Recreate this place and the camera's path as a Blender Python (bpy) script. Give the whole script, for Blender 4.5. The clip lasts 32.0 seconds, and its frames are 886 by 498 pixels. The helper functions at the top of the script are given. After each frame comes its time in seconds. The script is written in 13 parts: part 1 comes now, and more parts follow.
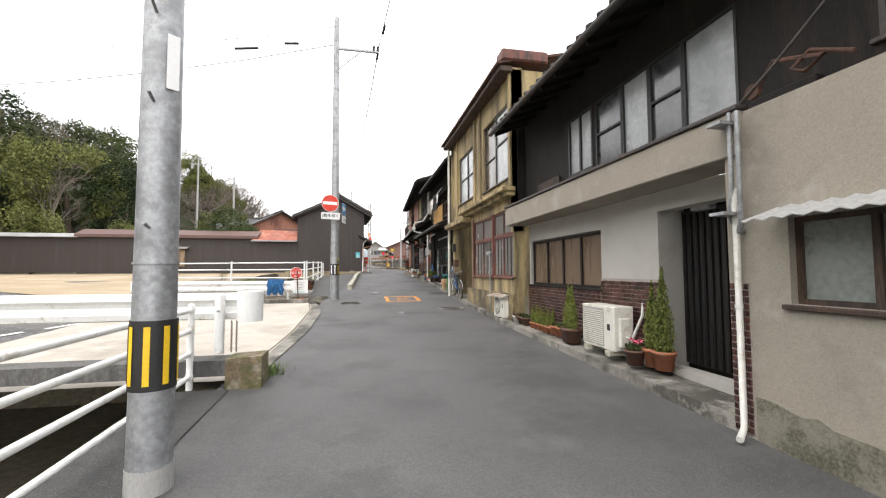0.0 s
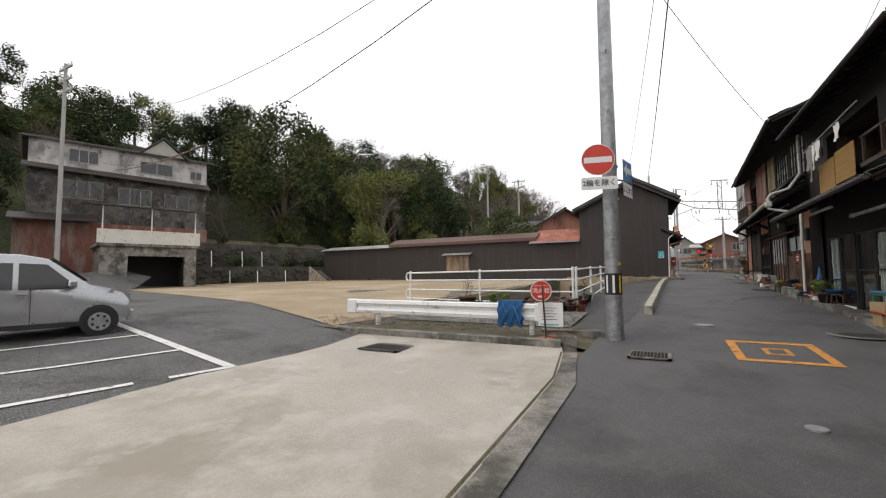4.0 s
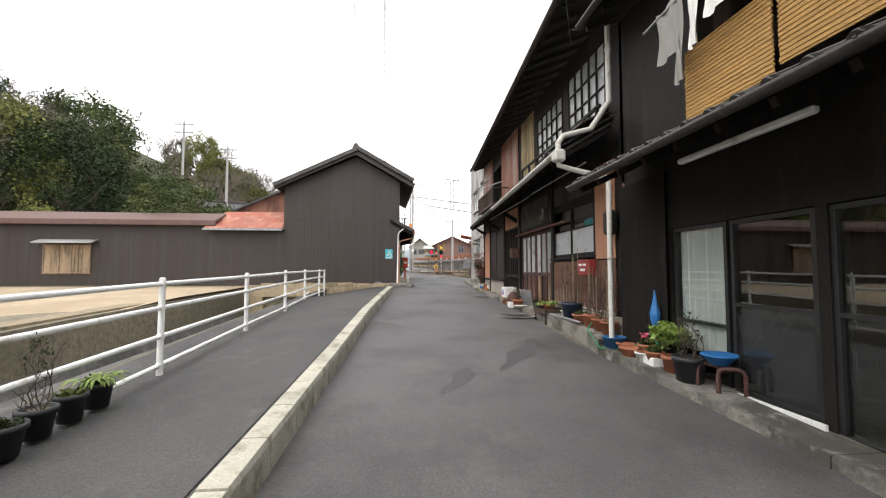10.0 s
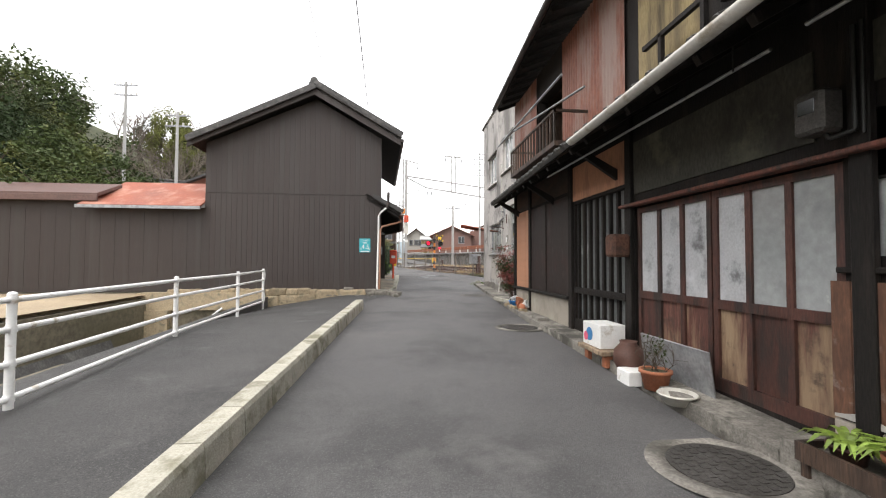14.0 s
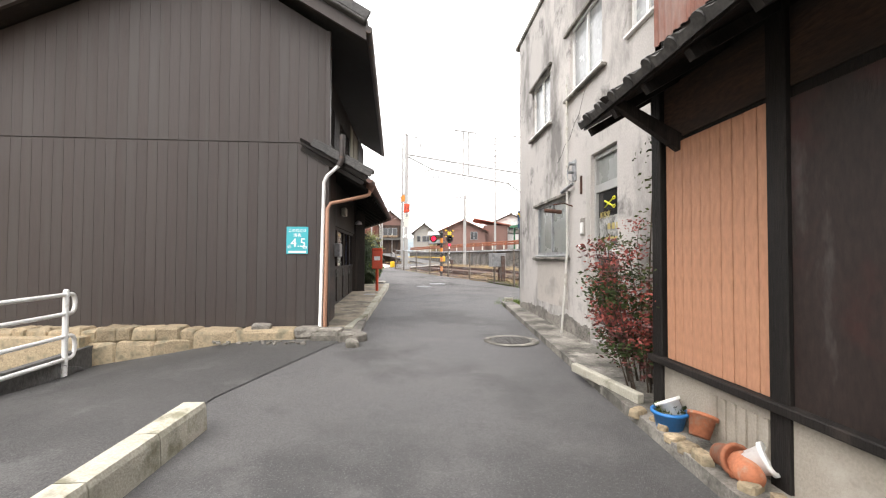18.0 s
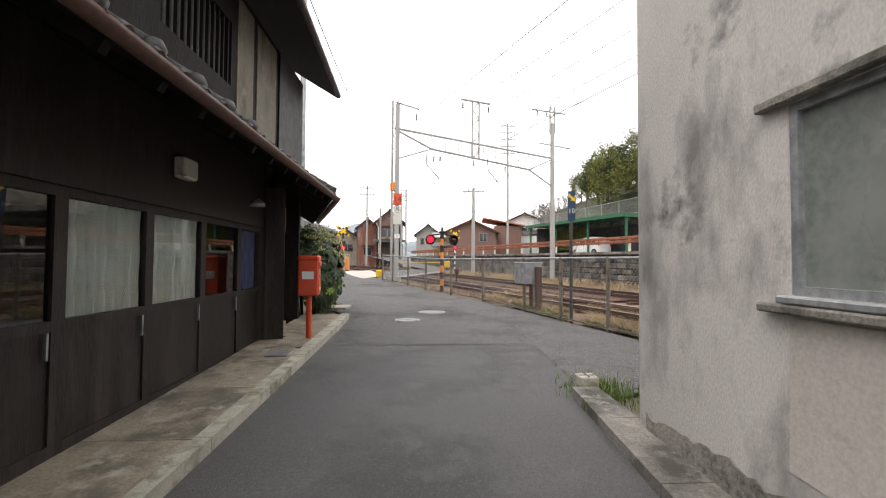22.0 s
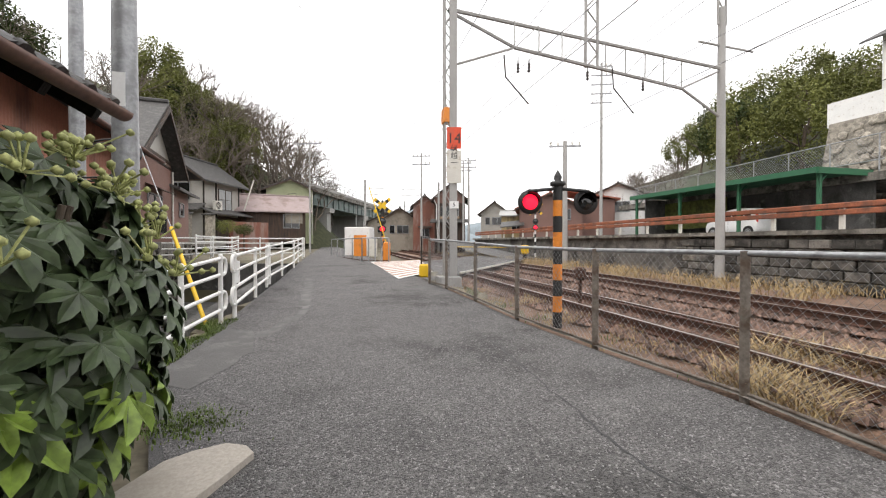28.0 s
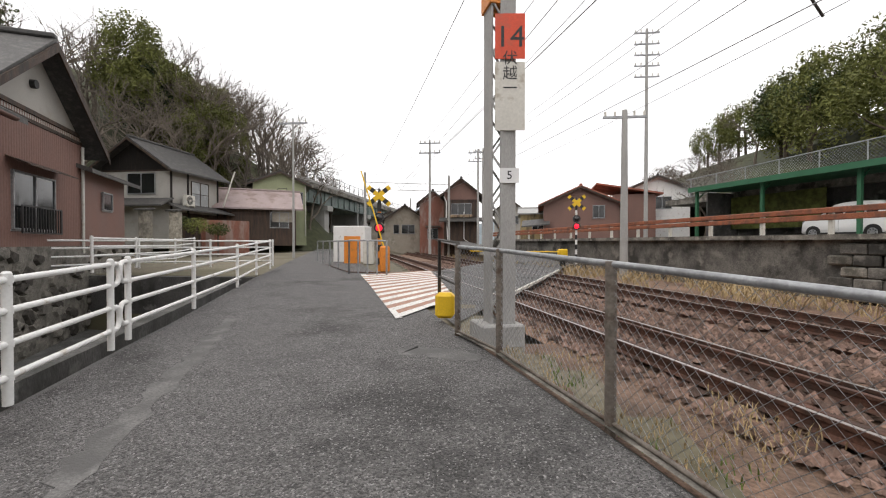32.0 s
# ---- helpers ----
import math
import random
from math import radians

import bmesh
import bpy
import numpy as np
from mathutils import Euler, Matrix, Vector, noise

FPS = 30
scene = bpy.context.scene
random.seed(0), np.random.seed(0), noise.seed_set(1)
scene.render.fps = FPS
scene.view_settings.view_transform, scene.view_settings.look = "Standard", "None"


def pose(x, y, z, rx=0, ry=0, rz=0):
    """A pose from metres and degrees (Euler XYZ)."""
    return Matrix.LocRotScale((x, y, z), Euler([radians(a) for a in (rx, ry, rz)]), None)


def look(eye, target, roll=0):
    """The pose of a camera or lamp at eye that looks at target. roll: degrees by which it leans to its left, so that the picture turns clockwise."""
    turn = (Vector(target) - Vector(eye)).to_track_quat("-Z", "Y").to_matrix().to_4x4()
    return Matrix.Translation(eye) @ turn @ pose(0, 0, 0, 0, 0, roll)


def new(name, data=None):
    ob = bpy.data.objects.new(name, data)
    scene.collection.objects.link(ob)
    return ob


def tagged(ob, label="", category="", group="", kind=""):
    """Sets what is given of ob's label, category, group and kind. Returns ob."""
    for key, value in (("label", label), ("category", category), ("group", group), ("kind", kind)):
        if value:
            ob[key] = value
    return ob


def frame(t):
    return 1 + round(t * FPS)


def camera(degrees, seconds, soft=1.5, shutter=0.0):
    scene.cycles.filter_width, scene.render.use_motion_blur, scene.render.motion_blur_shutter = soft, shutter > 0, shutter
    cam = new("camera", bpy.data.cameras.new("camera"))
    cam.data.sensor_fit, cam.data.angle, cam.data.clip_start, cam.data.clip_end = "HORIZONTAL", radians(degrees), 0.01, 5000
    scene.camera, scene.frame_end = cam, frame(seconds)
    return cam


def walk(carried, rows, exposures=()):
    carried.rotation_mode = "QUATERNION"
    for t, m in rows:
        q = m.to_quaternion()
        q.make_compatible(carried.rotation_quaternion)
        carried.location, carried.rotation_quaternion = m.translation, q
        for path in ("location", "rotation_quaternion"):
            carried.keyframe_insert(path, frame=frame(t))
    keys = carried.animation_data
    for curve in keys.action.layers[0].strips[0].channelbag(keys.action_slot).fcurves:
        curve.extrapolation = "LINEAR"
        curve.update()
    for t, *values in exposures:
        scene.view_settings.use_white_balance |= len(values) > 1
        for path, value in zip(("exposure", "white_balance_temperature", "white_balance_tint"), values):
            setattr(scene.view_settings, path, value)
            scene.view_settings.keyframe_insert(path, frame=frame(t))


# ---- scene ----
cam = camera(93.5, 32.0, 1.15)
METRES, EYE, TILT, LEAN, TURN = 54.0, 1.54, 0.0, 0.0, -11.4
ROWS = [
    (0.0, 0.0, 0.0, 0.0, 0.01, 3.1, 0.23),
    (0.5, -0.002, 0.017, 0.0007, 8.51, 3.6, 0.33),
    (1.0, -0.0045, 0.0324, 0.0019, 11.06, 4.07, 0.36),
    (1.5, -0.0081, 0.0491, 0.0029, 11.15, 4.29, 0.31),
    (2.0, -0.011, 0.0651, 0.0034, 10.54, 4.32, 0.26),
    (2.5, -0.0145, 0.0807, 0.0039, 11.28, 3.98, 0.28),
    (3.0, -0.0184, 0.096, 0.0039, 16.59, 3.56, 0.34),
    (3.5, -0.022, 0.111, 0.0045, 27.75, 3.48, 0.45),
    (5.5, -0.034, 0.1684, 0.0063, 58.13, 4.29, 0.94),
    (6.0, -0.036, 0.1845, 0.0064, 48.67, 3.72, 0.84),
    (6.5, -0.0363, 0.2023, 0.0067, 32.39, 3.72, 0.56),
    (7.0, -0.0384, 0.2195, 0.0082, 18.31, 4.79, 0.34),
    (7.5, -0.0405, 0.2359, 0.0088, 10.74, 6.06, 0.16),
    (8.0, -0.0429, 0.2518, 0.0101, 7.48, 6.27, 0.03),
    (8.5, -0.0446, 0.2683, 0.0116, 5.73, 5.6, 0.03),
    (9.0, -0.0466, 0.2844, 0.0118, 5.11, 4.53, 0.01),
    (9.5, -0.0488, 0.3008, 0.0117, 5.41, 3.67, -0.01),
    (10.0, -0.0514, 0.317, 0.0122, 6.02, 3.06, 0.0),
    (10.5, -0.0544, 0.3335, 0.013, 6.45, 2.69, -0.0),
    (11.0, -0.0566, 0.3496, 0.0137, 6.59, 2.46, -0.06),
    (11.5, -0.0598, 0.3664, 0.0146, 6.51, 2.3, -0.03),
    (12.0, -0.0609, 0.383, 0.0156, 6.25, 2.14, -0.08),
    (12.5, -0.0635, 0.3991, 0.0164, 5.82, 1.94, -0.17),
    (13.0, -0.0647, 0.4155, 0.0173, 5.42, 1.83, -0.23),
    (13.5, -0.0668, 0.4312, 0.0177, 5.28, 1.86, -0.25),
    (14.0, -0.0686, 0.4478, 0.0181, 5.64, 1.85, -0.23),
    (14.5, -0.0697, 0.4645, 0.0188, 6.4, 1.73, -0.24),
    (16.5, -0.0766, 0.5306, 0.022, 7.43, 1.59, -0.2),
    (17.0, -0.0778, 0.5468, 0.0221, 7.23, 1.59, -0.22),
    (17.5, -0.0784, 0.5637, 0.0228, 7.12, 1.49, -0.19),
    (18.0, -0.0806, 0.5804, 0.0229, 7.13, 1.38, -0.24),
    (18.5, -0.0822, 0.5973, 0.0238, 7.25, 1.33, -0.22),
    (19.0, -0.0835, 0.6126, 0.0251, 7.44, 1.4, -0.29),
    (19.5, -0.085, 0.629, 0.0252, 7.63, 1.57, -0.31),
    (20.0, -0.0859, 0.6443, 0.0256, 7.76, 1.71, -0.34),
    (20.5, -0.0878, 0.6603, 0.026, 7.8, 1.75, -0.36),
    (21.0, -0.0893, 0.676, 0.0267, 7.83, 1.77, -0.4),
    (21.5, -0.0917, 0.6917, 0.0271, 7.93, 1.74, -0.38),
    (22.0, -0.0922, 0.7074, 0.0278, 8.08, 1.74, -0.38),
    (22.5, -0.0941, 0.7227, 0.0284, 8.39, 1.77, -0.35),
    (23.0, -0.0958, 0.7383, 0.029, 9.01, 1.84, -0.34),
    (23.5, -0.0985, 0.7532, 0.029, 10.14, 1.77, -0.26),
    (24.0, -0.1005, 0.7684, 0.0292, 11.74, 1.54, -0.23),
    (24.5, -0.1044, 0.7822, 0.0298, 13.66, 1.14, -0.23),
    (25.0, -0.1079, 0.7964, 0.0297, 15.57, 0.53, -0.2),
    (25.5, -0.1117, 0.8096, 0.0299, 16.95, -0.18, -0.15),
    (27.5, -0.1279, 0.8613, 0.0306, 16.92, -0.86, -0.0),
    (28.0, -0.1324, 0.8753, 0.0313, 16.69, -0.78, 0.02),
    (28.5, -0.1376, 0.8877, 0.0315, 16.58, -0.77, -0.02),
    (29.0, -0.1427, 0.9007, 0.0321, 16.63, -0.74, -0.01),
    (29.5, -0.1477, 0.9135, 0.0324, 16.77, -0.76, -0.02),
    (30.0, -0.1524, 0.9273, 0.0326, 16.97, -0.72, -0.02),
    (30.5, -0.1574, 0.9401, 0.0331, 17.19, -0.74, -0.02),
    (31.0, -0.163, 0.9532, 0.0337, 17.34, -0.75, 0.04),
    (31.5, -0.1682, 0.9659, 0.0339, 17.45, -0.75, 0.01),
    (32.0, -0.1732, 0.9789, 0.0342, 17.51, -0.74, -0.02),
]
EXPOSURES = [(0, 0.55, 6650, 11), (1, 0.05, 6650, 11), (2, -0.15, 6650, 11), (3.5, -0.4, 6650, 11), (6, -0.68, 6650, 11), (7, -0.4, 6650, 11), (9, 0.3, 6650, 11), (10, 0.45, 6650, 11), (13, 0.5, 6650, 11), (16.5, 0.55, 6700, 12), (17, 0.65, 6700, 12), (18, 1.0, 6750, 12), (20, 0.7, 6750, 12), (22, 0.3, 6750, 12), (25, 0.25, 6750, 12), (28, 0.15, 6750, 12), (32, -0.3, 6750, 12)]
walk(cam, [(t, pose(0, 0, EYE, TILT, LEAN, TURN) @ pose(METRES * x, METRES * y, METRES * z, 90 + pitch, roll, yaw)) for t, x, y, z, yaw, pitch, roll in ROWS], EXPOSURES)

# ---- world, sun and exposure ----
world = bpy.data.worlds.new("overcast_sky")
scene.world = world
world.use_nodes = True
wn, wl = world.node_tree.nodes, world.node_tree.links
sky = wn.new("ShaderNodeTexSky")
sky.sky_type, sky.sun_disc = "NISHITA", False
sky.sun_elevation, sky.sun_rotation = radians(48), radians(215)
sky.dust_density = 4.0
cloud = wn.new("ShaderNodeMix")
cloud.data_type, cloud.blend_type = "RGBA", "MIX"
cloud.inputs[0].default_value = 0.86
wl.new(sky.outputs[0], cloud.inputs[6])
cloud.inputs[7].default_value = (17.0, 17.2, 17.6, 1)
wl.new(cloud.outputs[2], wn["Background"].inputs[0])
wn["Background"].inputs[1].default_value = 0.11
sun_data = bpy.data.lights.new("sun", "SUN")
sun_data.energy, sun_data.angle, sun_data.color = 0.9, radians(40), (1, 0.97, 0.93)
sun = new("sun", sun_data)
sun.matrix_basis = look((0, 0, 60), (28, 20, 0))
scene.view_settings.exposure = 0.0


# ---- mesh building ----
def lerp(a, b, t):
    return a + (b - a) * t


def track(t, table):
    """Piecewise linear value of a table of (t, value)."""
    for (t0, a), (t1, b) in zip(table, table[1:]):
        if t <= t1:
            return lerp(a, b, (t - t0) / (t1 - t0))
    return table[-1][1]


class Shape:
    """Vertices and faces of one mesh."""

    def __init__(self, m=None):
        self.v, self.f, self.s, self.m = [], [], [], m

    def add(self, verts, faces, smooth=False):
        n = len(self.v)
        if self.m is not None:
            verts = [self.m @ Vector(p) for p in verts]
        self.v.extend(tuple(p) for p in verts)
        for f in faces:
            self.f.append([n + i for i in f])
            self.s.append(smooth)
        return self

    def box(self, x0, x1, y0, y1, z0, z1, b=0.0):
        x0, x1, y0, y1, z0, z1 = min(x0, x1), max(x0, x1), min(y0, y1), max(y0, y1), min(z0, z1), max(z0, z1)
        b = min(b, (x1 - x0) * 0.45, (y1 - y0) * 0.45, (z1 - z0) * 0.45)
        if b <= 0:
            return self.add([(x, y, z) for z in (z0, z1) for y in (y0, y1) for x in (x0, x1)],
                            [(0, 2, 3, 1), (4, 5, 7, 6), (0, 1, 5, 4), (2, 6, 7, 3), (0, 4, 6, 2), (1, 3, 7, 5)])
        v, idx = [], {}
        for i, (x, sx) in enumerate(((x0, 1), (x1, -1))):
            for j, (y, sy) in enumerate(((y0, 1), (y1, -1))):
                for k, (z, sz) in enumerate(((z0, 1), (z1, -1))):
                    for a in range(3):
                        idx[i, j, k, a] = len(v)
                        v.append((x + sx * b * (a != 0), y + sy * b * (a != 1), z + sz * b * (a != 2)))
        f = [[idx[i, j, k, a] for a in (0, 1, 2)] for i in (0, 1) for j in (0, 1) for k in (0, 1)]
        for a in range(3):
            o = [c for c in range(3) if c != a]
            for side in (0, 1):
                q = []
                for p0, p1 in ((0, 0), (1, 0), (1, 1), (0, 1)):
                    c = [0, 0, 0]
                    c[a], c[o[0]], c[o[1]] = side, p0, p1
                    q.append(idx[c[0], c[1], c[2], a])
                f.append(q)
            for p0 in (0, 1):
                for p1 in (0, 1):
                    c0, c1 = [0, 0, 0], [0, 0, 0]
                    c0[o[0]], c0[o[1]], c0[a] = p0, p1, 0
                    c1[o[0]], c1[o[1]], c1[a] = p0, p1, 1
                    f.append([idx[c0[0], c0[1], c0[2], o[0]], idx[c1[0], c1[1], c1[2], o[0]],
                              idx[c1[0], c1[1], c1[2], o[1]], idx[c0[0], c0[1], c0[2], o[1]]])
        return self.add(v, f)

    def cyl(self, p0, p1, r0, r1=None, n=12, caps=True):
        p0, p1 = Vector(p0), Vector(p1)
        r1 = r0 if r1 is None else r1
        d = (p1 - p0).normalized()
        a = d.orthogonal().normalized()
        c = d.cross(a)
        ring = [a * math.cos(2 * math.pi * i / n) + c * math.sin(2 * math.pi * i / n) for i in range(n)]
        lo, hi = [p0 + w * r0 for w in ring], [p1 + w * r1 for w in ring]
        self.add(lo + hi, [(i, (i + 1) % n, n + (i + 1) % n, n + i) for i in range(n)], n > 6)
        if caps:
            self.add(lo, [list(range(n))[::-1]])
            self.add(hi, [list(range(n))])
        return self

    def tube(self, pts, r, n=8, r_end=None):
        pts = [Vector(p) for p in pts]
        v, f = [], []
        up = None
        for i, p in enumerate(pts):
            d = (pts[min(i + 1, len(pts) - 1)] - pts[max(i - 1, 0)]).normalized()
            if up is None:
                up = d.orthogonal().normalized()
            up = (up - d * up.dot(d)).normalized()
            w = d.cross(up)
            k = r if r_end is None else lerp(r, r_end, i / (len(pts) - 1))
            v += [p + (up * math.cos(2 * math.pi * j / n) + w * math.sin(2 * math.pi * j / n)) * k for j in range(n)]
        for i in range(len(pts) - 1):
            f += [(i * n + j, i * n + (j + 1) % n, (i + 1) * n + (j + 1) % n, (i + 1) * n + j) for j in range(n)]
        self.add(v, f, n > 4)
        self.add(v[:n], [list(range(n))[::-1]])
        return self.add(v[-n:], [list(range(n))])

    def plate(self, pts, d):
        """A flat polygon pushed out along d."""
        pts, d, n = [Vector(p) for p in pts], Vector(d), len(pts)
        return self.add(pts + [p + d for p in pts], [list(range(n))[::-1], list(range(n, 2 * n))] +
                        [(i, (i + 1) % n, n + (i + 1) % n, n + i) for i in range(n)])

    def lathe(self, at, rings, n=16, smooth=True):
        """Rings of (radius, height) round an upright axis."""
        x, y, z = at
        v = [(x + r * math.cos(2 * math.pi * j / n), y + r * math.sin(2 * math.pi * j / n), z + h) for r, h in rings for j in range(n)]
        f = [(i * n + j, i * n + (j + 1) % n, (i + 1) * n + (j + 1) % n, (i + 1) * n + j) for i in range(len(rings) - 1) for j in range(n)]
        self.add(v, f, smooth)
        return self

    def sheet(self, xs, ys, z, smooth=True):
        nx = len(xs)
        self.add([(x, y, z(x, y)) for y in ys for x in xs],
                 [(j * nx + i, j * nx + i + 1, (j + 1) * nx + i + 1, (j + 1) * nx + i) for j in range(len(ys) - 1) for i in range(nx - 1)], smooth)
        return self

    def strip(self, left, right, z, k=1, smooth=True):
        """A ribbon between two lines of (x, y), k pieces across, laid at z(x, y)."""
        v = []
        for (ax, ay), (bx, by) in zip(left, right):
            for i in range(k + 1):
                x, y = lerp(ax, bx, i / k), lerp(ay, by, i / k)
                v.append((x, y, z(x, y)))
        f = [(j * (k + 1) + i, j * (k + 1) + i + 1, (j + 1) * (k + 1) + i + 1, (j + 1) * (k + 1) + i) for j in range(len(left) - 1) for i in range(k)]
        return self.add(v, f, smooth)

    def mesh(self, name, material):
        me = bpy.data.meshes.new(name)
        me.from_pydata(self.v, [], self.f)
        me.polygons.foreach_set("use_smooth", self.s)
        me.materials.append(material)
        me.update()
        return me


def rock(at, size, g, yaw=0.0, square=0.45):
    """A rough field stone: a blunt block with an uneven, faceted skin."""
    s, nu, nv = Shape(pose(*at, 0, 0, yaw)), 12, 7
    bent = lambda c: math.copysign(abs(c) ** square, c)
    k = [g.uniform(-9, 9) for _ in range(3)]
    v = []
    for j in range(nv + 1):
        b = math.pi * (j / nv - 0.5)
        for i in range(nu):
            a = 2 * math.pi * i / nu
            p = Vector((bent(math.cos(b)) * bent(math.cos(a)), bent(math.cos(b)) * bent(math.sin(a)), bent(math.sin(b))))
            w = 1 + 0.16 * noise.noise(Vector((p.x * 1.3 + k[0], p.y * 1.3 + k[1], p.z * 1.3 + k[2]))) + 0.06 * noise.noise(p * 4 + Vector(k))
            v.append((p.x * w * size[0] / 2, p.y * w * size[1] / 2, (p.z * w + 1) * size[2] / 2))
    return s.add(v, [(j * nu + i, j * nu + (i + 1) % nu, (j + 1) * nu + (i + 1) % nu, (j + 1) * nu + i) for j in range(nv) for i in range(nu)])


def thing(name, label, category, at=(0, 0, 0), group="", kind=""):
    ob = new(name)
    ob.empty_display_size = 0.1
    ob.matrix_basis = Matrix.Translation(at)
    return tagged(ob, label, category, group, kind)


def hang(ob, parent):
    ob.parent = parent
    if parent.parent is None:
        ob.matrix_parent_inverse = Matrix.Translation(-parent.matrix_basis.translation)
    return ob


def part(name, shape, material, parent, label=""):
    return tagged(hang(new(name, shape.mesh(name, material)), parent), label)


def piece(name, mesh, parent, m):
    ob = hang(new(name, mesh), parent)
    ob.matrix_basis = m
    return ob


def solo(name, shape, material, label="", category="", group="", kind=""):
    """A thing or a piece of the setting that is one mesh."""
    return tagged(new(name, shape.mesh(name, material)), label, category, group, kind)


def rng_of(k):
    return random.Random(k)


# ---- materials ----
def paint(name, colour, rough=0.7, metal=0.0, var=0.2, scale=1.5, grain=45.0, bump=0.2, stretch=(1, 1, 1), stain=None, spec=0.5,
          each=0.0, wear=None, island=0.0, chip=None):
    """A procedural surface: colour that drifts at two scales, fine relief, and stains or wear of another colour.
    stain, wear: (colour, share from 0 to 1, scale); each: how far objects that share the surface differ."""
    m = bpy.data.materials.new(name)
    m.use_nodes = True
    n, l = m.node_tree.nodes, m.node_tree.links
    bsdf = n["Principled BSDF"]
    co, info = n.new("ShaderNodeTexCoord"), n.new("ShaderNodeObjectInfo")
    shift = n.new("ShaderNodeVectorMath")
    shift.operation = "MULTIPLY_ADD"
    spread = n.new("ShaderNodeCombineXYZ")
    for i in range(3):
        l.new(info.outputs["Random"], spread.inputs[i])
    l.new(spread.outputs[0], shift.inputs[0])
    shift.inputs[1].default_value = (17, 23, 31) if each else (0, 0, 0)
    l.new(co.outputs["Object"], shift.inputs[2])
    mp = n.new("ShaderNodeMapping")
    mp.inputs["Scale"].default_value = stretch
    l.new(shift.outputs[0], mp.inputs["Vector"])

    def clouds(sc, detail=5.0, rgh=0.6, straight=False):
        t = n.new("ShaderNodeTexNoise")
        t.inputs["Scale"].default_value, t.inputs["Detail"].default_value, t.inputs["Roughness"].default_value = sc, detail, rgh
        l.new((shift if straight else mp).outputs[0], t.inputs["Vector"])
        return t.outputs["Fac"]

    def mix(fac, a, b, kind="MIX"):
        x = n.new("ShaderNodeMix")
        x.data_type, x.blend_type = "RGBA", kind
        for value, socket in ((fac, x.inputs[0]), (a, x.inputs[6]), (b, x.inputs[7])):
            if isinstance(value, (int, float)):
                socket.default_value = value
            elif isinstance(value, tuple):
                socket.default_value = (*value[:3], 1)
            else:
                l.new(value, socket)
        return x.outputs[2]

    def remap(value, lo, hi, to0=0.0, to1=1.0):
        r = n.new("ShaderNodeMapRange")
        for i, k in enumerate((lo, hi, to0, to1)):
            r.inputs[i + 1].default_value = k
        l.new(value, r.inputs[0])
        return r.outputs[0]

    big, fine = clouds(scale), clouds(grain, 3.0)
    lo, hi = tuple(c * (1 - var) for c in colour), tuple(min(1, c * (1 + var)) for c in colour)
    col = mix(remap(big, 0.3, 0.7), lo, hi)
    speck = remap(fine, 0.34, 0.66, 1 - var * 0.9, 1 + var * 0.9)
    col = mix(1.0, col, speck, "MULTIPLY")
    rgh = remap(big, 0.3, 0.7, max(0.03, rough - 0.1), min(1, rough + 0.1))
    for extra in (stain, wear):
        if extra:
            colour2, share, sc = extra
            where = clouds(sc, 6.0, 0.65, extra is wear)
            col = mix(remap(where, 0.62 - share * 0.5, 0.74 - share * 0.4), col, colour2)
    height = fine
    if chip:
        cells = n.new("ShaderNodeTexVoronoi")
        cells.inputs["Scale"].default_value = chip[0]
        l.new(shift.outputs[0], cells.inputs["Vector"])
        tone = n.new("ShaderNodeSeparateColor")
        l.new(cells.outputs["Color"], tone.inputs[0])
        col = mix(1.0, col, remap(tone.outputs[0], 0, 1, 1 - chip[1], 1 + chip[1]), "MULTIPLY")
        pale = remap(tone.outputs[1], 0.93, 0.96)
        col = mix(pale, col, tuple(min(1, c * (1 + 2.2 * chip[1])) for c in colour))
        height = remap(cells.outputs["Distance"], 0.0, 0.6, 1.0, 0.0)
    if each:
        col = mix(1.0, col, remap(info.outputs["Random"], 0, 1, 1 - each, 1 + each), "MULTIPLY")
    if island:
        col = mix(1.0, col, remap(n.new("ShaderNodeNewGeometry").outputs["Random Per Island"], 0, 1, 1 - island, 1 + island), "MULTIPLY")
    l.new(col, bsdf.inputs["Base Color"])
    l.new(rgh, bsdf.inputs["Roughness"])
    bsdf.inputs["Metallic"].default_value = metal
    bsdf.inputs["Specular IOR Level"].default_value = spec
    if bump:
        b = n.new("ShaderNodeBump")
        b.inputs["Strength"].default_value, b.inputs["Distance"].default_value = bump, 0.02
        l.new(height, b.inputs["Height"])
        l.new(b.outputs[0], bsdf.inputs["Normal"])
    return m


def lamp_mat(name, colour, strength):
    m = bpy.data.materials.new(name)
    m.use_nodes = True
    b = m.node_tree.nodes["Principled BSDF"]
    b.inputs["Base Color"].default_value = (*colour, 1)
    b.inputs["Emission Color"].default_value = (*colour, 1)
    b.inputs["Emission Strength"].default_value = strength
    return m


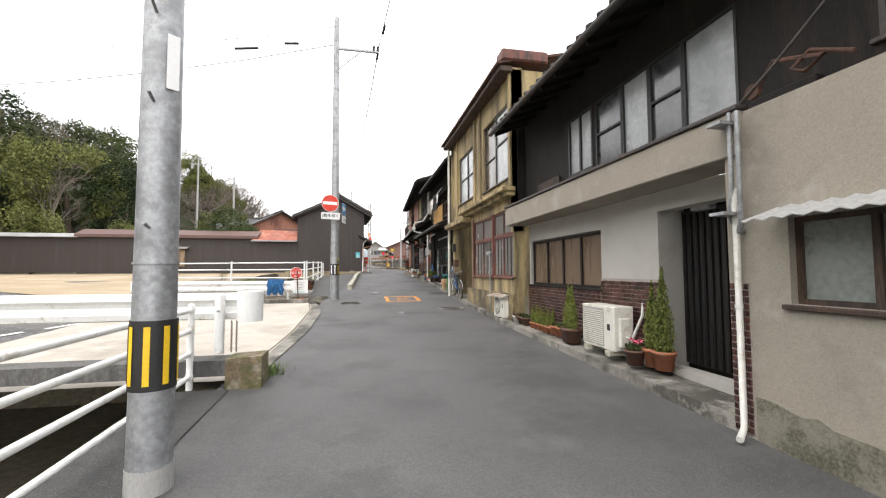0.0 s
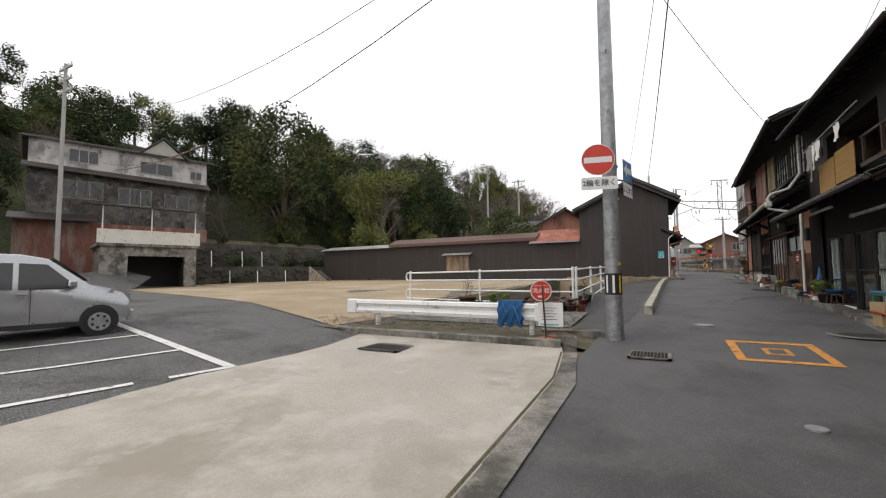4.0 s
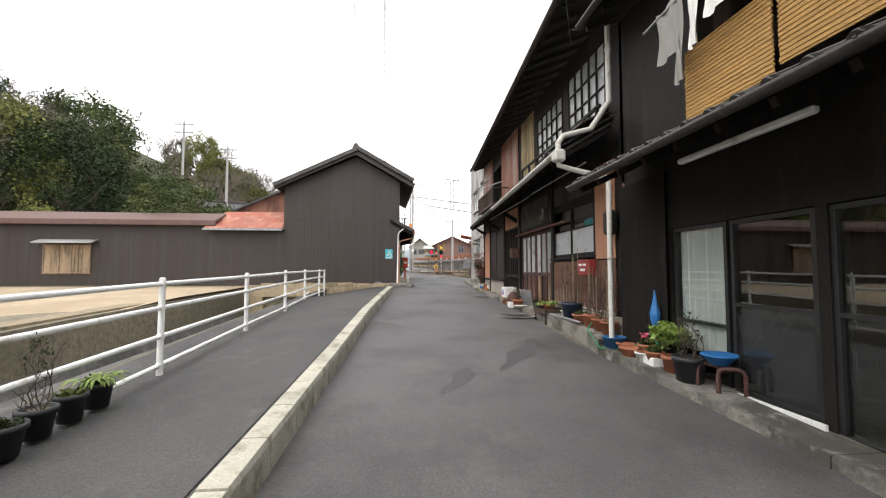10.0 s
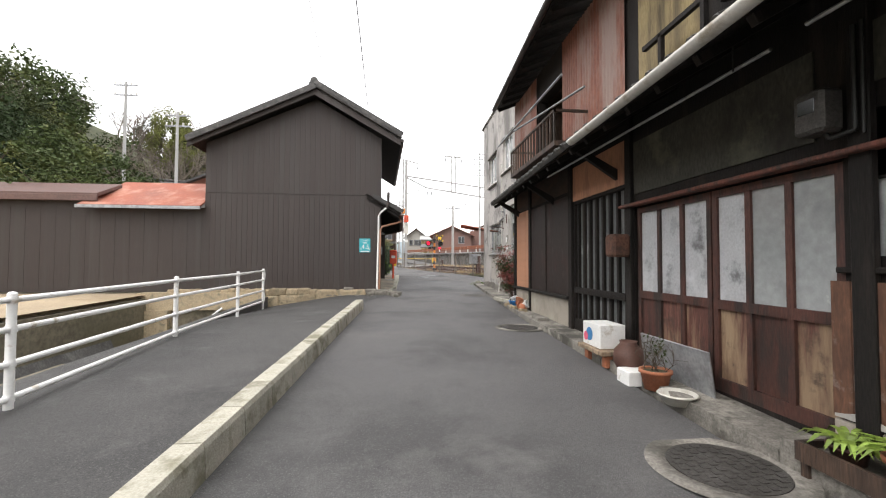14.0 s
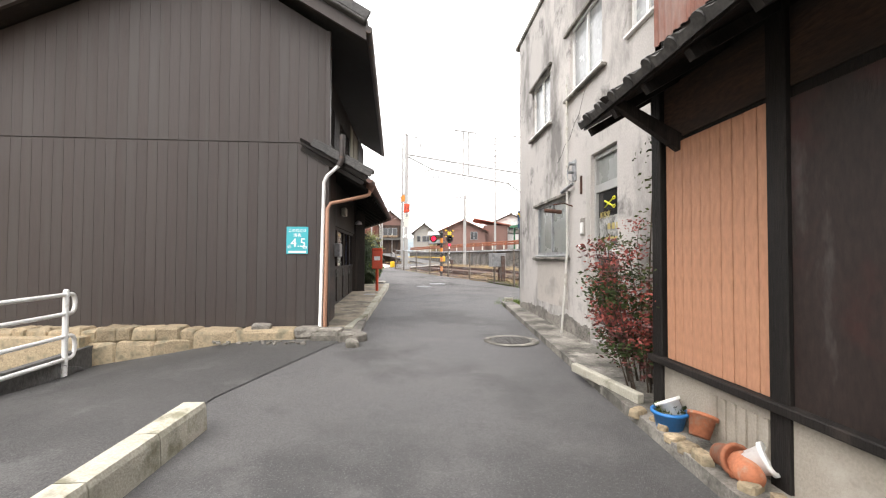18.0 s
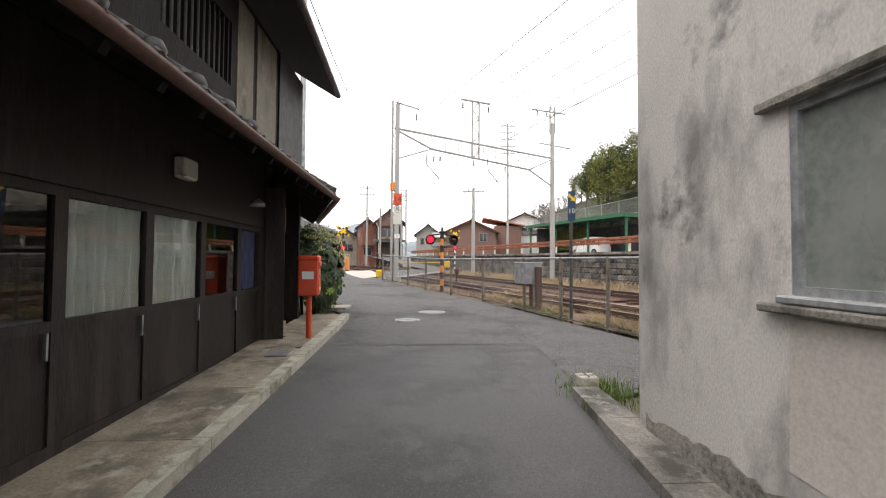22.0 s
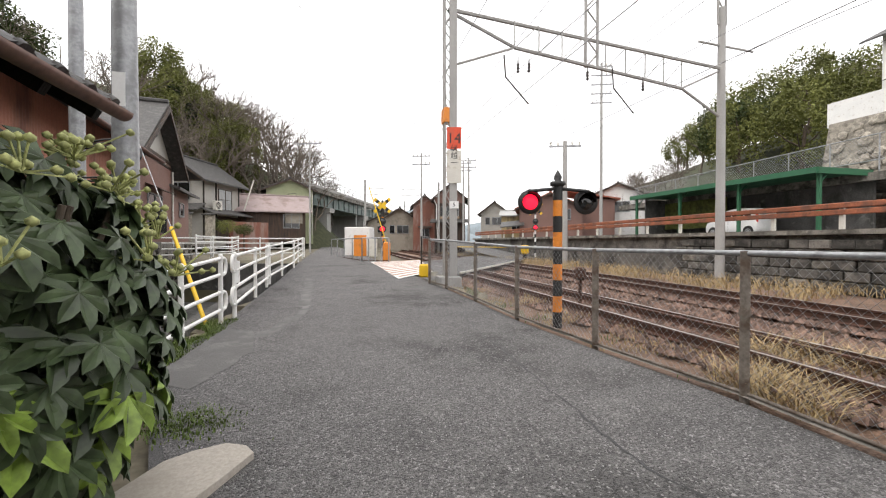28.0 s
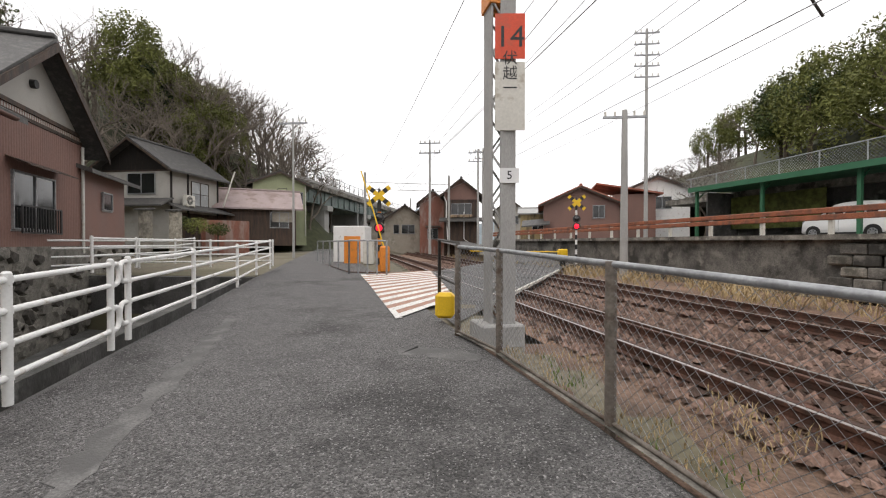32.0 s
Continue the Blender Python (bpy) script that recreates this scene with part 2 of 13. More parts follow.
def glass_mat(name, tint=(0.9, 0.93, 0.92), rough=0.0, clear=1.0):
    m = bpy.data.materials.new(name)
    m.use_nodes = True
    n, l = m.node_tree.nodes, m.node_tree.links
    gloss, pass_, fres, mixer = n.new("ShaderNodeBsdfGlossy"), n.new("ShaderNodeBsdfTransparent"), n.new("ShaderNodeLayerWeight"), n.new("ShaderNodeMixShader")
    gloss.inputs["Roughness"].default_value = rough
    pass_.inputs["Color"].default_value = (*[c * clear for c in tint], 1)
    fres.inputs["Blend"].default_value = 0.5
    steep, lift_ = n.new("ShaderNodeMath"), n.new("ShaderNodeMath")
    steep.operation, lift_.operation = "POWER", "MULTIPLY_ADD"
    l.new(fres.outputs["Facing"], steep.inputs[0])
    steep.inputs[1].default_value = 4.0
    l.new(steep.outputs[0], lift_.inputs[0])
    lift_.inputs[1].default_value, lift_.inputs[2].default_value = 0.85, 0.085
    l.new(lift_.outputs[0], mixer.inputs[0])
    l.new(pass_.outputs[0], mixer.inputs[1])
    l.new(gloss.outputs[0], mixer.inputs[2])
    l.new(mixer.outputs[0], n["Material Output"].inputs[0])
    return m


M = dict(
    asphalt_walk=paint("footway_asphalt", (0.07, 0.068, 0.066), 0.75, var=0.25, scale=0.6, grain=60, bump=0.6, stain=((0.05, 0.049, 0.048), 0.32, 0.7), wear=((0.1, 0.098, 0.095), 0.12, 1.6), chip=(130, 0.3)),
    asphalt=paint("asphalt", (0.1, 0.098, 0.096), 0.66, var=0.22, scale=0.45, grain=55, bump=0.6, stain=((0.062, 0.061, 0.06), 0.3, 0.6), wear=((0.125, 0.122, 0.118), 0.1, 0.9), chip=(150, 0.22)),
    asphalt_old=paint("old_asphalt", (0.135, 0.131, 0.128), 0.85, var=0.35, scale=0.5, grain=75, bump=0.8, stain=((0.075, 0.073, 0.071), 0.28, 0.5), wear=((0.16, 0.156, 0.15), 0.06, 0.7), chip=(78, 0.55)),
    worn_asphalt=paint("pale_worn_asphalt", (0.15, 0.147, 0.142), 0.95, var=0.3, scale=2, grain=50, bump=0.5, stain=((0.105, 0.103, 0.1), 0.4, 3)),
    damp=paint("damp_asphalt", (0.052, 0.051, 0.05), 0.7, var=0.2, scale=2, grain=60, bump=0.4, stain=((0.066, 0.065, 0.064), 0.3, 4)),
    concrete=paint("pale_concrete", (0.40, 0.365, 0.315), 0.9, var=0.12, scale=0.7, grain=40, bump=0.15, stain=((0.3, 0.27, 0.22), 0.3, 0.4), wear=((0.46, 0.43, 0.38), 0.2, 1.2)),
    worn_concrete=paint("worn_concrete", (0.29, 0.245, 0.185), 0.93, var=0.22, scale=1.3, grain=40, bump=0.35, stain=((0.13, 0.115, 0.09), 0.32, 1.8), wear=((0.38, 0.35, 0.29), 0.14, 4), each=0.12),
    kerb=paint("kerb_concrete", (0.42, 0.40, 0.33), 0.92, var=0.15, scale=2.5, grain=60, bump=0.35, stain=((0.2, 0.19, 0.13), 0.25, 3.0), each=0.06),
    old_concrete=paint("weathered_concrete", (0.22, 0.205, 0.18), 0.95, var=0.3, scale=1.6, grain=50, bump=0.4, stain=((0.07, 0.066, 0.055), 0.35, 1.4), wear=((0.33, 0.31, 0.27), 0.15, 3)),
    dirt=paint("sandy_dirt", (0.37, 0.295, 0.2), 1.0, var=0.22, scale=0.35, grain=30, bump=0.6, stain=((0.3, 0.23, 0.14), 0.35, 0.25)),
    soil=paint("dark_soil", (0.12, 0.095, 0.065), 1.0, var=0.4, scale=2, grain=35, bump=0.9, stain=((0.07, 0.075, 0.03), 0.3, 1.5)),
    gravel=paint("grey_gravel", (0.2, 0.19, 0.175), 1.0, var=0.5, scale=1.2, grain=90, bump=1.0),
    ballast=paint("rusty_ballast", (0.195, 0.125, 0.088), 1.0, var=0.42, scale=1.0, grain=25, bump=1.0, each=0.25),
    land=paint("far_ground", (0.16, 0.14, 0.1), 1.0, var=0.3, scale=0.2, grain=8, bump=0.3, stain=((0.11, 0.1, 0.06), 0.3, 0.15)),
    hill=paint("woodland_floor", (0.045, 0.05, 0.022), 1.0, var=0.4, scale=0.15, grain=2.5, bump=0.5),
    grass=paint("green_grass", (0.11, 0.16, 0.035), 0.9, var=0.35, scale=2, grain=30, bump=0.2),
    straw=paint("dry_grass", (0.38, 0.285, 0.15), 0.95, var=0.3, scale=2, grain=30, bump=0.2),
    mortar=paint("grey_mortar", (0.34, 0.305, 0.255), 0.93, var=0.1, scale=0.8, grain=55, bump=0.2, stain=((0.22, 0.2, 0.165), 0.22, 0.7), wear=((0.4, 0.37, 0.32), 0.15, 2)),
    mortar_pale=paint("pale_mortar", (0.40, 0.385, 0.355), 0.93, var=0.08, scale=0.8, grain=55, bump=0.2, stain=((0.35, 0.33, 0.29), 0.22, 0.9)),
    streaked=paint("black_streaked_concrete", (0.5, 0.475, 0.45), 0.95, var=0.12, scale=0.7, grain=70, bump=0.22, stretch=(1, 1, 0.5), stain=((0.2, 0.19, 0.18), 0.3, 0.8), wear=((0.11, 0.105, 0.1), 0.1, 1.3)),
    yellow_plaster=paint("yellow_plaster", (0.37, 0.29, 0.15), 0.93, var=0.2, scale=0.9, grain=50, bump=0.25, stretch=(1.6, 1.6, 0.22), stain=((0.12, 0.095, 0.06), 0.34, 1.5), wear=((0.2, 0.155, 0.09), 0.2, 0.8)),
    brown_board=paint("smooth_brown_shutter_board", (0.15, 0.105, 0.07), 0.3, var=0.12, scale=1.5, grain=30, bump=0.03, stretch=(3, 3, 0.4)),
    brown_pane=paint("brown_backed_glass", (0.105, 0.088, 0.07), 0.16, var=0.12, scale=1.2, grain=15, bump=0.01, spec=0.6),
    brick=paint("dark_glazed_brick", (0.055, 0.022, 0.018), 0.3, var=0.3, scale=6, grain=40, bump=0.1, each=0.5),
    joint=paint("pale_joint_mortar", (0.3, 0.27, 0.24), 0.95, var=0.1),
    olive_plaster=paint("dull_olive_plaster", (0.21, 0.19, 0.15), 0.9, var=0.15, scale=1.5, grain=40, bump=0.1, stretch=(1, 1, 0.3), stain=((0.1, 0.09, 0.07), 0.3, 1.5), wear=((0.34, 0.32, 0.28), 0.08, 3)),
    wood_soot=paint("sooty_brown_wood", (0.025, 0.0195, 0.0165), 0.6, var=0.4, scale=2, grain=30, bump=0.3, stretch=(3, 3, 0.3), stain=((0.045, 0.035, 0.029), 0.2, 2.0), each=0.2, spec=0.4),
    wood_black=paint("black_stained_wood", (0.012, 0.0095, 0.008), 0.75, var=0.45, scale=2, grain=30, bump=0.35, stretch=(3, 3, 0.3), stain=((0.032, 0.025, 0.021), 0.15, 2.0), each=0.15, spec=0.33),
    wood_dark=paint("dark_brown_wood", (0.06, 0.036, 0.024), 0.7, var=0.4, scale=2, grain=30, bump=0.35, stretch=(3, 3, 0.3), stain=((0.025, 0.018, 0.014), 0.3, 1.5), each=0.15),
    wood_red=paint("red_brown_painted_wood", (0.145, 0.05, 0.035), 0.6, var=0.3, scale=2, grain=30, bump=0.25, stretch=(2, 2, 0.4), stain=((0.05, 0.03, 0.025), 0.3, 3)),
    wood_old=paint("faded_bare_wood", (0.3, 0.22, 0.145), 0.85, var=0.3, scale=2, grain=30, bump=0.3, stretch=(3, 3, 0.3), stain=((0.1, 0.075, 0.055), 0.25, 2.5)),
    board_dark=paint("dark_weathered_board", (0.022, 0.014, 0.0115), 0.6, var=0.35, scale=1.2, grain=30, bump=0.2, stretch=(1, 1, 0.3), stain=((0.11, 0.1, 0.095), 0.13, 1.3), wear=((0.05, 0.015, 0.012), 0.2, 0.9)),
    peeling=paint("peeling_red_brown_wood", (0.1, 0.04, 0.03), 0.7, var=0.3, scale=2, grain=30, bump=0.3, stretch=(2, 2, 0.3), stain=((0.3, 0.21, 0.13), 0.3, 1.6), wear=((0.04, 0.025, 0.02), 0.15, 3), each=0.2),
    rust_board=paint("rust_brown_board", (0.15, 0.07, 0.04), 0.75, var=0.35, scale=1.4, grain=30, bump=0.3, stretch=(1.5, 1.5, 0.3), stain=((0.05, 0.027, 0.02), 0.35, 1.6), wear=((0.25, 0.2, 0.17), 0.08, 5)),
    wood_maroon=paint("dark_maroon_wood", (0.075, 0.03, 0.022), 0.6, var=0.3, scale=2, grain=30, bump=0.25, stretch=(2, 2, 0.4), stain=((0.03, 0.02, 0.017), 0.35, 3)),
    peach=paint("peach_painted_boards", (0.44, 0.22, 0.13), 0.75, var=0.12, scale=1.5, grain=30, bump=0.15, stretch=(1, 1, 0.3), stain=((0.25, 0.12, 0.08), 0.15, 2)),
    red_clad=paint("faded_red_metal_cladding", (0.22, 0.085, 0.055), 0.6, var=0.2, scale=1.2, grain=40, bump=0.1, stretch=(1, 1, 0.25), stain=((0.3, 0.21, 0.18), 0.3, 1.5)),
    salmon_clad=paint("salmon_corrugated_cladding", (0.4, 0.17, 0.11), 0.65, var=0.1, scale=1.0, grain=40, bump=0.08, stretch=(1, 1, 0.3), stain=((0.18, 0.075, 0.05), 0.2, 1.2)),
    brown_clad=paint("brown_corrugated_cladding", (0.2, 0.11, 0.088), 0.6, var=0.12, scale=1.0, grain=40, bump=0.08, stretch=(1, 1, 0.3)),
    barn_clad=paint("dark_brown_sheet_cladding", (0.038, 0.0285, 0.025), 0.6, var=0.12, scale=0.8, grain=30, bump=0.1, stretch=(2.5, 2.5, 0.12), stain=((0.043, 0.036, 0.032), 0.25, 1.2), each=0.07),
    tile=paint("dark_grey_roof_tile", (0.05, 0.048, 0.046), 0.6, var=0.35, scale=3, grain=30, bump=0.2, stain=((0.095, 0.092, 0.085), 0.25, 5), each=0.2),
    red_roof=paint("rusty_red_roof_sheet", (0.28, 0.085, 0.05), 0.7, var=0.2, scale=1, grain=30, bump=0.15, stain=((0.42, 0.2, 0.14), 0.25, 1.1)),
    tin=paint("grey_roof_sheet", (0.36, 0.36, 0.35), 0.55, metal=0.3, var=0.15, scale=1, grain=20, bump=0.1),
    tin_dark=paint("dull_dark_roof_sheet", (0.12, 0.12, 0.118), 0.6, metal=0.2, var=0.2, scale=2, grain=20, bump=0.1, stretch=(1, 1, 0.3)),
    galv=paint("galvanised_steel", (0.36, 0.37, 0.38), 0.5, metal=0.55, var=0.16, scale=4, grain=25, bump=0.1, stain=((0.25, 0.255, 0.26), 0.3, 6)),
    pole=paint("pole_concrete", (0.36, 0.355, 0.34), 0.85, var=0.12, scale=2, grain=60, bump=0.15, stretch=(1, 1, 0.4)),
    white=paint("white_paint", (0.78, 0.78, 0.76), 0.45, var=0.05, scale=2, grain=30, bump=0.05, stain=((0.42, 0.36, 0.28), 0.06, 5)),
    road_white=paint("worn_white_road_paint", (0.68, 0.67, 0.64), 0.85, var=0.1, scale=3, grain=50, bump=0.2, wear=((0.2, 0.195, 0.19), 0.14, 12)),
    road_orange=paint("worn_orange_road_paint", (0.62, 0.27, 0.05), 0.85, var=0.12, scale=3, grain=50, bump=0.2, wear=((0.1, 0.08, 0.06), 0.2, 9)),
    cream=paint("cream_enamel", (0.62, 0.6, 0.54), 0.45, var=0.07, scale=2, grain=30, bump=0.05, stain=((0.36, 0.3, 0.22), 0.12, 4)),
    pvc=paint("grey_white_plastic_pipe", (0.55, 0.54, 0.5), 0.5, var=0.08, scale=2, grain=20, bump=0.05, stain=((0.33, 0.29, 0.23), 0.15, 4)),
    gutter_brown=paint("old_brown_gutter", (0.12, 0.06, 0.045), 0.6, var=0.2, scale=3, grain=20, bump=0.1),
    pipe_brown=paint("brown_plastic_pipe", (0.36, 0.19, 0.12), 0.5, var=0.1, scale=2, grain=20, bump=0.05),
    gutter=paint("dark_metal_gutter", (0.05, 0.043, 0.04), 0.5, metal=0.2, var=0.25, scale=3, grain=20, bump=0.1, stain=((0.14, 0.08, 0.05), 0.12, 6)),
    black=paint("black_paint", (0.018, 0.018, 0.018), 0.5, var=0.2, scale=3, bump=0.05),
    rubber=paint("black_rubber", (0.02, 0.02, 0.02), 0.8, var=0.2, scale=5, bump=0.1),
    yellow=paint("yellow_paint", (0.78, 0.5, 0.02), 0.5, var=0.08, scale=3, bump=0.05),
    orange=paint("orange_paint", (0.72, 0.24, 0.03), 0.55, var=0.1, scale=3, bump=0.05, stain=((0.4, 0.16, 0.05), 0.12, 5)),
    red=paint("red_enamel", (0.62, 0.045, 0.022), 0.4, var=0.08, scale=3, bump=0.03),
    post_red=paint("orange_red_enamel", (0.66, 0.07, 0.022), 0.42, var=0.1, scale=2, bump=0.04, stain=((0.5, 0.09, 0.04), 0.2, 3)),
    sign_white=paint("white_sign_sheet", (0.8, 0.8, 0.79), 0.4, var=0.03, scale=3, bump=0.0),
    sign_blue=paint("blue_sign_sheet", (0.05, 0.2, 0.42), 0.4, var=0.06, scale=3, bump=0.0),
    sign_navy=paint("dark_navy_sign_sheet", (0.02, 0.05, 0.1), 0.45, var=0.08, scale=3, bump=0.0),
    teal=paint("teal_printed_sheet", (0.03, 0.4, 0.46), 0.45, var=0.05, scale=3, bump=0.0),
    blue=paint("blue_fabric", (0.02, 0.1, 0.24), 0.9, var=0.25, scale=8, grain=80, bump=0.4),
    blue_plastic=paint("blue_plastic", (0.03, 0.19, 0.5), 0.4, var=0.08, scale=3, bump=0.03),
    green_plastic=paint("green_plastic", (0.02, 0.25, 0.09), 0.45, var=0.1, scale=3, bump=0.03),
    green_paint=paint("dark_green_paint", (0.03, 0.13, 0.065), 0.5, var=0.12, scale=2, bump=0.05),
    terracotta=paint("terracotta", (0.36, 0.13, 0.065), 0.8, var=0.15, scale=6, grain=40, bump=0.15, stain=((0.3, 0.2, 0.14), 0.15, 8), each=0.2),
    brown_pot=paint("brown_plastic_pot", (0.09, 0.042, 0.03), 0.6, var=0.12, scale=6, bump=0.05, each=0.3),
    black_pot=paint("black_plastic_pot", (0.022, 0.023, 0.026), 0.55, var=0.12, scale=6, bump=0.05),
    rail_rust=paint("faded_orange_brown_rail", (0.3, 0.1, 0.05), 0.7, var=0.25, scale=2, grain=30, bump=0.15, stain=((0.16, 0.07, 0.045), 0.3, 3)),
    rust=paint("rusty_iron", (0.095, 0.045, 0.03), 0.8, metal=0.2, var=0.35, scale=4, grain=40, bump=0.3, stain=((0.06, 0.035, 0.025), 0.3, 6)),
    fence_steel=paint("weathered_brown_steel", (0.19, 0.165, 0.14), 0.7, metal=0.2, var=0.25, scale=4, grain=30, bump=0.15, stain=((0.1, 0.07, 0.05), 0.25, 5)),
    steel=paint("worn_steel", (0.42, 0.4, 0.38), 0.35, metal=0.8, var=0.15, scale=4, bump=0.05),
    iron=paint("cast_iron", (0.075, 0.07, 0.065), 0.6, metal=0.4, var=0.3, scale=8, grain=60, bump=0.3),
    stone=paint("tan_field_stone", (0.34, 0.27, 0.175), 0.95, var=0.25, scale=5, grain=40, bump=0.5, stain=((0.18, 0.16, 0.11), 0.25, 5), each=0.25),
    stone_dark=paint("dark_terrace_stone", (0.065, 0.057, 0.048), 0.95, var=0.4, scale=2, grain=12, bump=0.8, stain=((0.04, 0.042, 0.03), 0.35, 1.5)),
    letter_red=paint("dull_red_paint", (0.28, 0.035, 0.028), 0.55, var=0.15, scale=4, bump=0.1, stain=((0.12, 0.03, 0.025), 0.2, 6)),
    coping_brown=paint("dull_maroon_roof_tile", (0.12, 0.07, 0.06), 0.7, var=0.2, scale=3, grain=25, bump=0.2),
    fatsia=paint("glossy_fatsia_leaves", (0.05, 0.075, 0.032), 0.42, var=0.35, scale=3, grain=12, bump=0.0),
    stone_grey=paint("grey_rubble_stone", (0.2, 0.185, 0.16), 0.95, var=0.3, scale=4, grain=30, bump=0.6, stain=((0.09, 0.085, 0.07), 0.3, 3), each=0.3),
    frosted=paint("frosted_window_glass", (0.33, 0.345, 0.345), 0.22, var=0.1, scale=1.2, grain=15, bump=0.02, spec=0.6, stain=((0.22, 0.23, 0.235), 0.25, 1.0), each=0.15),
    frosted_mid=paint("grey_brown_frosted_glass", (0.2, 0.195, 0.185), 0.22, var=0.12, scale=1.2, grain=15, bump=0.02, spec=0.6, each=0.2),
    worn_board=paint("flaking_white_board", (0.5, 0.47, 0.42), 0.9, var=0.2, scale=4, grain=40, bump=0.3, stretch=(1, 4, 1), stain=((0.2, 0.13, 0.085), 0.4, 3)),
    frosted_dim=paint("dim_frosted_glass", (0.13, 0.135, 0.135), 0.2, var=0.15, scale=1.5, grain=15, bump=0.02, spec=0.6, each=0.2),
    dusty=paint("dusty_flaking_glass", (0.44, 0.45, 0.46), 0.35, var=0.12, scale=2, grain=40, bump=0.08, stain=((0.16, 0.162, 0.165), 0.1, 3.5), wear=((0.58, 0.59, 0.6), 0.14, 2.2)),
    dark_glass=paint("dark_window_glass", (0.012, 0.013, 0.014), 0.06, var=0.2, scale=1, grain=10, bump=0.0, spec=0.7),
    curtain=paint("white_curtain_cloth", (0.84, 0.83, 0.8), 0.9, var=0.06, scale=4, grain=60, bump=0.15),
    cloth_grey=paint("grey_cloth", (0.3, 0.29, 0.27), 0.9, var=0.1, scale=4, grain=60, bump=0.15),
    straw_blind=paint("straw_blind", (0.46, 0.27, 0.09), 0.85, var=0.2, scale=5, grain=70, bump=0.4, stretch=(1, 0.25, 6)),
    card=paint("brown_cardboard", (0.42, 0.29, 0.16), 0.85, var=0.1, scale=3, bump=0.05),
    bark=paint("brown_bark", (0.085, 0.065, 0.047), 0.95, var=0.35, scale=6, grain=30, bump=0.7, stretch=(1, 1, 0.3)),
    twig=paint("bare_grey_twigs", (0.15, 0.125, 0.1), 0.9, var=0.2, scale=1, bump=0.0, each=0.2),
    leaf=paint("evergreen_leaves", (0.042, 0.06, 0.019), 0.7, spec=0.25, var=0.4, scale=0.6, grain=5, bump=0.0, each=0.3, stain=((0.085, 0.095, 0.028), 0.3, 0.5)),
    leaf_dark=paint("dark_evergreen_leaves", (0.026, 0.042, 0.015), 0.75, spec=0.2, var=0.4, scale=0.6, grain=5, bump=0.0, each=0.3),
    leaf_bamboo=paint("bamboo_leaves", (0.135, 0.145, 0.042), 0.7, spec=0.25, var=0.35, scale=0.5, grain=4, bump=0.0, each=0.25),
    leaf_bright=paint("bright_green_leaves", (0.17, 0.25, 0.04), 0.5, var=0.35, scale=3, grain=12, bump=0.0, each=0.25),
    leaf_conifer=paint("yellow_green_conifer", (0.14, 0.165, 0.03), 0.8, var=0.4, scale=8, grain=30, bump=0.0, each=0.2),
    leaf_red=paint("red_nandina_leaves", (0.27, 0.06, 0.045), 0.55, var=0.35, scale=4, grain=12, bump=0.0),
    leaf_rust=paint("maroon_leaves", (0.12, 0.04, 0.035), 0.55, var=0.35, scale=4, grain=12, bump=0.0),
    flower_pink=paint("pink_petals", (0.7, 0.12, 0.2), 0.6, var=0.2, scale=8, bump=0.0),
    hatch=paint("faded_red_brown_road_paint", (0.36, 0.2, 0.14), 0.9, var=0.2, scale=3, grain=40, bump=0.2, wear=((0.3, 0.27, 0.24), 0.2, 6)),
    berry=paint("green_white_flower_heads", (0.36, 0.38, 0.15), 0.7, var=0.3, scale=12, bump=0.0),
    pink_tin=paint("pinkish_faded_metal_roof", (0.33, 0.26, 0.25), 0.6, var=0.12, scale=1.2, grain=30, bump=0.1, stain=((0.22, 0.16, 0.14), 0.25, 1.0)),
    sage=paint("sage_green_siding", (0.33, 0.38, 0.27), 0.75, var=0.06, scale=1, grain=20, bump=0.1),
    green_wall=paint("pale_green_plaster", (0.34, 0.37, 0.23), 0.9, var=0.1, scale=1, grain=20, bump=0.1),
    car_silver=paint("silver_car_paint", (0.42, 0.43, 0.44), 0.25, metal=0.6, var=0.03, scale=1, bump=0.0),
    car_white=paint("white_car_paint", (0.75, 0.75, 0.74), 0.25, var=0.03, scale=1, bump=0.0),
    # blue-grey stands for distance haze, put straight into the hill colour
    far_hill=paint("far_hill_painted_haze", (0.21, 0.25, 0.27), 1.0, var=0.12, scale=0.02, grain=0.3, bump=0.0),
    lit_red=lamp_mat("lit_red_lamp", (1.0, 0.012, 0.04), 1.6),
    glass=glass_mat("window_glass", clear=0.98),
    shop_glass=paint("dark_shop_glass", (0.02, 0.022, 0.023), 0.07, var=0.25, scale=1.2, grain=8, bump=0.006, spec=0.9, stain=((0.04, 0.042, 0.043), 0.3, 1.1)),
    alu=paint("dull_aluminium", (0.42, 0.42, 0.41), 0.45, metal=0.35, var=0.08, scale=3, grain=40, bump=0.05),
    haze_glass=paint("dull_dark_glass", (0.045, 0.048, 0.05), 0.16, var=0.25, scale=1.2, grain=8, bump=0.01, spec=0.9, stain=((0.08, 0.083, 0.085), 0.3, 1.1)),
    green_frost=paint("greenish_frosted_glass", (0.17, 0.185, 0.17), 0.28, var=0.2, scale=0.9, grain=20, bump=0.02, spec=0.6, stain=((0.24, 0.25, 0.235), 0.3, 0.8)),
    moss_block=paint("mossy_concrete", (0.2, 0.145, 0.09), 0.95, var=0.4, scale=4, grain=40, bump=0.6, stain=((0.09, 0.1, 0.04), 0.4, 5), wear=((0.28, 0.25, 0.2), 0.2, 7)),
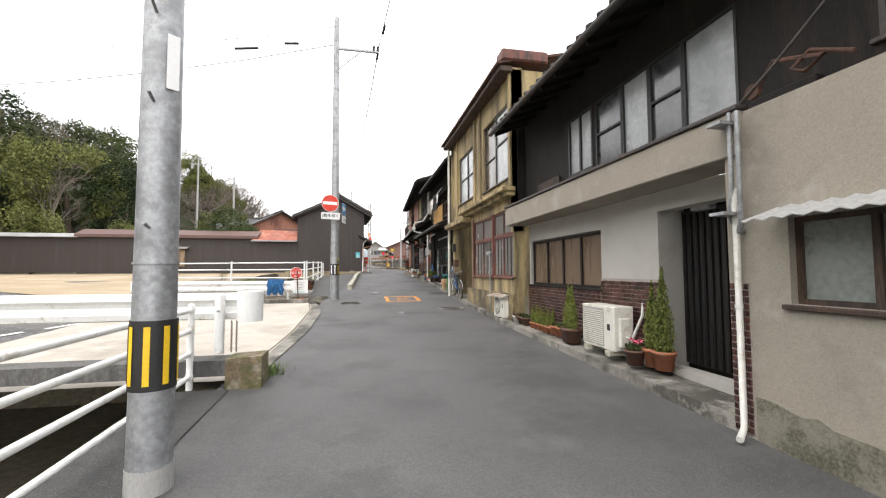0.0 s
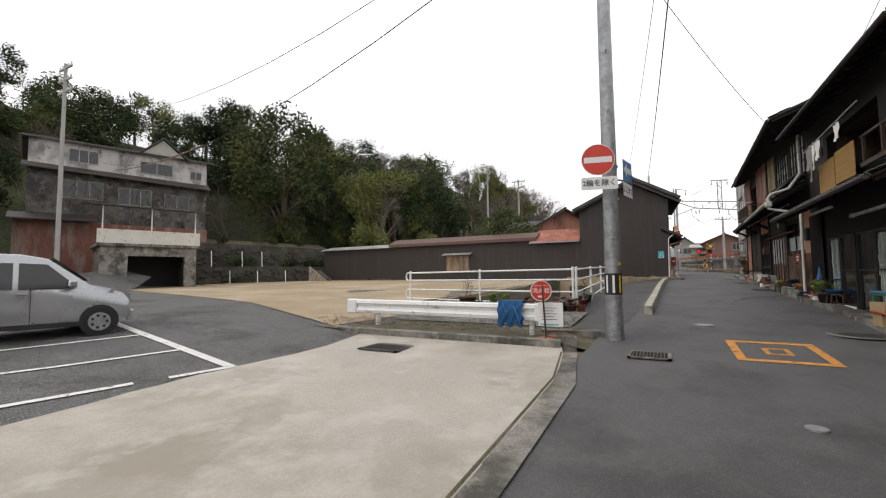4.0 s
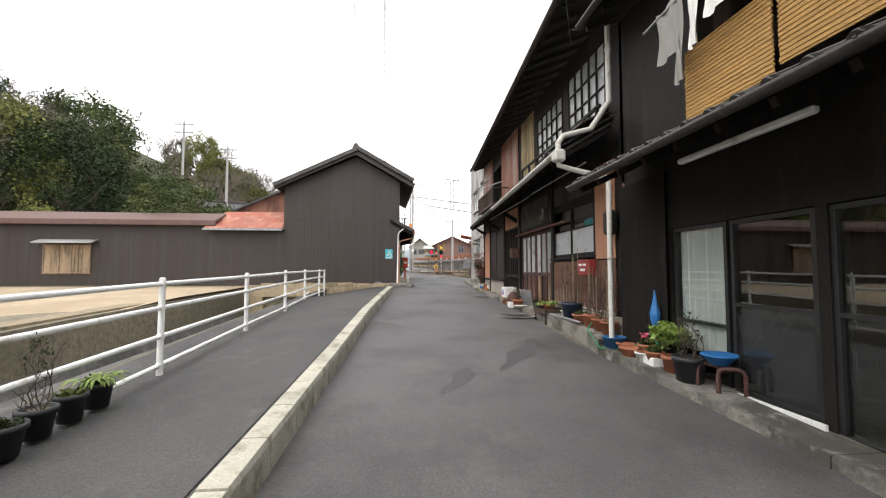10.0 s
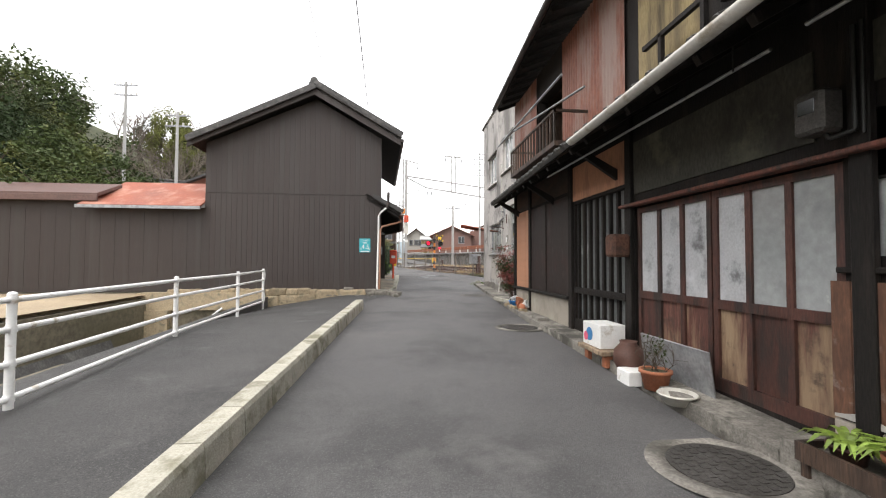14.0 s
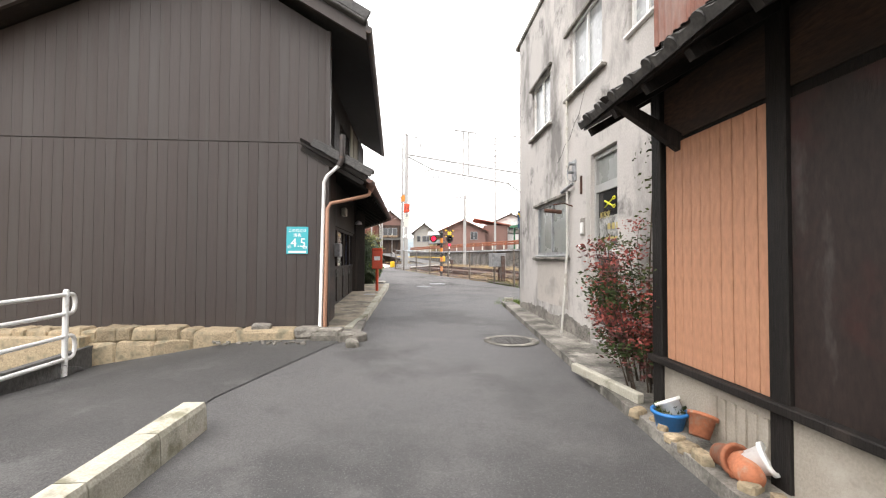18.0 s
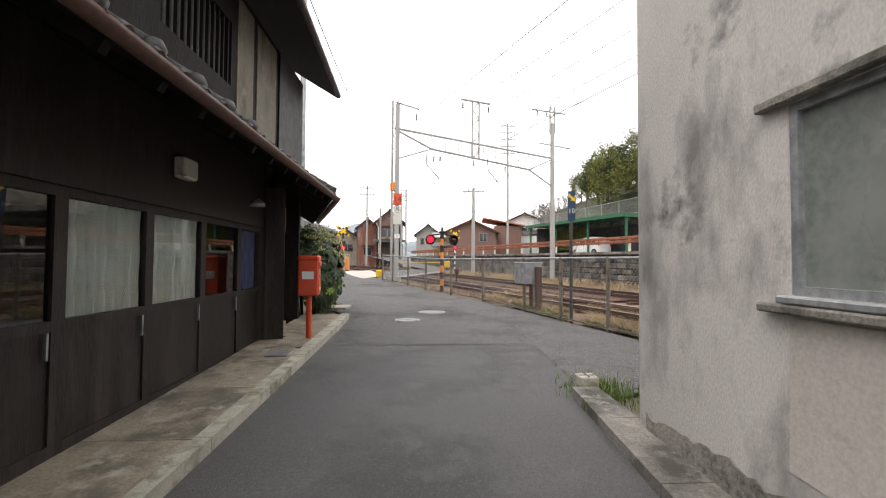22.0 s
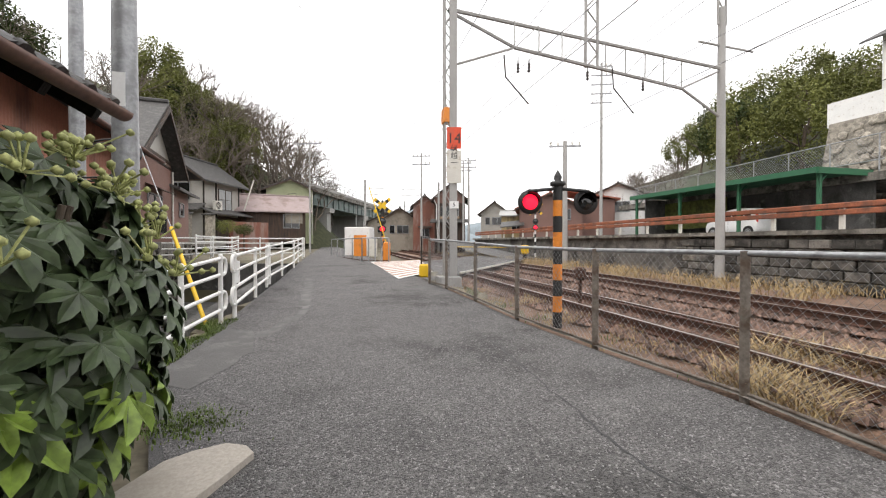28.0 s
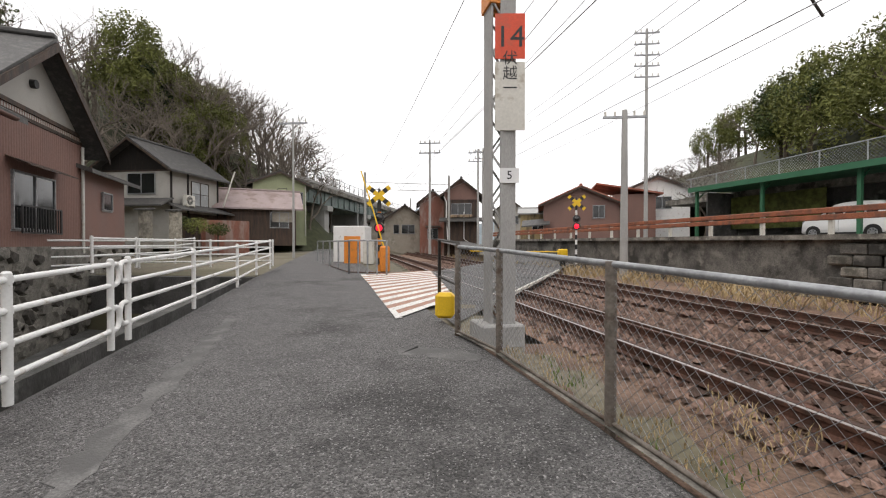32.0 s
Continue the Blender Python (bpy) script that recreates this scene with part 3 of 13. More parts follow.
    wall_stain=paint("black_stained_wall_concrete", (0.13, 0.122, 0.11), 0.95, var=0.35, scale=0.8, grain=25, bump=0.6, stain=((0.04, 0.038, 0.034), 0.34, 0.9), wear=((0.2, 0.185, 0.165), 0.14, 1.7), each=0.25),
    girder=paint("grey_green_girder_paint", (0.13, 0.17, 0.16), 0.6, var=0.15, scale=1.0, bump=0.05, stain=((0.08, 0.1, 0.095), 0.25, 0.7)),
    bank=paint("dark_stream_concrete", (0.105, 0.102, 0.098), 0.93, var=0.3, scale=0.9, grain=30, bump=0.4, stretch=(1, 1, 0.5), stain=((0.05, 0.05, 0.045), 0.3, 1.0), wear=((0.19, 0.185, 0.175), 0.1, 2.4)),
    soot_plaster=paint("soot_dark_plaster", (0.056, 0.054, 0.043), 0.9, var=0.3, scale=1.2, grain=40, bump=0.15, stretch=(1, 1, 0.4), stain=((0.028, 0.026, 0.022), 0.3, 1.2), wear=((0.1, 0.1, 0.07), 0.1, 2.0)),
    smoked=paint("smoked_brown_board", (0.05, 0.027, 0.018), 0.75, var=0.35, scale=1.4, grain=30, bump=0.3, stretch=(1.5, 0.4, 1.5), stain=((0.022, 0.015, 0.012), 0.35, 1.6)),
    lilac=paint("blue_violet_curtain_cloth", (0.2, 0.21, 0.42), 0.9, var=0.12, scale=4, grain=60, bump=0.15),
    # pale mottling that stands for sky reflected in the salon door pane
    pane_reflection=paint("mottled_pale_reflection", (0.5, 0.5, 0.48), 0.5, var=0.3, scale=5, grain=30, bump=0.05, stain=((0.05, 0.05, 0.048), 0.42, 5)),
    stone_pale=paint("pale_rubble_stone", (0.33, 0.3, 0.25), 0.95, var=0.3, scale=4, grain=30, bump=0.6, stain=((0.17, 0.155, 0.13), 0.3, 3), each=0.3),
    mortar_a=paint("grey_house_mortar", (0.285, 0.255, 0.21), 0.93, var=0.1, scale=0.8, grain=55, bump=0.25, stain=((0.2, 0.18, 0.15), 0.25, 0.7), wear=((0.33, 0.3, 0.26), 0.15, 2)),
    mossy=paint("moss_stained_mortar", (0.11, 0.105, 0.075), 0.95, var=0.35, scale=2.5, grain=40, bump=0.4, stain=((0.2, 0.185, 0.15), 0.35, 2.5)),
    stained_yellow=paint("grimy_yellow_plaster", (0.25, 0.195, 0.1), 0.95, var=0.25, scale=1.2, grain=45, bump=0.35, stain=((0.08, 0.066, 0.045), 0.42, 1.5)),
    navy_pot=paint("dark_blue_plastic_pot", (0.02, 0.035, 0.07), 0.5, var=0.2, scale=4, bump=0.08),
    chip=paint("loose_ballast_stone", (0.175, 0.115, 0.09), 1.0, var=0.3, scale=3, grain=30, bump=0.5, island=0.6),
    grimy=paint("grimy_grey_render", (0.15, 0.14, 0.13), 0.95, var=0.35, scale=0.6, grain=15, bump=0.4, stain=((0.05, 0.048, 0.044), 0.4, 0.8), wear=((0.3, 0.28, 0.26), 0.12, 1.5)),
    gold=paint("faded_gold_lettering", (0.42, 0.34, 0.12), 0.6, var=0.15, scale=10),
    lemon=paint("lemon_yellow_film", (0.75, 0.72, 0.03), 0.5, var=0.06, scale=6),
    pipe_rust=paint("dull_brown_painted_pipe", (0.075, 0.03, 0.025), 0.55, var=0.3, scale=8, grain=40, bump=0.15),
    repair=paint("pale_render_patch", (0.47, 0.435, 0.395), 0.95, var=0.1, scale=1.1, grain=40, bump=0.25, stain=((0.3, 0.275, 0.25), 0.25, 1.0)),
    foot_mould=paint("mould_black_render", (0.2, 0.185, 0.165), 0.97, var=0.4, scale=2.2, grain=25, bump=0.7, stain=((0.28, 0.26, 0.23), 0.3, 3.5)),
)

# ---- ground ----
ROAD_Z = [(-60, -2.0), (-10, -0.4), (0, -0.08), (5, 0.08), (10, 0.26), (14.5, 0.5), (19, 0.73), (23, 0.95), (27, 1.14), (31, 1.25), (36, 1.34), (40, 1.42),
          (43, 1.5), (50, 1.72), (55, 1.9), (60, 2.1), (65, 2.28), (75, 2.45), (120, 3.0), (1500, 3.5)]
RIGHT = [(-60, 3.5), (3, 3.5), (10, 3.42), (16, 3.5), (20, 3.7), (23.4, 3.62), (24.6, 3.78), (27.5, 3.74), (33, 3.78), (36.2, 3.97), (43.2, 4.45), (46, 6.6)]
FENCE = [(8.0, 43.4), (6.6, 46.9), (6.05, 48.2), (5.55, 49.7), (4.74, 51.8), (3.83, 53.4), (2.95, 55.1), (2.2, 56.9), (1.42, 58.65), (0.86, 59.55)]


def road_z(y):
    return track(y, ROAD_Z)


def ground_z(x, y):
    """Height of the bare ground sheet, below roads and paving."""
    z = road_z(y) - 0.06
    if y < 12 and x < -2.15:
        z -= 2.0
    if 19.2 < y < 38.8 and -6.9 < x < -3.25:
        z -= 1.7
    if 31 < y < 39.6 and -3.25 <= x < -0.5:
        z -= 0.5
    if 51.2 < y < 90 and (-4.6 - (y - 51) * 0.11 if y > 67 else -16) < x < -2.05 - (y - 51) * 0.17:
        z -= 1.9
    if y > 40 and 0.944 * x + 0.33 * y > 21.6 and -0.33 * x + 0.944 * y > 34:
        z -= 0.7
    return z


def cuts(spans):
    out = set()
    for a, b, k in spans:
        out.update(round(lerp(a, b, i / k), 3) for i in range(k + 1))
    return sorted(out)


gx = cuts([(-1500, -60, 10), (-60, -8, 16), (-8, -6.9, 2), (-6.9, -6.88, 1), (-6.88, -3.27, 6), (-3.27, -3.25, 1), (-3.25, -2.17, 3), (-2.17, -2.15, 1), (-2.15, 12, 40), (12, 60, 24), (60, 1500, 10)])
gy = cuts([(-1500, -40, 8), (-40, 5.88, 16), (5.88, 11.98, 4), (11.98, 12.0, 1), (12.0, 19.19, 6), (19.19, 19.21, 1), (19.21, 38.78, 14), (38.78, 38.8, 1), (38.8, 51.19, 24), (51.19, 51.21, 1), (51.21, 90, 70), (90, 1500, 12)])
solo("ground", Shape().sheet(gx, gy, ground_z, False), M["land"], "brown bare earth and grass ground sheet", "ground", kind="structure")

ys = cuts([(-60, 0, 12), (0, 60, 60)])


def lift(h):
    return lambda x, y: road_z(y) + h


LEFT = [(-60, -1.7), (6.2, -1.7), (9, -1.5), (15.5, -1.2), (19, -1.2), (36, -0.6), (39, 0.6), (40.6, 0.95), (48.4, 1.05), (50.2, 0.3), (52, -1.4), (54.4, -2.0), (58.8, -3.48), (60, -3.85)]
road_right = [(-60, 3.52), (3, 3.52), (10, 3.44), (16, 3.52), (20, 3.72), (23.6, 3.52), (27.5, 3.64), (33, 3.77), (36.2, 3.99), (43.2, 4.47), (43.6, 7.6), (46.6, 6.6), (48.2, 6.0), (49.7, 5.5), (51.8, 4.68), (53.4, 3.77), (55.1, 2.9), (56.9, 2.15), (58.65, 1.37), (60, 0.75)]
solo("road", Shape().strip([(track(y, LEFT), y) for y in ys], [(track(y, road_right), y) for y in ys], lift(0.0), 6), M["asphalt"],
     "grey worn asphalt lane with dark patches", "road", kind="structure")
far = cuts([(60, 100, 20)])
solo("road_beyond", Shape().strip([(-3.85 - (y - 60) * 0.36, y) for y in far], [(0.75 - (y - 60) * 0.42, y) for y in far], lift(0.0), 3), M["asphalt_old"],
     "coarse old asphalt lane going on past the crossing", "road", kind="structure")
# the coarse older surface of the last stretch lies on the lane
ys2 = cuts([(43.4, 45.7, 5), (45.7, 45.82, 1), (45.82, 60, 32)])
old_left = [(43.4, 4.62), (45.7, 4.72), (45.82, 1.1), (48.4, 1.08), (50.2, 0.35), (52, -1.3), (54.4, -1.92), (58.8, -3.4), (60, -3.78)]
solo("road_old_surface", Shape().strip([(track(y, old_left), y) for y in ys2], [(track(y, road_right) - 0.02, y) for y in ys2], lift(0.006), 6), M["asphalt_old"],
     "coarse pale old asphalt with cracks", "road", kind="structure")
# pavement behind the kerb, falling away to the stream below the gable
def footway_z(x, y):
    return road_z(y) + 0.012 - max(0, -x - 0.8) * (0.03 + 0.13 * min(1, max(0, y - 33) / 5))


py_ = cuts([(16.2, 38.9, 24)])
solo("pavement", Shape().strip([(-3.2 if y > 19 else -1.6 - (y - 16.2) * 0.57, y) for y in py_], [(track(y, [(16.2, -0.95), (19.1, -0.72), (36, -0.1), (38.9, 0.8)]), y) for y in py_],
     footway_z, 6), M["asphalt_walk"], "grey asphalt footway behind the kerb", "pavement", kind="structure")
# concrete apron over the stream
APRON = [(5.95, -1.55), (9.5, -1.36), (12.75, -1.34), (14.2, -1.55), (14.75, -1.7)]
APRON_W = [(5.95, -7.9), (9, -7.0), (11.5, -6.3), (13, -5.95), (14.75, -6.2)]
APRON_Y = cuts([(5.95, 14.75, 12)])
solo("concrete_apron", Shape().strip([(track(y, APRON_W), y) for y in APRON_Y], [(track(y, APRON), y) for y in APRON_Y], lift(0.022), 8), M["concrete"],
     "pale concrete apron with a dark joint", "pavement", kind="structure")


def park_z(x, y):
    """The car park rises away from the lane."""
    return road_z(min(y, 16)) + max(0, min(y, 22) - 16) * 0.02 + 0.012 + min(0.42, max(0, -6.3 - x) * 0.07)


solo("car_park", Shape().sheet(cuts([(-40, -12.3, 8), (-12.3, -6.3, 6), (-6.3, -5.9, 1)]), cuts([(5.95, 10, 4), (10, 14.5, 4), (14.5, 16, 2), (16, 22, 4), (22, 24, 1)]), park_z, True), M["asphalt_old"],
     "dusty grey asphalt car park", "pavement", kind="structure")
DIRT_X = cuts([(-45, -7.3, 16), (-7.3, -6.95, 1)])
solo("dirt_lot", Shape().strip([(x, 16.4 if x > -7.2 else 14.6 + (-6.3 - x) * 0.27) for x in DIRT_X], [(x, 39.2) for x in DIRT_X], lambda x, y: lerp(park_z(x, y) + 0.02, road_z(y) + 0.05, min(1, max(0, (y - 22) / 10))), 14), M["dirt"],
     "bare sandy dirt lot with tyre marks", "ground", kind="structure")


# ---- building helpers: u runs along a wall, d comes out of it, z is up ----
def facing_west(x):
    return Matrix(((0, -1, 0, x), (1, 0, 0, 0), (0, 0, 1, 0), (0, 0, 0, 1)))


def facing_east(x):
    return Matrix(((0, 1, 0, x), (-1, 0, 0, 0), (0, 0, 1, 0), (0, 0, 0, 1)))


def facing_south(y):
    return Matrix(((-1, 0, 0, 0), (0, -1, 0, y), (0, 0, 1, 0), (0, 0, 0, 1)))


def holed(m, u0, u1, z0, z1, thick, holes=(), d=0.0):
    """A wall with openings (u0, u1, z0, z1) cut through it, one closed mesh; its face is at d."""
    us = sorted({u0, u1, *[min(max(h[i], u0), u1) for h in holes for i in (0, 1)]})
    zs = sorted({z0, z1, *[min(max(h[i], z0), z1) for h in holes for i in (2, 3)]})
    nu, nz = len(us) - 1, len(zs) - 1

    def full(i, j):
        if not (0 <= i < nu and 0 <= j < nz):
            return False
        u, z = (us[i] + us[i + 1]) / 2, (zs[j] + zs[j + 1]) / 2
        return not any(h[0] < u < h[1] and h[2] < z < h[3] for h in holes)

    ids, v, f = {}, [], []

    def at(i, j, k):
        if (i, j, k) not in ids:
            ids[i, j, k] = len(v)
            v.append((us[i], d - thick * k, zs[j]))
        return ids[i, j, k]

    for i in range(nu):
        for j in range(nz):
            if not full(i, j):
                continue
            f.append((at(i, j, 0), at(i, j + 1, 0), at(i + 1, j + 1, 0), at(i + 1, j, 0)))
            f.append((at(i, j, 1), at(i + 1, j, 1), at(i + 1, j + 1, 1), at(i, j + 1, 1)))
            for di, dj, a, b in ((-1, 0, (i, j), (i, j + 1)), (1, 0, (i + 1, j + 1), (i + 1, j)), (0, -1, (i + 1, j), (i, j)), (0, 1, (i, j + 1), (i + 1, j + 1))):
                if not full(i + di, j + dj):
                    f.append((at(*a, 1), at(*b, 1), at(*b, 0), at(*a, 0)))
    return Shape(m).add(v, f)


def window(house, m, u0, u1, z0, z1, cols=2, rows=1, frame_mat=None, pane_mat=None, d=-0.06, w=0.045, bar=0.025, name="window", sill=True, label="", splits=None, lower_mat=None):
    frame_mat, pane_mat = frame_mat or M["galv"], pane_mat or M["frosted"]
    us = [lerp(u0 + w, u1 - w, i / cols) for i in range(cols + 1)]
    zs = [lerp(z0 + w, z1 - w, i / rows) for i in range(rows + 1)] if not splits else [z0 + w, *splits, z1 - w]
    nz = len(zs) - 1
    s = holed(m, u0, u1, z0, z1, 0.07, [(us[i] + (bar if i else 0), us[i + 1] - (bar if i < cols - 1 else 0), zs[j] + (bar * 0.7 if j else 0), zs[j + 1] - (bar * 0.7 if j < nz - 1 else 0))
                                        for i in range(cols) for j in range(nz)], d + 0.03)
    win = part(name, s, frame_mat, house, label)
    for i in range(cols):
        for j in range(len(zs) - 1):
            part("pane", Shape(m).box(us[i], us[i + 1], d - 0.012, d - 0.004, zs[j], zs[j + 1]), lower_mat if lower_mat and j == 0 else pane_mat, win)
    if sill:
        part("sill", Shape(m).box(u0 - 0.05, u1 + 0.05, d - 0.03, 0.05, z0 - 0.045, z0 - 0.003, 0.008), frame_mat, win)
    return win


def tile_mesh(name, eave=False):
    s, w, l, n = Shape(), 0.285, 0.33, 8
    prof = [(-w / 2 + w * i / n, 0.022 * math.sin(2 * math.pi * (i / n) + 0.5) + 0.012) for i in range(n + 1)]
    v = [(x, y, z + 0.012 * (y < 0)) for y in (-l / 2, l / 2) for x, z in prof] + [(x, y, z - 0.018) for y in (-l / 2, l / 2) for x, z in prof]
    k = n + 1
    f = [(i, i + 1, k + i + 1, k + i) for i in range(n)] + [(2 * k + i, 3 * k + i, 3 * k + i + 1, 2 * k + i + 1) for i in range(n)]
    f += [(i, 2 * k + i, 2 * k + i + 1, i + 1) for i in range(n)]
    s.add(v, f)
    if eave:
        s.cyl((-w / 2 + 0.07, -l / 2 - 0.012, 0.0), (-w / 2 + 0.07, -l / 2 + 0.03, 0.006), 0.048, n=10)
        s.box(-w / 2, w / 2, -l / 2 - 0.004, -l / 2 + 0.016, -0.05, 0.012)
    return s.mesh(name, M["tile"])


TILE, EAVE_TILE = tile_mesh("roof_tile"), tile_mesh("eave_tile", True)


def tiled_slope(house, m, u0, u1, d_low, z_low, d_high, z_high, pieces=True, max_rows=9, rafters=True, edge_only=False, deck_mat=None):
    """A sloping tiled roof from the eave (d_low, z_low) up to (d_high, z_high), with its deck, rafters and tiles."""
    run, rise = d_low - d_high, z_high - z_low
    length = math.hypot(run, rise)
    deck = part("roof", Shape(m).plate([(u0, d_low, z_low), (u1, d_low, z_low), (u1, d_high, z_high), (u0, d_high, z_high)], (0, 0, -0.05)), deck_mat or M["wood_black"], house)
    if rafters:
        raft = Shape().box(-0.03, 0.03, 0, length * 0.97, -0.075, 0.0)
        me = raft.mesh("rafter", M["wood_black"])
        tilt = m @ Matrix(((1, 0, 0, 0), (0, -run / length, rise / length, d_low - 0.02), (0, rise / length, run / length, z_low - 0.052), (0, 0, 0, 1)))
        n = max(2, int((u1 - u0) / 0.5))
        for i in range(n + 1):
            piece("rafter", me, deck, tilt @ Matrix.Translation((lerp(u0 + 0.08, u1 - 0.08, i / n), 0, 0)))
    cols, rows = max(1, round((u1 - u0) / 0.275)), min(max_rows, max(1, round(length / 0.26)))
    basis = m @ Matrix(((1, 0, 0, 0), (0, -run / length, rise / length, d_low), (0, rise / length, run / length, z_low), (0, 0, 0, 1)))
    step_u = (u1 - u0) / cols
    if edge_only:
        s = Shape(basis)
        s.box(u0, u1, 0.2, length, 0.0, 0.03)
        part("tile_field", s, M["tile"], deck)
        rows = 2
    for j in range(rows):
        for i in range(cols):
            wob = random.uniform(-1, 1)
            piece("roof_tile", EAVE_TILE if j == 0 else TILE, deck,
                  basis @ Matrix.Translation((u0 + (i + 0.5) * step_u, 0.13 + j * 0.26, 0.03 + wob * 0.004)) @ Euler((0, 0, radians(wob * 1.2))).to_matrix().to_4x4())
    return deck


def gutter(house, m, u0, u1, d, z, r=0.06, material=None, name="gutter"):
    s = Shape(m)
    prof = [(r * math.cos(math.pi * (1 + i / 8)), r * math.sin(math.pi * (1 + i / 8))) for i in range(9)]
    prof += [(x * 0.9, y * 0.9) for x, y in reversed(prof)]
    n = len(prof)
    s.add([(u, d + x, z + y) for u in (u0, u1) for x, y in prof], [(i, (i + 1) % n, n + (i + 1) % n, n + i) for i in range(n)], True)
    s.plate([(u0, d + x, z + y) for x, y in prof[:9]], (0.004, 0, 0)).plate([(u1, d + x, z + y) for x, y in prof[:9]], (-0.004, 0, 0))
    for i in range(int((u1 - u0) / 0.9) + 1):
        s.box(u0 + 0.3 + i * 0.9 - 0.01, u0 + 0.3 + i * 0.9 + 0.01, d - r * 1.1, d + r * 1.06, z - 0.004, z + 0.008)
    return part(name, s, material or M["gutter"], house)


def downpipe(house, pts, r=0.04, material=None, m=None, name="downpipe", label=""):
    s = Shape(m)
    s.tube(pts, r, 10)
    for a, b in zip(pts, pts[1:]):
        a, b = Vector(a), Vector(b)
        k = int((b - a).length / 1.3)
        for i in range(1, k + 1):
            c = a.lerp(b, i / (k + 1))
            w = (b - a).normalized() * 0.018
            s.cyl(c - w, c + w, r * 1.22, n=10)
    return part(name, s, material or M["pvc"], house, label)


def ribbed(m, u0, u1, z0, z1, d, pitch=0.075, amp=0.012, flat=False):
    """Upright corrugated sheet."""
    s, v, k = Shape(m), [], 0
    u = u0
    while u < u1 + 1e-6:
        ph = [0.0, 0.25, 0.5, 0.75]
        for p in ph:
            q = u + p * pitch
            if q <= u1 + 1e-6:
                h = amp * (1 if p in (0.0, 0.25) else -1) if flat else amp * math.sin(2 * math.pi * p)
                v.append((q, d + h))
        u += pitch
    n = len(v)
    return s.add([(a, b, z) for z in (z0, z1) for a, b in v], [(i, i + 1, n + i + 1, n + i) for i in range(n - 1)], not flat)


def boards(house, m, u0, u1, z0, z1, d, width, material, name="board", thick=0.02, gap=0.006, vary=0.004):
    """Upright boards side by side, each a piece of its own."""
    n = max(1, round((u1 - u0) / width))
    w = (u1 - u0) / n
    me = Shape().box(-w / 2 + gap / 2, w / 2 - gap / 2, -thick, 0, z0, z1, 0.004).mesh(name, material)
    for i in range(n):
        piece(name, me, house, m @ Matrix.Translation((u0 + (i + 0.5) * w, d + random.uniform(0, vary), 0)))


def bricks(house, m, u0, u1, z0, z1, d, bw=0.2, bh=0.062):
    """Glazed brick facing on its mortar bed."""
    bed = part("brick_facing", Shape(m).box(u0, u1, d - 0.05, d - 0.012, z0, z1), M["joint"], house)
    me = Shape().box(-bw / 2 + 0.006, bw / 2 - 0.006, -0.02, 0, 0.005, bh - 0.005, 0.004).mesh("brick", M["brick"])
    row, z = 0, z0
    while z + bh <= z1 + 0.01:
        u = u0 + bw / 2 + (bw / 2 if row % 2 else 0)
        while u + bw / 2 <= u1 + 0.01:
            piece("brick", me, bed, m @ Matrix.Translation((u, d + random.uniform(-0.002, 0.002), z)))
            u += bw
        for a, b in ((u0, u0 + bw / 2 if row % 2 else u0), (u - bw / 2, u1)):
            if b - a > 0.03:
                piece("brick", Shape().box(a + 0.006, b - 0.006, -0.02, 0, 0.005, bh - 0.005, 0.004).mesh("brick", M["brick"]), bed, m @ Matrix.Translation((0, d, z)))
        row, z = row + 1, z + bh


def room(house, m, u0, u1, z0, z1, depth=3.0, d=-0.2):
    """The dark closed room behind openings."""
    s = Shape(m)
    s.box(u0, u1, d - depth - 0.1, d - depth, z0, z1).box(u0, u1, d - depth, d, z0 - 0.1, z0).box(u0, u1, d - depth, d, z1, z1 + 0.1)
    s.box(u0 - 0.1, u0, d - depth, d, z0, z1).box(u1, u1 + 0.1, d - depth, d, z0, z1)
    return part("inner_room", s, M["wood_dark"], house)


def curtain(house, m, u0, u1, z0, z1, d, material=None, waist=None):
    """Hanging cloth in folds; waist: a height at which it is tied."""
    s, nu, nz, v = Shape(m), 40, 14, []
    mid = (u0 + u1) / 2
    for j in range(nz + 1):
        z = lerp(z0, z1, j / nz)
        k = 1.0 if waist is None else 0.35 + 0.65 * min(1, abs(z - waist) / 0.5) ** 0.8
        for i in range(nu + 1):
            u = mid + (lerp(u0, u1, i / nu) - mid) * k
            v.append((u, d + 0.04 * math.sin(i * 1.35 + 0.3 * math.sin(j)) + 0.012 * math.sin(i * 3.1), z))
    f = [(j * (nu + 1) + i, j * (nu + 1) + i + 1, (j + 1) * (nu + 1) + i + 1, (j + 1) * (nu + 1) + i) for j in range(nz) for i in range(nu)]
    ob = part("curtain", s.add(v, f, True), material or M["curtain"], house)
    if waist:
        part("tie_band", Shape(m).box(mid - (u1 - u0) * 0.2, mid + (u1 - u0) * 0.2, d - 0.04, d + 0.04, waist - 0.03, waist + 0.03, 0.01), M["curtain"], ob)
    return ob


# ---- house with grey mortar walls, brick facing and a jutting parapet ----
W = facing_west(4.0)
house_a = thing("house", "two-storey grey mortar house with brick facing and black upper floor", "house", (4.0, 5.0, 0.1))
N = facing_west(3.5)
part("wall", holed(N, -3.0, 3.18, -0.3, 3.02, 0.3, [(1.2, 2.82, 1.26, 1.98)]), M["mortar_a"], house_a, "grey mortar wall with a green-stained foot")
part("wall", holed(W, 3.5, 9.35, 0.0, 2.62, 0.2, [(6.35, 9.25, 1.22, 2.24), (3.55, 4.98, 0.3, 2.35)]), M["mortar_pale"], house_a)
part("side_wall", Shape().box(3.5, 10, 3.18, 3.4, 0.0, 3.0), M["mortar_a"], house_a)
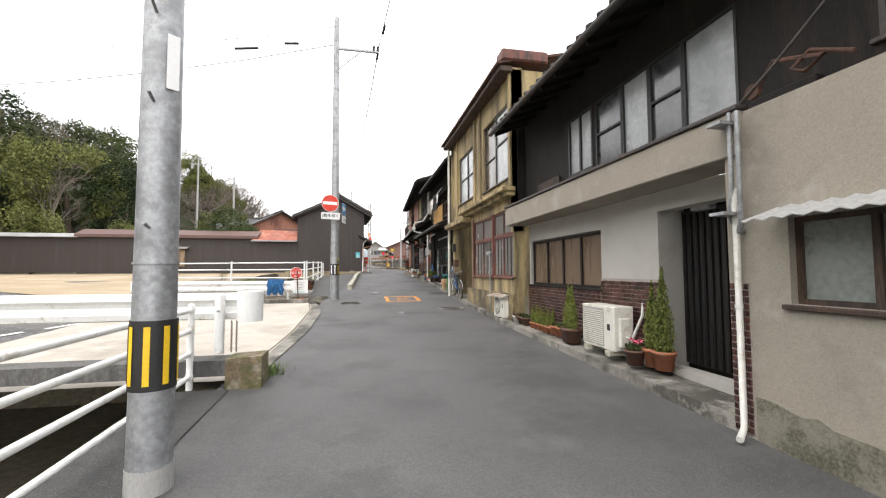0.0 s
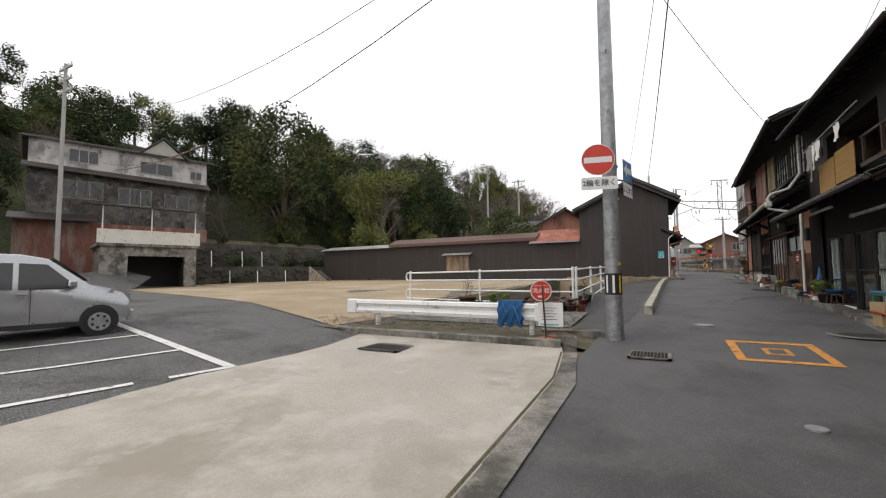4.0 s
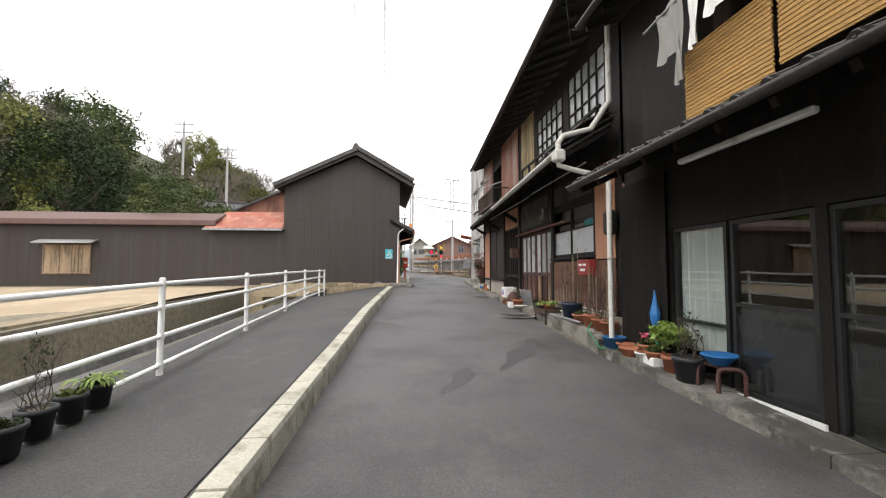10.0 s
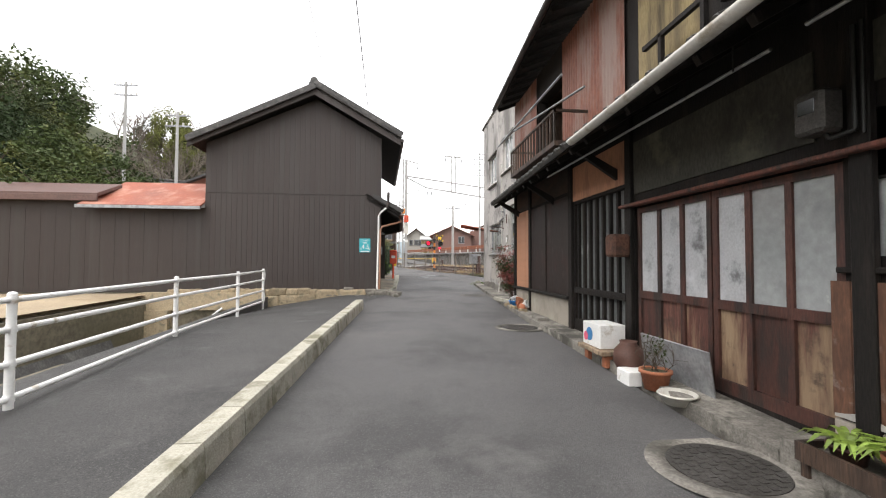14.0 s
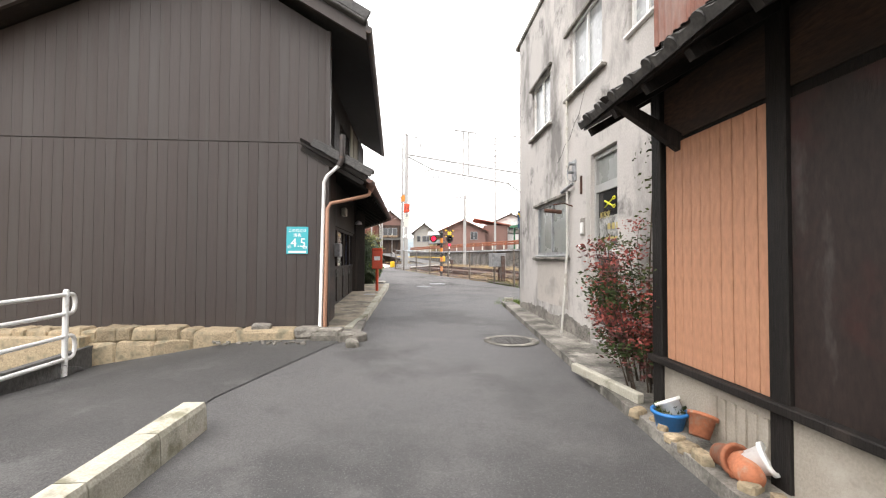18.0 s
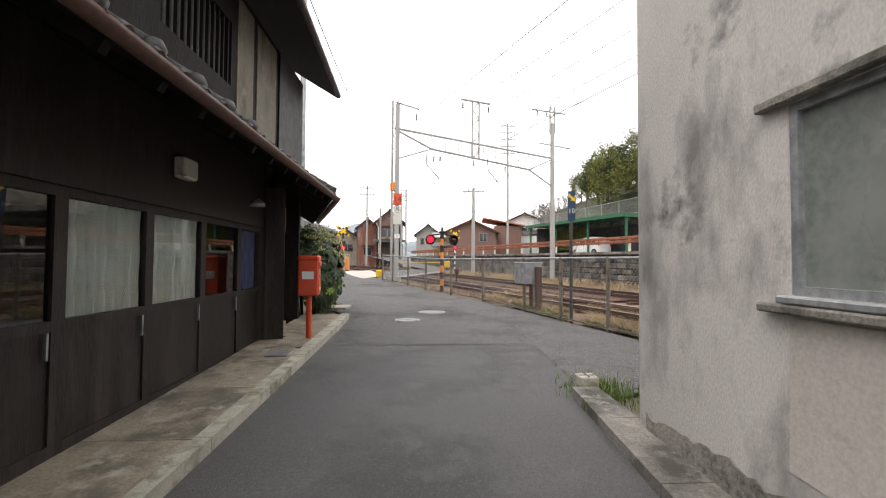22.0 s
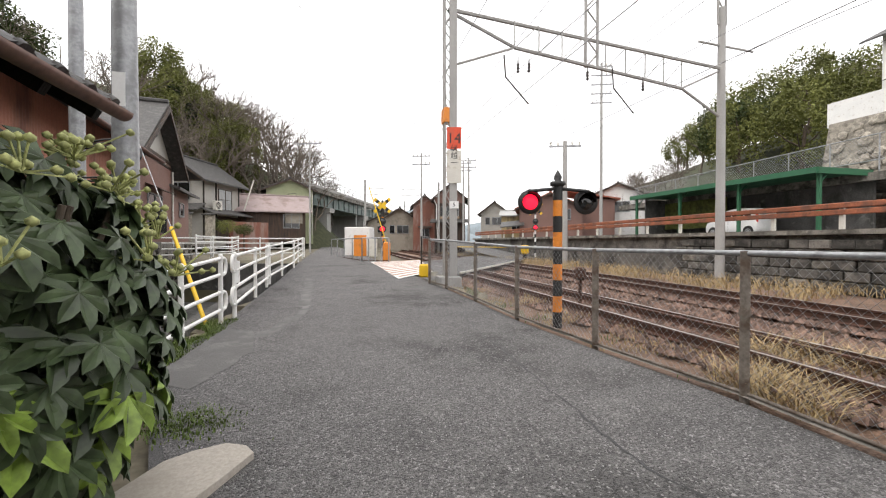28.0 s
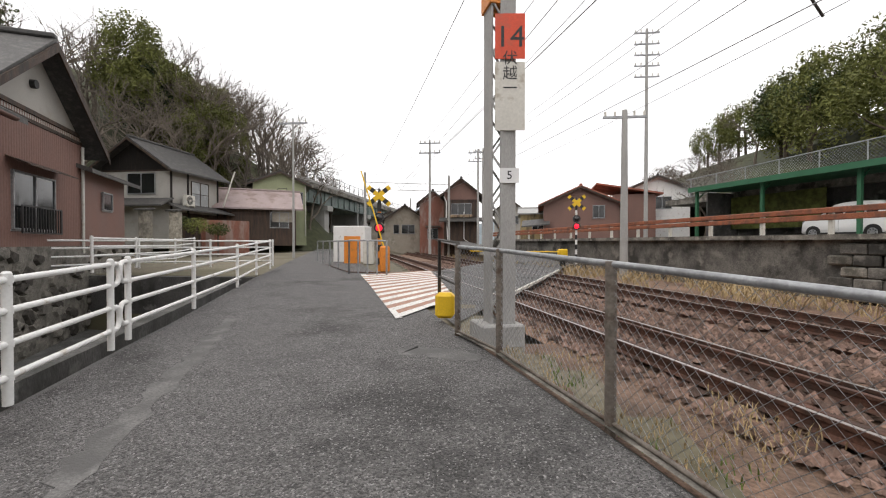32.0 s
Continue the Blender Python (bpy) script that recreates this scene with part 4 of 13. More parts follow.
bricks(house_a, W, 6.36, 9.35, 0.33, 1.2, 0.03)
bricks(house_a, W, 4.98, 6.34, 0.33, 1.42, 0.03)
bricks(house_a, facing_west(3.5), 3.19, 3.39, 0.06, 1.42, 0.02, 0.1)
part("parapet", Shape(W).box(3.2, 9.5, 0.0, 0.55, 2.62, 3.04, 0.012), M["mortar_a"], house_a, "grey mortar parapet beam")
part("parapet_cap", Shape(W).box(3.19, 9.5, 0.42, 0.58, 3.042, 3.09, 0.01), M["gutter"], house_a)
part("porch_slab", Shape().plate([(3.5, 3.2, 0.02), (4.6, 3.2, 0.02), (4.6, 9.4, 0.2), (3.42, 9.4, 0.2)], (0, 0, 0.14)), M["old_concrete"], house_a, "worn concrete step")
window(house_a, W, 6.35, 9.25, 1.24, 2.22, 4, 1, M["wood_black"], M["brown_board"], d=-0.08, label="window shuttered with brown boards")
door_a = part("door", Shape(W).box(3.55, 4.98, -0.42, -0.38, 0.3, 2.35), M["black"], house_a, "dark slatted sliding door")
bar = Shape().box(-0.014, 0.014, 0, 0.03, 0.32, 2.3).mesh("slat", M["wood_black"])
for i in range(13):
    piece("slat", bar, door_a, W @ Matrix.Translation((3.62 + i * 0.108, -0.38, 0)))
part("recess_wall", Shape(W).box(3.4, 5.1, -0.6, -0.45, 0.2, 2.6), M["wood_black"], house_a)
part("recess_side", Shape(W).box(4.98, 5.08, -0.42, -0.2, 0.2, 2.6), M["mortar_pale"], house_a)
part("meter_box", Shape(W).box(4.3, 4.62, -0.3, -0.18, 2.3, 2.44, 0.02), M["galv"], house_a)
U0 = facing_west(3.95)
# awning and its window
s = Shape(N)
v = [(lerp(0.6, 2.9, i / 60), d, z + 0.012 * math.sin(i * 1.57)) for d, z in ((0.0, 2.08), (0.38, 1.95)) for i in range(61)]
v += [(u, d, z - 0.008) for u, d, z in v]
f = [(i, i + 1, 62 + i, 61 + i) for i in range(60)] + [(122 + i, 183 + i, 184 + i, 123 + i) for i in range(60)] + [(61 + i, 62 + i, 184 + i, 183 + i) for i in range(60)]
part("awning_sheet", s.add(v, f), M["tin"], house_a, "white corrugated awning sheet")
window(house_a, N, 1.2, 2.82, 1.26, 1.98, 3, 1, M["wood_dark"], M["green_frost"], d=-0.1)
g = rng_of(61)
foot_pts = [(-3.0, 0.0, -0.2), (3.17, 0.0, -0.2)] + [(lerp(3.17, -3.0, k / 60), 0.0, 0.34 + 0.16 * noise.noise((lerp(3.17, -3.0, k / 60) * 0.8, 1, 0)) + 0.05 * noise.noise((k * 0.9, 5, 0))) for k in range(61)]
part("stained_foot", Shape(N).plate(foot_pts, (0, 0.006, 0)), M["mossy"], house_a, "dark green-stained foot of the wall")
part("pipe_bracket", Shape().box(3.26, 3.45, 3.2, 3.36, 2.9, 2.93).box(3.26, 3.45, 3.2, 3.36, 2.05, 2.08), M["galv"], house_a)
dec = part("iron_scroll", Shape(U0).tube([(2.3, 0.42, 3.14), (2.6, 0.42, 3.3), (2.75, 0.42, 3.22), (2.65, 0.42, 3.15), (2.5, 0.42, 3.22), (2.9, 0.42, 3.36), (3.05, 0.42, 3.18)], 0.02, 6).cyl((3.1, 0.4, 3.17), (3.1, 0.44, 3.17), 0.07, n=14), M["rust"], house_a, "old iron scrolls on the parapet")
part("guy_cable", Shape(U0).tube([(3.3, 0.45, 3.05), (2.9, 0.44, 3.3), (2.2, 0.35, 3.9), (1.9, 0.2, 4.4)], 0.014, 6), M["gutter"], house_a)
downpipe(house_a, [(3.4, 3.24, 3.02), (3.4, 3.24, 2.3), (3.43, 3.3, 2.05), (3.5, 3.34, 2.0)], 0.022, M["galv"])
downpipe(house_a, [(3.38, 3.14, 3.0), (3.38, 3.14, 1.98), (3.42, 3.2, 1.9), (3.5, 3.22, 1.9)], 0.022, M["galv"])
downpipe(house_a, [(3.43, 3.24, 2.3), (3.43, 3.24, 0.12), (3.25, 3.12, 0.07)], 0.03, M["pvc"])
# upper floor
U = facing_west(3.95)
part("upper_wall", holed(U, -3, 9.4, 3.0, 5.3, 0.2, [(3.62, 5.62, 3.26, 4.42), (5.62, 6.34, 3.28, 4.42), (6.44, 7.28, 3.32, 4.42), (-0.5, 2.4, 3.34, 4.75)]), M["wood_black"], house_a, "black stained board wall")
for u0, u1, mt, rows_ in ((3.62, 4.38, "frosted", 1), (4.385, 5.0, "haze_glass", 2), (5.005, 5.615, "frosted", 1), (5.62, 6.34, "haze_glass", 2)):
    window(house_a, U, u0, u1, 3.26, 4.42, 1, rows_, M["black"], M[mt], d=-0.02, w=0.035, sill=False)
window(house_a, U, 6.44, 7.28, 3.32, 4.42, 2, 1, M["black"], M["frosted"], d=-0.02)
window(house_a, U, -0.5, 2.4, 3.34, 4.75, 3, 2, M["gutter"], M["frosted_dim"], d=-0.02)
part("sill_beam", Shape(U).box(2.8, 9.4, 0.0, 0.1, 3.1, 3.24, 0.01), M["wood_black"], house_a)
part("grille", Shape(U).box(7.6, 8.6, 0.02, 0.06, 3.15, 3.45, 0.01), M["wood_dark"], house_a)
tiled_slope(house_a, facing_west(3.95), -3, 9.35, 0.85, 4.85, -2.2, 6.1, max_rows=3, edge_only=True)
part("far_gable", Shape().plate([(3.75, 9.4, 3.0), (9, 9.4, 3.0), (9, 9.4, 6.2), (3.75, 9.4, 5.1)], (0, 0.1, 0)), M["wood_black"], house_a)
gutter(house_a, facing_west(3.95), -3, 9.35, 0.9, 4.8)

# ---- yellow plaster house ----
Y = facing_west(3.65)
house_b = thing("house", "two-storey yellow plaster house with red-brown window frames", "house", (3.65, 12.8, 0.35))
part("wall", holed(Y, 9.45, 16.1, 0.1, 6.55, 0.25, [(9.5, 13.02, 1.4, 3.1), (13.3, 15.8, 0.2, 3.15), (9.75, 11.9, 3.88, 5.8), (12.8, 14.95, 3.98, 5.68)]), M["yellow_plaster"], house_b, "stained yellow plaster wall")
part("side_wall", Shape().box(3.65, 9.5, 9.45, 9.65, 2.5, 6.5), M["yellow_plaster"], house_b)
part("side_wall", Shape().box(3.652, 9.5, 15.95, 16.1, 0.2, 6.5), M["yellow_plaster"], house_b)
for u in (9.5, 12.1, 12.7, 15.1, 15.95):
    part("pilaster", Shape(Y).box(u, u + 0.16, 0.002, 0.06, 3.5, 6.45, 0.008), M["yellow_plaster"], house_b)
part("ledge", Shape(Y).box(9.3, 13.9, 0.0, 0.34, 3.46, 3.56, 0.015).box(9.35, 13.8, 0.0, 0.2, 3.36, 3.46, 0.01), M["yellow_plaster"], house_b, "moulded yellow plaster ledge")
part("ledge", Shape(Y).box(13.3, 16.1, 0.0, 0.34, 3.18, 3.34, 0.015), M["yellow_plaster"], house_b)
part("cornice", Shape(Y).box(9.4, 16.3, 0.0, 0.34, 6.42, 6.56, 0.015), M["wood_dark"], house_b)
part("roof", Shape(Y).plate([(9.35, 0.42, 6.56), (16.4, 0.42, 6.56), (16.4, -3.0, 7.3), (9.35, -3.0, 7.3)], (0, 0, 0.06)), M["rust"], house_b, "rusty metal roof")
part("end_ridge", Shape(Y).box(9.3, 9.75, -0.9, 0.3, 6.66, 6.95, 0.04), M["wood_red"], house_b)
part("attic_wall", Shape(Y).box(5.5, 9.3, -2.3, -2.1, 5.5, 6.9), M["cream"], house_b)
window(house_b, Y, 9.75, 10.86, 3.88, 5.8, 1, 2, M["gutter"], M["frosted"], d=-0.06, w=0.05, splits=[4.95])
window(house_b, Y, 10.865, 11.9, 3.88, 5.8, 1, 2, M["gutter"], M["brown_pane"], d=-0.09, w=0.035, splits=[4.75])
window(house_b, Y, 12.8, 14.95, 3.98, 5.68, 2, 2, M["gutter"], M["frosted"], d=-0.06)
for u0, u1 in ((9.5, 11.04), (11.12, 13.02)):
    window(house_b, Y, u0, u1, 2.46, 3.1, 2, 1, M["wood_red"], M["frosted_mid"], d=-0.05, w=0.06, sill=False, name="transom_window")
    win = window(house_b, Y, u0, u1, 1.4, 2.455, 2, 1, M["wood_red"], M["frosted_mid"], d=-0.05, w=0.05)
    for k in (1, 2, 4, 5):
        u = lerp(u0 + 0.05, u1 - 0.05, k / 6)
        part("muntin", Shape(Y).box(u - 0.012, u + 0.012, -0.052, -0.035, 1.45, 2.4), M["wood_dark"], win)
part("window_post", Shape(Y).box(11.04, 11.12, -0.1, 0.02, 1.4, 3.12, 0.008), M["wood_red"], house_b)
part("window_post", Shape(Y).box(13.02, 13.14, -0.1, 0.02, 0.6, 3.2, 0.008), M["wood_red"], house_b)
part("porch_wall", Shape(Y).box(13.25, 15.9, -1.2, -1.1, 0.2, 3.2), M["yellow_plaster"], house_b)
part("porch_side", Shape(Y).box(13.16, 13.28, -1.1, -0.25, 0.2, 3.2), M["yellow_plaster"], house_b)
part("porch_floor", Shape(Y).box(13.28, 15.9, -1.1, 0.0, 0.2, 0.5), M["old_concrete"], house_b)
door_b = part("door", Shape(Y).box(14.2, 15.2, -1.08, -1.04, 0.5, 2.5, 0.01), M["wood_dark"], house_b, "dark wooden front door")
part("glazing", Shape(Y).box(14.32, 15.08, -1.038, -1.03, 1.3, 2.4), M["dark_glass"], door_b)
part("letter_box", Shape(Y).box(15.1, 15.4, 0.005, 0.16, 1.72, 1.98, 0.02), M["rust"], house_b)
part("meter", Shape(Y).box(15.55, 15.75, 0.005, 0.12, 2.3, 2.6, 0.02), M["black"], house_b)
part("gas_meter", Shape(Y).box(11.1, 11.24, 0.02, 0.12, 1.98, 2.12, 0.03).cyl((11.27, 0.02, 2.05), (11.27, 0.12, 2.05), 0.05), M["galv"], house_b)
downpipe(house_b, [(3.56, 11.08, 2.0), (3.56, 11.08, 0.5)], 0.018, M["galv"])
downpipe(house_b, [(3.5, 16.12, 6.5), (3.5, 16.12, 0.4)], 0.05, M["cream"])
part("plinth", Shape(Y).box(9.45, 13.7, 0.0, 0.05, 0.1, 1.0, 0.01), M["stained_yellow"], house_b)

# ---- black timber shop-house with a tiled lower eave ----
C = facing_west(4.1)
house_c = thing("house", "old black timber shop-house with tiled eaves and glass front", "house", (4.1, 20, 0.8))
part("wall", holed(C, 16.15, 23.5, 0.4, 3.6, 0.2, [(16.4, 18.35, 0.75, 2.75), (18.45, 20.4, 0.85, 2.75), (20.5, 22.4, 0.9, 2.75)]), M["wood_black"], house_c, "black stained timber wall")
room(house_c, C, 16.3, 22.5, 0.7, 2.9, 2.5)
for a, b, base in ((16.4, 17.3, 0.78), (17.38, 18.3, 0.8)):
    part("shutter_panel", Shape(C).box(a, b, -0.1, -0.06, base, 2.72, 0.01), M["shop_glass"], house_c, "dark glass shop panel")
for a, b in ((18.47, 19.42), (19.45, 20.4)):
    window(house_c, C, a, b, 0.86, 2.74, 1, 2, M["black"], M["glass"], d=-0.05, name="glass_door", sill=False, splits=[1.85], lower_mat=M["glass"])
window(house_c, C, 20.52, 21.45, 0.95, 2.74, 1, 2, M["black"], M["glass"], d=-0.05, name="glass_door", sill=False, splits=[1.85], lower_mat=M["shop_glass"])
window(house_c, C, 21.5, 22.38, 0.95, 2.74, 1, 2, M["black"], M["glass"], d=-0.05, sill=False, splits=[1.6])
curtain(house_c, C, 18.95, 19.6, 1.0, 2.65, -0.1, waist=1.95)
curtain(house_c, C, 21.52, 22.4, 1.25, 2.72, -0.1)
part("threshold", Shape(C).box(18.4, 21.5, -0.05, 0.1, 0.72, 0.88, 0.01), M["old_concrete"], house_c)
part("white_board", Shape(C).box(20.45, 21.5, 0.02, 0.05, 0.84, 0.96, 0.005), M["white"], house_c)
part("corrugated_sheet", ribbed(C, 22.42, 23.55, 0.75, 3.5, 0.06, 0.075, 0.014), M["wood_black"], house_c, "black corrugated iron sheet")
part("yellow_tag", Shape(C).box(18.38, 18.42, 0.01, 0.03, 2.58, 2.8), M["yellow"], house_c)
tiled_slope(house_c, C, 16.2, 23.0, 1.0, 3.42, 0.0, 3.9)
gutter(house_c, C, 16.2, 23.05, 1.08, 3.4)
part("strip_lamp", Shape(C).box(20.0, 21.5, 0.45, 0.52, 3.34, 3.4, 0.015), M["white"], house_c)
part("awning_roll", Shape(C).cyl((16.4, 0.5, 3.0), (18.75, 0.5, 3.0), 0.038).cyl((18.75, 0.5, 3.0), (18.79, 0.5, 3.0), 0.055), M["galv"], house_c, "rolled-up grey awning on its tube")
part("upper_wall", holed(C, 16.15, 23.6, 3.6, 6.2, 0.2, [(17.25, 18.3, 4.35, 5.4), (18.7, 21.8, 4.3, 5.5)]), M["wood_black"], house_c)
window(house_c, C, 17.25, 18.3, 4.35, 5.4, 1, 2, M["wood_black"], M["frosted_dim"], d=-0.02)
room(house_c, C, 18.7, 21.8, 4.3, 5.5, 0.8)
for a, b, z0 in ((19.35, 20.55, 3.98), (20.6, 21.75, 3.92)):
    bl = Shape(C)
    for i in range(36):
        z = z0 + i * 0.022
        bl.box(a + random.uniform(0, 0.015), b - random.uniform(0, 0.015), 0.2 + 0.006 * (i % 2), 0.215 + 0.006 * (i % 2), z, z + 0.019)
    part("straw_blind", bl, M["straw_blind"], house_c, "rolled-down straw reed blind")["kind"] = "stuff"
part("balcony_rail", Shape(C).box(16.3, 19.25, 0.1, 0.15, 4.75, 4.8).box(16.3, 19.25, 0.1, 0.16, 4.1, 4.2), M["wood_dark"], house_c)
for i in range(4):
    part("rail_post", Shape(C).box(16.4 + i * 0.9, 16.45 + i * 0.9, 0.1, 0.15, 4.1, 4.8), M["wood_dark"], house_c)
part("drying_pole", Shape(C).cyl((18.4, 0.42, 5.35), (22.2, 0.42, 5.2), 0.018, n=8), M["galv"], house_c)
tiled_slope(house_c, C, 16.1, 23.55, 0.62, 6.1, -2.6, 7.4, max_rows=3, edge_only=True)
gutter(house_c, C, 16.1, 23.5, 0.7, 6.07)
part("end_wall", Shape().plate([(4.1, 23.5, 0.8), (8.5, 23.5, 0.8), (8.5, 23.5, 7.4), (6.7, 23.5, 7.3), (4.1, 23.5, 6.2)], (0, 0.08, 0)), M["rust_board"], house_c)
part("end_wall", Shape().plate([(4.1, 16.12, 0.5), (8.5, 16.12, 0.5), (8.5, 16.12, 7.4), (6.7, 16.12, 7.3), (4.1, 16.12, 6.2)], (0, 0.06, 0)), M["wood_black"], house_c)

# ---- long timber house with rusty boards, lattice and peach panels ----
D = facing_west(4.2)
D2 = Matrix.Translation((4.2, 29.5, 0)) @ Euler((0, 0, radians(-2.4))).to_matrix().to_4x4() @ Matrix.Translation((-4.2, -29.5, 0))
house_d = thing("house", "long old timber house with rusty boards, lattice and tiled eaves", "house", (4.2, 29, 1.2))
part("wall", holed(D, 23.58, 35.3, 1.0, 4.7, 0.2, [(24.75, 27.0, 2.5, 3.6), (27.02, 29.62, 1.3, 3.25), (29.85, 31.5, 1.55, 3.55)]), M["wood_black"], house_d, "dark timber wall")
room(house_d, D, 24.6, 31.6, 1.2, 3.7, 1.2)
part("plinth", Shape(D).box(23.6, 27.1, 0.0, 0.03, 0.9, 1.45, 0.01), M["mortar"], house_d)
part("plinth", Shape(D).box(31.7, 35.28, 0.0, 0.035, 1.1, 1.86, 0.01), M["mortar"], house_d)
boards(house_d, D, 23.95, 27.1, 1.47, 2.4, 0.035, 0.14, M["rust_board"])
g = rng_of(52)
for k in range(17):
    u = 24.1 + k * 0.175 + g.uniform(-0.03, 0.03)
    h = g.uniform(0.08, 0.42)
    part("paint_run", Shape(D).plate([(u - 0.006, 0.041, 1.5), (u + 0.009, 0.041, 1.5), (u + 0.004, 0.041, 1.5 + h), (u - 0.001, 0.041, 1.52 + h)], (0, 0.002, 0)), M["mortar_pale"], house_d, "white streak bleached into the board")
flake = [(23.98, 0.041, 1.468)] + [(27.08, 0.041, 1.468)] + [(lerp(27.08, 23.98, k / 44), 0.041, 1.485 + 0.05 * abs(noise.noise((k * 0.8, 0, 0))) + g.uniform(0, 0.02)) for k in range(45)]
part("flaking_foot", Shape(D).plate(flake, (0, 0.0025, 0)), M["mortar_pale"], house_d, "white flaking paint along the board feet")
boards(house_d, D, 23.95, 24.68, 2.42, 4.1, 0.03, 0.15, M["peach"])
window(house_d, D, 24.75, 27.0, 2.5, 3.6, 2, 2, M["wood_black"], M["glass"], d=-0.03, w=0.07, bar=0.012, splits=[3.08], lower_mat=M["dusty"])
part("teal_box", Shape(D).box(24.95, 25.5, -0.4, -0.12, 3.08, 3.26, 0.03), M["teal"], house_d, "teal plastic box behind the glass")
part("grey_box", Shape(D).box(25.6, 26.1, -0.4, -0.12, 3.08, 3.2, 0.03), M["cloth_grey"], house_d)
for k in range(2):
    part("label_strip", Shape(D).box(24.72 + k * 0.18, 24.86 + k * 0.18, 0.2, 0.203, 2.3, 2.34), M["sign_white"], house_d)
part("label_strip", Shape(D).box(24.76, 24.98, 0.2, 0.203, 2.2, 2.25), M["sign_white"], house_d)
for a, b in ((27.05, 28.22), (28.3, 29.52)):
    s = holed(D, a - 0.03, b + 0.03, 1.3, 3.23, 0.06, [(lerp(a, b, k / 3) + 0.03, lerp(a, b, (k + 1) / 3) - 0.03, z0, z1) for k in range(3) for z0, z1 in ((1.42, 2.08), (2.17, 3.16))])
    dr = part("sliding_door", s, M["wood_maroon"], house_d, "red-brown sliding door with dusty panes")
    for i in range(3):
        u0, u1 = lerp(a, b, i / 3) + 0.03, lerp(a, b, (i + 1) / 3) - 0.03
        part("pane", Shape(D).box(u0, u1, -0.035, -0.025, 2.17, 3.16), M["dusty"] if a > 28 or i == 2 else M["frosted"], dr)
        part("door_panel", Shape(D).box(u0, u1, -0.045, -0.03, 1.42, 2.08), M["peeling"] if (i + int(a * 2)) % 3 != 1 else M["wood_maroon"], dr)
part("lintel_rail", Shape(D).box(25.95, 29.8, 0.0, 0.13, 3.25, 3.29, 0.01), M["wood_red"], house_d)
mb = part("electricity_meter", Shape(D).box(26.94, 27.16, 0.06, 0.24, 3.42, 3.72, 0.025), M["iron"], house_d, "dark grey electricity meter box")
part("meter_window", Shape(D).box(26.99, 27.11, 0.24, 0.246, 3.56, 3.66, 0.004), M["dark_glass"], mb)
part("conduit", Shape(D).cyl((26.86, 0.09, 3.4), (26.86, 0.09, 4.1), 0.016, n=8).cyl((26.8, 0.1, 3.36), (26.8, 0.1, 4.1), 0.011, n=8).cyl((26.86, 0.09, 3.4), (27.0, 0.12, 3.38), 0.016, n=8).cyl((27.0, 0.12, 3.38), (27.03, 0.13, 3.44), 0.016, n=8), M["black"], house_d)
for a, b, z in ((27.0, 31.2, 3.98), (23.9, 26.7, 4.0)):
    eave_pole = part("drying_pole", Shape(D).cyl((a, 0.55, z), (b, 0.6, z - 0.02), 0.014, n=8), M["galv"], house_d, "thin pole hung under the eave")
    for u in (a + 0.3, b - 0.3):
        part("hanger", Shape(D).cyl((u, 0.57, z - 0.02), (u, 0.57, 4.2), 0.006, n=6), M["black"], eave_pole)
lat = part("lattice_door", Shape(D).box(29.85, 31.5, -0.12, -0.08, 1.55, 3.55), M["frosted_dim"], house_d, "dark lattice over grey panels")
me = Shape().box(-0.03, 0.03, 0, 0.05, 1.55, 3.55, 0.005).mesh("lattice_bar", M["wood_black"])
for i in range(8):
    piece("lattice_bar", me, lat, D @ Matrix.Translation((29.9 + i * 0.222, -0.08, 0)))
part("lattice_rail", Shape(D).box(29.85, 31.5, -0.03, 0.02, 2.0, 2.1), M["wood_black"], house_d)
part("transom_panel", Shape(D).box(24.8, 26.8, 0.004, 0.018, 3.7, 4.1), M["soot_plaster"], house_d, "soot-dark transom board")
part("transom_panel", Shape(D).box(27.2, 29.6, 0.004, 0.018, 3.42, 4.1), M["soot_plaster"], house_d, "soot-dark olive plaster over the doors")
part("peach_panel", Shape(D).box(29.8, 31.65, 0.004, 0.02, 3.6, 4.2), M["peach"], house_d)
for u in (26.86, 29.68, 31.6, 33.95, 35.2):
    part("post", Shape(D).box(u - 0.06, u + 0.08, 0.0, 0.06, 1.2, 4.5, 0.008), M["wood_black"], house_d)
boards(house_d, D, 32.95, 33.9, 1.9, 3.75, 0.02, 0.95, M["board_dark"])
boards(house_d, D, 31.7, 32.92, 1.9, 3.75, 0.012, 1.3, M["board_dark"], vary=0.0)
boards(house_d, D, 34.02, 35.1, 1.92, 3.78, 0.03, 0.108, M["peach"])
part("sill_beam", Shape(D).box(31.65, 35.3, 0.0, 0.1, 1.86, 1.92, 0.008), M["wood_black"], house_d)
part("upper_band", Shape(D).box(31.7, 35.2, 0.004, 0.02, 3.82, 4.3), M["smoked"], house_d)
for k in range(6):
    part("vent_bar", Shape(D).box(34.5 - k * 0.09, 34.54 - k * 0.09, 0.03, 0.05, 1.5, 1.78), M["mortar"], house_d)
part("letter_box", Shape(D).box(29.6, 29.85, 0.06, 0.3, 2.6, 2.9, 0.03), M["rust"], house_d, "rusty letter box")
part("mail_slot", Shape(D).box(24.62, 25.1, 0.04, 0.2, 2.12, 2.42, 0.02), M["letter_red"], house_d, "red wooden letter box with white label")
part("meter_cover", Shape(D).box(23.78, 24.02, 0.05, 0.22, 2.8, 3.2, 0.04), M["black"], house_d, "black electricity meter box")
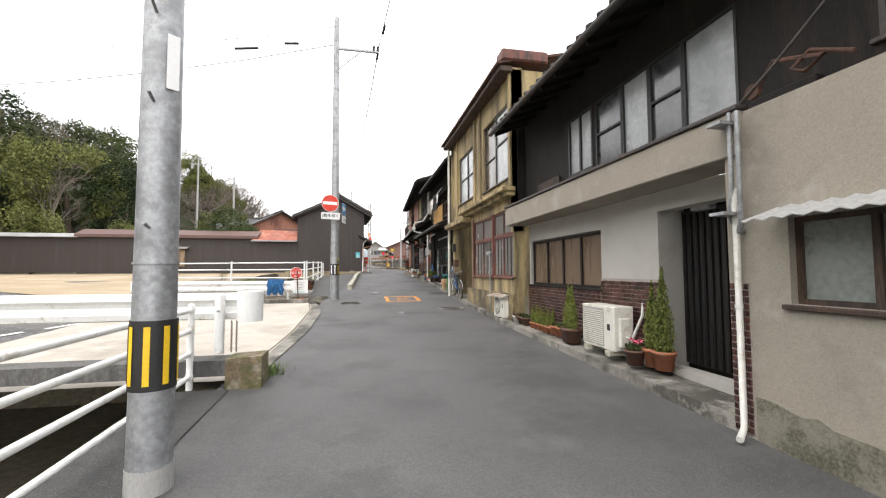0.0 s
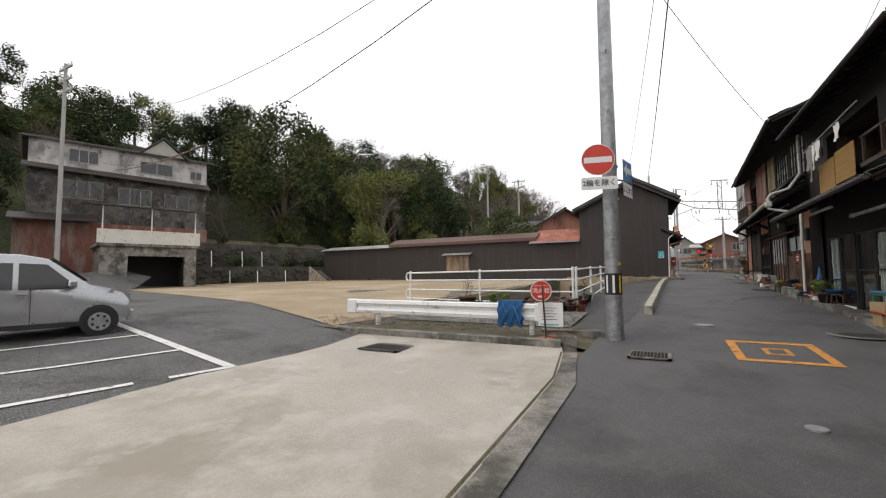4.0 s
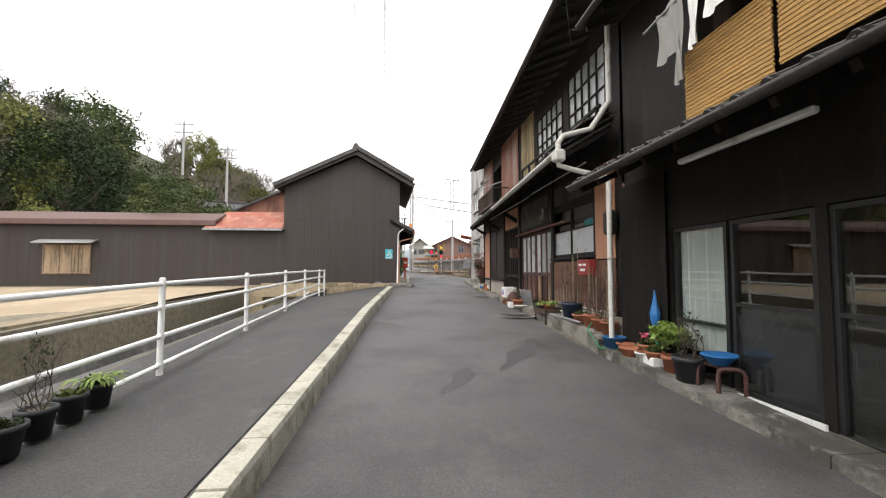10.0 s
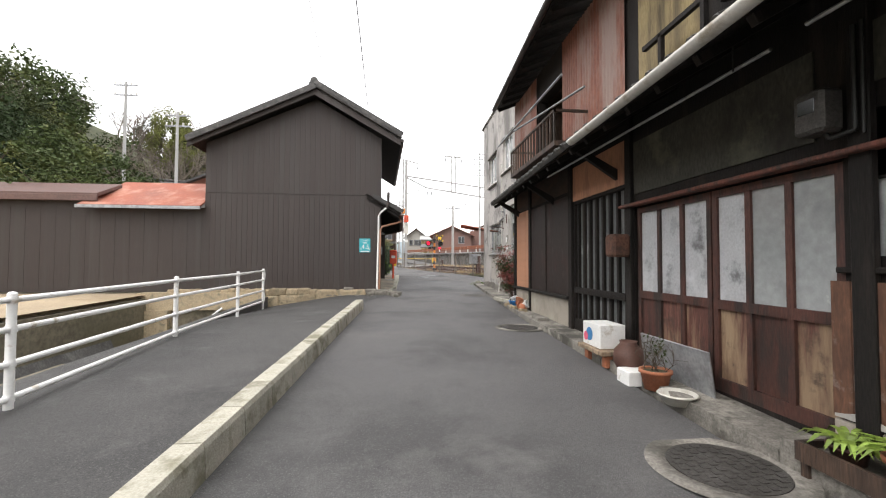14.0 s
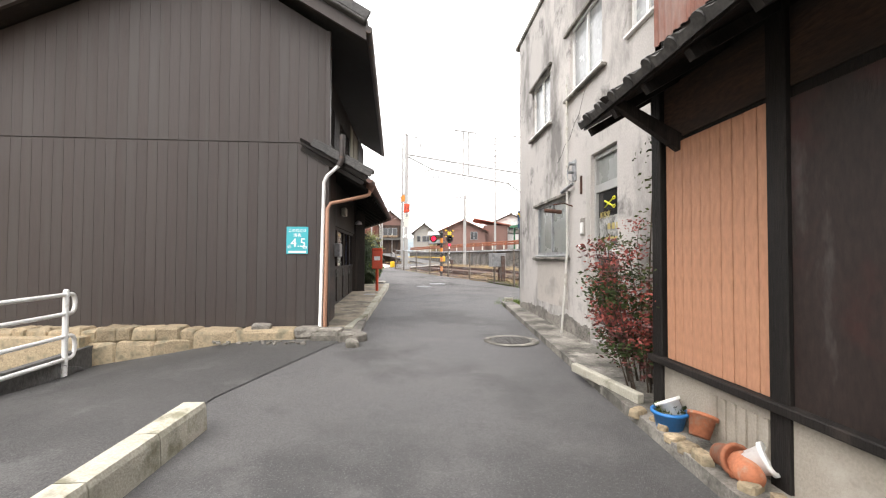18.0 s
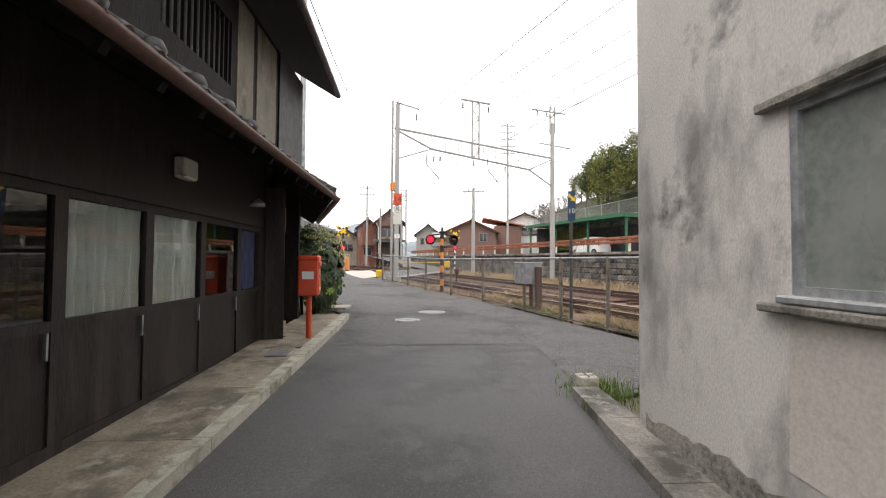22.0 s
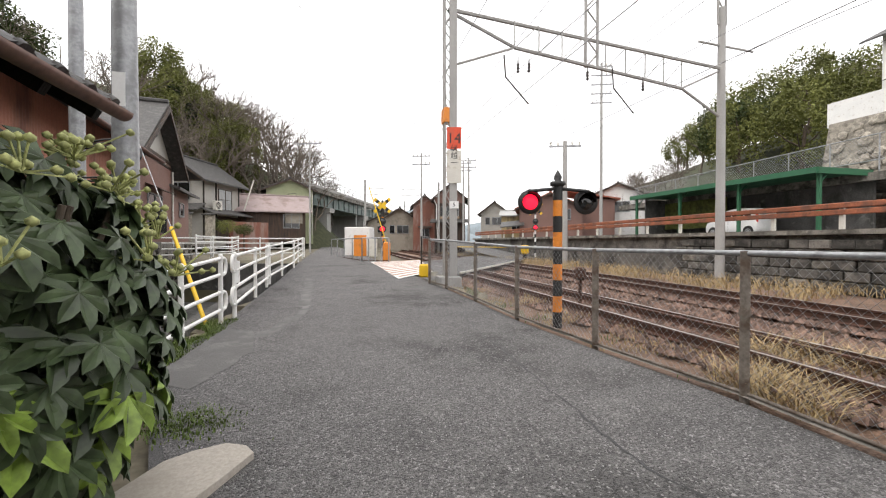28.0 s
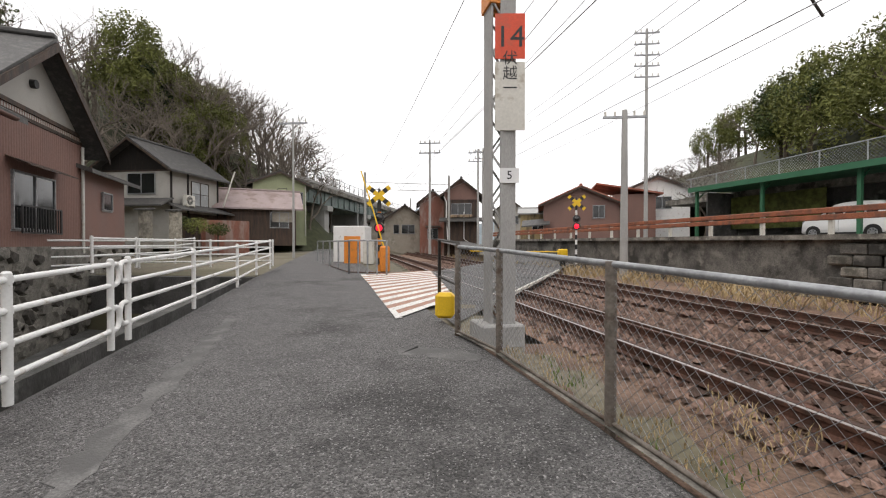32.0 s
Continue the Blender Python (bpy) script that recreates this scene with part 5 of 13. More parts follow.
tiled_slope(house_d, D2 @ facing_west(4.2), 23.55, 35.55, 0.83, 4.1, -0.02, 4.6)
gutter(house_d, D2 @ facing_west(4.2), 23.5, 29.47, 0.91, 4.07, material=M["pvc"])
for u in (30.0, 32.5, 34.9):
    part("bracket", Shape(D).plate([(u, 0.0, 3.68), (u, 0.0, 3.83), (u, 0.6, 4.15), (u, 0.7, 4.13)], (0.07, 0, 0)), M["wood_black"], house_d)
part("upper_wall", holed(D, 23.58, 35.3, 4.7, 6.75, 0.2, [(24.2, 25.9, 5.05, 6.35), (26.2, 28.0, 5.05, 6.2), (32.0, 33.4, 4.8, 6.1)]), M["wood_black"], house_d)
window(house_d, D, 24.2, 25.9, 5.05, 6.35, 5, 3, M["wood_black"], M["frosted"], d=-0.01, bar=0.016)
window(house_d, D, 26.2, 28.0, 5.05, 6.2, 5, 3, M["wood_black"], M["frosted"], d=-0.01, bar=0.016)
room(house_d, D, 31.9, 33.5, 4.8, 6.2, 0.8)
part("plaster_panel", Shape(D).box(28.25, 29.45, 0.004, 0.02, 4.75, 6.6), M["yellow_plaster"], house_d)
part("red_cladding", ribbed(D, 29.75, 31.95, 4.75, 6.7, 0.03, 0.1, 0.01, True), M["red_clad"], house_d, "faded red ribbed metal cladding")
part("red_cladding", ribbed(D, 33.45, 35.25, 4.75, 6.7, 0.03, 0.1, 0.01, True), M["red_clad"], house_d)
# window ledge rail and balcony
part("ledge_rail", Shape(D).box(24.0, 29.0, 0.2, 0.25, 5.0, 5.05).box(24.0, 29.0, 0.2, 0.25, 4.55, 4.6), M["wood_black"], house_d)
for i in range(8):
    part("rail_post", Shape(D).box(24.1 + i * 0.65, 24.15 + i * 0.65, 0.2, 0.25, 4.5, 5.05), M["wood_black"], house_d)
part("rain_hood", Shape(D).plate([(24.1, 0.0, 4.95), (26.0, 0.0, 4.95), (26.0, 0.5, 4.75), (24.1, 0.5, 4.75)], (0, 0, 0.03)), M["gutter"], house_d)
bal = part("balcony", Shape(D).box(30.9, 33.6, 0.0, 0.6, 4.42, 4.5).box(30.9, 33.6, 0.56, 0.6, 4.98, 5.02).box(30.9, 30.94, 0.0, 0.6, 4.98, 5.02).box(33.56, 33.6, 0.0, 0.6, 4.98, 5.02), M["wood_dark"], house_d, "dark wooden drying balcony")
me = Shape().box(-0.015, 0.015, 0.565, 0.595, 4.5, 4.98).mesh("baluster", M["wood_dark"])
for i in range(16):
    piece("baluster", me, bal, D @ Matrix.Translation((30.95 + i * 0.175, 0, 0)))
part("drying_pole", Shape(D).cyl((30.2, 0.75, 5.25), (34.2, 0.75, 5.3), 0.018, n=8).cyl((30.0, 0.5, 5.0), (34.3, 0.6, 5.55), 0.018, n=8), M["galv"], house_d)
tiled_slope(house_d, D2 @ facing_west(4.2), 23.3, 35.5, 0.72, 6.74, -2.5, 8.0, max_rows=3, edge_only=True)
gutter(house_d, D2 @ facing_west(4.2), 23.3, 35.5, 0.8, 6.7)
part("end_wall", Shape().plate([(4.2, 35.2, 1.2), (8.5, 35.2, 1.2), (8.5, 35.2, 8.0), (6.7, 35.2, 7.8), (4.2, 35.2, 6.8)], (0, 0.1, 0)), M["brown_clad"], house_d)
downpipe(house_d, [(3.06, 23.55, 4.06), (3.06, 23.55, 3.85), (3.3, 23.54, 3.78), (3.84, 23.52, 3.66), (3.84, 23.5, 3.6), (3.82, 23.46, 1.2), (3.7, 23.38, 1.05)], 0.04, M["pvc"])
part("rain_head", Shape().box(2.97, 3.15, 23.46, 23.64, 3.9, 4.09, 0.03), M["pvc"], house_d)
downpipe(house_d, [(3.9, 23.55, 6.6), (3.9, 23.55, 4.9), (3.6, 23.58, 4.45), (3.14, 23.56, 4.32), (3.06, 23.56, 4.2), (3.06, 23.56, 4.0)], 0.045, M["pvc"])

# ---- streaked concrete building with the hairdresser's door ----
E_ = facing_west(4.7)
house_e = thing("building", "two-storey bare concrete building streaked with black mould", "building", (4.7, 39, 1.4))
part("wall", holed(E_, 35.6, 42.1, 1.2, 8.3, 0.25, [(38.82, 40.6, 2.87, 3.92), (37.02, 37.86, 1.55, 4.4), (39.75, 41.0, 5.58, 6.7), (37.45, 38.7, 5.68, 6.85), (36.0, 36.7, 5.68, 6.85)]), M["streaked"], house_e, "grey concrete wall with black streaks")
s = Shape()
cx, cy, r = 5.0, 42.1, 0.3
arc = [(cx - r * math.cos(a), cy + r * math.sin(a)) for a in [math.pi / 2 * i / 8 for i in range(9)]]
s.add([(x, y, z) for z in (1.2, 8.3) for x, y in arc], [(i, i + 1, 10 + i, 9 + i) for i in range(8)], True)
s.box(5.0, 12, 42.15, 42.4, 1.2, 8.3)
part("wall", s, M["streaked"], house_e)
part("side_wall", Shape().box(4.72, 12, 35.6, 35.8, 1.2, 8.3), M["streaked"], house_e)
part("roof_slab", Shape().box(4.66, 12, 35.55, 42.42, 8.3, 8.42, 0.02), M["old_concrete"], house_e)
window(house_e, E_, 38.82, 40.6, 2.87, 3.92, 2, 1, M["galv"], M["green_frost"], d=-0.04, w=0.05)
window(house_e, E_, 39.75, 41.0, 5.58, 6.7, 2, 1, M["white"], M["frosted"], d=-0.08)
window(house_e, E_, 37.45, 38.7, 5.68, 6.85, 2, 1, M["white"], M["frosted"], d=-0.08)
window(house_e, E_, 36.0, 36.7, 5.68, 6.85, 2, 1, M["white"], M["frosted"], d=-0.08)
for y0, y1, z in ((38.7, 40.75, 2.82), (39.65, 41.1, 5.52), (37.3, 38.85, 5.62)):
    part("window_ledge", Shape(E_).box(y0, y1, 0.0, 0.08, z - 0.05, z, 0.01), M["old_concrete"], house_e)
    part("window_hood", Shape(E_).box(y0 - 0.02, y1 + 0.02, 0.0, 0.06, z + 1.1 + (0.05 if z > 5 else 0), z + 1.16 + (0.05 if z > 5 else 0), 0.01), M["old_concrete"], house_e)
sal = part("salon_door", holed(E_, 37.02, 37.86, 1.55, 4.38, 0.09, [(37.08, 37.8, 1.8, 2.82), (37.08, 37.8, 2.98, 3.8), (37.08, 37.8, 3.92, 4.32)], -0.06), M["alu"], house_e, "aluminium and glass door of a hair salon")
part("pane", Shape(E_).box(37.08, 37.8, -0.11, -0.1, 1.8, 2.82), M["haze_glass"], sal)
part("pane", Shape(E_).box(37.08, 37.8, -0.11, -0.1, 2.98, 3.8), M["dark_glass"], sal)
part("pane", Shape(E_).box(37.08, 37.8, -0.11, -0.1, 3.92, 4.32), M["green_frost"], sal)
part("door_knob", Shape(E_).cyl((37.14, -0.06, 2.9), (37.14, 0.0, 2.9), 0.035), M["white"], sal)
# thin sheet with the reflection of bright sky painted into its colour
part("flowered_film", Shape(E_).box(37.1, 37.78, -0.1, -0.098, 3.0, 3.42), M["pane_reflection"], sal, "mottled pale sky reflection painted on the glass")
downpipe(house_e, [(4.64, 38.7, 6.0), (4.64, 38.7, 3.0), (4.6, 38.72, 2.2), (4.55, 38.74, 1.5)], 0.02, M["pvc"])
part("lamp_bracket", Shape(E_).tube([(38.6, 0.0, 3.7), (38.6, 0.15, 3.75), (38.6, 0.35, 3.72)], 0.012, 6).cyl((38.6, 0.2, 3.6), (38.6, 0.5, 3.62), 0.035), M["rust"], house_e)
part("door_bell", Shape(E_).box(38.12, 38.22, 0.0, 0.03, 3.2, 3.38, 0.006), M["white"], house_e)
part("bell_plate", Shape(E_).box(38.07, 38.24, 0.0, 0.012, 3.16, 3.45), M["foot_mould"], house_e)
part("wall_crack", Shape(E_).tube([(39.35, 0.0, 4.62), (39.1, 0.001, 4.72), (38.95, 0.0, 4.86), (38.7, 0.001, 4.92), (38.5, 0.0, 5.12), (38.3, 0.001, 5.2), (38.1, 0.0, 5.48), (37.9, 0.001, 5.62)], 0.006, 5, 0.003), M["black"], house_e, "thin dark crack in the render")
part("cable_bracket", Shape(E_).box(38.42, 38.6, 0.0, 0.012, 4.12, 4.48).cyl((38.5, 0.0, 4.42), (38.5, 0.1, 4.42), 0.03, n=10).cyl((38.55, 0.0, 4.28), (38.55, 0.1, 4.28), 0.03, n=10).tube([(38.5, 0.09, 4.42), (38.58, 0.1, 4.3), (38.55, 0.1, 4.16), (38.45, 0.08, 4.1)], 0.008, 5).cyl((38.45, 0.06, 4.06), (38.85, 0.1, 3.98), 0.03, n=10), M["galv"], house_e, "old insulators and cable end on the wall")
part("bell_push", Shape(E_).cyl((38.14, 0.0, 3.0), (38.17, 0.06, 2.98), 0.035, n=12), M["white"], house_e)
part("old_bracket", Shape(E_).box(38.18, 38.21, 0.0, 0.03, 3.85, 4.15), M["rust"], house_e)
g = rng_of(77)
patch = [(38.85 + 1.75 * k / 8, 0.0, 2.75) for k in range(9)] + [(40.62 - 1.8 * k / 8, 0.0, 1.9 + g.uniform(-0.02, 0.02)) for k in range(9)]
part("render_patch", Shape(E_).plate(patch, (0, 0.006, 0)), M["repair"], house_e, "pale smooth patch of new render")
for a, b in ((35.65, 37.0), (37.9, 42.05)):
    n = int((b - a) / 0.07)
    edge = [(lerp(a, b, k / n), 0.0, 1.3) for k in range(n + 1)] + [(lerp(b, a, k / n), 0.0, 1.74 + 0.09 * noise.noise((lerp(b, a, k / n) * 1.3, 0, 0)) + 0.05 * noise.noise((lerp(b, a, k / n) * 6, 3, 0)) + g.uniform(-0.012, 0.012)) for k in range(n + 1)]
    part("crumbled_foot", Shape(E_).plate(edge, (0, 0.012, 0)), M["foot_mould"], house_e, "crumbled mouldy render at the wall foot")
edge = [(37.9 + g.uniform(-0.0, 0.01), 0.0, 1.8 + 2.3 * k / 12) for k in range(13)] + [(38.0 + g.uniform(-0.03, 0.04), 0.0, 4.1 - 2.3 * k / 12) for k in range(13)]
part("broken_edge", Shape(E_).plate(edge, (0, 0.008, 0)), M["mortar_pale"], house_e, "broken pale render beside the door")

# ---- dark clad gable house beside the lane ----
S = facing_south(39.2)
house_f = thing("house", "tall gabled house in dark brown sheet cladding with tiled roof", "house", (-2.5, 43, 1.5))
part("gable_wall", Shape(S).plate([(-0.39, -0.03, 1.6), (5.45, -0.03, 1.6), (5.45, -0.03, 6.55), (1.8, -0.03, 8.2), (-0.39, -0.03, 6.9)], (0, -0.2, 0)), M["barn_clad"], house_f)
w = 5.84 / 34
for i in range(34):
    a, b = -0.39 + i * w + 0.0015, -0.39 + (i + 1) * w - 0.0015
    top = lambda u: 8.2 - (1.8 - u) * 0.593 if u < 1.8 else 8.2 - (u - 1.8) * 0.452
    part("clad_strip", Shape(S).box(a, b, -0.03, 0.0, 1.56, 4.84, 0.002), M["barn_clad"], house_f)
    part("clad_strip", Shape(S).plate([(a, -0.03, 4.86), (b, -0.03, 4.86), (b, -0.03, top(b)), (a, -0.03, top(a))], (0, 0.024, 0)), M["barn_clad"], house_f)
part("corner_trim", Shape(S).box(-0.44, -0.36, -0.1, 0.03, 1.56, 6.9, 0.006), M["barn_clad"], house_f)
part("left_wall", Shape().box(-5.45, -5.25, 39.25, 47, 1.5, 6.5), M["barn_clad"], house_f)
# main roof over the gable
for side, (d_low, z_low) in ((1, (1.12, 6.75)), (-1, (-5.85, 6.5))):
    ap = (-1.8, 8.42)
    pts = [(d_low, 38.75, z_low), (d_low - (0.4 if side > 0 else 0), 48.15, z_low + (0.17 if side > 0 else 0)), (ap[0], 48.15, ap[1]), (ap[0], 38.75, ap[1])]
    dk = part("roof", Shape().plate(pts, (0, 0, -0.08)), M["wood_black"], house_f)
    part("tile_field", Shape().plate(pts, (0, 0, 0.05)), M["tile"], dk)
    part("verge_board", Shape().plate([(d_low, 38.72, z_low - 0.02), (ap[0], 38.72, ap[1] - 0.02), (ap[0], 38.72, ap[1] - 0.24), (d_low, 38.72, z_low - 0.22)], (0, 0.06, 0)), M["barn_clad"], house_f)
    L = math.hypot(d_low - ap[0], ap[1] - z_low)
    n = int(L / 0.27)
    ang = math.atan2(ap[1] - z_low, ap[0] - d_low)
    me = Shape().box(-0.15, 0.15, -0.16, 0.14, -0.05, 0.05, 0.02).box(-0.15, 0.15, -0.17, -0.1, -0.16, 0.0, 0.01).mesh("verge_tile", M["tile"])
    for i in range(n + 1):
        k = (i + 0.5) / (n + 1)
        piece("verge_tile", me, dk, Matrix.Translation((lerp(d_low, ap[0], k), 38.75, lerp(z_low, ap[1], k) + 0.075)) @ Euler((0, -ang if side > 0 else -ang, 0)).to_matrix().to_4x4())
part("ridge", Shape().box(-1.95, -1.65, 38.7, 48.2, 8.42, 8.62, 0.05), M["tile"], house_f)
part("ridge_end", Shape().cyl((-1.8, 38.62, 8.62), (-1.8, 38.8, 8.62), 0.13).box(-1.98, -1.62, 38.64, 38.78, 8.4, 8.6, 0.03), M["tile"], house_f)
# street front
FE = facing_east(0.0)
part("front_wall", Shape().box(-0.2, 0.3, 39.22, 40.6, 1.45, 4.6), M["smoked"], house_f, "weathered dark brown board wall")
part("front_wall", holed(FE, -46.15, -40.6, 1.45, 5.0, 0.2, [(-45.97, -40.68, 1.55, 3.6)]), M["wood_soot"], house_f)
room(house_f, FE, -46.1, -40.65, 1.5, 3.7, 2.0)
ends = [40.7, 41.75, 42.8, 43.85, 44.9, 45.95]
for i, (a, b) in enumerate(zip(ends, ends[1:])):
    a, b = -b, -a
    fr = holed(FE, a, b, 1.53, 3.6, 0.06, [(a + 0.06, b - 0.06, 1.66, 2.5), (a + 0.06, b - 0.06, 2.58, 3.52)], -0.04)
    dr = part("sliding_door", fr, M["wood_soot"], house_f, "black wooden sliding door with glass above")
    part("door_panel", Shape(FE).box(a + 0.06, b - 0.06, -0.085, -0.06, 1.66, 2.5), M["wood_soot"], dr)
    part("pane", Shape(FE).box(a + 0.06, b - 0.06, -0.075, -0.07, 2.58, 3.52), M["glass"], dr)
    part("door_pull", Shape(FE).box(a + 0.1, a + 0.12, -0.04, -0.02, 2.3, 2.5), M["galv"], dr)
    if i < 3:
        curtain(house_f, FE, a + (0.5 if i == 0 else 0.05), b - 0.05, 2.5, 3.55, -0.135)
    if i == 4:
        curtain(house_f, FE, a + 0.05, b - 0.3, 2.5, 3.55, -0.17, M["lilac"])

part("meter_box", Shape(FE).box(-43.36, -43.08, 0.0, 0.13, 3.94, 4.17, 0.02), M["cream"], house_f)
part("letter_box", Shape().box(0.24, 0.42, 40.5, 40.8, 2.82, 3.1, 0.015), M["galv"], house_f)
part("downlight", Shape(FE).lathe((-44.8, 0.25, 3.85), [(0.02, 0.12), (0.1, 0.06), (0.11, 0.0), (0.0, 0.0)]), M["galv"], house_f)
tiled_slope(house_f, FE, -46.12, -39.1, 1.08, 4.22, -0.05, 4.86)
gutter(house_f, FE, -46.1, -39.0, 1.17, 4.18, material=M["gutter_brown"])
part("verge_board", Shape().plate([(0.24, 39.12, 4.64), (1.12, 39.12, 4.2), (1.12, 39.12, 4.36), (0.24, 39.12, 4.8)], (0, -0.05, 0)), M["wood_black"], house_f, "black verge board of the lower eave")
vt = Shape().box(-0.17, 0.17, -0.09, 0.12, -0.02, 0.05, 0.012).box(-0.17, 0.17, -0.1, -0.07, -0.1, 0.0, 0.008).mesh("verge_tile", M["tile"])
for i in range(4):
    q = (i + 0.5) / 4
    piece("verge_tile", vt, house_f, Matrix.Translation((lerp(1.2, 0.2, q), 39.12, lerp(4.33, 4.83, q) + 0.015 * (i % 2))) @ Euler((0, 0.455, 0)).to_matrix().to_4x4())
for y in (40.6, 41.1, 41.6, 42.1, 42.6):
    part("round_tile_row", Shape().tube([(0.1, y, 4.88), (0.6, y, 4.6), (0.98, y, 4.37)], 0.06, 10).lathe((1.0, y, 4.36), [(0.001, -0.08), (0.055, -0.055), (0.078, 0.0), (0.055, 0.055), (0.001, 0.08)], 12), M["tile"], house_f, "row of round cover tiles with a knob end")
# the wing that turns away from the lane, under a hipped eave
HIP = Matrix(((0.297, 0.955, 0, 0.28), (-0.955, 0.297, 0, 45.95), (0, 0, 1, 0), (0, 0, 0, 1)))
part("wing_wall", holed(HIP, -4.5, 0.0, 1.4, 4.4, 0.2, [(-2.9, -0.06, 1.72, 3.56)]), M["wood_soot"], house_f)
part("corner_post", Shape(HIP).box(0.002, 0.12, -0.3, 0.02, 1.4, 4.3, 0.006), M["wood_soot"], house_f)
part("wing_return", Shape(HIP).box(0.0, 0.1, -0.6, -0.302, 1.4, 4.9), M["wood_soot"], house_f)
for k in range(4):
    a, b = -2.9 + 0.71 * k, -2.9 + 0.71 * (k + 1) - 0.006
    dr = part("sliding_door", holed(HIP, a, b, 1.72, 3.56, 0.05, [(a + 0.04, b - 0.04, 1.8, 2.44), (a + 0.04, b - 0.04, 2.5, 2.97), (a + 0.04, b - 0.04, 3.0, 3.26), (a + 0.04, b - 0.04, 3.29, 3.51)], -0.02), M["wood_soot"], house_f, "black glazed sliding door with a bare wood panel")
    part("door_panel", Shape(HIP).box(a + 0.04, b - 0.04, -0.05, -0.03, 1.8, 2.44), M["wood_old"], dr)
    for z0, z1 in ((2.5, 2.97), (3.0, 3.26), (3.29, 3.51)):
        part("pane", Shape(HIP).box(a + 0.04, b - 0.04, -0.05, -0.044, z0, z1), M["frosted_dim"], dr)
part("sill", Shape(HIP).box(-3.0, 0.0, -0.02, 0.06, 1.62, 1.72, 0.008), M["wood_old"], house_f)
part("peach_board", Shape(HIP).box(-3.6, -0.1, 0.0, 0.03, 3.68, 3.99), M["peach"], house_f, "faded peach fascia board")
tiled_slope(house_f, HIP, -4.5, 0.106, 0.8, 4.2, -0.26, 4.84)
gutter(house_f, HIP, -4.5, 0.156, 0.89, 4.16, material=M["gutter_brown"])
hip_ridge = part("hip_ridge", Shape().tube([(1.1, 46.12, 4.27), (0.0, 46.35, 4.91)], 0.08, 10), M["tile"], house_f, "bedding of the hip tiles")
for i in range(6):
    a, b = Vector((1.1, 46.12, 4.3)).lerp(Vector((0.0, 46.35, 4.94)), i / 6), Vector((1.1, 46.12, 4.3)).lerp(Vector((0.0, 46.35, 4.94)), (i + 1.1) / 6)
    part("hip_tile", Shape().cyl(a, b, 0.1, 0.085, n=12), M["tile"], hip_ridge)
part("upper_wall", holed(FE, -47.9, -39.3, 4.9, 7.0, 0.2, [(-42.0, -40.3, 5.5, 6.4), (-44.4, -42.8, 5.5, 6.4)]), M["wood_black"], house_f)
for a in (-42.0, -44.4):
    wd = part("window", Shape(FE).box(a, a + 1.6, -0.14, -0.1, 5.5, 6.4), M["frosted_dim"], house_f)
    me = Shape().box(-0.015, 0.015, -0.06, -0.02, 5.5, 6.4).mesh("window_bar", M["wood_black"])
    for i in range(12):
        piece("window_bar", me, wd, FE @ Matrix.Translation((a + 0.05 + i * 0.135, 0, 0)))
part("plaster_panel", Shape(FE).box(-45.15, -44.57, 0.0, 0.015, 4.9, 6.9), M["olive_plaster"], house_f)
part("plaster_panel", Shape(FE).box(-46.2, -45.3, 0.0, 0.015, 4.9, 6.9), M["olive_plaster"], house_f)
part("corrugated_sheet", ribbed(FE, -47.85, -46.35, 5.0, 7.0, 0.03), M["tin_dark"], house_f)
part("end_wall", Shape().box(-5.4, 0.0, 47.85, 47.95, 1.5, 7.0), M["wood_black"], house_f)
part("end_wall", Shape().box(-5.4, -1.3, 49.95, 50.05, 1.5, 5.0), M["wood_black"], house_f)
part("wing_roof", Shape().plate([(-0.05, 46.3, 4.86), (-1.2, 50.25, 4.86), (-5.4, 50.25, 5.6), (-5.4, 46.3, 5.6)], (0, 0, 0.06)), M["tile"], house_f)
part("gutter", Shape().tube([(1.17, 38.7, 6.7), (0.77, 48.15, 6.88)], 0.06, 10), M["gutter"], house_f)
downpipe(house_f, [(0.7, 38.98, 4.95), (0.69, 38.98, 4.52), (0.64, 38.99, 4.4)], 0.05, M["gutter"])
downpipe(house_f, [(0.64, 38.99, 4.41), (0.43, 39.05, 4.24), (0.37, 39.07, 4.13), (0.325, 39.08, 1.55), (0.34, 39.0, 1.48)], 0.032, M["white"])
downpipe(house_f, [(1.14, 39.45, 4.06), (1.13, 39.43, 3.98), (1.05, 39.4, 3.94), (0.48, 39.12, 3.76), (0.43, 39.08, 3.66), (0.405, 39.08, 1.5)], 0.034, M["pipe_brown"])
part("rain_head", Shape().lathe((1.15, 39.46, 4.02), [(0.045, 0.0), (0.05, 0.06), (0.085, 0.09), (0.09, 0.2), (0.075, 0.2), (0.07, 0.1), (0.001, 0.1)], 14), M["gutter_brown"], house_f)

# ---- long dark wall with its small tiled roof ----
yard_wall = thing("yard_wall", "long dark brown clad wall with a low tiled coping", "wall", (-18, 39.4, 1.6), kind="structure")
T = facing_south(39.3)
part("wall", Shape(T).box(9.1, 22.6, -0.3, 0.0, 1.5, 4.75), M["barn_clad"], yard_wall)
part("wall", Shape(T).box(5.46, 9.1, -0.3, 0.0, 1.5, 4.35), M["barn_clad"], yard_wall)
part("wall", Shape(T).box(22.6, 31.0, -0.3, 0.0, 1.6, 4.5), M["barn_clad"], yard_wall)
me = Shape().box(-0.006, 0.006, 0.0, 0.005, 1.52, 4.3).mesh("seam", M["barn_clad"])
for i in range(56):
    piece("seam", me, yard_wall, T @ Matrix.Translation((5.6 + i * 0.455, 0, 0)))
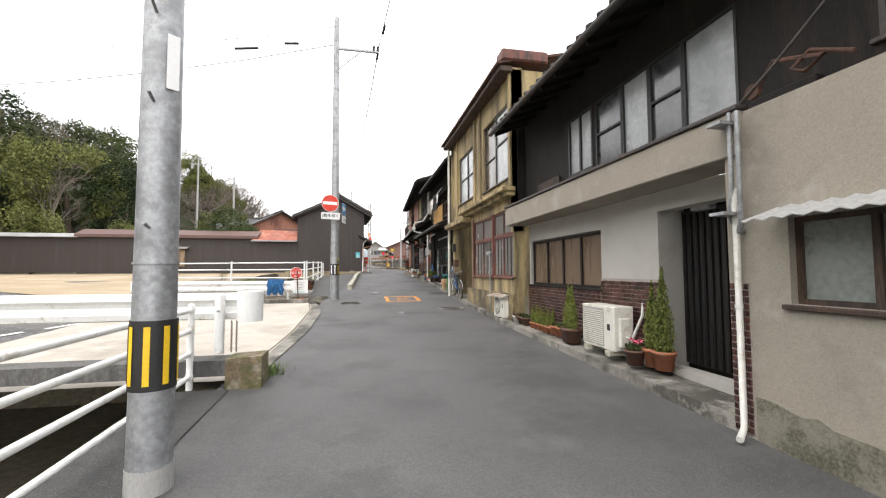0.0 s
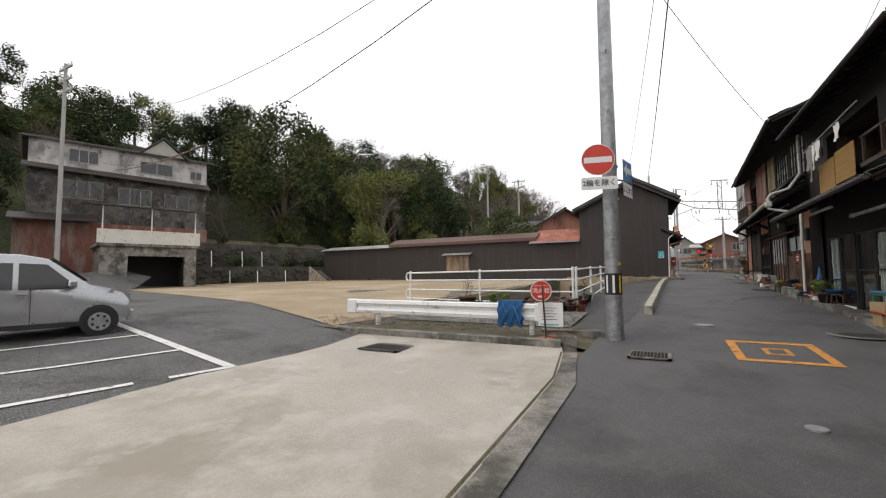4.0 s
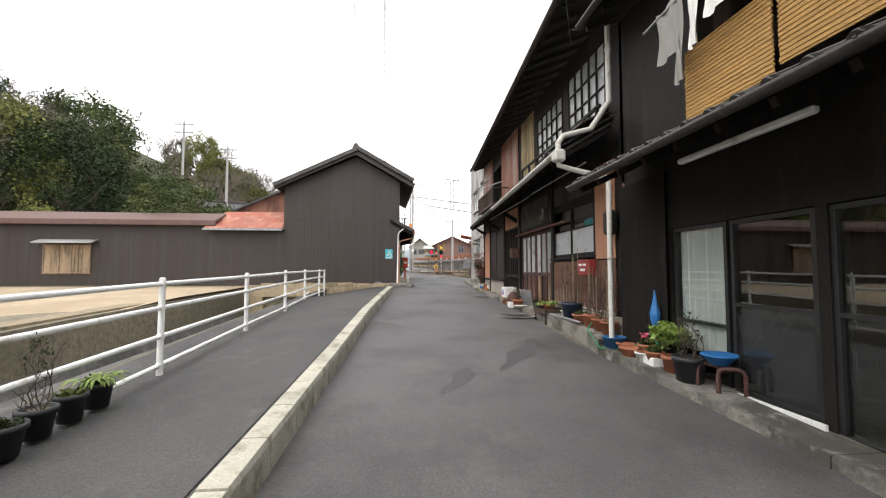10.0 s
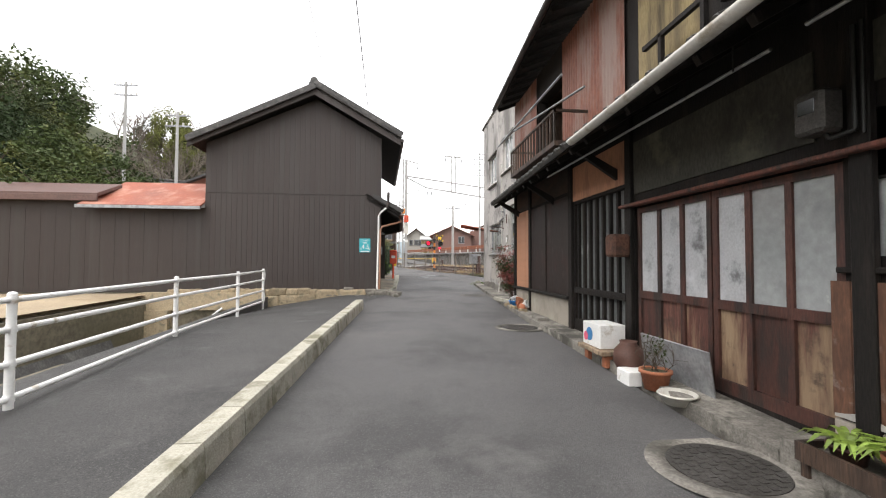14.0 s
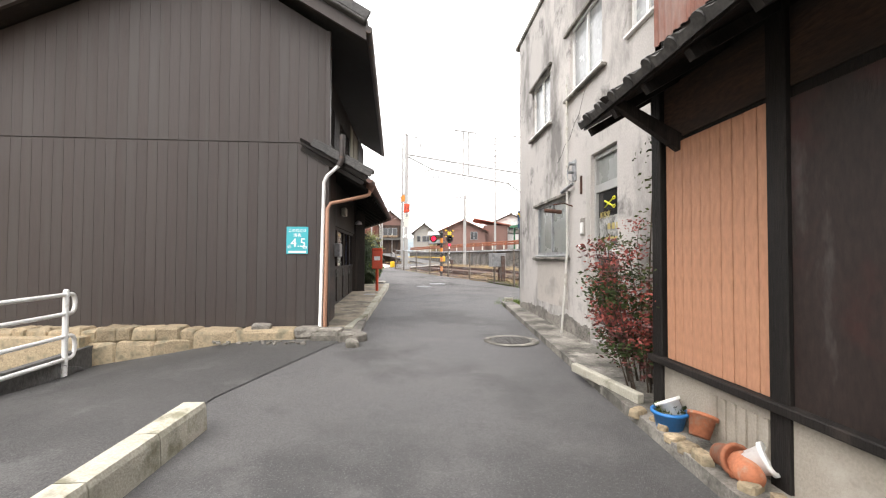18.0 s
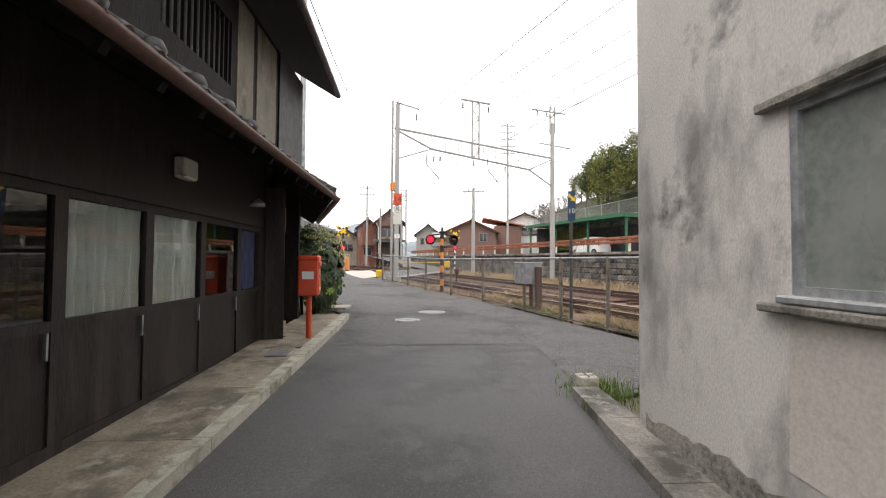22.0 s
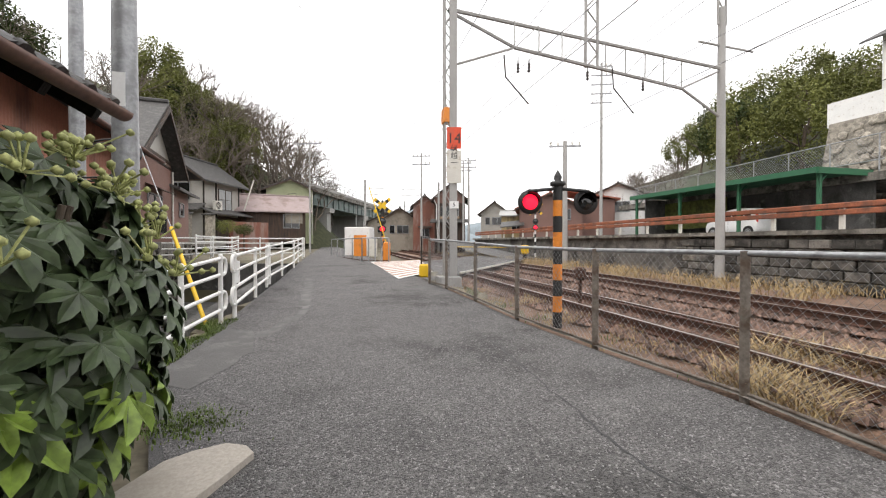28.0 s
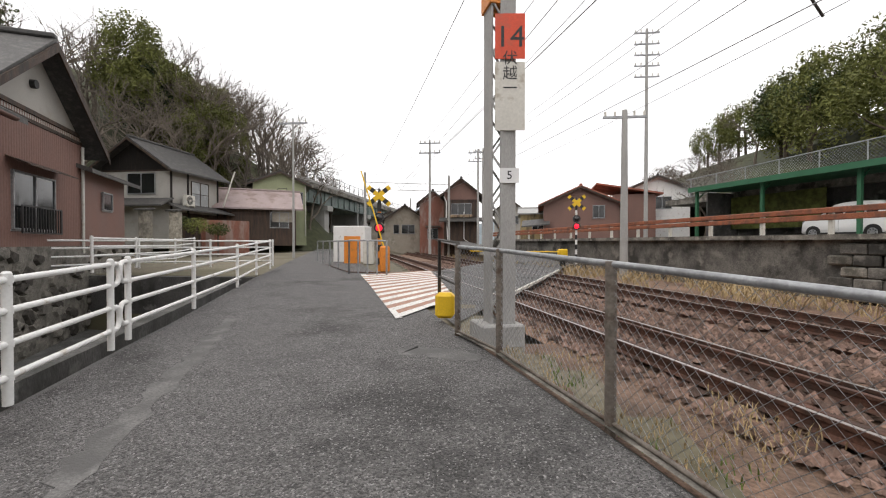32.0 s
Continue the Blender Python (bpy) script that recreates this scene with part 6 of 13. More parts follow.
part("coping", Shape(T).plate([(8.7, 0.3, 4.62), (22.7, 0.3, 4.62), (22.7, -0.9, 5.12), (8.7, -0.9, 5.12)], (0, 0, 0.12)), M["coping_brown"], yard_wall, "dull maroon tiled coping")
part("coping", Shape(T).plate([(5.45, 0.45, 4.3), (9.2, 0.45, 4.3), (8.9, -1.4, 5.35), (5.45, -1.4, 5.35)], (0, 0, 0.06)), M["red_roof"], yard_wall, "rusty red roof sheet")
part("coping_edge", Shape(T).box(5.45, 9.25, 0.42, 0.48, 4.24, 4.34), M["galv"], yard_wall)
part("coping_edge", Shape(T).box(8.7, 22.7, 0.26, 0.32, 4.48, 4.68, 0.01), M["coping_brown"], yard_wall)
part("coping", Shape(T).plate([(22.5, 0.35, 4.45), (31.2, 0.35, 4.45), (31.2, -1.4, 4.85), (22.5, -1.4, 4.85)], (0, 0, 0.06)), M["tin"], yard_wall, "pale grey metal roof sheet")
window(yard_wall, T, 14.6, 16.75, 2.1, 3.5, 3, 1, M["wood_old"], M["wood_old"], d=0.06)
part("window_hood", Shape(T).plate([(14.3, 0.5, 3.55), (17.0, 0.5, 3.55), (17.0, 0.0, 3.72), (14.3, 0.0, 3.72)], (0, 0, 0.04)), M["tin"], yard_wall)


# ---- helpers for plants, posts and pipes ----
def leaf_cloud(s, centre, radii, n, size, rng, flat=0.0, hang=0.0):
    """n small leaves scattered in an ellipsoid, thicker towards its skin."""
    cx, cy, cz = centre
    v, f = [], []
    for _ in range(n):
        d = Vector((rng.gauss(0, 1), rng.gauss(0, 1), rng.gauss(0, 1))).normalized() * (rng.random() ** 0.45)
        p = Vector((cx + d.x * radii[0], cy + d.y * radii[1], cz + d.z * radii[2]))
        a = Vector((rng.gauss(0, 1), rng.gauss(0, 1), rng.gauss(0, 1) * (1 - flat) - hang)).normalized()
        b = a.cross(Vector((rng.gauss(0, 1), rng.gauss(0, 1), rng.gauss(0, 1)))).normalized()
        k = size * rng.uniform(0.6, 1.3)
        i = len(v)
        v += [p - a * k, p + b * k * 0.45, p + a * k, p - b * k * 0.45]
        f.append((i, i + 1, i + 2, i + 3))
    s.add(v, f)
    return s


def pot_shape(at, r, h, rim=0.012, foot=0.75):
    return Shape().lathe(at, [(0.001, 0.0), (r * foot, 0.0), (r * 0.96, h * 0.84), (r + rim, h * 0.84), (r + rim, h), (r * 0.9, h), (r * 0.86, h * 0.86), (0.001, h * 0.86)], 18)


def potted(at, r, h, material, plant, label, seed, scale=1.0, group="", foot=0.75):
    x, y, z = at
    g = rng_of(seed)
    t = thing("potted_plant", label, "potted plant", at, group)
    part("pot", pot_shape(at, r, h, foot=foot), material, t)
    part("potting_soil", Shape().cyl((x, y, z + h * 0.8), (x, y, z + h * 0.89), r * 0.84, n=14), M["soil"], t)
    top = z + h * 0.9
    if plant == "cone":
        s = Shape()
        hh = 0.38 * scale
        for k in range(18):
            q = k / 17
            wide = 0.058 * scale * min(1.0, (1.06 - q) * 1.35) * (0.75 + 0.25 * min(1, q * 5)) + 0.006
            leaf_cloud(s, (x, y, top + hh * q * 1.15), (wide, wide, hh * 0.08), int(230 * (1.15 - q)), 0.014 * scale ** 0.5, g, hang=-1.6)
        part("foliage", s, M["leaf_conifer"], t)
    elif plant == "bush":
        s = Shape()
        for _ in range(7):
            leaf_cloud(s, (x + g.uniform(-1, 1) * r, y + g.uniform(-1, 1) * r, top + g.uniform(0.05, 0.3) * scale), (0.13 * scale,) * 2 + (0.1 * scale,), 90, 0.04 * scale, g)
        part("foliage", s, M["leaf_bright"], t)
    elif plant == "low":
        s = leaf_cloud(Shape(), (x, y, top + 0.03), (r * 0.95, r * 0.95, 0.05 * scale), 160, 0.026, g)
        part("foliage", s, M["leaf"], t)
    elif plant == "flower":
        part("foliage", leaf_cloud(Shape(), (x, y, top + 0.05), (r, r, 0.07), 140, 0.03, g), M["leaf"], t)
        part("blossom", leaf_cloud(Shape(), (x, y, top + 0.13), (r * 0.8, r * 0.8, 0.05), 40, 0.025, g), M["flower_pink"], t)
    elif plant == "maroon":
        s = Shape()
        for _ in range(40):
            a, l = g.uniform(0, 6.3), g.uniform(0.07, 0.15) * scale
            p = Vector((x + math.cos(a) * r * 1.1 * g.random(), y + math.sin(a) * r * 1.1 * g.random(), top + g.uniform(0, 0.2) * scale))
            d = Vector((math.cos(a), math.sin(a), g.uniform(-0.1, 0.7)))
            w = d.cross(Vector((0, 0, 1))).normalized() * l * 0.42
            s.add([p, p + d * l * 0.25 + w * 0.8, p + d * l * 0.6 + w, p + d * l * 0.9 + w * 0.5, p + d * l, p + d * l * 0.9 - w * 0.5, p + d * l * 0.6 - w, p + d * l * 0.25 - w * 0.8], [(0, 1, 2, 3, 4, 5, 6, 7)])
        part("foliage", s, M["leaf_rust"], t)
    elif plant == "blades":
        s = Shape()
        for _ in range(46):
            a, l = g.uniform(0, 6.3), g.uniform(0.22, 0.42) * scale
            d, w = Vector((math.cos(a), math.sin(a), 0)), Vector((-math.sin(a), math.cos(a), 0)) * 0.018
            base = Vector((x, y, top)) + d * g.random() * r * 0.6
            pts = [base + d * l * q * 0.9 + Vector((0, 0, l * (1.3 * q - 1.25 * q * q))) for q in (0, 0.35, 0.7, 1)]
            s.add([pts[0] - w, pts[0] + w, pts[1] + w, pts[1] - w, pts[2] + w * 0.8, pts[2] - w * 0.8, pts[3]], [(0, 1, 2, 3), (3, 2, 4, 5), (5, 4, 6)])
        part("foliage", s, M["leaf_bright"], t)
    elif plant in ("stakes", "twigs"):
        s = Shape()
        hh = 0.95 * scale
        for _ in range(4 if plant == "stakes" else 0):
            a, b = g.uniform(-1, 1) * r * 0.7, g.uniform(-1, 1) * r * 0.7
            s.cyl((x + a, y + b, top - 0.05), (x + a * 1.2, y + b * 1.2, top + hh * g.uniform(0.85, 1.25)), 0.006, n=5)
        if plant == "stakes":
            part("stake", s, M["wood_old"], t)
        tw = Shape()
        for _ in range(9):
            p = Vector((x + g.uniform(-1, 1) * r * 0.5, y + g.uniform(-1, 1) * r * 0.5, top - 0.03))
            line = [p]
            for k in range(5):
                p = p + Vector((g.uniform(-0.07, 0.07), g.uniform(-0.07, 0.07), hh * g.uniform(0.1, 0.22)))
                line.append(p)
            tw.tube(line, 0.005, 4, 0.002)
            for q in line[1:]:
                for _ in range(2):
                    tw.tube([q, q + Vector((g.uniform(-0.1, 0.1), g.uniform(-0.1, 0.1), g.uniform(0, 0.12)))], 0.003, 3, 0.001)
        part("twig", tw, M["bark"], t)
        s = Shape()
        for _ in range(5):
            leaf_cloud(s, (x, y, top + hh * g.uniform(0.3, 0.9)), (r * 0.9, r * 0.9, hh * 0.2), 16, 0.022, g)
        part("foliage", s, M["leaf_rust"] if plant == "stakes" else M["leaf"], t)
    return t


def lettering(body, m, height, material, parent, name="lettering", depth=0.002, align="CENTER", bold=0.0):
    """Writing in the built-in font, as a thin mesh lying in the plane of m (x to the right, y up)."""
    cu = bpy.data.curves.new(name, "FONT")
    cu.body, cu.size, cu.align_x, cu.align_y, cu.resolution_u, cu.extrude, cu.offset = body, height, align, "CENTER", 2, depth, bold
    ob = bpy.data.objects.new(name, cu)
    scene.collection.objects.link(ob)
    me = bpy.data.meshes.new_from_object(ob.evaluated_get(bpy.context.evaluated_depsgraph_get()))
    bpy.data.objects.remove(ob)
    me.transform(m)
    me.materials.clear()
    me.materials.append(material)
    return hang(new(name, me), parent)


def upright(x, y, z, yaw):
    """The plane of an upright sign that faces along yaw degrees (0: towards -y, 90: towards +x)."""
    return pose(x, y, z, 90, 0, yaw)


def disc_plate(m, r, depth=0.004, z=0.0, n=28):
    return Shape(m).cyl((0, 0, z - depth), (0, 0, z), r, n=n)


def pipe_rail(name, label, pts, heights, r=0.03, post_r=0.038, base=None, round_start=False, round_end=False, group=""):
    """A white pipe fence through posts at pts (x, y, ground z, top z), with one rail at each share of the height."""
    t = thing(name, label, "railing", pts[0][:3], group)
    for x, y, z0, z1 in pts:
        s = Shape().cyl((x, y, z0), (x, y, z1 + 0.03), post_r, n=12).lathe((x, y, z1 + 0.03), [(post_r, 0), (post_r * 0.7, 0.018), (0.001, 0.022)], 12)
        p = part("post", s, M["white"], t)
        if base:
            part("base_plate", Shape().box(x - base, x + base, y - base, y + base, z0 - 0.02, z0 + 0.03, 0.008), M["kerb"], p)
        for h in heights:
            part("clamp", Shape().cyl((x, y, lerp(z0, z1, h) - 0.03), (x, y, lerp(z0, z1, h) + 0.03), post_r * 1.18, n=12), M["white"], p)
    for h in heights:
        line = [(x, y, lerp(z0, z1, h)) for x, y, z0, z1 in pts]
        part("rail", Shape().tube(line, r, 10), M["white"], t)
    for flag, at, nxt in ((round_start, pts[0], pts[1]), (round_end, pts[-1], pts[-2])):
        if flag:
            d = (Vector(at[:2]) - Vector(nxt[:2])).normalized()
            for h0, h1 in zip(heights[::2], heights[1::2]):
                za, zb = lerp(at[2], at[3], h0), lerp(at[2], at[3], h1)
                c, q = (za + zb) / 2, abs(zb - za) / 2
                arc = [(at[0] + d.x * (0.12 + q * 0.6 * math.cos(a)), at[1] + d.y * (0.12 + q * 0.6 * math.cos(a)), c + q * math.sin(a)) for a in [math.pi * (k / 8 - 0.5) for k in range(9)]]
                arc = [(at[0], at[1], arc[0][2])] + arc + [(at[0], at[1], arc[-1][2])]
                part("end_loop", Shape().tube(arc, r, 10), M["white"], t)
    return t


def w_beam(name, label, a, b, z_top, posts, face=-1):
    """A W-section steel guard rail between a and b (x, y), on round posts."""
    t = thing(name, label, "guard rail", (*a, z_top - 0.7))
    d = (Vector(b) - Vector(a))
    n = Vector((d.y, -d.x)).normalized() * (1 if face < 0 else -1)
    prof = [(0.0, 0.0), (0.06, -0.02), (0.075, -0.09), (0.02, -0.13), (0.0, -0.175), (0.02, -0.22), (0.075, -0.26), (0.06, -0.33), (0.0, -0.35)]
    v = [(p[0] + n.x * q, p[1] + n.y * q, z_top + h) for p in (a, b) for q, h in prof]
    v += [(x - n.x * 0.006, y - n.y * 0.006, z) for x, y, z in v]
    k = len(prof)
    f = [(i, i + 1, k + i + 1, k + i) for i in range(k - 1)] + [(2 * k + i, 3 * k + i, 3 * k + i + 1, 2 * k + i + 1) for i in range(k - 1)]
    f += [(0, k, 3 * k, 2 * k), (k - 1, 3 * k - 1, 4 * k - 1, 2 * k - 1)]
    part("beam", Shape().add(v, f), M["white"], t, "white W-section steel beam")
    for x, y, z0, z1 in posts:
        p = part("post", Shape().cyl((x, y, z0), (x, y, z1), 0.06, n=16).lathe((x, y, z1), [(0.06, 0), (0.045, 0.02), (0.001, 0.025)], 16), M["white"], t)
        part("bolt", Shape().cyl((x, y, z1 - 0.2), (x + n.x * 0.09, y + n.y * 0.09, z1 - 0.2), 0.015, n=8), M["galv"], p)
    return t


def utility_pole(x, y, z, h, r, label, lean=(0, 0)):
    t = thing("utility_pole", label, "utility pole", (x, y, z))
    pole = part("pole", Shape().cyl((x, y, z - 0.3), (x + lean[0], y + lean[1], z + h), r, r * 0.62, n=24), M["galv"], t)
    return t, pole


def stripe_band(pole, x, y, z0, z1, r, colours):
    part("band", Shape().cyl((x, y, z0), (x, y, z1), r + 0.006, n=28, caps=True), M["black"], pole)
    n = len(colours)
    for i, c in enumerate(colours):
        if not c:
            continue
        a0 = 2 * math.pi * i / n
        rr = r + 0.011
        v = []
        for k in range(4):
            a = a0 + 0.13 * k / 3 * (6.28 / n) * 2.6
            v += [(x + rr * math.cos(a), y + rr * math.sin(a), z0 + 0.04), (x + rr * math.cos(a), y + rr * math.sin(a), z1 - 0.04)]
        part("stripe", Shape().add(v, [(2 * k, 2 * k + 2, 2 * k + 3, 2 * k + 1) for k in range(3)], True), M[c], pole)


def wire(name, a, b, sag=0.4, r=0.012, label="black overhead cable strung between poles", material=None):
    a, b = Vector(a), Vector(b)
    pts = []
    for i in range(13):
        q = i / 12
        p = a.lerp(b, q)
        p.z -= sag * 4 * q * (1 - q)
        pts.append(p)
    return solo(name, Shape().tube(pts, r, 5), material or M["black"], label, "cable", "overhead cables")


def manhole(x, y, r, label, ring=True, cover=None):
    z = road_z(y)
    t = thing("manhole_cover", label, "manhole cover", (x, y, z))
    if ring:
        part("concrete_ring", Shape().lathe((x, y, z), [(r * 1.38, 0.004), (r * 1.36, 0.012), (r, 0.012), (r, 0.0)], 36), M["old_concrete"], t)
    lid = part("lid", Shape().cyl((x, y, z - 0.02), (x, y, z + 0.014), r * 0.985, n=36), cover or M["iron"], t)
    s = Shape()
    for k in range(1, 5):
        n = 6 * k
        for i in range(n):
            a = 2 * math.pi * (i + 0.5 * (k % 2)) / n
            q = r * k / 4.8
            s.box(x + q * math.cos(a) - r * 0.07, x + q * math.cos(a) + r * 0.07, y + q * math.sin(a) - r * 0.07, y + q * math.sin(a) + r * 0.07, z + 0.012, z + 0.019)
    ob = part("raised_pattern", s, cover or M["iron"], lid)
    ob["kind"] = "stuff"
    return t


# ---- kerbs and strips at the foot of the houses ----
KERB = [(19.18, -0.39), (23.2, -0.25), (26.8, -0.17), (32.0, 0.0), (35.5, 0.12)]
kerb = thing("kerb", "pale weathered concrete kerb stones in a row", "kerb", (-0.3, 27, 1.0), kind="structure")
for i in range(26):
    ya, yb = 19.18 + i * 0.62, 19.18 + (i + 1) * 0.62 - 0.012
    xa, xb = track(ya, KERB), track(yb, KERB)
    za, zb = road_z(ya), road_z(yb)
    h = 0.23 if i else 0.22
    s = Shape()
    v = [(xa - 0.13, ya, za - 0.1), (xa + 0.1, ya, za - 0.1), (xa + 0.07, ya, za + h), (xa - 0.1, ya, za + h),
         (xb - 0.13, yb, zb - 0.1), (xb + 0.1, yb, zb - 0.1), (xb + 0.07, yb, zb + h), (xb - 0.1, yb, zb + h)]
    # the upper edges are rounded off
    v += [(xa + 0.085, ya, za + h - 0.04), (xb + 0.085, yb, zb + h - 0.04)]
    s.add(v, [(0, 1, 8, 2, 3), (7, 6, 9, 5, 4), (3, 2, 6, 7), (2, 8, 9, 6), (8, 1, 5, 9), (0, 3, 7, 4)])
    part("kerb_stone", s, M["kerb"], kerb)
foot = thing("house_footing", "worn concrete footing strip along the house fronts", "footing", (3.8, 20, 0.7), kind="structure")
cuts_y = [9.4, 10.9, 12.4, 14.0, 15.5, 16.4, 17.6, 18.8, 20.1, 21.4, 22.6, 23.5, 24.6, 25.8, 27.1, 28.4, 29.7, 31.0, 32.4, 33.8, 35.4, 36.4, 37.6, 38.8, 40.0, 41.2, 42.3, 43.2]
for a, b in zip(cuts_y, cuts_y[1:]):
    xa, xb = track(a, RIGHT), track(b, RIGHT)
    hi = 0.19 if 23.4 < a < 27 else 0.1
    back = 4.75 if a > 35 else 4.25
    pts = [(xa, a + 0.006, road_z(a) - 0.1), (back, a + 0.006, road_z(a) - 0.1), (back, b - 0.006, road_z(b) - 0.1), (xb, b - 0.006, road_z(b) - 0.1)]
    part("slab", Shape().plate(pts, (0, 0, 0.1 + hi)), M["old_concrete"], foot)
f_foot = thing("house_footing", "concrete step strip in front of dark sliding doors", "footing", (0.5, 44, 1.6), kind="structure")
for a, b in zip((39.35, 40.7, 42.0, 43.3, 44.7, 46.0, 47.2), (40.7, 42.0, 43.3, 44.7, 46.0, 47.2, 48.5)):
    pts = [(-0.05, a, road_z(a) - 0.1), (track(a, LEFT), a, road_z(a) - 0.1), (track(b, LEFT), b - 0.008, road_z(b) - 0.1), (-0.05, b - 0.008, road_z(b) - 0.1)]
    part("slab", Shape().plate([(min(x, 0.84), y, z) for x, y, z in pts], (0, 0, 0.2)), M["worn_concrete"], f_foot)
    part("edge_stone", Shape().plate([(0.85, a, road_z(a) - 0.1), (track(a, LEFT) + 0.02, a, road_z(a) - 0.1), (track(b, LEFT) + 0.02, b - 0.008, road_z(b) - 0.1), (0.85, b - 0.008, road_z(b) - 0.1)], (0, 0, 0.22)), M["kerb"], f_foot)
# stones under the gable wall
row = thing("stone_footing", "row of tan field stones under the gable wall", "stone footing", (-2, 38.9, 1.4), kind="structure")
g = rng_of(5)
x = -6.4
while x < -1.05:
    w = min(g.uniform(0.4, 0.9), -0.98 - x)
    z0 = min(road_z(38.9), footway_z(max(-3.3, x), 38.9)) - 0.1
    low = 1.6 - z0 - g.uniform(0.2, 0.26)
    if low > 0.22:
        part("stone", rock((x + w / 2, 39.0, z0), (w + 0.03, 0.46, low + 0.03), g, g.uniform(-3, 3), 0.32), M["stone"], row)
        k = g.uniform(0.35, 0.65)
        for a, b in ((0.0, k), (k, 1.0)):
            part("stone", rock((x + w * (a + b) / 2, 39.03, z0 + low), (w * (b - a) + 0.03, 0.42, 1.6 - z0 - low + g.uniform(-0.03, 0.03)), g, g.uniform(-4, 4), 0.32), M["stone"], row)
    else:
        part("stone", rock((x + w / 2, 39.02, z0), (w + 0.03, 0.44, 1.58 - z0), g, 0, 0.32), M["stone"], row)
    x += w
part("stone", rock((-0.51, 39.02, 1.24), (1.0, 0.46, 0.34), g, 0, 0.28), M["stone"], row, "long tan block with a split face")
part("stone", rock((-0.63, 38.98, 1.53), (0.34, 0.26, 0.13), g, 6), M["stone_grey"], row)
for at, size, yaw in (((0.16, 38.98, 1.42), (0.42, 0.42, 0.18), 4), ((0.12, 38.95, 1.25), (0.36, 0.44, 0.18), -3), ((0.47, 38.9, 1.26), (0.5, 0.42, 0.28), 2), ((0.52, 38.95, 1.48), (0.44, 0.34, 0.1), -6),
                      ((0.84, 38.82, 1.27), (0.34, 0.4, 0.25), 14), ((1.02, 38.78, 1.36), (0.24, 0.3, 0.17), 30), ((0.98, 38.42, 1.27), (0.22, 0.42, 0.2), 12)):
    part("stone", rock(at, size, g, yaw, 0.35), M["stone_grey"], row, "grey weathered corner stone")
for k in range(30):
    g2 = rng_of(900 + k)
    part("stone_chip", rock((g2.uniform(-1.3, 0.2), 38.55 + g2.uniform(-0.12, 0.14), road_z(38.6) - 0.0), (g2.uniform(0.03, 0.09), g2.uniform(0.03, 0.07), 0.035), g2, g2.uniform(0, 180)), M["stone_grey"], row)
solo("side_gutter_bed", Shape().plate([(0.35, 38.75, 1.2), (1.05, 38.6, 1.2), (0.97, 40.6, 1.25), (0.35, 40.6, 1.25)], (0, 0, 0.28)), M["stone_grey"], "rough stone bed at the corner", "stone bed", kind="structure")

# ---- stream banks ----
bank = thing("stream_bank", "dark weathered concrete bank walls of a stream", "retaining wall", (-3.2, 29, 0.5), kind="structure")
part("bank_wall", Shape().plate([(-3.22, 19.2, -1.2), (-3.5, 19.2, -1.2), (-3.32, 38.8, -0.6), (-3.22, 38.8, -0.6)], (0, 0, 1.95)), M["bank"], bank)
part("bank_cap", Shape().plate([(-3.05, 19.15, 0.55), (-3.45, 19.15, 0.55), (-3.45, 38.8, 0.86), (-3.05, 38.8, 0.86)], (0, 0, 0.1)), M["bank"], bank)
part("bank_wall", Shape().plate([(-6.5, 19.2, -1.2), (-7.3, 19.2, 0.95), (-7.3, 37, 1.3), (-6.5, 37, -0.6)], (-0.3, 0, 0)), M["bank"], bank, "sloping dark concrete bank")
part("bank_cap", Shape().plate([(-7.1, 19.0, 0.78), (-7.7, 19.0, 0.78), (-7.7, 38.6, 1.3), (-7.1, 38.6, 1.3)], (0, 0, 0.14)), M["stone"], bank)
part("bridge_wall", Shape().box(-7.2, -3.3, 38.6, 39.2, 0.95, 1.5).box(-7.2, -6.2, 38.5, 39.2, -1.0, 0.95).box(-3.9, -3.2, 38.5, 39.2, -1.0, 0.95), M["stone"], bank, "stone bridge over the stream")
part("bank_wall", Shape().box(-7.3, -3.2, 19.0, 19.25, -1.3, 0.62), M["bank"], bank)
part("brace", Shape().cyl((-4.2, 33.5, 0.2), (-3.3, 35.4, 1.35), 0.025, n=8), M["white"], bank)
near = thing("stream_bank", "mossy concrete headwall over the dark stream", "retaining wall", (-5, 5.8, 0), kind="structure")
part("headwall", Shape().plate([(-20, 5.62, 0.27), (-1.6, 5.62, 0.27), (-1.6, 5.62, 0.46), (-20, 5.62, 0.46)], (0, 0.38, 0)), M["bank"], near)
part("end_block", Shape().plate([(-1.6, 5.6, 0.0), (-1.18, 5.6, 0.0), (-1.18, 5.6, 0.5), (-1.6, 5.6, 0.48)], (0, 0.4, 0)), M["moss_block"], near, "mossy brown end block")
part("bank_wall", Shape().box(-2.15, -1.75, -12, 5.6, -2.3, 0.0), M["bank"], near)
solo("verge_strip", Shape().strip([(-2.2, y) for y in (-12, 0, 5.6)], [(-1.55, y) for y in (-12, 0, 5.6)], lift(0.012)), M["asphalt_walk"], "crumbling asphalt edge", "pavement", kind="structure")
end_bank = thing("stream_bank", "rough stone bank walls beside houses", "retaining wall", (-4, 60, 1), kind="structure")
part("lane_bank", Shape().plate([(-1.3, 51.2, -0.3), (-1.6, 51.2, -0.3), (-7.35, 67.2, 0.1), (-7.05, 67.2, 0.1)], (0, 0, 2.1)), M["bank"], end_bank)

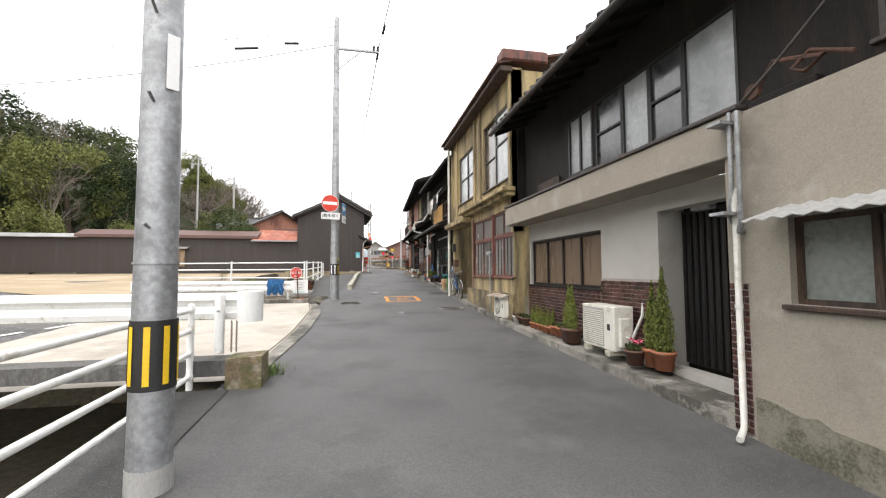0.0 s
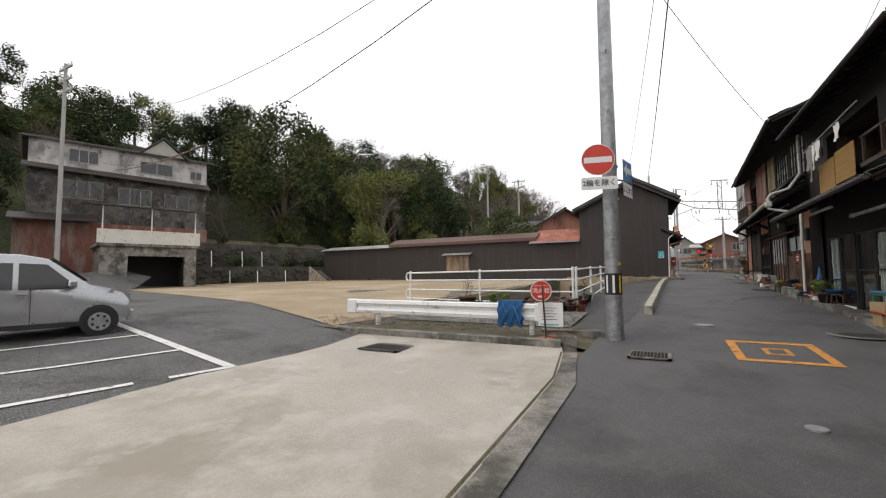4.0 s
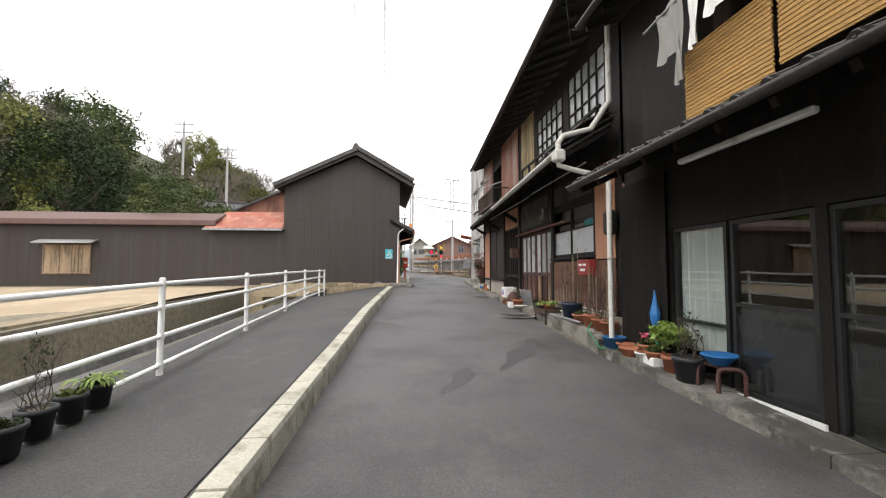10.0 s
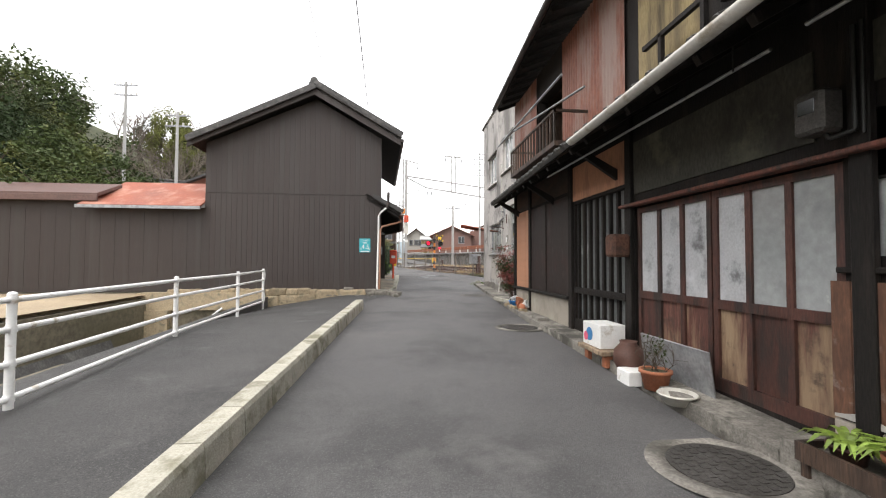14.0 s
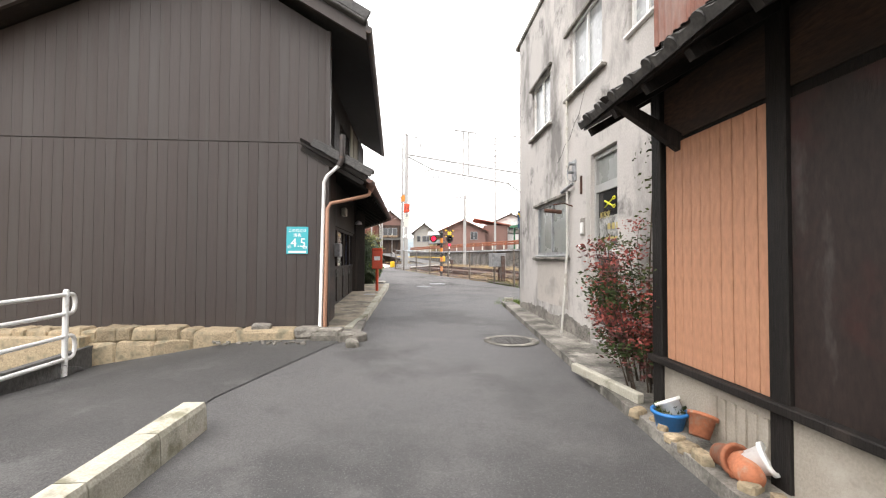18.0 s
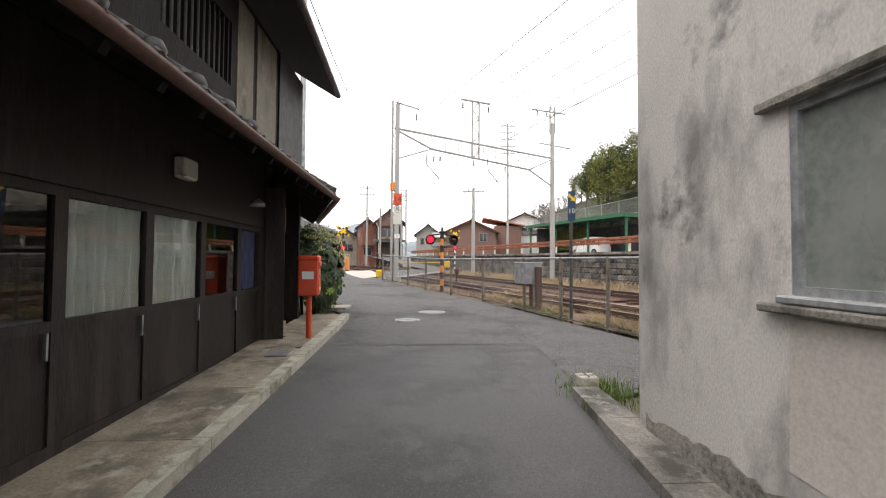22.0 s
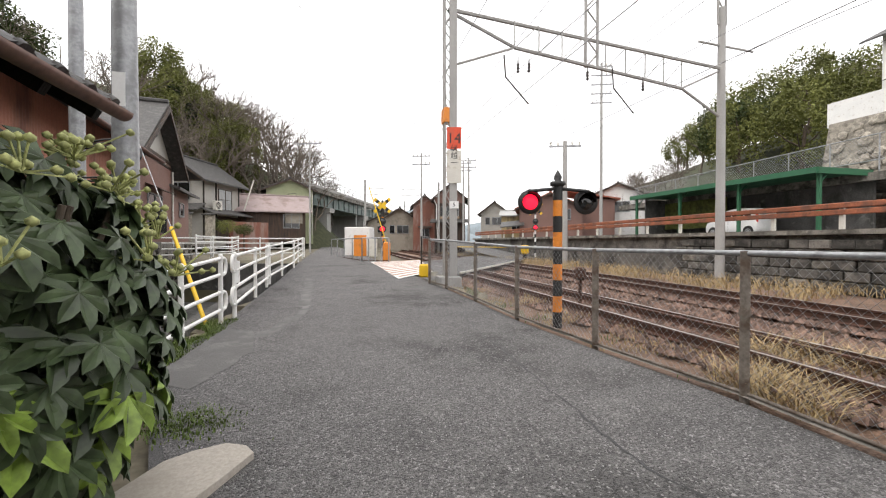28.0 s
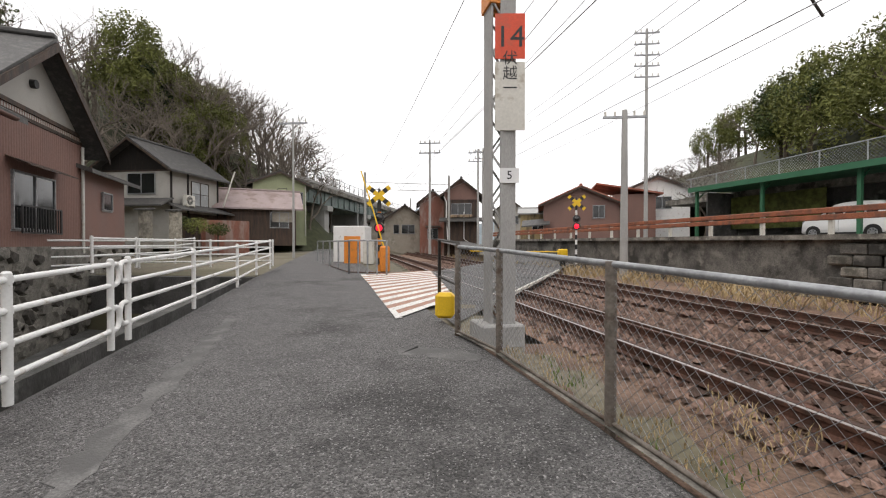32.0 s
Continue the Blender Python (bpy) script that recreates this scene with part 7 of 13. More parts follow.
# ---- apron details ----
solo("apron_joint", Shape().strip([(-1.6, 6.1), (-1.41, 9.5), (-1.39, 12.7), (-1.6, 14.2)], [(-1.57, 6.1), (-1.38, 9.5), (-1.36, 12.7), (-1.57, 14.2)], lift(0.0265)), M["soil"], "dark open joint in the concrete", "joint", kind="structure")
solo("apron_strip", Shape().strip([(-1.56, 6.0), (-1.37, 9.5), (-1.35, 12.7), (-1.56, 14.2)], [(-1.32, 6.3), (-1.08, 9.5), (-1.05, 12.5), (-1.35, 14.3)], lift(0.017)), M["old_concrete"], "narrow concrete strip beside the lane", "pavement", kind="structure")
soil = solo("soil_strip", Shape().sheet(cuts([(-9.5, -1.2, 14)]), cuts([(14.6, 16.8, 6)]), lambda x, y: road_z(15) + 0.08 + 0.05 * noise.noise((x * 2, y * 2, 0)) - (0.1 if x > -1.5 else 0)), M["soil"], "dark soil strip with dry weeds", "soil", kind="structure")
lowwall = thing("low_wall", "low broken concrete wall edging the soil strip", "low wall", (-3.5, 14.4, 0.5), kind="structure")
part("wall", Shape().plate([(-6.2, 14.5, 0.4), (-1.66, 14.47, 0.4), (-1.7, 14.7, 0.4), (-6.15, 14.74, 0.4)], (0, 0, 0.24)), M["old_concrete"], lowwall)
part("wall", Shape().plate([(-2.3, 15.65, 0.45), (-1.1, 15.85, 0.45), (-1.15, 16.1, 0.45), (-2.35, 15.9, 0.45)], (0, 0, 0.22)), M["old_concrete"], lowwall)
part("wall", Shape().plate([(-10.6, 15.45, 0.4), (-6.22, 14.5, 0.4), (-6.2, 14.76, 0.4), (-10.6, 15.75, 0.4)], (0, 0, 0.22)), M["stone_grey"], lowwall)
solo("gravel_bed", Shape().sheet(cuts([(-9, -1.9, 10)]), cuts([(16.6, 19.1, 5)]), lambda x, y: road_z(y) + 0.03), M["gravel"], "grey gravel bed behind the guard rail", "gravel", kind="structure")
g = rng_of(3)
v = Shape()
for _ in range(1500):
    x, y, k = g.uniform(-8, -1.9), g.uniform(16.6, 19.1), g.uniform(0.012, 0.03)
    z = road_z(y) + 0.035
    v.add([(x - k, y, z), (x, y - k, z), (x + k, y, z), (x, y + k, z), (x + k * 0.2, y, z + k)], [(0, 1, 4), (1, 2, 4), (2, 3, 4), (3, 0, 4)])
solo("loose_gravel", v, M["gravel"], "loose grey gravel stones", "gravel", kind="stuff")
v = Shape()
for _ in range(500):
    x, y = g.uniform(-9, -1.5), g.uniform(14.9, 16.4)
    z, a, l = road_z(15) + 0.12, g.uniform(0, 6.3), g.uniform(0.08, 0.35)
    v.tube([(x, y, z), (x + math.cos(a) * l * 0.5, y + math.sin(a) * l * 0.5, z + g.uniform(0.02, 0.14)), (x + math.cos(a) * l, y + math.sin(a) * l, z + g.uniform(0, 0.1))], 0.004, 3)
solo("dead_twigs", v, M["twig"], "heap of dry dead twigs", "twigs", kind="stuff")


def grate(x0, x1, y0, y1, z, label, rim=True):
    t = thing("drain_grate", label, "drain grate", ((x0 + x1) / 2, (y0 + y1) / 2, z))
    part("frame", Shape().box(x0, x1, y0, y0 + 0.05, z, z + 0.02).box(x0, x1, y1 - 0.05, y1, z, z + 0.02).box(x0, x0 + 0.05, y0, y1, z, z + 0.02).box(x1 - 0.05, x1, y0, y1, z, z + 0.02), M["old_concrete"] if rim else M["iron"], t)
    part("pit", Shape().box(x0 + 0.05, x1 - 0.05, y0 + 0.05, y1 - 0.05, z + 0.002, z + 0.006), M["black"], t)
    n = int((x1 - x0 - 0.1) / 0.05)
    me = Shape().box(-0.007, 0.007, y0 + 0.05, y1 - 0.05, z + 0.006, z + 0.024).mesh("bar", M["iron"])
    for i in range(n):
        piece("bar", me, t, Matrix.Translation((x0 + 0.075 + i * 0.05, 0, 0)))
    me = Shape().box(x0 + 0.05, x1 - 0.05, -0.005, 0.005, z + 0.006, z + 0.02).mesh("cross_bar", M["iron"])
    for i in range(int((y1 - y0) / 0.08) - 1):
        piece("cross_bar", me, t, Matrix.Translation((0, y0 + 0.1 + i * 0.08, 0)))
    return t


grate(-0.56, 0.06, 14.16, 14.76, road_z(14.4) + 0.006, "black iron drain grate in a concrete frame")
grate(-5.13, -4.26, 13.15, 13.95, road_z(13.4) + 0.024, "black iron drain grate set in concrete", rim=False)
# road paint
box = thing("hydrant_marking", "worn orange painted box on the asphalt", "road marking", (1.4, 13.9, 0.45), kind="structure")
hz = lift(0.008)
for pts in (((0.94, 14.58), (2.18, 14.58), (2.18, 14.74), (0.94, 14.74)), ((0.94, 15.98), (2.18, 15.98), (2.18, 16.14), (0.94, 16.14)), ((0.94, 14.74), (1.07, 14.74), (1.07, 15.98), (0.94, 15.98)), ((2.05, 14.74), (2.18, 14.74), (2.18, 15.98), (2.05, 15.98)),
            ((1.38, 15.12), (1.74, 15.12), (1.74, 15.19), (1.38, 15.19)), ((1.38, 15.53), (1.74, 15.53), (1.74, 15.60), (1.38, 15.60)), ((1.38, 15.19), (1.45, 15.19), (1.45, 15.53), (1.38, 15.53)), ((1.67, 15.19), (1.74, 15.19), (1.74, 15.53), (1.67, 15.53))):
    part("stripe", Shape().add([(x, y, hz(x, y)) for x, y in pts], [(0, 1, 2, 3)]), M["road_orange"], box)
manhole(2.8, 12.7, 0.32, "round iron manhole cover in a concrete ring")
manhole(3.17, 17.28, 0.36, "round iron manhole cover in a wide ring")
manhole(0.74, 17.78, 0.19, "small grey round valve cover", False, M["galv"])
manhole(3.33, 27.08, 0.36, "round iron manhole cover in a concrete ring")
manhole(3.42, 32.26, 0.34, "round iron manhole cover in a pale ring")
manhole(3.62, 38.6, 0.34, "grey patterned manhole cover in a concrete ring")
manhole(2.42, 48.25, 0.3, "pale round iron manhole cover", False, M["galv"])
manhole(3.03, 49.45, 0.36, "pale patterned iron manhole cover", False, M["galv"])
manhole(1.2, 12.0, 0.09, "small grey valve lid", False, M["galv"])
park = thing("parking_lines", "white painted parking bay lines", "road marking", (-9, 12, 0.4), kind="structure")
pz = lambda x, y: park_z(x, y) + 0.016
for (ax, ay), (bx, by), w in (((-6.3, 11.42), (-14.5, 12.5), 0.16), ((-6.35, 11.4), (-6.62, 10.6), 0.12), ((-6.78, 10.2), (-7.65, 7.0), 0.12), ((-8.05, 11.6), (-9.5, 7.2), 0.1), ((-9.9, 11.8), (-11.35, 7.2), 0.1), ((-12.0, 12.1), (-13.45, 7.2), 0.1)):
    d = (Vector((bx, by)) - Vector((ax, ay))).normalized() * w / 2
    ks = [k / 24 for k in range(25)]
    part("line", Shape().strip([(lerp(ax, bx, k) - d.y, lerp(ay, by, k) + d.x) for k in ks], [(lerp(ax, bx, k) + d.y, lerp(ay, by, k) - d.x) for k in ks], pz), M["road_white"], park)

# ---- rails and guard rails ----
pipe_rail("pipe_railing", "white steel pipe railing along the stream", [(-2.0, y, road_z(y) + 0.02, 1.09 + (0.02 if y > 3 else -0.02)) for y in (-6.9, -4.4, -1.9, 5.62)], (0.16, 0.44, 0.72, 0.97), group="stream railings")
pipe_rail("pipe_railing", "white steel pipe railing beside the footway", [(-2.35, 20.0, 0.55, 2.0), (-2.36, 22.9, 0.7, 2.07), (-2.38, 25.8, 0.86, 2.12), (-2.44, 28.7, 0.95, 2.18), (-2.72, 32.1, 1.0, 2.21), (-2.85, 35.2, 1.04, 2.23), (-3.2, 38.2, 0.95, 2.25)],
          (0.24, 0.5, 0.76, 0.98), base=0.1, round_end=True, group="stream railings")
pipe_rail("pipe_railing", "white steel pipe railing across the stream end", [(-2.45, 20.0, 0.56, 2.0), (-5.6, 20.2, 0.6, 1.98), (-8.6, 20.5, 0.66, 1.96)], (0.24, 0.5, 0.76, 0.98), round_end=True, group="stream railings")
g1 = w_beam("guard_rail", "white W-beam guard rail with a rounded end cap", (-14, 6.0), (-1.55, 6.0), 1.27, [(-1.75, 5.86, 0.5, 1.25), (-5.95, 5.86, 0.5, 1.25), (-9.95, 5.86, 0.5, 1.25)])
part("end_cap", Shape().cyl((-1.41, 5.96, 0.9), (-1.41, 5.96, 1.29), 0.16, n=24), M["white"], g1, "rounded white sheet end cap")
for x in (-1.6, -1.54):
    ch = Shape()
    for i in range(13):
        z = 0.9 - i * 0.03
        ch.tube([(x - 0.012 * (i % 2), 5.84 - 0.012 * ((i + 1) % 2), z), (x, 5.83, z + 0.02), (x + 0.012 * (i % 2), 5.84 + 0.012 * ((i + 1) % 2), z), (x, 5.85, z - 0.02), (x - 0.012 * (i % 2), 5.84 - 0.012 * ((i + 1) % 2), z)], 0.006, 4)
    part("chain", ch, M["rust"], g1, "hanging rusty chain")
g2 = w_beam("guard_rail", "white W-beam guard rail with a blue sheet tied on", (-7.1, 15.45), (-2.2, 15.2), 1.24, [(-6.4, 15.5, 0.5, 1.18), (-2.4, 15.3, 0.5, 1.2)])
part("end_plate", Shape().box(-7.3, -7.0, 15.35, 15.5, 0.88, 1.25, 0.03), M["white"], g2)
part("end_plate", Shape().box(-2.3, -1.95, 15.1, 15.28, 0.88, 1.25, 0.03), M["white"], g2)
bl = thing("blue_cloth", "blue tarpaulin sheet tied round the guard rail", "cloth", (-2.75, 15.1, 0.8))
s, v = Shape(), []
for j in range(13):
    for i in range(13):
        u, q = i / 12, j / 12
        v.append((-3.05 + u * 0.52 + 0.02 * math.sin(j), 15.1 - 0.02 * math.sin(i * 1.7 + j) - 0.04 * math.sin(q * 3.1), 1.3 - q * (0.5 + 0.05 * math.sin(i * 1.3))))
s.add(v, [(j * 13 + i, j * 13 + i + 1, (j + 1) * 13 + i + 1, (j + 1) * 13 + i) for j in range(12) for i in range(12)], True)
s.add([(x, y + 0.25 - 0.2 * (z < 1.0), z) for x, y, z in v], [(j * 13 + i, (j + 1) * 13 + i, (j + 1) * 13 + i + 1, j * 13 + i + 1) for j in range(12) for i in range(12)], True)
s.add([v[i] for i in range(13)] + [(v[i][0], v[i][1] + 0.25, v[i][2]) for i in range(13)], [(i, i + 1, 14 + i, 13 + i) for i in range(12)], True)
part("sheet", s, M["blue"], bl)
part("cord", Shape().tube([(-2.95, 15.06, 1.28), (-2.85, 15.02, 1.05), (-2.7, 15.02, 1.2), (-2.6, 15.03, 0.95), (-2.55, 15.06, 0.75)], 0.008, 5), M["blue_plastic"], bl)
nb = thing("notice_board", "small white notice board with rows of dark writing", "sign", (-1.95, 15.05, 0.85))
part("panel", Shape().box(-2.2, -1.72, 15.03, 15.045, 0.82, 1.28, 0.004), M["sign_white"], nb)
for k in range(5):
    part("text_bar", Shape().box(-2.12, -1.84 - 0.05 * (k % 2), 15.024, 15.029, 1.17 - k * 0.055, 1.18 - k * 0.055), M["black"], nb)
part("text_bar", Shape().box(-2.15, -1.8, 15.024, 15.029, 0.85, 0.87), M["teal"], nb)
# fire hydrant sign
hs = thing("hydrant_sign", "round red and white fire hydrant sign on a rusty post", "road sign", (-2.0, 14.85, 0.5))
part("post", Shape().cyl((-2.0, 14.86, 0.45), (-2.07, 14.9, 1.62), 0.018, n=8), M["rust"], hs)
m = upright(-2.09, 14.88, 1.51, 22)
face = part("face", disc_plate(m, 0.2), M["red"], hs)
part("white_rim", Shape(m).lathe((0, 0, 0), [(0.2, 0.0), (0.2, 0.003), (0.185, 0.003), (0.185, 0.0)], 32), M["sign_white"], face)
lettering("消火栓", m @ Matrix.Translation((0, 0.0, 0.002)), 0.115, M["sign_white"], face)
lettering("FIRE HYDRANT", m @ Matrix.Translation((0, 0.1, 0.002)), 0.038, M["sign_white"], face)
part("label_bar", Shape(m).box(-0.06, 0.06, -0.125, -0.09, 0.001, 0.003), M["sign_white"], face)
blk = thing("concrete_block", "grey concrete block with broken bricks on it", "concrete block", (-2.0, 14.85, 0.45))
part("block", Shape().box(-2.2, -1.82, 14.68, 15.0, 0.42, 0.58, 0.01), M["old_concrete"], blk)
for i, (dx, dy, a) in enumerate(((-0.1, -0.08, 20), (0.08, -0.06, -30), (-0.08, 0.07, 70), (0.1, 0.08, 10))):
    solo("broken_brick", Shape(pose(-2.0 + dx, 14.84 + dy, 0.58 + 0.03 * (i > 2), 0, 0, a)).box(-0.08, 0.08, -0.045, 0.045, 0, 0.06, 0.008), M["terracotta"], "broken red brick on a block", "brick", "bricks under the sign")
hb = thing("hollow_block", "grey hollow concrete block lying on its side", "concrete block", (-1.55, 14.75, 0.4))
s = Shape(pose(-1.55, 14.72, 0.42, 0, 0, 12))
for a, b, c, d in ((-0.12, 0.12, -0.1, -0.075), (-0.12, 0.12, 0.075, 0.1), (-0.12, -0.09, -0.075, 0.075), (0.09, 0.12, -0.075, 0.075), (-0.012, 0.012, -0.075, 0.075)):
    s.box(a, b, c, d, 0, 0.28)
part("block", s, M["old_concrete"], hb)

# ---- poles, signs and cables ----
p1, pole1 = utility_pole(-1.65, 3.85, -0.02, 10.5, 0.146, "grey galvanised steel utility pole with yellow and black band")
stripe_band(pole1, -1.65, 3.85, 0.73, 1.21, 0.142, ["yellow", "yellow", "yellow", "yellow", "yellow", "yellow", "yellow", "yellow"])
part("painted_foot", Shape().cyl((-1.65, 3.85, -0.3), (-1.65, 3.85, 0.2), 0.15, 0.148, n=24), M["pole"], pole1)
for z in (1.85, 2.75, 3.4):
    part("step_bolt", Shape().cyl((-1.65, 3.74, z), (-1.62, 3.58, z + 0.02), 0.012, n=6), M["galv"], pole1)
part("seam_ring", Shape().cyl((-1.65, 3.85, 1.6), (-1.65, 3.85, 1.615), 0.144, n=24), M["galv"], pole1)
part("number_plate", Shape(upright(-1.54, 3.75, 3.05, 40)).box(-0.04, 0.04, -0.2, 0.2, 0, 0.004), M["sign_white"], pole1)
p1.location += Vector((0.22, -0.5, 0))
p2, pole2 = utility_pole(-0.82, 15.38, 0.45, 10.6, 0.158, "tall grey steel utility pole with signs and striped band")
stripe_band(pole2, -0.82, 15.38, 1.42, 1.83, 0.152, ["yellow", "sign_white", "sign_white", "sign_white", "sign_white", "sign_white", "sign_white", "yellow"])
part("cross_arm", Shape().box(-0.9, 0.75, 15.34, 15.42, 9.85, 9.93, 0.01), M["galv"], pole2)
part("arm_brace", Shape().cyl((-0.82, 15.3, 9.0), (0.1, 15.32, 9.85), 0.02, n=6), M["galv"], pole2)
for x in (0.55, 0.7):
    part("insulator", Shape().lathe((x, 15.38, 9.93), [(0.03, 0), (0.06, 0.03), (0.03, 0.06), (0.06, 0.09), (0.03, 0.12), (0.06, 0.15), (0.02, 0.2)], 10), M["gutter"], pole2)
for z in (4.2, 2.5, 3.2, 5.0, 6.2):
    part("step_bolt", Shape().cyl((-0.8, 15.24, z), (-0.76, 15.1, z), 0.012, n=6), M["galv"], pole2)
part("strap", Shape().cyl((-0.82, 15.38, 2.0), (-0.82, 15.38, 2.03), 0.157, n=24), M["galv"], pole2)
part("yellow_tag", Shape().box(-0.7, -0.67, 15.24, 15.27, 1.98, 2.04, 0.005), M["yellow"], pole2)
p2.location += Vector((-0.05, 0.26, 0))
p3, pole3 = utility_pole(-0.86, 16.12, 0.5, 9.4, 0.108, "second grey steel pole close behind the first")
for z in (3.35, 3.6):
    part("strap", Shape().cyl((-0.86, 16.12, z), (-0.86, 16.12, z + 0.025), 0.112, n=20), M["white"], pole3)
ne = thing("no_entry_sign", "round red no entry sign with a white bar", "road sign", (-0.98, 14.95, 3.6))
m = upright(-1.01, 15.12, 3.97, 14)
face = part("face", disc_plate(m, 0.3), M["red"], ne)
part("white_rim", Shape(m).lathe((0, 0, 0), [(0.3, 0.0), (0.3, 0.003), (0.287, 0.003), (0.287, 0.0)], 36), M["sign_white"], face)
part("white_bar", Shape(m).box(-0.25, 0.25, -0.055, 0.055, 0.001, 0.003), M["sign_white"], face)
part("clamp", Shape().cyl((-0.87, 15.64, 3.9), (-0.87, 15.64, 3.94), 0.16, n=20).cyl((-0.87, 15.5, 3.92), (-0.96, 15.13, 3.92), 0.02, n=8), M["galv"], ne)
sp = thing("supplementary_sign", "white sign plate with black writing below the no entry sign", "road sign", (-0.96, 15.1, 3.4))
m = upright(-0.995, 15.11, 3.52, 14)
part("face", Shape(m).plate([(a * (0.295) + 0.03 * math.cos(w), b * 0.09 + 0.03 * math.sin(w), 0) for a, b, q in ((1, 1, 0), (-1, 1, 1), (-1, -1, 2), (1, -1, 3)) for w in [(q + k / 3) * math.pi / 2 for k in range(4)]], (0, 0, -0.004)), M["sign_white"], sp)
lettering("2輪を除く", m @ Matrix.Translation((0, 0, 0.001)), 0.135, M["black"], sp, bold=0.0015)
ow = thing("one_way_sign", "blue sign with a white arrow on a bracket", "road sign", (-0.45, 16.05, 3.5))
m = upright(-0.58, 16.25, 3.93, 78)
part("face", Shape(m).box(-0.3, 0.3, -0.22, 0.22, -0.004, 0.0, 0.001), M["sign_blue"], ow)
part("border", Shape(m).box(-0.29, 0.29, 0.2, 0.21, 0.0005, 0.002), M["sign_white"], ow)
part("arrow", Shape(m).plate([(-0.24, 0.02, 0.001), (-0.05, 0.16, 0.001), (-0.05, 0.08, 0.001), (0.24, 0.08, 0.001), (0.24, -0.04, 0.001), (-0.05, -0.04, 0.001), (-0.05, -0.12, 0.001)], (0, 0, 0.001)), M["sign_white"], ow)
part("bracket", Shape().cyl((-0.84, 16.1, 3.78), (-0.59, 16.22, 3.72), 0.02, n=8), M["galv"], ow)
ks = thing("supplementary_sign", "white sign plate with black writing on a bracket", "road sign", (-0.45, 16.05, 3.2))
m = upright(-0.58, 16.25, 3.54, 78)
part("face", Shape(m).box(-0.3, 0.3, -0.14, 0.14, -0.004, 0.0, 0.001), M["sign_white"], ks)
lettering("ここまで", m @ Matrix.Translation((0, -0.01, 0.001)), 0.145, M["black"], ks, bold=0.002)
# cables over the lane
wire("overhead_cable", (0.7, 15.4, 10.1), (2.2, -6, 10.4), 0.3, 0.016)
wire("overhead_cable", (0.7, 15.4, 10.1), (-1.4, 62, 12.5), 0.6, 0.02)
wire("overhead_cable", (0.55, 15.4, 10.1), (-4.0, 62, 11.5), 0.8, 0.01, "thin grey overhead cable", M["galv"])
wire("overhead_cable", (-0.9, 15.4, 9.9), (-40, 23.5, 11.3), 2.2, 0.014)
wire("overhead_cable", (-0.85, 15.4, 10.6), (-34, 18.8, 13.0), 2.4, 0.01)
wire("overhead_cable", (-34, 18.8, 13.4), (-30, -30, 13.0), 1.2, 0.01)
wire("overhead_cable", (-34, 18.8, 12.9), (-30, -30, 12.4), 1.2, 0.01)
wire("overhead_cable", (-20, 19.35, 8.42), (-36, 22.68, 9.98), 0.25, 0.035, "yellowed sleeve on an overhead cable", M["wood_old"])
wire("overhead_cable", (-0.8, 15.4, 9.0), (3.7, 24.5, 6.3), 0.3, 0.008)
wire("overhead_cable", (4.0, 20, 6.5), (3.0, 2, 11), 0.2, 0.006)
for i, (a, b) in enumerate((((-2.2, 15.5, 9.86), (-2.7, 15.55, 9.84)), ((-3.6, 15.6, 9.6), (-4.4, 15.65, 9.52)), ((0.78, 14.6, 10.05), (0.82, 14.1, 10.05)), ((0.673, 16.0, 10.1), (0.646, 16.6, 10.1)))):
    solo("cable_sleeve", Shape().cyl(a, b, 0.045, n=10), M["black"], "short black sleeve on an overhead cable", "cable sleeve", "cable sleeves")


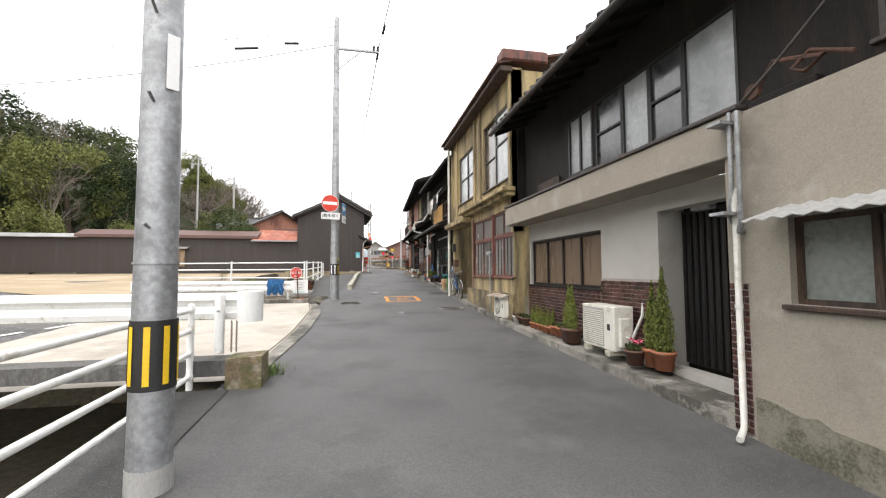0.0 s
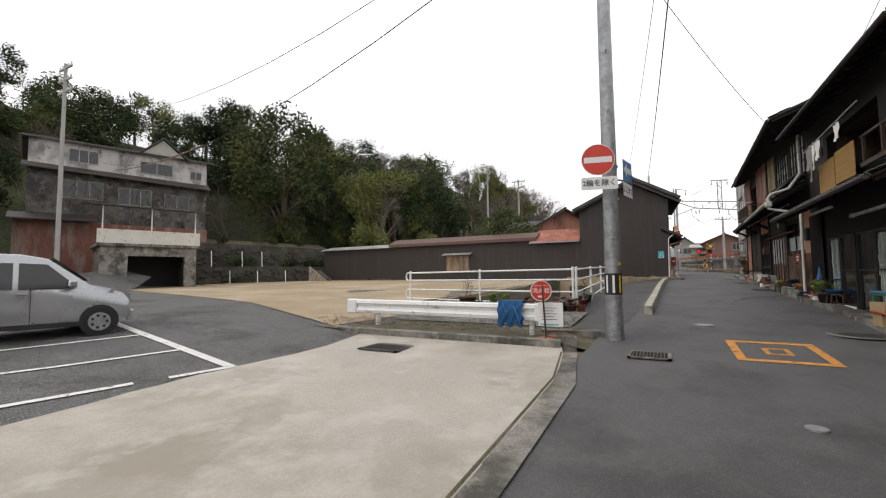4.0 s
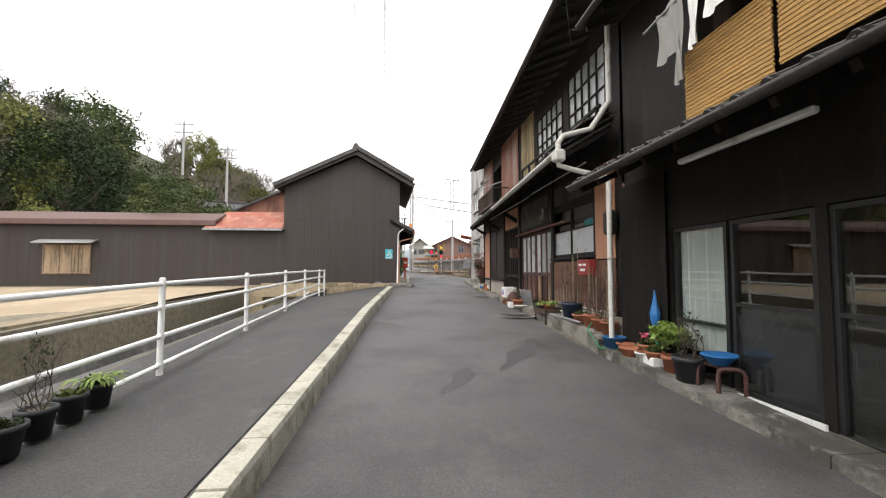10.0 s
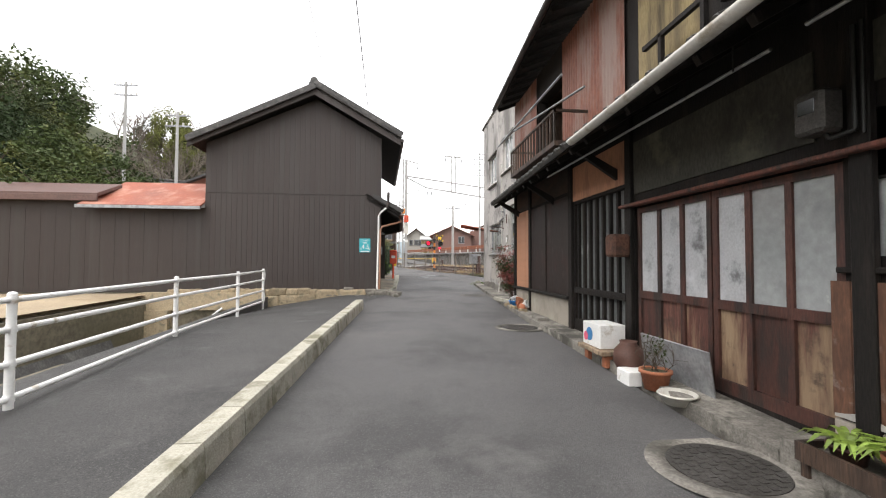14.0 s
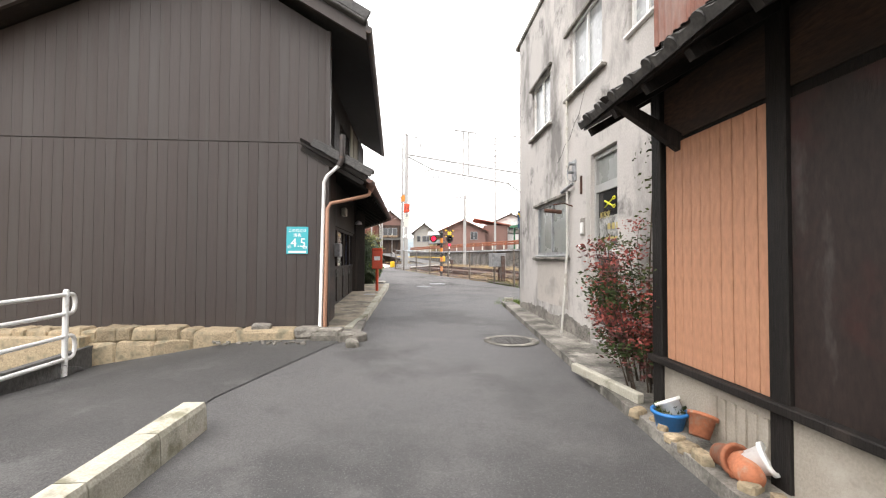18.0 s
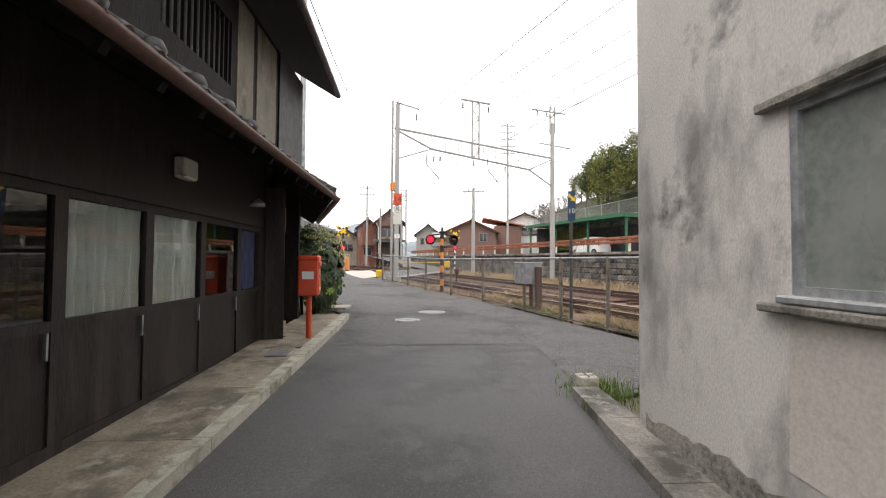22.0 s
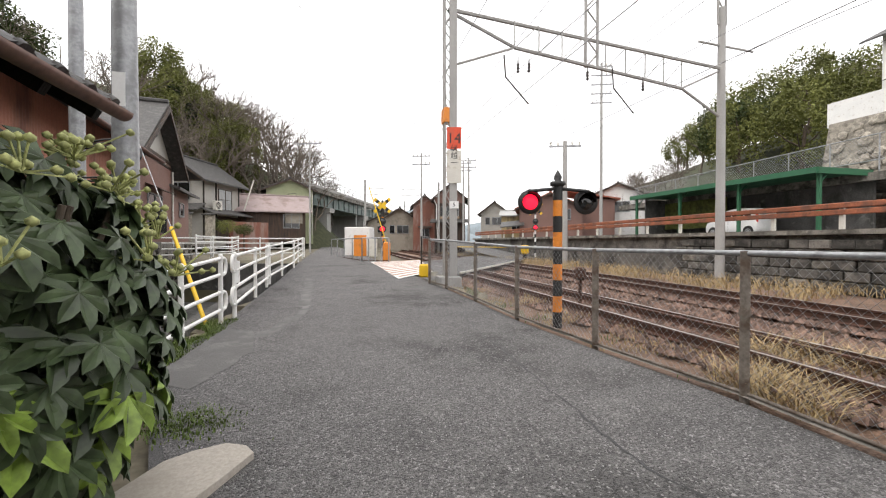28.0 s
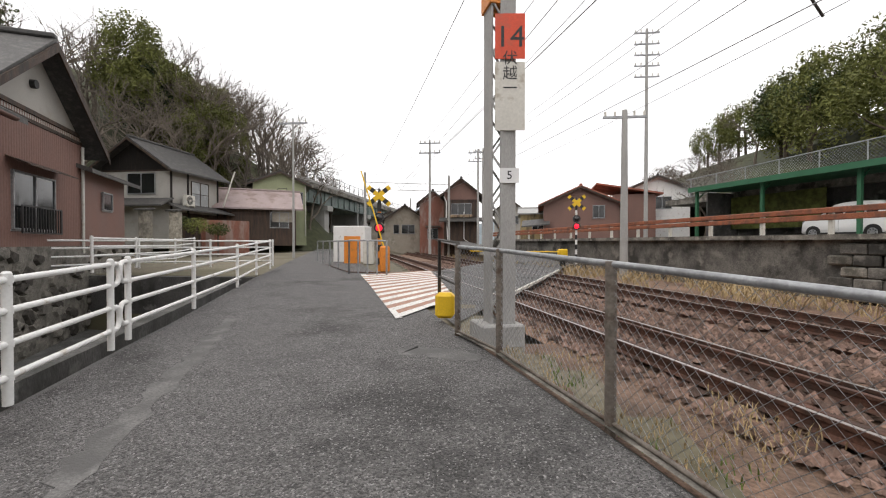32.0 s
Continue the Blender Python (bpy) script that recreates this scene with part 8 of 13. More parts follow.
# ---- air conditioners ----
def air_conditioner(at, yaw, label, size=(0.8, 0.3, 0.62), louvre=False, board=False):
    """An outdoor unit on two feet; its fan looks along yaw (0: -y)."""
    w, d, h = size
    t = thing("air_conditioner", label, "air conditioner", at)
    m = pose(*at, 0, 0, yaw)
    mt = M["cream"]
    for x in (-w * 0.34, w * 0.34):
        part("foot", Shape(m).box(x - 0.06, x + 0.06, -d / 2 - 0.04, d / 2 + 0.04, 0.0, 0.08, 0.01), M["kerb"], t)
    part("casing", Shape(m).box(-w / 2, w / 2, -d / 2, d / 2, 0.08, 0.08 + h, 0.015), mt, t)
    cx, cz, r = -w * 0.13, 0.08 + h * 0.5, h * 0.4
    if louvre:
        grille = part("grille", Shape(m).box(-w * 0.46, w * 0.2, -d / 2 - 0.006, -d / 2 + 0.01, 0.12, 0.04 + h, 0.004), M["cloth_grey"], t)
        for k in range(17):
            z = 0.14 + k * (h - 0.12) / 17
            part("louvre", Shape(m).box(-w * 0.45, w * 0.19, -d / 2 - 0.016, -d / 2 - 0.006, z, z + 0.016), mt, grille)
    fan = None if louvre else part("fan_opening", Shape(m).cyl((cx, -d / 2 - 0.004, cz), (cx, -d / 2 + 0.02, cz), r, n=28), M["black"], t)
    if fan:
        part("hub", Shape(m).cyl((cx, -d / 2 - 0.012, cz), (cx, -d / 2, cz), r * 0.22, n=14), mt, fan)
    s = Shape(m)
    for k in range(1, 10 if fan else 1):
        q = r * k / 9
        s.tube([(cx + q * math.cos(a), -d / 2 - 0.01, cz + q * math.sin(a)) for a in [2 * math.pi * i / 20 for i in range(21)]], 0.0035, 4)
    if fan:
        part("fan_guard", s, mt, fan)
    for i in range(8 if fan else 0):
        a = 2 * math.pi * i / 8
        part("guard_spoke", Shape(m).tube([(cx + r * 0.2 * math.cos(a), -d / 2 - 0.012, cz + r * 0.2 * math.sin(a)), (cx + r * math.cos(a + 0.3), -d / 2 - 0.012, cz + r * math.sin(a + 0.3))], 0.005, 4), mt, fan)
    part("valve_cover", Shape(m).box(w / 2 - 0.005, w / 2 + 0.05, -d * 0.3, d * 0.3, 0.14, 0.08 + h * 0.75, 0.015), mt, t)
    part("pipe", Shape(m).tube([(w / 2 + 0.03, 0.0, 0.3), (w / 2 + 0.1, 0.05, 0.25), (w / 2 + 0.12, d / 2 + 0.05, 0.6), (w / 2 + 0.1, d / 2 + 0.1, 0.9)], 0.022, 8), M["pvc"], t)
    part("badge", Shape(m).box(w * 0.3, w * 0.38, -d / 2 - 0.004, -d / 2, cz - 0.03, cz + 0.06), M["black"], t)
    if board:
        part("cover_board", Shape(m @ pose(0, 0, 0.09 + h, 12, 0, 4)).box(-w / 2 - 0.08, w / 2 + 0.06, -d / 2 - 0.14, d / 2 + 0.1, 0.0, 0.025), M["worn_board"], t, "weathered white board cover")
    return t


air_conditioner((3.75, 5.85, 0.3), -90, "cream air conditioner with louvred front beside brick wall", (0.86, 0.32, 0.64), True)
air_conditioner((3.65, 10.2, 0.3), -90, "rusty cream air conditioner under a white board", (0.78, 0.3, 0.56), board=True)
air_conditioner((3.9, 16.88, 0.72), -90, "cream air conditioner with a blue cooler on top", (0.86, 0.32, 0.68))
cb = thing("cooler_box", "blue and white picnic cooler box with handle", "cooler box", (3.91, 16.6, 1.48))
part("body", Shape().box(3.74, 4.06, 16.42, 16.8, 1.485, 1.7, 0.02), M["blue"], cb)
part("lid", Shape().box(3.73, 4.07, 16.41, 16.81, 1.7, 1.77, 0.02), M["sign_navy"], cb)
part("latch", Shape().box(3.72, 3.74, 16.58, 16.66, 1.62, 1.74), M["white"], cb)
tb = thing("small_table", "small table with blue-edged mesh top and green legs", "table", (3.9, 17.9, 0.72))
part("tabletop", Shape().box(3.68, 4.12, 17.42, 18.38, 1.405, 1.42, 0.004), M["galv"], tb, "grey mesh tabletop")
part("edge_band", Shape().box(3.66, 3.678, 17.4, 18.4, 1.385, 1.425, 0.004).box(3.66, 4.14, 18.382, 18.4, 1.385, 1.425, 0.004).box(3.66, 4.14, 17.4, 17.418, 1.385, 1.425, 0.004), M["sign_blue"], tb, "blue painted rim")
for x, y in ((3.7, 17.46), (4.08, 17.46), (3.7, 18.34), (4.08, 18.34)):
    part("leg", Shape().box(x - 0.016, x + 0.016, y - 0.016, y + 0.016, 0.72, 1.4), M["green_plastic"], tb)
part("apron", Shape().box(3.69, 3.71, 17.48, 18.32, 1.34, 1.375), M["green_plastic"], tb)
cx1 = thing("cardboard_box", "flat brown cardboard box with a red stripe", "cardboard box", (3.82, 17.8, 1.0))
part("box", Shape().box(3.56, 4.0, 17.5, 18.14, 1.01, 1.22, 0.006), M["card"], cx1)
part("red_stripe", Shape().box(3.556, 3.559, 17.5, 18.14, 1.02, 1.05), M["red"], cx1)
part("top_flap", Shape().box(3.57, 3.99, 17.815, 17.825, 1.2205, 1.222), M["wood_old"], cx1)
solo("cardboard_box", Shape().box(3.6, 3.95, 17.75, 18.16, 0.75, 1.0, 0.006), M["card"], "small brown cardboard box under the table", "cardboard box")
potted((3.95, 17.95, 1.425), 0.1, 0.2, M["white"], "twigs", "white pot with a thin twiggy plant on table", 77, 0.9)
potted((3.88, 17.55, 1.425), 0.08, 0.05, M["brown_pot"], "low", "low dry grey plant in a dish on table", 78)

# ---- pots along the brick house ----
lz = 0.17
potted((3.68, 5.1, 0.27), 0.13, 0.2, M["brown_pot"], "flower", "pink flowers in a brown pot", 11)
for i, (y, sc, r) in enumerate(((4.75, 2.4, 0.14), (4.95, 2.0, 0.13))):
    potted((3.85, y, 0.27), r, 0.24, M["terracotta"], "cone", "tall green conifer in a terracotta pot", 21 + i, sc)
for i in range(2):
    potted((3.66, 6.75 + i * 0.12, 0.3), 0.17 - i * 0.03, 0.24, M["brown_pot"], "cone", "small yellow-green conifers in a brown pot", 31 + i, 1.7)
for i in range(6):
    potted((3.72, 7.62 + i * 0.19, 0.31), 0.07, 0.13, M["terracotta"], "cone", "young conifer in a small terracotta pot", 40 + i, 0.85, "row of young conifers")
for y in (7.08, 7.35, 8.85, 9.12):
    potted((3.7, y, 0.31), 0.15, 0.2, M["brown_pot"] if y > 8 else M["terracotta"], "low", "flat brown bowl pot with low succulents", int(y * 10), foot=0.4)
potted((3.68, 9.4, 0.33), 0.1, 0.16, M["white"], "maroon", "white pot with purple leaves by the wall", 55, 0.5)
# bicycle under the porch of the yellow house
bi = thing("bicycle", "blue bicycle leaning in the porch with a front basket", "bicycle", (3.55, 14.8, 0.55))
bx, bz = 3.5, 0.56
for y in (14.3, 15.35):
    wheel = part("wheel", Shape().tube([(bx, y + 0.31 * math.cos(a), bz + 0.33 + 0.31 * math.sin(a)) for a in [2 * math.pi * i / 24 for i in range(25)]], 0.018, 6), M["rubber"], bi)
    part("rim", Shape().tube([(bx, y + 0.285 * math.cos(a), bz + 0.33 + 0.285 * math.sin(a)) for a in [2 * math.pi * i / 24 for i in range(25)]], 0.009, 5), M["steel"], wheel)
    sp_ = Shape()
    for i in range(16):
        a = 2 * math.pi * i / 16
        sp_.cyl((bx, y, bz + 0.33), (bx, y + 0.28 * math.cos(a), bz + 0.33 + 0.28 * math.sin(a)), 0.0025, n=3)
    part("spoke", sp_, M["steel"], wheel)
    part("mudguard", Shape().tube([(bx, y + 0.345 * math.cos(a), bz + 0.33 + 0.345 * math.sin(a)) for a in [math.pi * (0.05 + 0.9 * i / 12) for i in range(13)]], 0.016, 5), M["galv"], wheel)
part("body_tube", Shape().tube([(bx, 15.35, bz + 0.33), (bx, 15.2, bz + 0.72), (bx, 15.15, bz + 0.92)], 0.016, 8).tube([(bx, 15.2, bz + 0.72), (bx, 14.85, bz + 0.3), (bx, 14.3, bz + 0.33)], 0.018, 8).tube([(bx, 14.85, bz + 0.3), (bx, 14.68, bz + 0.8)], 0.016, 8), M["blue"], bi)
part("handlebar", Shape().tube([(bx - 0.26, 15.02, bz + 0.98), (bx - 0.14, 15.15, bz + 0.96), (bx, 15.17, bz + 0.92), (bx + 0.14, 15.15, bz + 0.96), (bx + 0.26, 15.02, bz + 0.98)], 0.012, 6), M["steel"], bi)
part("saddle", Shape().box(bx - 0.09, bx + 0.09, 14.55, 14.8, bz + 0.8, bz + 0.86, 0.03), M["rubber"], bi)
part("pedal_crank", Shape().cyl((bx - 0.05, 14.85, bz + 0.3), (bx + 0.05, 14.85, bz + 0.3), 0.08, n=14).box(bx - 0.14, bx - 0.06, 14.78, 14.88, bz + 0.14, bz + 0.16), M["black"], bi)
part("basket", Shape().box(bx - 0.16, bx + 0.16, 15.28, 15.3, bz + 0.72, bz + 0.94).box(bx - 0.16, bx + 0.16, 15.52, 15.54, bz + 0.72, bz + 0.94).box(bx - 0.16, bx - 0.15, 15.3, 15.52, bz + 0.72, bz + 0.94).box(bx + 0.15, bx + 0.16, 15.3, 15.52, bz + 0.72, bz + 0.94), M["steel"], bi)

# ---- clutter along the black timber house ----
potted((3.9, 22.1, 0.93), 0.14, 0.26, M["terracotta"], "bush", "leafy bright green bush in a terracotta pot", 61, 1.15)
potted((3.84, 21.76, 0.93), 0.17, 0.32, M["black_pot"], "twigs", "black nursery pot with a thin bare shrub", 66, 0.6)
for i, (x, y, r, h, mt, pl) in enumerate(((3.84, 22.4, 0.11, 0.16, "terracotta", "low"), (3.86, 22.62, 0.1, 0.2, "terracotta", "flower"), (3.95, 22.75, 0.12, 0.18, "brown_pot", "low"))):
    potted((x, y, road_z(y) + 0.11), r, h, M[mt], pl, "small pot with low green plants beside the wall", 62 + i, 0.9)
for i, (y, r, mt) in enumerate(((22.78, 0.14, "terracotta"), (22.62, 0.1, "terracotta"), (22.5, 0.09, "white"), (23.02, 0.12, "terracotta"))):
    z = road_z(y) + 0.1
    s = pot_shape((3.78 + 0.06 * (i % 2), y + 0.08, z), r, 0.12)
    solo("empty_pot", s, M[mt], "empty shallow plant pot on the footing", "pot", "empty pots")
bk = thing("bucket", "blue-grey plastic bucket with wire handle", "bucket", (3.8, 23.35, 1.0))
part("body", Shape().lathe((3.8, 23.35, 0.99), [(0.001, 0), (0.12, 0), (0.165, 0.22), (0.178, 0.22), (0.178, 0.235), (0.155, 0.235), (0.11, 0.02), (0.001, 0.02)], 20), M["blue"], bk)
part("handle", Shape().tube([(3.8 + 0.175 * math.cos(a), 23.35 + 0.04, 1.21 - 0.12 * abs(math.sin(a))) for a in [math.pi * i / 10 for i in range(11)]], 0.004, 4), M["steel"], bk)
st = thing("pipe_stand", "low stand of two bent brown-painted steel pipes", "stand", (3.95, 21.45, 0.85))
for (xa, ya), (xb, yb) in (((3.83, 21.62), (4.02, 21.55)), ((3.86, 21.36), (4.06, 21.24))):
    za = road_z(ya) + 0.08
    part("bent_pipe", Shape().tube([(xa, ya, za), (xa, ya, 1.14), (xa + 0.02, ya, 1.19), (xa + 0.05, lerp(ya, yb, 0.3), 1.21), (xb - 0.05, lerp(ya, yb, 0.7), 1.21), (xb - 0.02, yb, 1.19), (xb, yb, 1.14), (xb, yb, za)], 0.022, 8), M["pipe_rust"], st)
part("cross_pipe", Shape().tube([(3.93, 21.6, 1.2), (3.95, 21.3, 1.2)], 0.018, 8), M["pipe_rust"], st)
solo("bowl", Shape().lathe((3.95, 21.45, 1.222), [(0.001, 0), (0.08, 0), (0.17, 0.1), (0.18, 0.1), (0.17, 0.115), (0.07, 0.015), (0.001, 0.015)], 20), M["blue_plastic"], "bright blue plastic bowl on a pipe stand", "bowl")
um = thing("umbrella", "folded bright blue umbrella hanging beside the window", "umbrella", (3.95, 22.6, 1.3))
part("canopy", Shape().lathe((3.95, 22.55, 1.35), [(0.004, 0.0), (0.03, 0.1), (0.058, 0.22), (0.066, 0.3), (0.03, 0.44), (0.008, 0.6)], 7, False), M["blue_plastic"], um)
part("shaft", Shape().cyl((3.95, 22.55, 1.2), (3.95, 22.55, 1.35), 0.006, n=6), M["steel"], um)
ho = solo("garden_hose", Shape().tube([(3.7, 23.9, 1.36), (3.5, 23.6, 1.3), (3.6, 23.4, 1.05), (3.9, 23.1, 1.1), (3.95, 22.8, 1.25), (3.85, 22.5, 1.4), (3.9, 22.35, 1.2)], 0.012, 6), M["green_plastic"], "green garden hose trailing over the wall", "hose")
solo("storage_box", Shape().box(3.75, 4.0, 22.3, 22.7, 0.9, 1.12, 0.01), M["white"], "white and blue cardboard carton beside the wall", "box")

# ---- clutter along the rusty board house ----
for i, (y, r, h, mt, pl, sc) in enumerate(((23.85, 0.14, 0.2, "terracotta", "stakes", 0.85), (24.15, 0.14, 0.2, "terracotta", "stakes", 0.8), (24.5, 0.14, 0.22, "terracotta", "stakes", 0.75), (24.92, 0.16, 0.16, "terracotta", "low", 1.0), (25.38, 0.19, 0.32, "navy_pot", "stakes", 1.0), (25.72, 0.08, 0.12, "white", "low", 0.8))):
    potted((3.98, y, road_z(y) + 0.195), r, h, M[mt], pl, "potted bare shrub with bamboo stakes" if pl == "stakes" else "low pot with small green plants", 90 + i, sc, "pots on the footing")
tr = thing("plant_tray", "dark wooden tray with a leafy potted lily", "plant tray", (3.9, 26.65, 1.13))
part("tray", Shape().box(3.71, 4.15, 26.15, 26.95, 1.25, 1.29).box(3.71, 3.74, 26.15, 26.95, 1.29, 1.37).box(4.12, 4.15, 26.15, 26.95, 1.29, 1.37).box(3.74, 4.12, 26.15, 26.18, 1.29, 1.37).box(3.74, 4.12, 26.92, 26.95, 1.29, 1.37), M["wood_dark"], tr)
for x, y in ((3.75, 26.2), (3.75, 26.9), (4.11, 26.2), (4.11, 26.9)):
    part("leg", Shape().box(x - 0.025, x + 0.025, y - 0.025, y + 0.025, 1.03, 1.25), M["wood_dark"], tr)
potted((3.91, 26.45, 1.295), 0.12, 0.16, M["terracotta"], "blades", "strap-leaved green plant in a terracotta pot", 101, 0.8)
potted((3.87, 26.75, 1.295), 0.1, 0.12, M["brown_pot"], "blades", "pale strap-leaved plant in a brown pot", 102, 0.6)
solo("loose_batten", Shape().box(3.79, 3.84, 24.6, 26.1, 1.27, 1.3, 0.005), M["galv"], "grey metal batten lying on the footing", "batten")
bxw = thing("carton", "white printed carton on a low board", "cardboard box", (3.85, 29.8, 1.35))
part("box", Shape().box(3.68, 4.02, 29.55, 30.05, 1.42, 1.72, 0.006), M["white"], bxw)
part("print", Shape().cyl((3.675, 29.85, 1.57), (3.678, 29.85, 1.57), 0.09, n=16), M["sign_blue"], bxw)
part("print", Shape().cyl((3.674, 29.95, 1.53), (3.677, 29.95, 1.53), 0.06, n=16), M["flower_pink"], bxw)
solo("low_board", Shape().box(3.62, 4.08, 29.4, 30.1, 1.36, 1.415, 0.006), M["wood_old"], "old low wooden board on bricks", "board")
for i, y in enumerate((29.5, 30.0)):
    solo("broken_brick", Shape().box(3.7, 3.9, y - 0.05, y + 0.05, 1.2, 1.355, 0.008), M["terracotta"], "red brick holding up a board", "brick", "bricks under the board")
solo("clay_jar", Shape().lathe((3.8, 29.1, 1.24), [(0.001, 0), (0.1, 0), (0.17, 0.14), (0.16, 0.26), (0.09, 0.34), (0.1, 0.37), (0.075, 0.36), (0.001, 0.3)], 20), M["brown_pot"], "round dark brown clay jar", "jar")
potted((3.78, 28.55, 1.22), 0.15, 0.2, M["terracotta"], "twigs", "square terracotta pot with dry grass", 111, 0.4)
solo("basin", Shape().lathe((3.74, 28.15, 1.2), [(0.001, 0), (0.11, 0), (0.17, 0.09), (0.18, 0.09), (0.165, 0.105), (0.1, 0.015), (0.001, 0.015)], 20), M["cream"], "cream plastic basin by the door", "basin")
solo("leaning_board", Shape(pose(4.05, 28.6, 1.25, 0, -8, 0)).box(-0.01, 0.01, -0.55, 0.55, 0, 0.45, 0.005), M["galv"], "grey sheet board leaning on the door", "board")
solo("styrofoam_box", Shape().box(3.6, 3.85, 28.75, 29.0, 1.18, 1.34, 0.01), M["white"], "white foam box with dry stalks", "box")
for i, (y, x, mt, tip) in enumerate(((34.25, 3.98, "terracotta", 80), (34.1, 4.02, "white", 60), (34.5, 4.02, "terracotta", 20), (34.8, 4.05, "white", 0), (33.95, 3.96, "terracotta", 95))):
    m = pose(x, y, road_z(y) + 0.18, tip, 10 * i, 40 * i)
    s = pot_shape((0, 0, 0), 0.09, 0.16)
    s.v = [tuple(m @ Vector(p)) for p in s.v]
    solo("empty_pot", s, M[mt], "tipped empty flower pot on the footing", "pot", "tipped pots")
potted((4.02, 34.85, 1.42), 0.13, 0.14, M["blue_plastic"], "low", "blue and white bowl planter on stones", 120)
for i in range(9):
    g = rng_of(300 + i)
    s = rock((3.95 + g.uniform(-0.05, 0.12), 33.8 + i * 0.17, 1.38), (g.uniform(0.1, 0.17), g.uniform(0.08, 0.13), g.uniform(0.06, 0.1)), g, g.uniform(0, 90))
    solo("loose_stone", s, M["stone"], "loose rough stone at the house foot", "stone", "loose stones")
solo("hollow_brick", Shape().box(3.82, 4.05, 32.4, 32.8, 1.34, 1.44, 0.01), M["old_concrete"], "grey concrete block by the wall", "concrete block")

# ---- nandina bush, laundry, poster and post box ----
nb2 = thing("nandina_bush", "tall nandina bush with red and green leaves", "bush", (4.38, 35.85, 1.45))
g = rng_of(7)
st_ = Shape()
red_s, grn_s, rust_s = Shape(), Shape(), Shape()
for k in range(28):
    a = g.uniform(0, 6.3)
    p = Vector((4.38 + 0.15 * math.cos(a), 35.85 + 0.2 * math.sin(a), 1.42))
    hgt = g.uniform(0.9, 1.75)
    line = [p]
    lean = Vector((math.cos(a) * 0.22 - 0.06, math.sin(a) * 0.28, 0))
    for j in range(1, 7):
        q = j / 6
        line.append(p + lean * q * hgt + Vector((g.uniform(-0.02, 0.02), g.uniform(-0.02, 0.02), hgt * q)))
    st_.tube(line, 0.009, 5, 0.004)
    for q in line[2:]:
        leaf_cloud(red_s if q.z > 2.0 and g.random() < 0.42 else rust_s if g.random() < 0.4 else grn_s, tuple(q), (0.25, 0.25, 0.13), 75, 0.027, g, flat=0.5)
st_.tube([(4.4, 35.75, 1.4), (4.36, 35.7, 2.6), (4.42, 35.72, 3.6), (4.38, 35.68, 4.4)], 0.012, 5, 0.004)
for z in (2.9, 3.2, 3.6, 3.9):
    leaf_cloud(grn_s, (4.4, 35.72, z), (0.22, 0.22, 0.16), 30, 0.028, g)
part("stem", st_, M["bark"], nb2)
part("red_foliage", red_s, M["leaf_red"], nb2)
part("green_foliage", grn_s, M["leaf"], nb2)
part("brown_foliage", rust_s, M["leaf_rust"], nb2)
solo("planter_edge", Shape(pose(4.2, 36.0, 1.42, 0, 0, 8)).box(-0.25, -0.17, -0.6, 0.6, 0, 0.1, 0.01), M["kerb"], "pale concrete planter edge stone", "edge stone")
for i, (y, w, h, mt) in enumerate(((21.72, 0.4, 0.62, "cloth_grey"), (21.55, 0.13, 0.98, "cloth_grey"), (21.32, 0.12, 0.7, "curtain"), (20.98, 0.34, 0.5, "curtain"), (20.62, 0.09, 0.52, "black"), (19.6, 0.3, 0.38, "curtain"))):
    s, v = Shape(), []
    for j in range(9):
        for k in range(7):
            v.append((3.68 + 0.02 * math.sin(k * 1.9 + j * 0.7), y + (k / 6 - 0.5) * w, 5.26 - j / 8 * h + 0.02 * math.sin(k)))
    s.add(v, [(j * 7 + k, j * 7 + k + 1, (j + 1) * 7 + k + 1, (j + 1) * 7 + k) for j in range(8) for k in range(6)], True)
    solo("laundry", s, M[mt], "pale cloth hung out to dry on a pole", "laundry", "laundry on the pole")
ps = thing("clearance_poster", "teal poster with white writing on the gable wall", "poster", (-0.2, 39.15, 2.85))
m = upright(-0.11, 39.185, 3.1, 0) @ Matrix.Scale(0.86, 4)
part("sheet", Shape(m).box(-0.22, 0.22, -0.28, 0.28, 0, 0.006), M["teal"], ps)
lettering("4.5", m @ Matrix.Translation((0.02, -0.06, 0.007)), 0.26, M["sign_white"], ps)
lettering("m", m @ Matrix.Translation((0.16, -0.14, 0.007)), 0.12, M["sign_white"], ps)
lettering("この付近は", m @ Matrix.Translation((0, 0.2, 0.007)), 0.075, M["sign_white"], ps)
lettering("海抜", m @ Matrix.Translation((0, 0.1, 0.007)), 0.085, M["sign_white"], ps)
lettering("約", m @ Matrix.Translation((-0.16, -0.14, 0.007)), 0.08, M["sign_white"], ps)
for z, w in ((-0.24, 0.18),):
    part("text_bar", Shape(m).box(-w, w, z - 0.02, z + 0.02, 0.006, 0.008), M["sign_white"], ps)
px, py, pz0 = 0.75, 45.9, road_z(45.95) + 0.1
pb = thing("post_box", "orange-red steel post box on a red post", "post box", (px, py, pz0))
m = pose(px, py, pz0, 0, 0, 4) @ Matrix.Diagonal((0.82, 0.82, 1.03, 1))
part("post", Shape(m).cyl((0, 0, 0), (0, 0, 0.72), 0.06, n=20), M["post_red"], pb)
part("box", Shape(m).box(-0.21, 0.21, -0.17, 0.17, 0.72, 1.36, 0.025), M["post_red"], pb)
part("cap", Shape(m).box(-0.22, 0.22, -0.19, 0.19, 1.3, 1.4, 0.03), M["post_red"], pb)
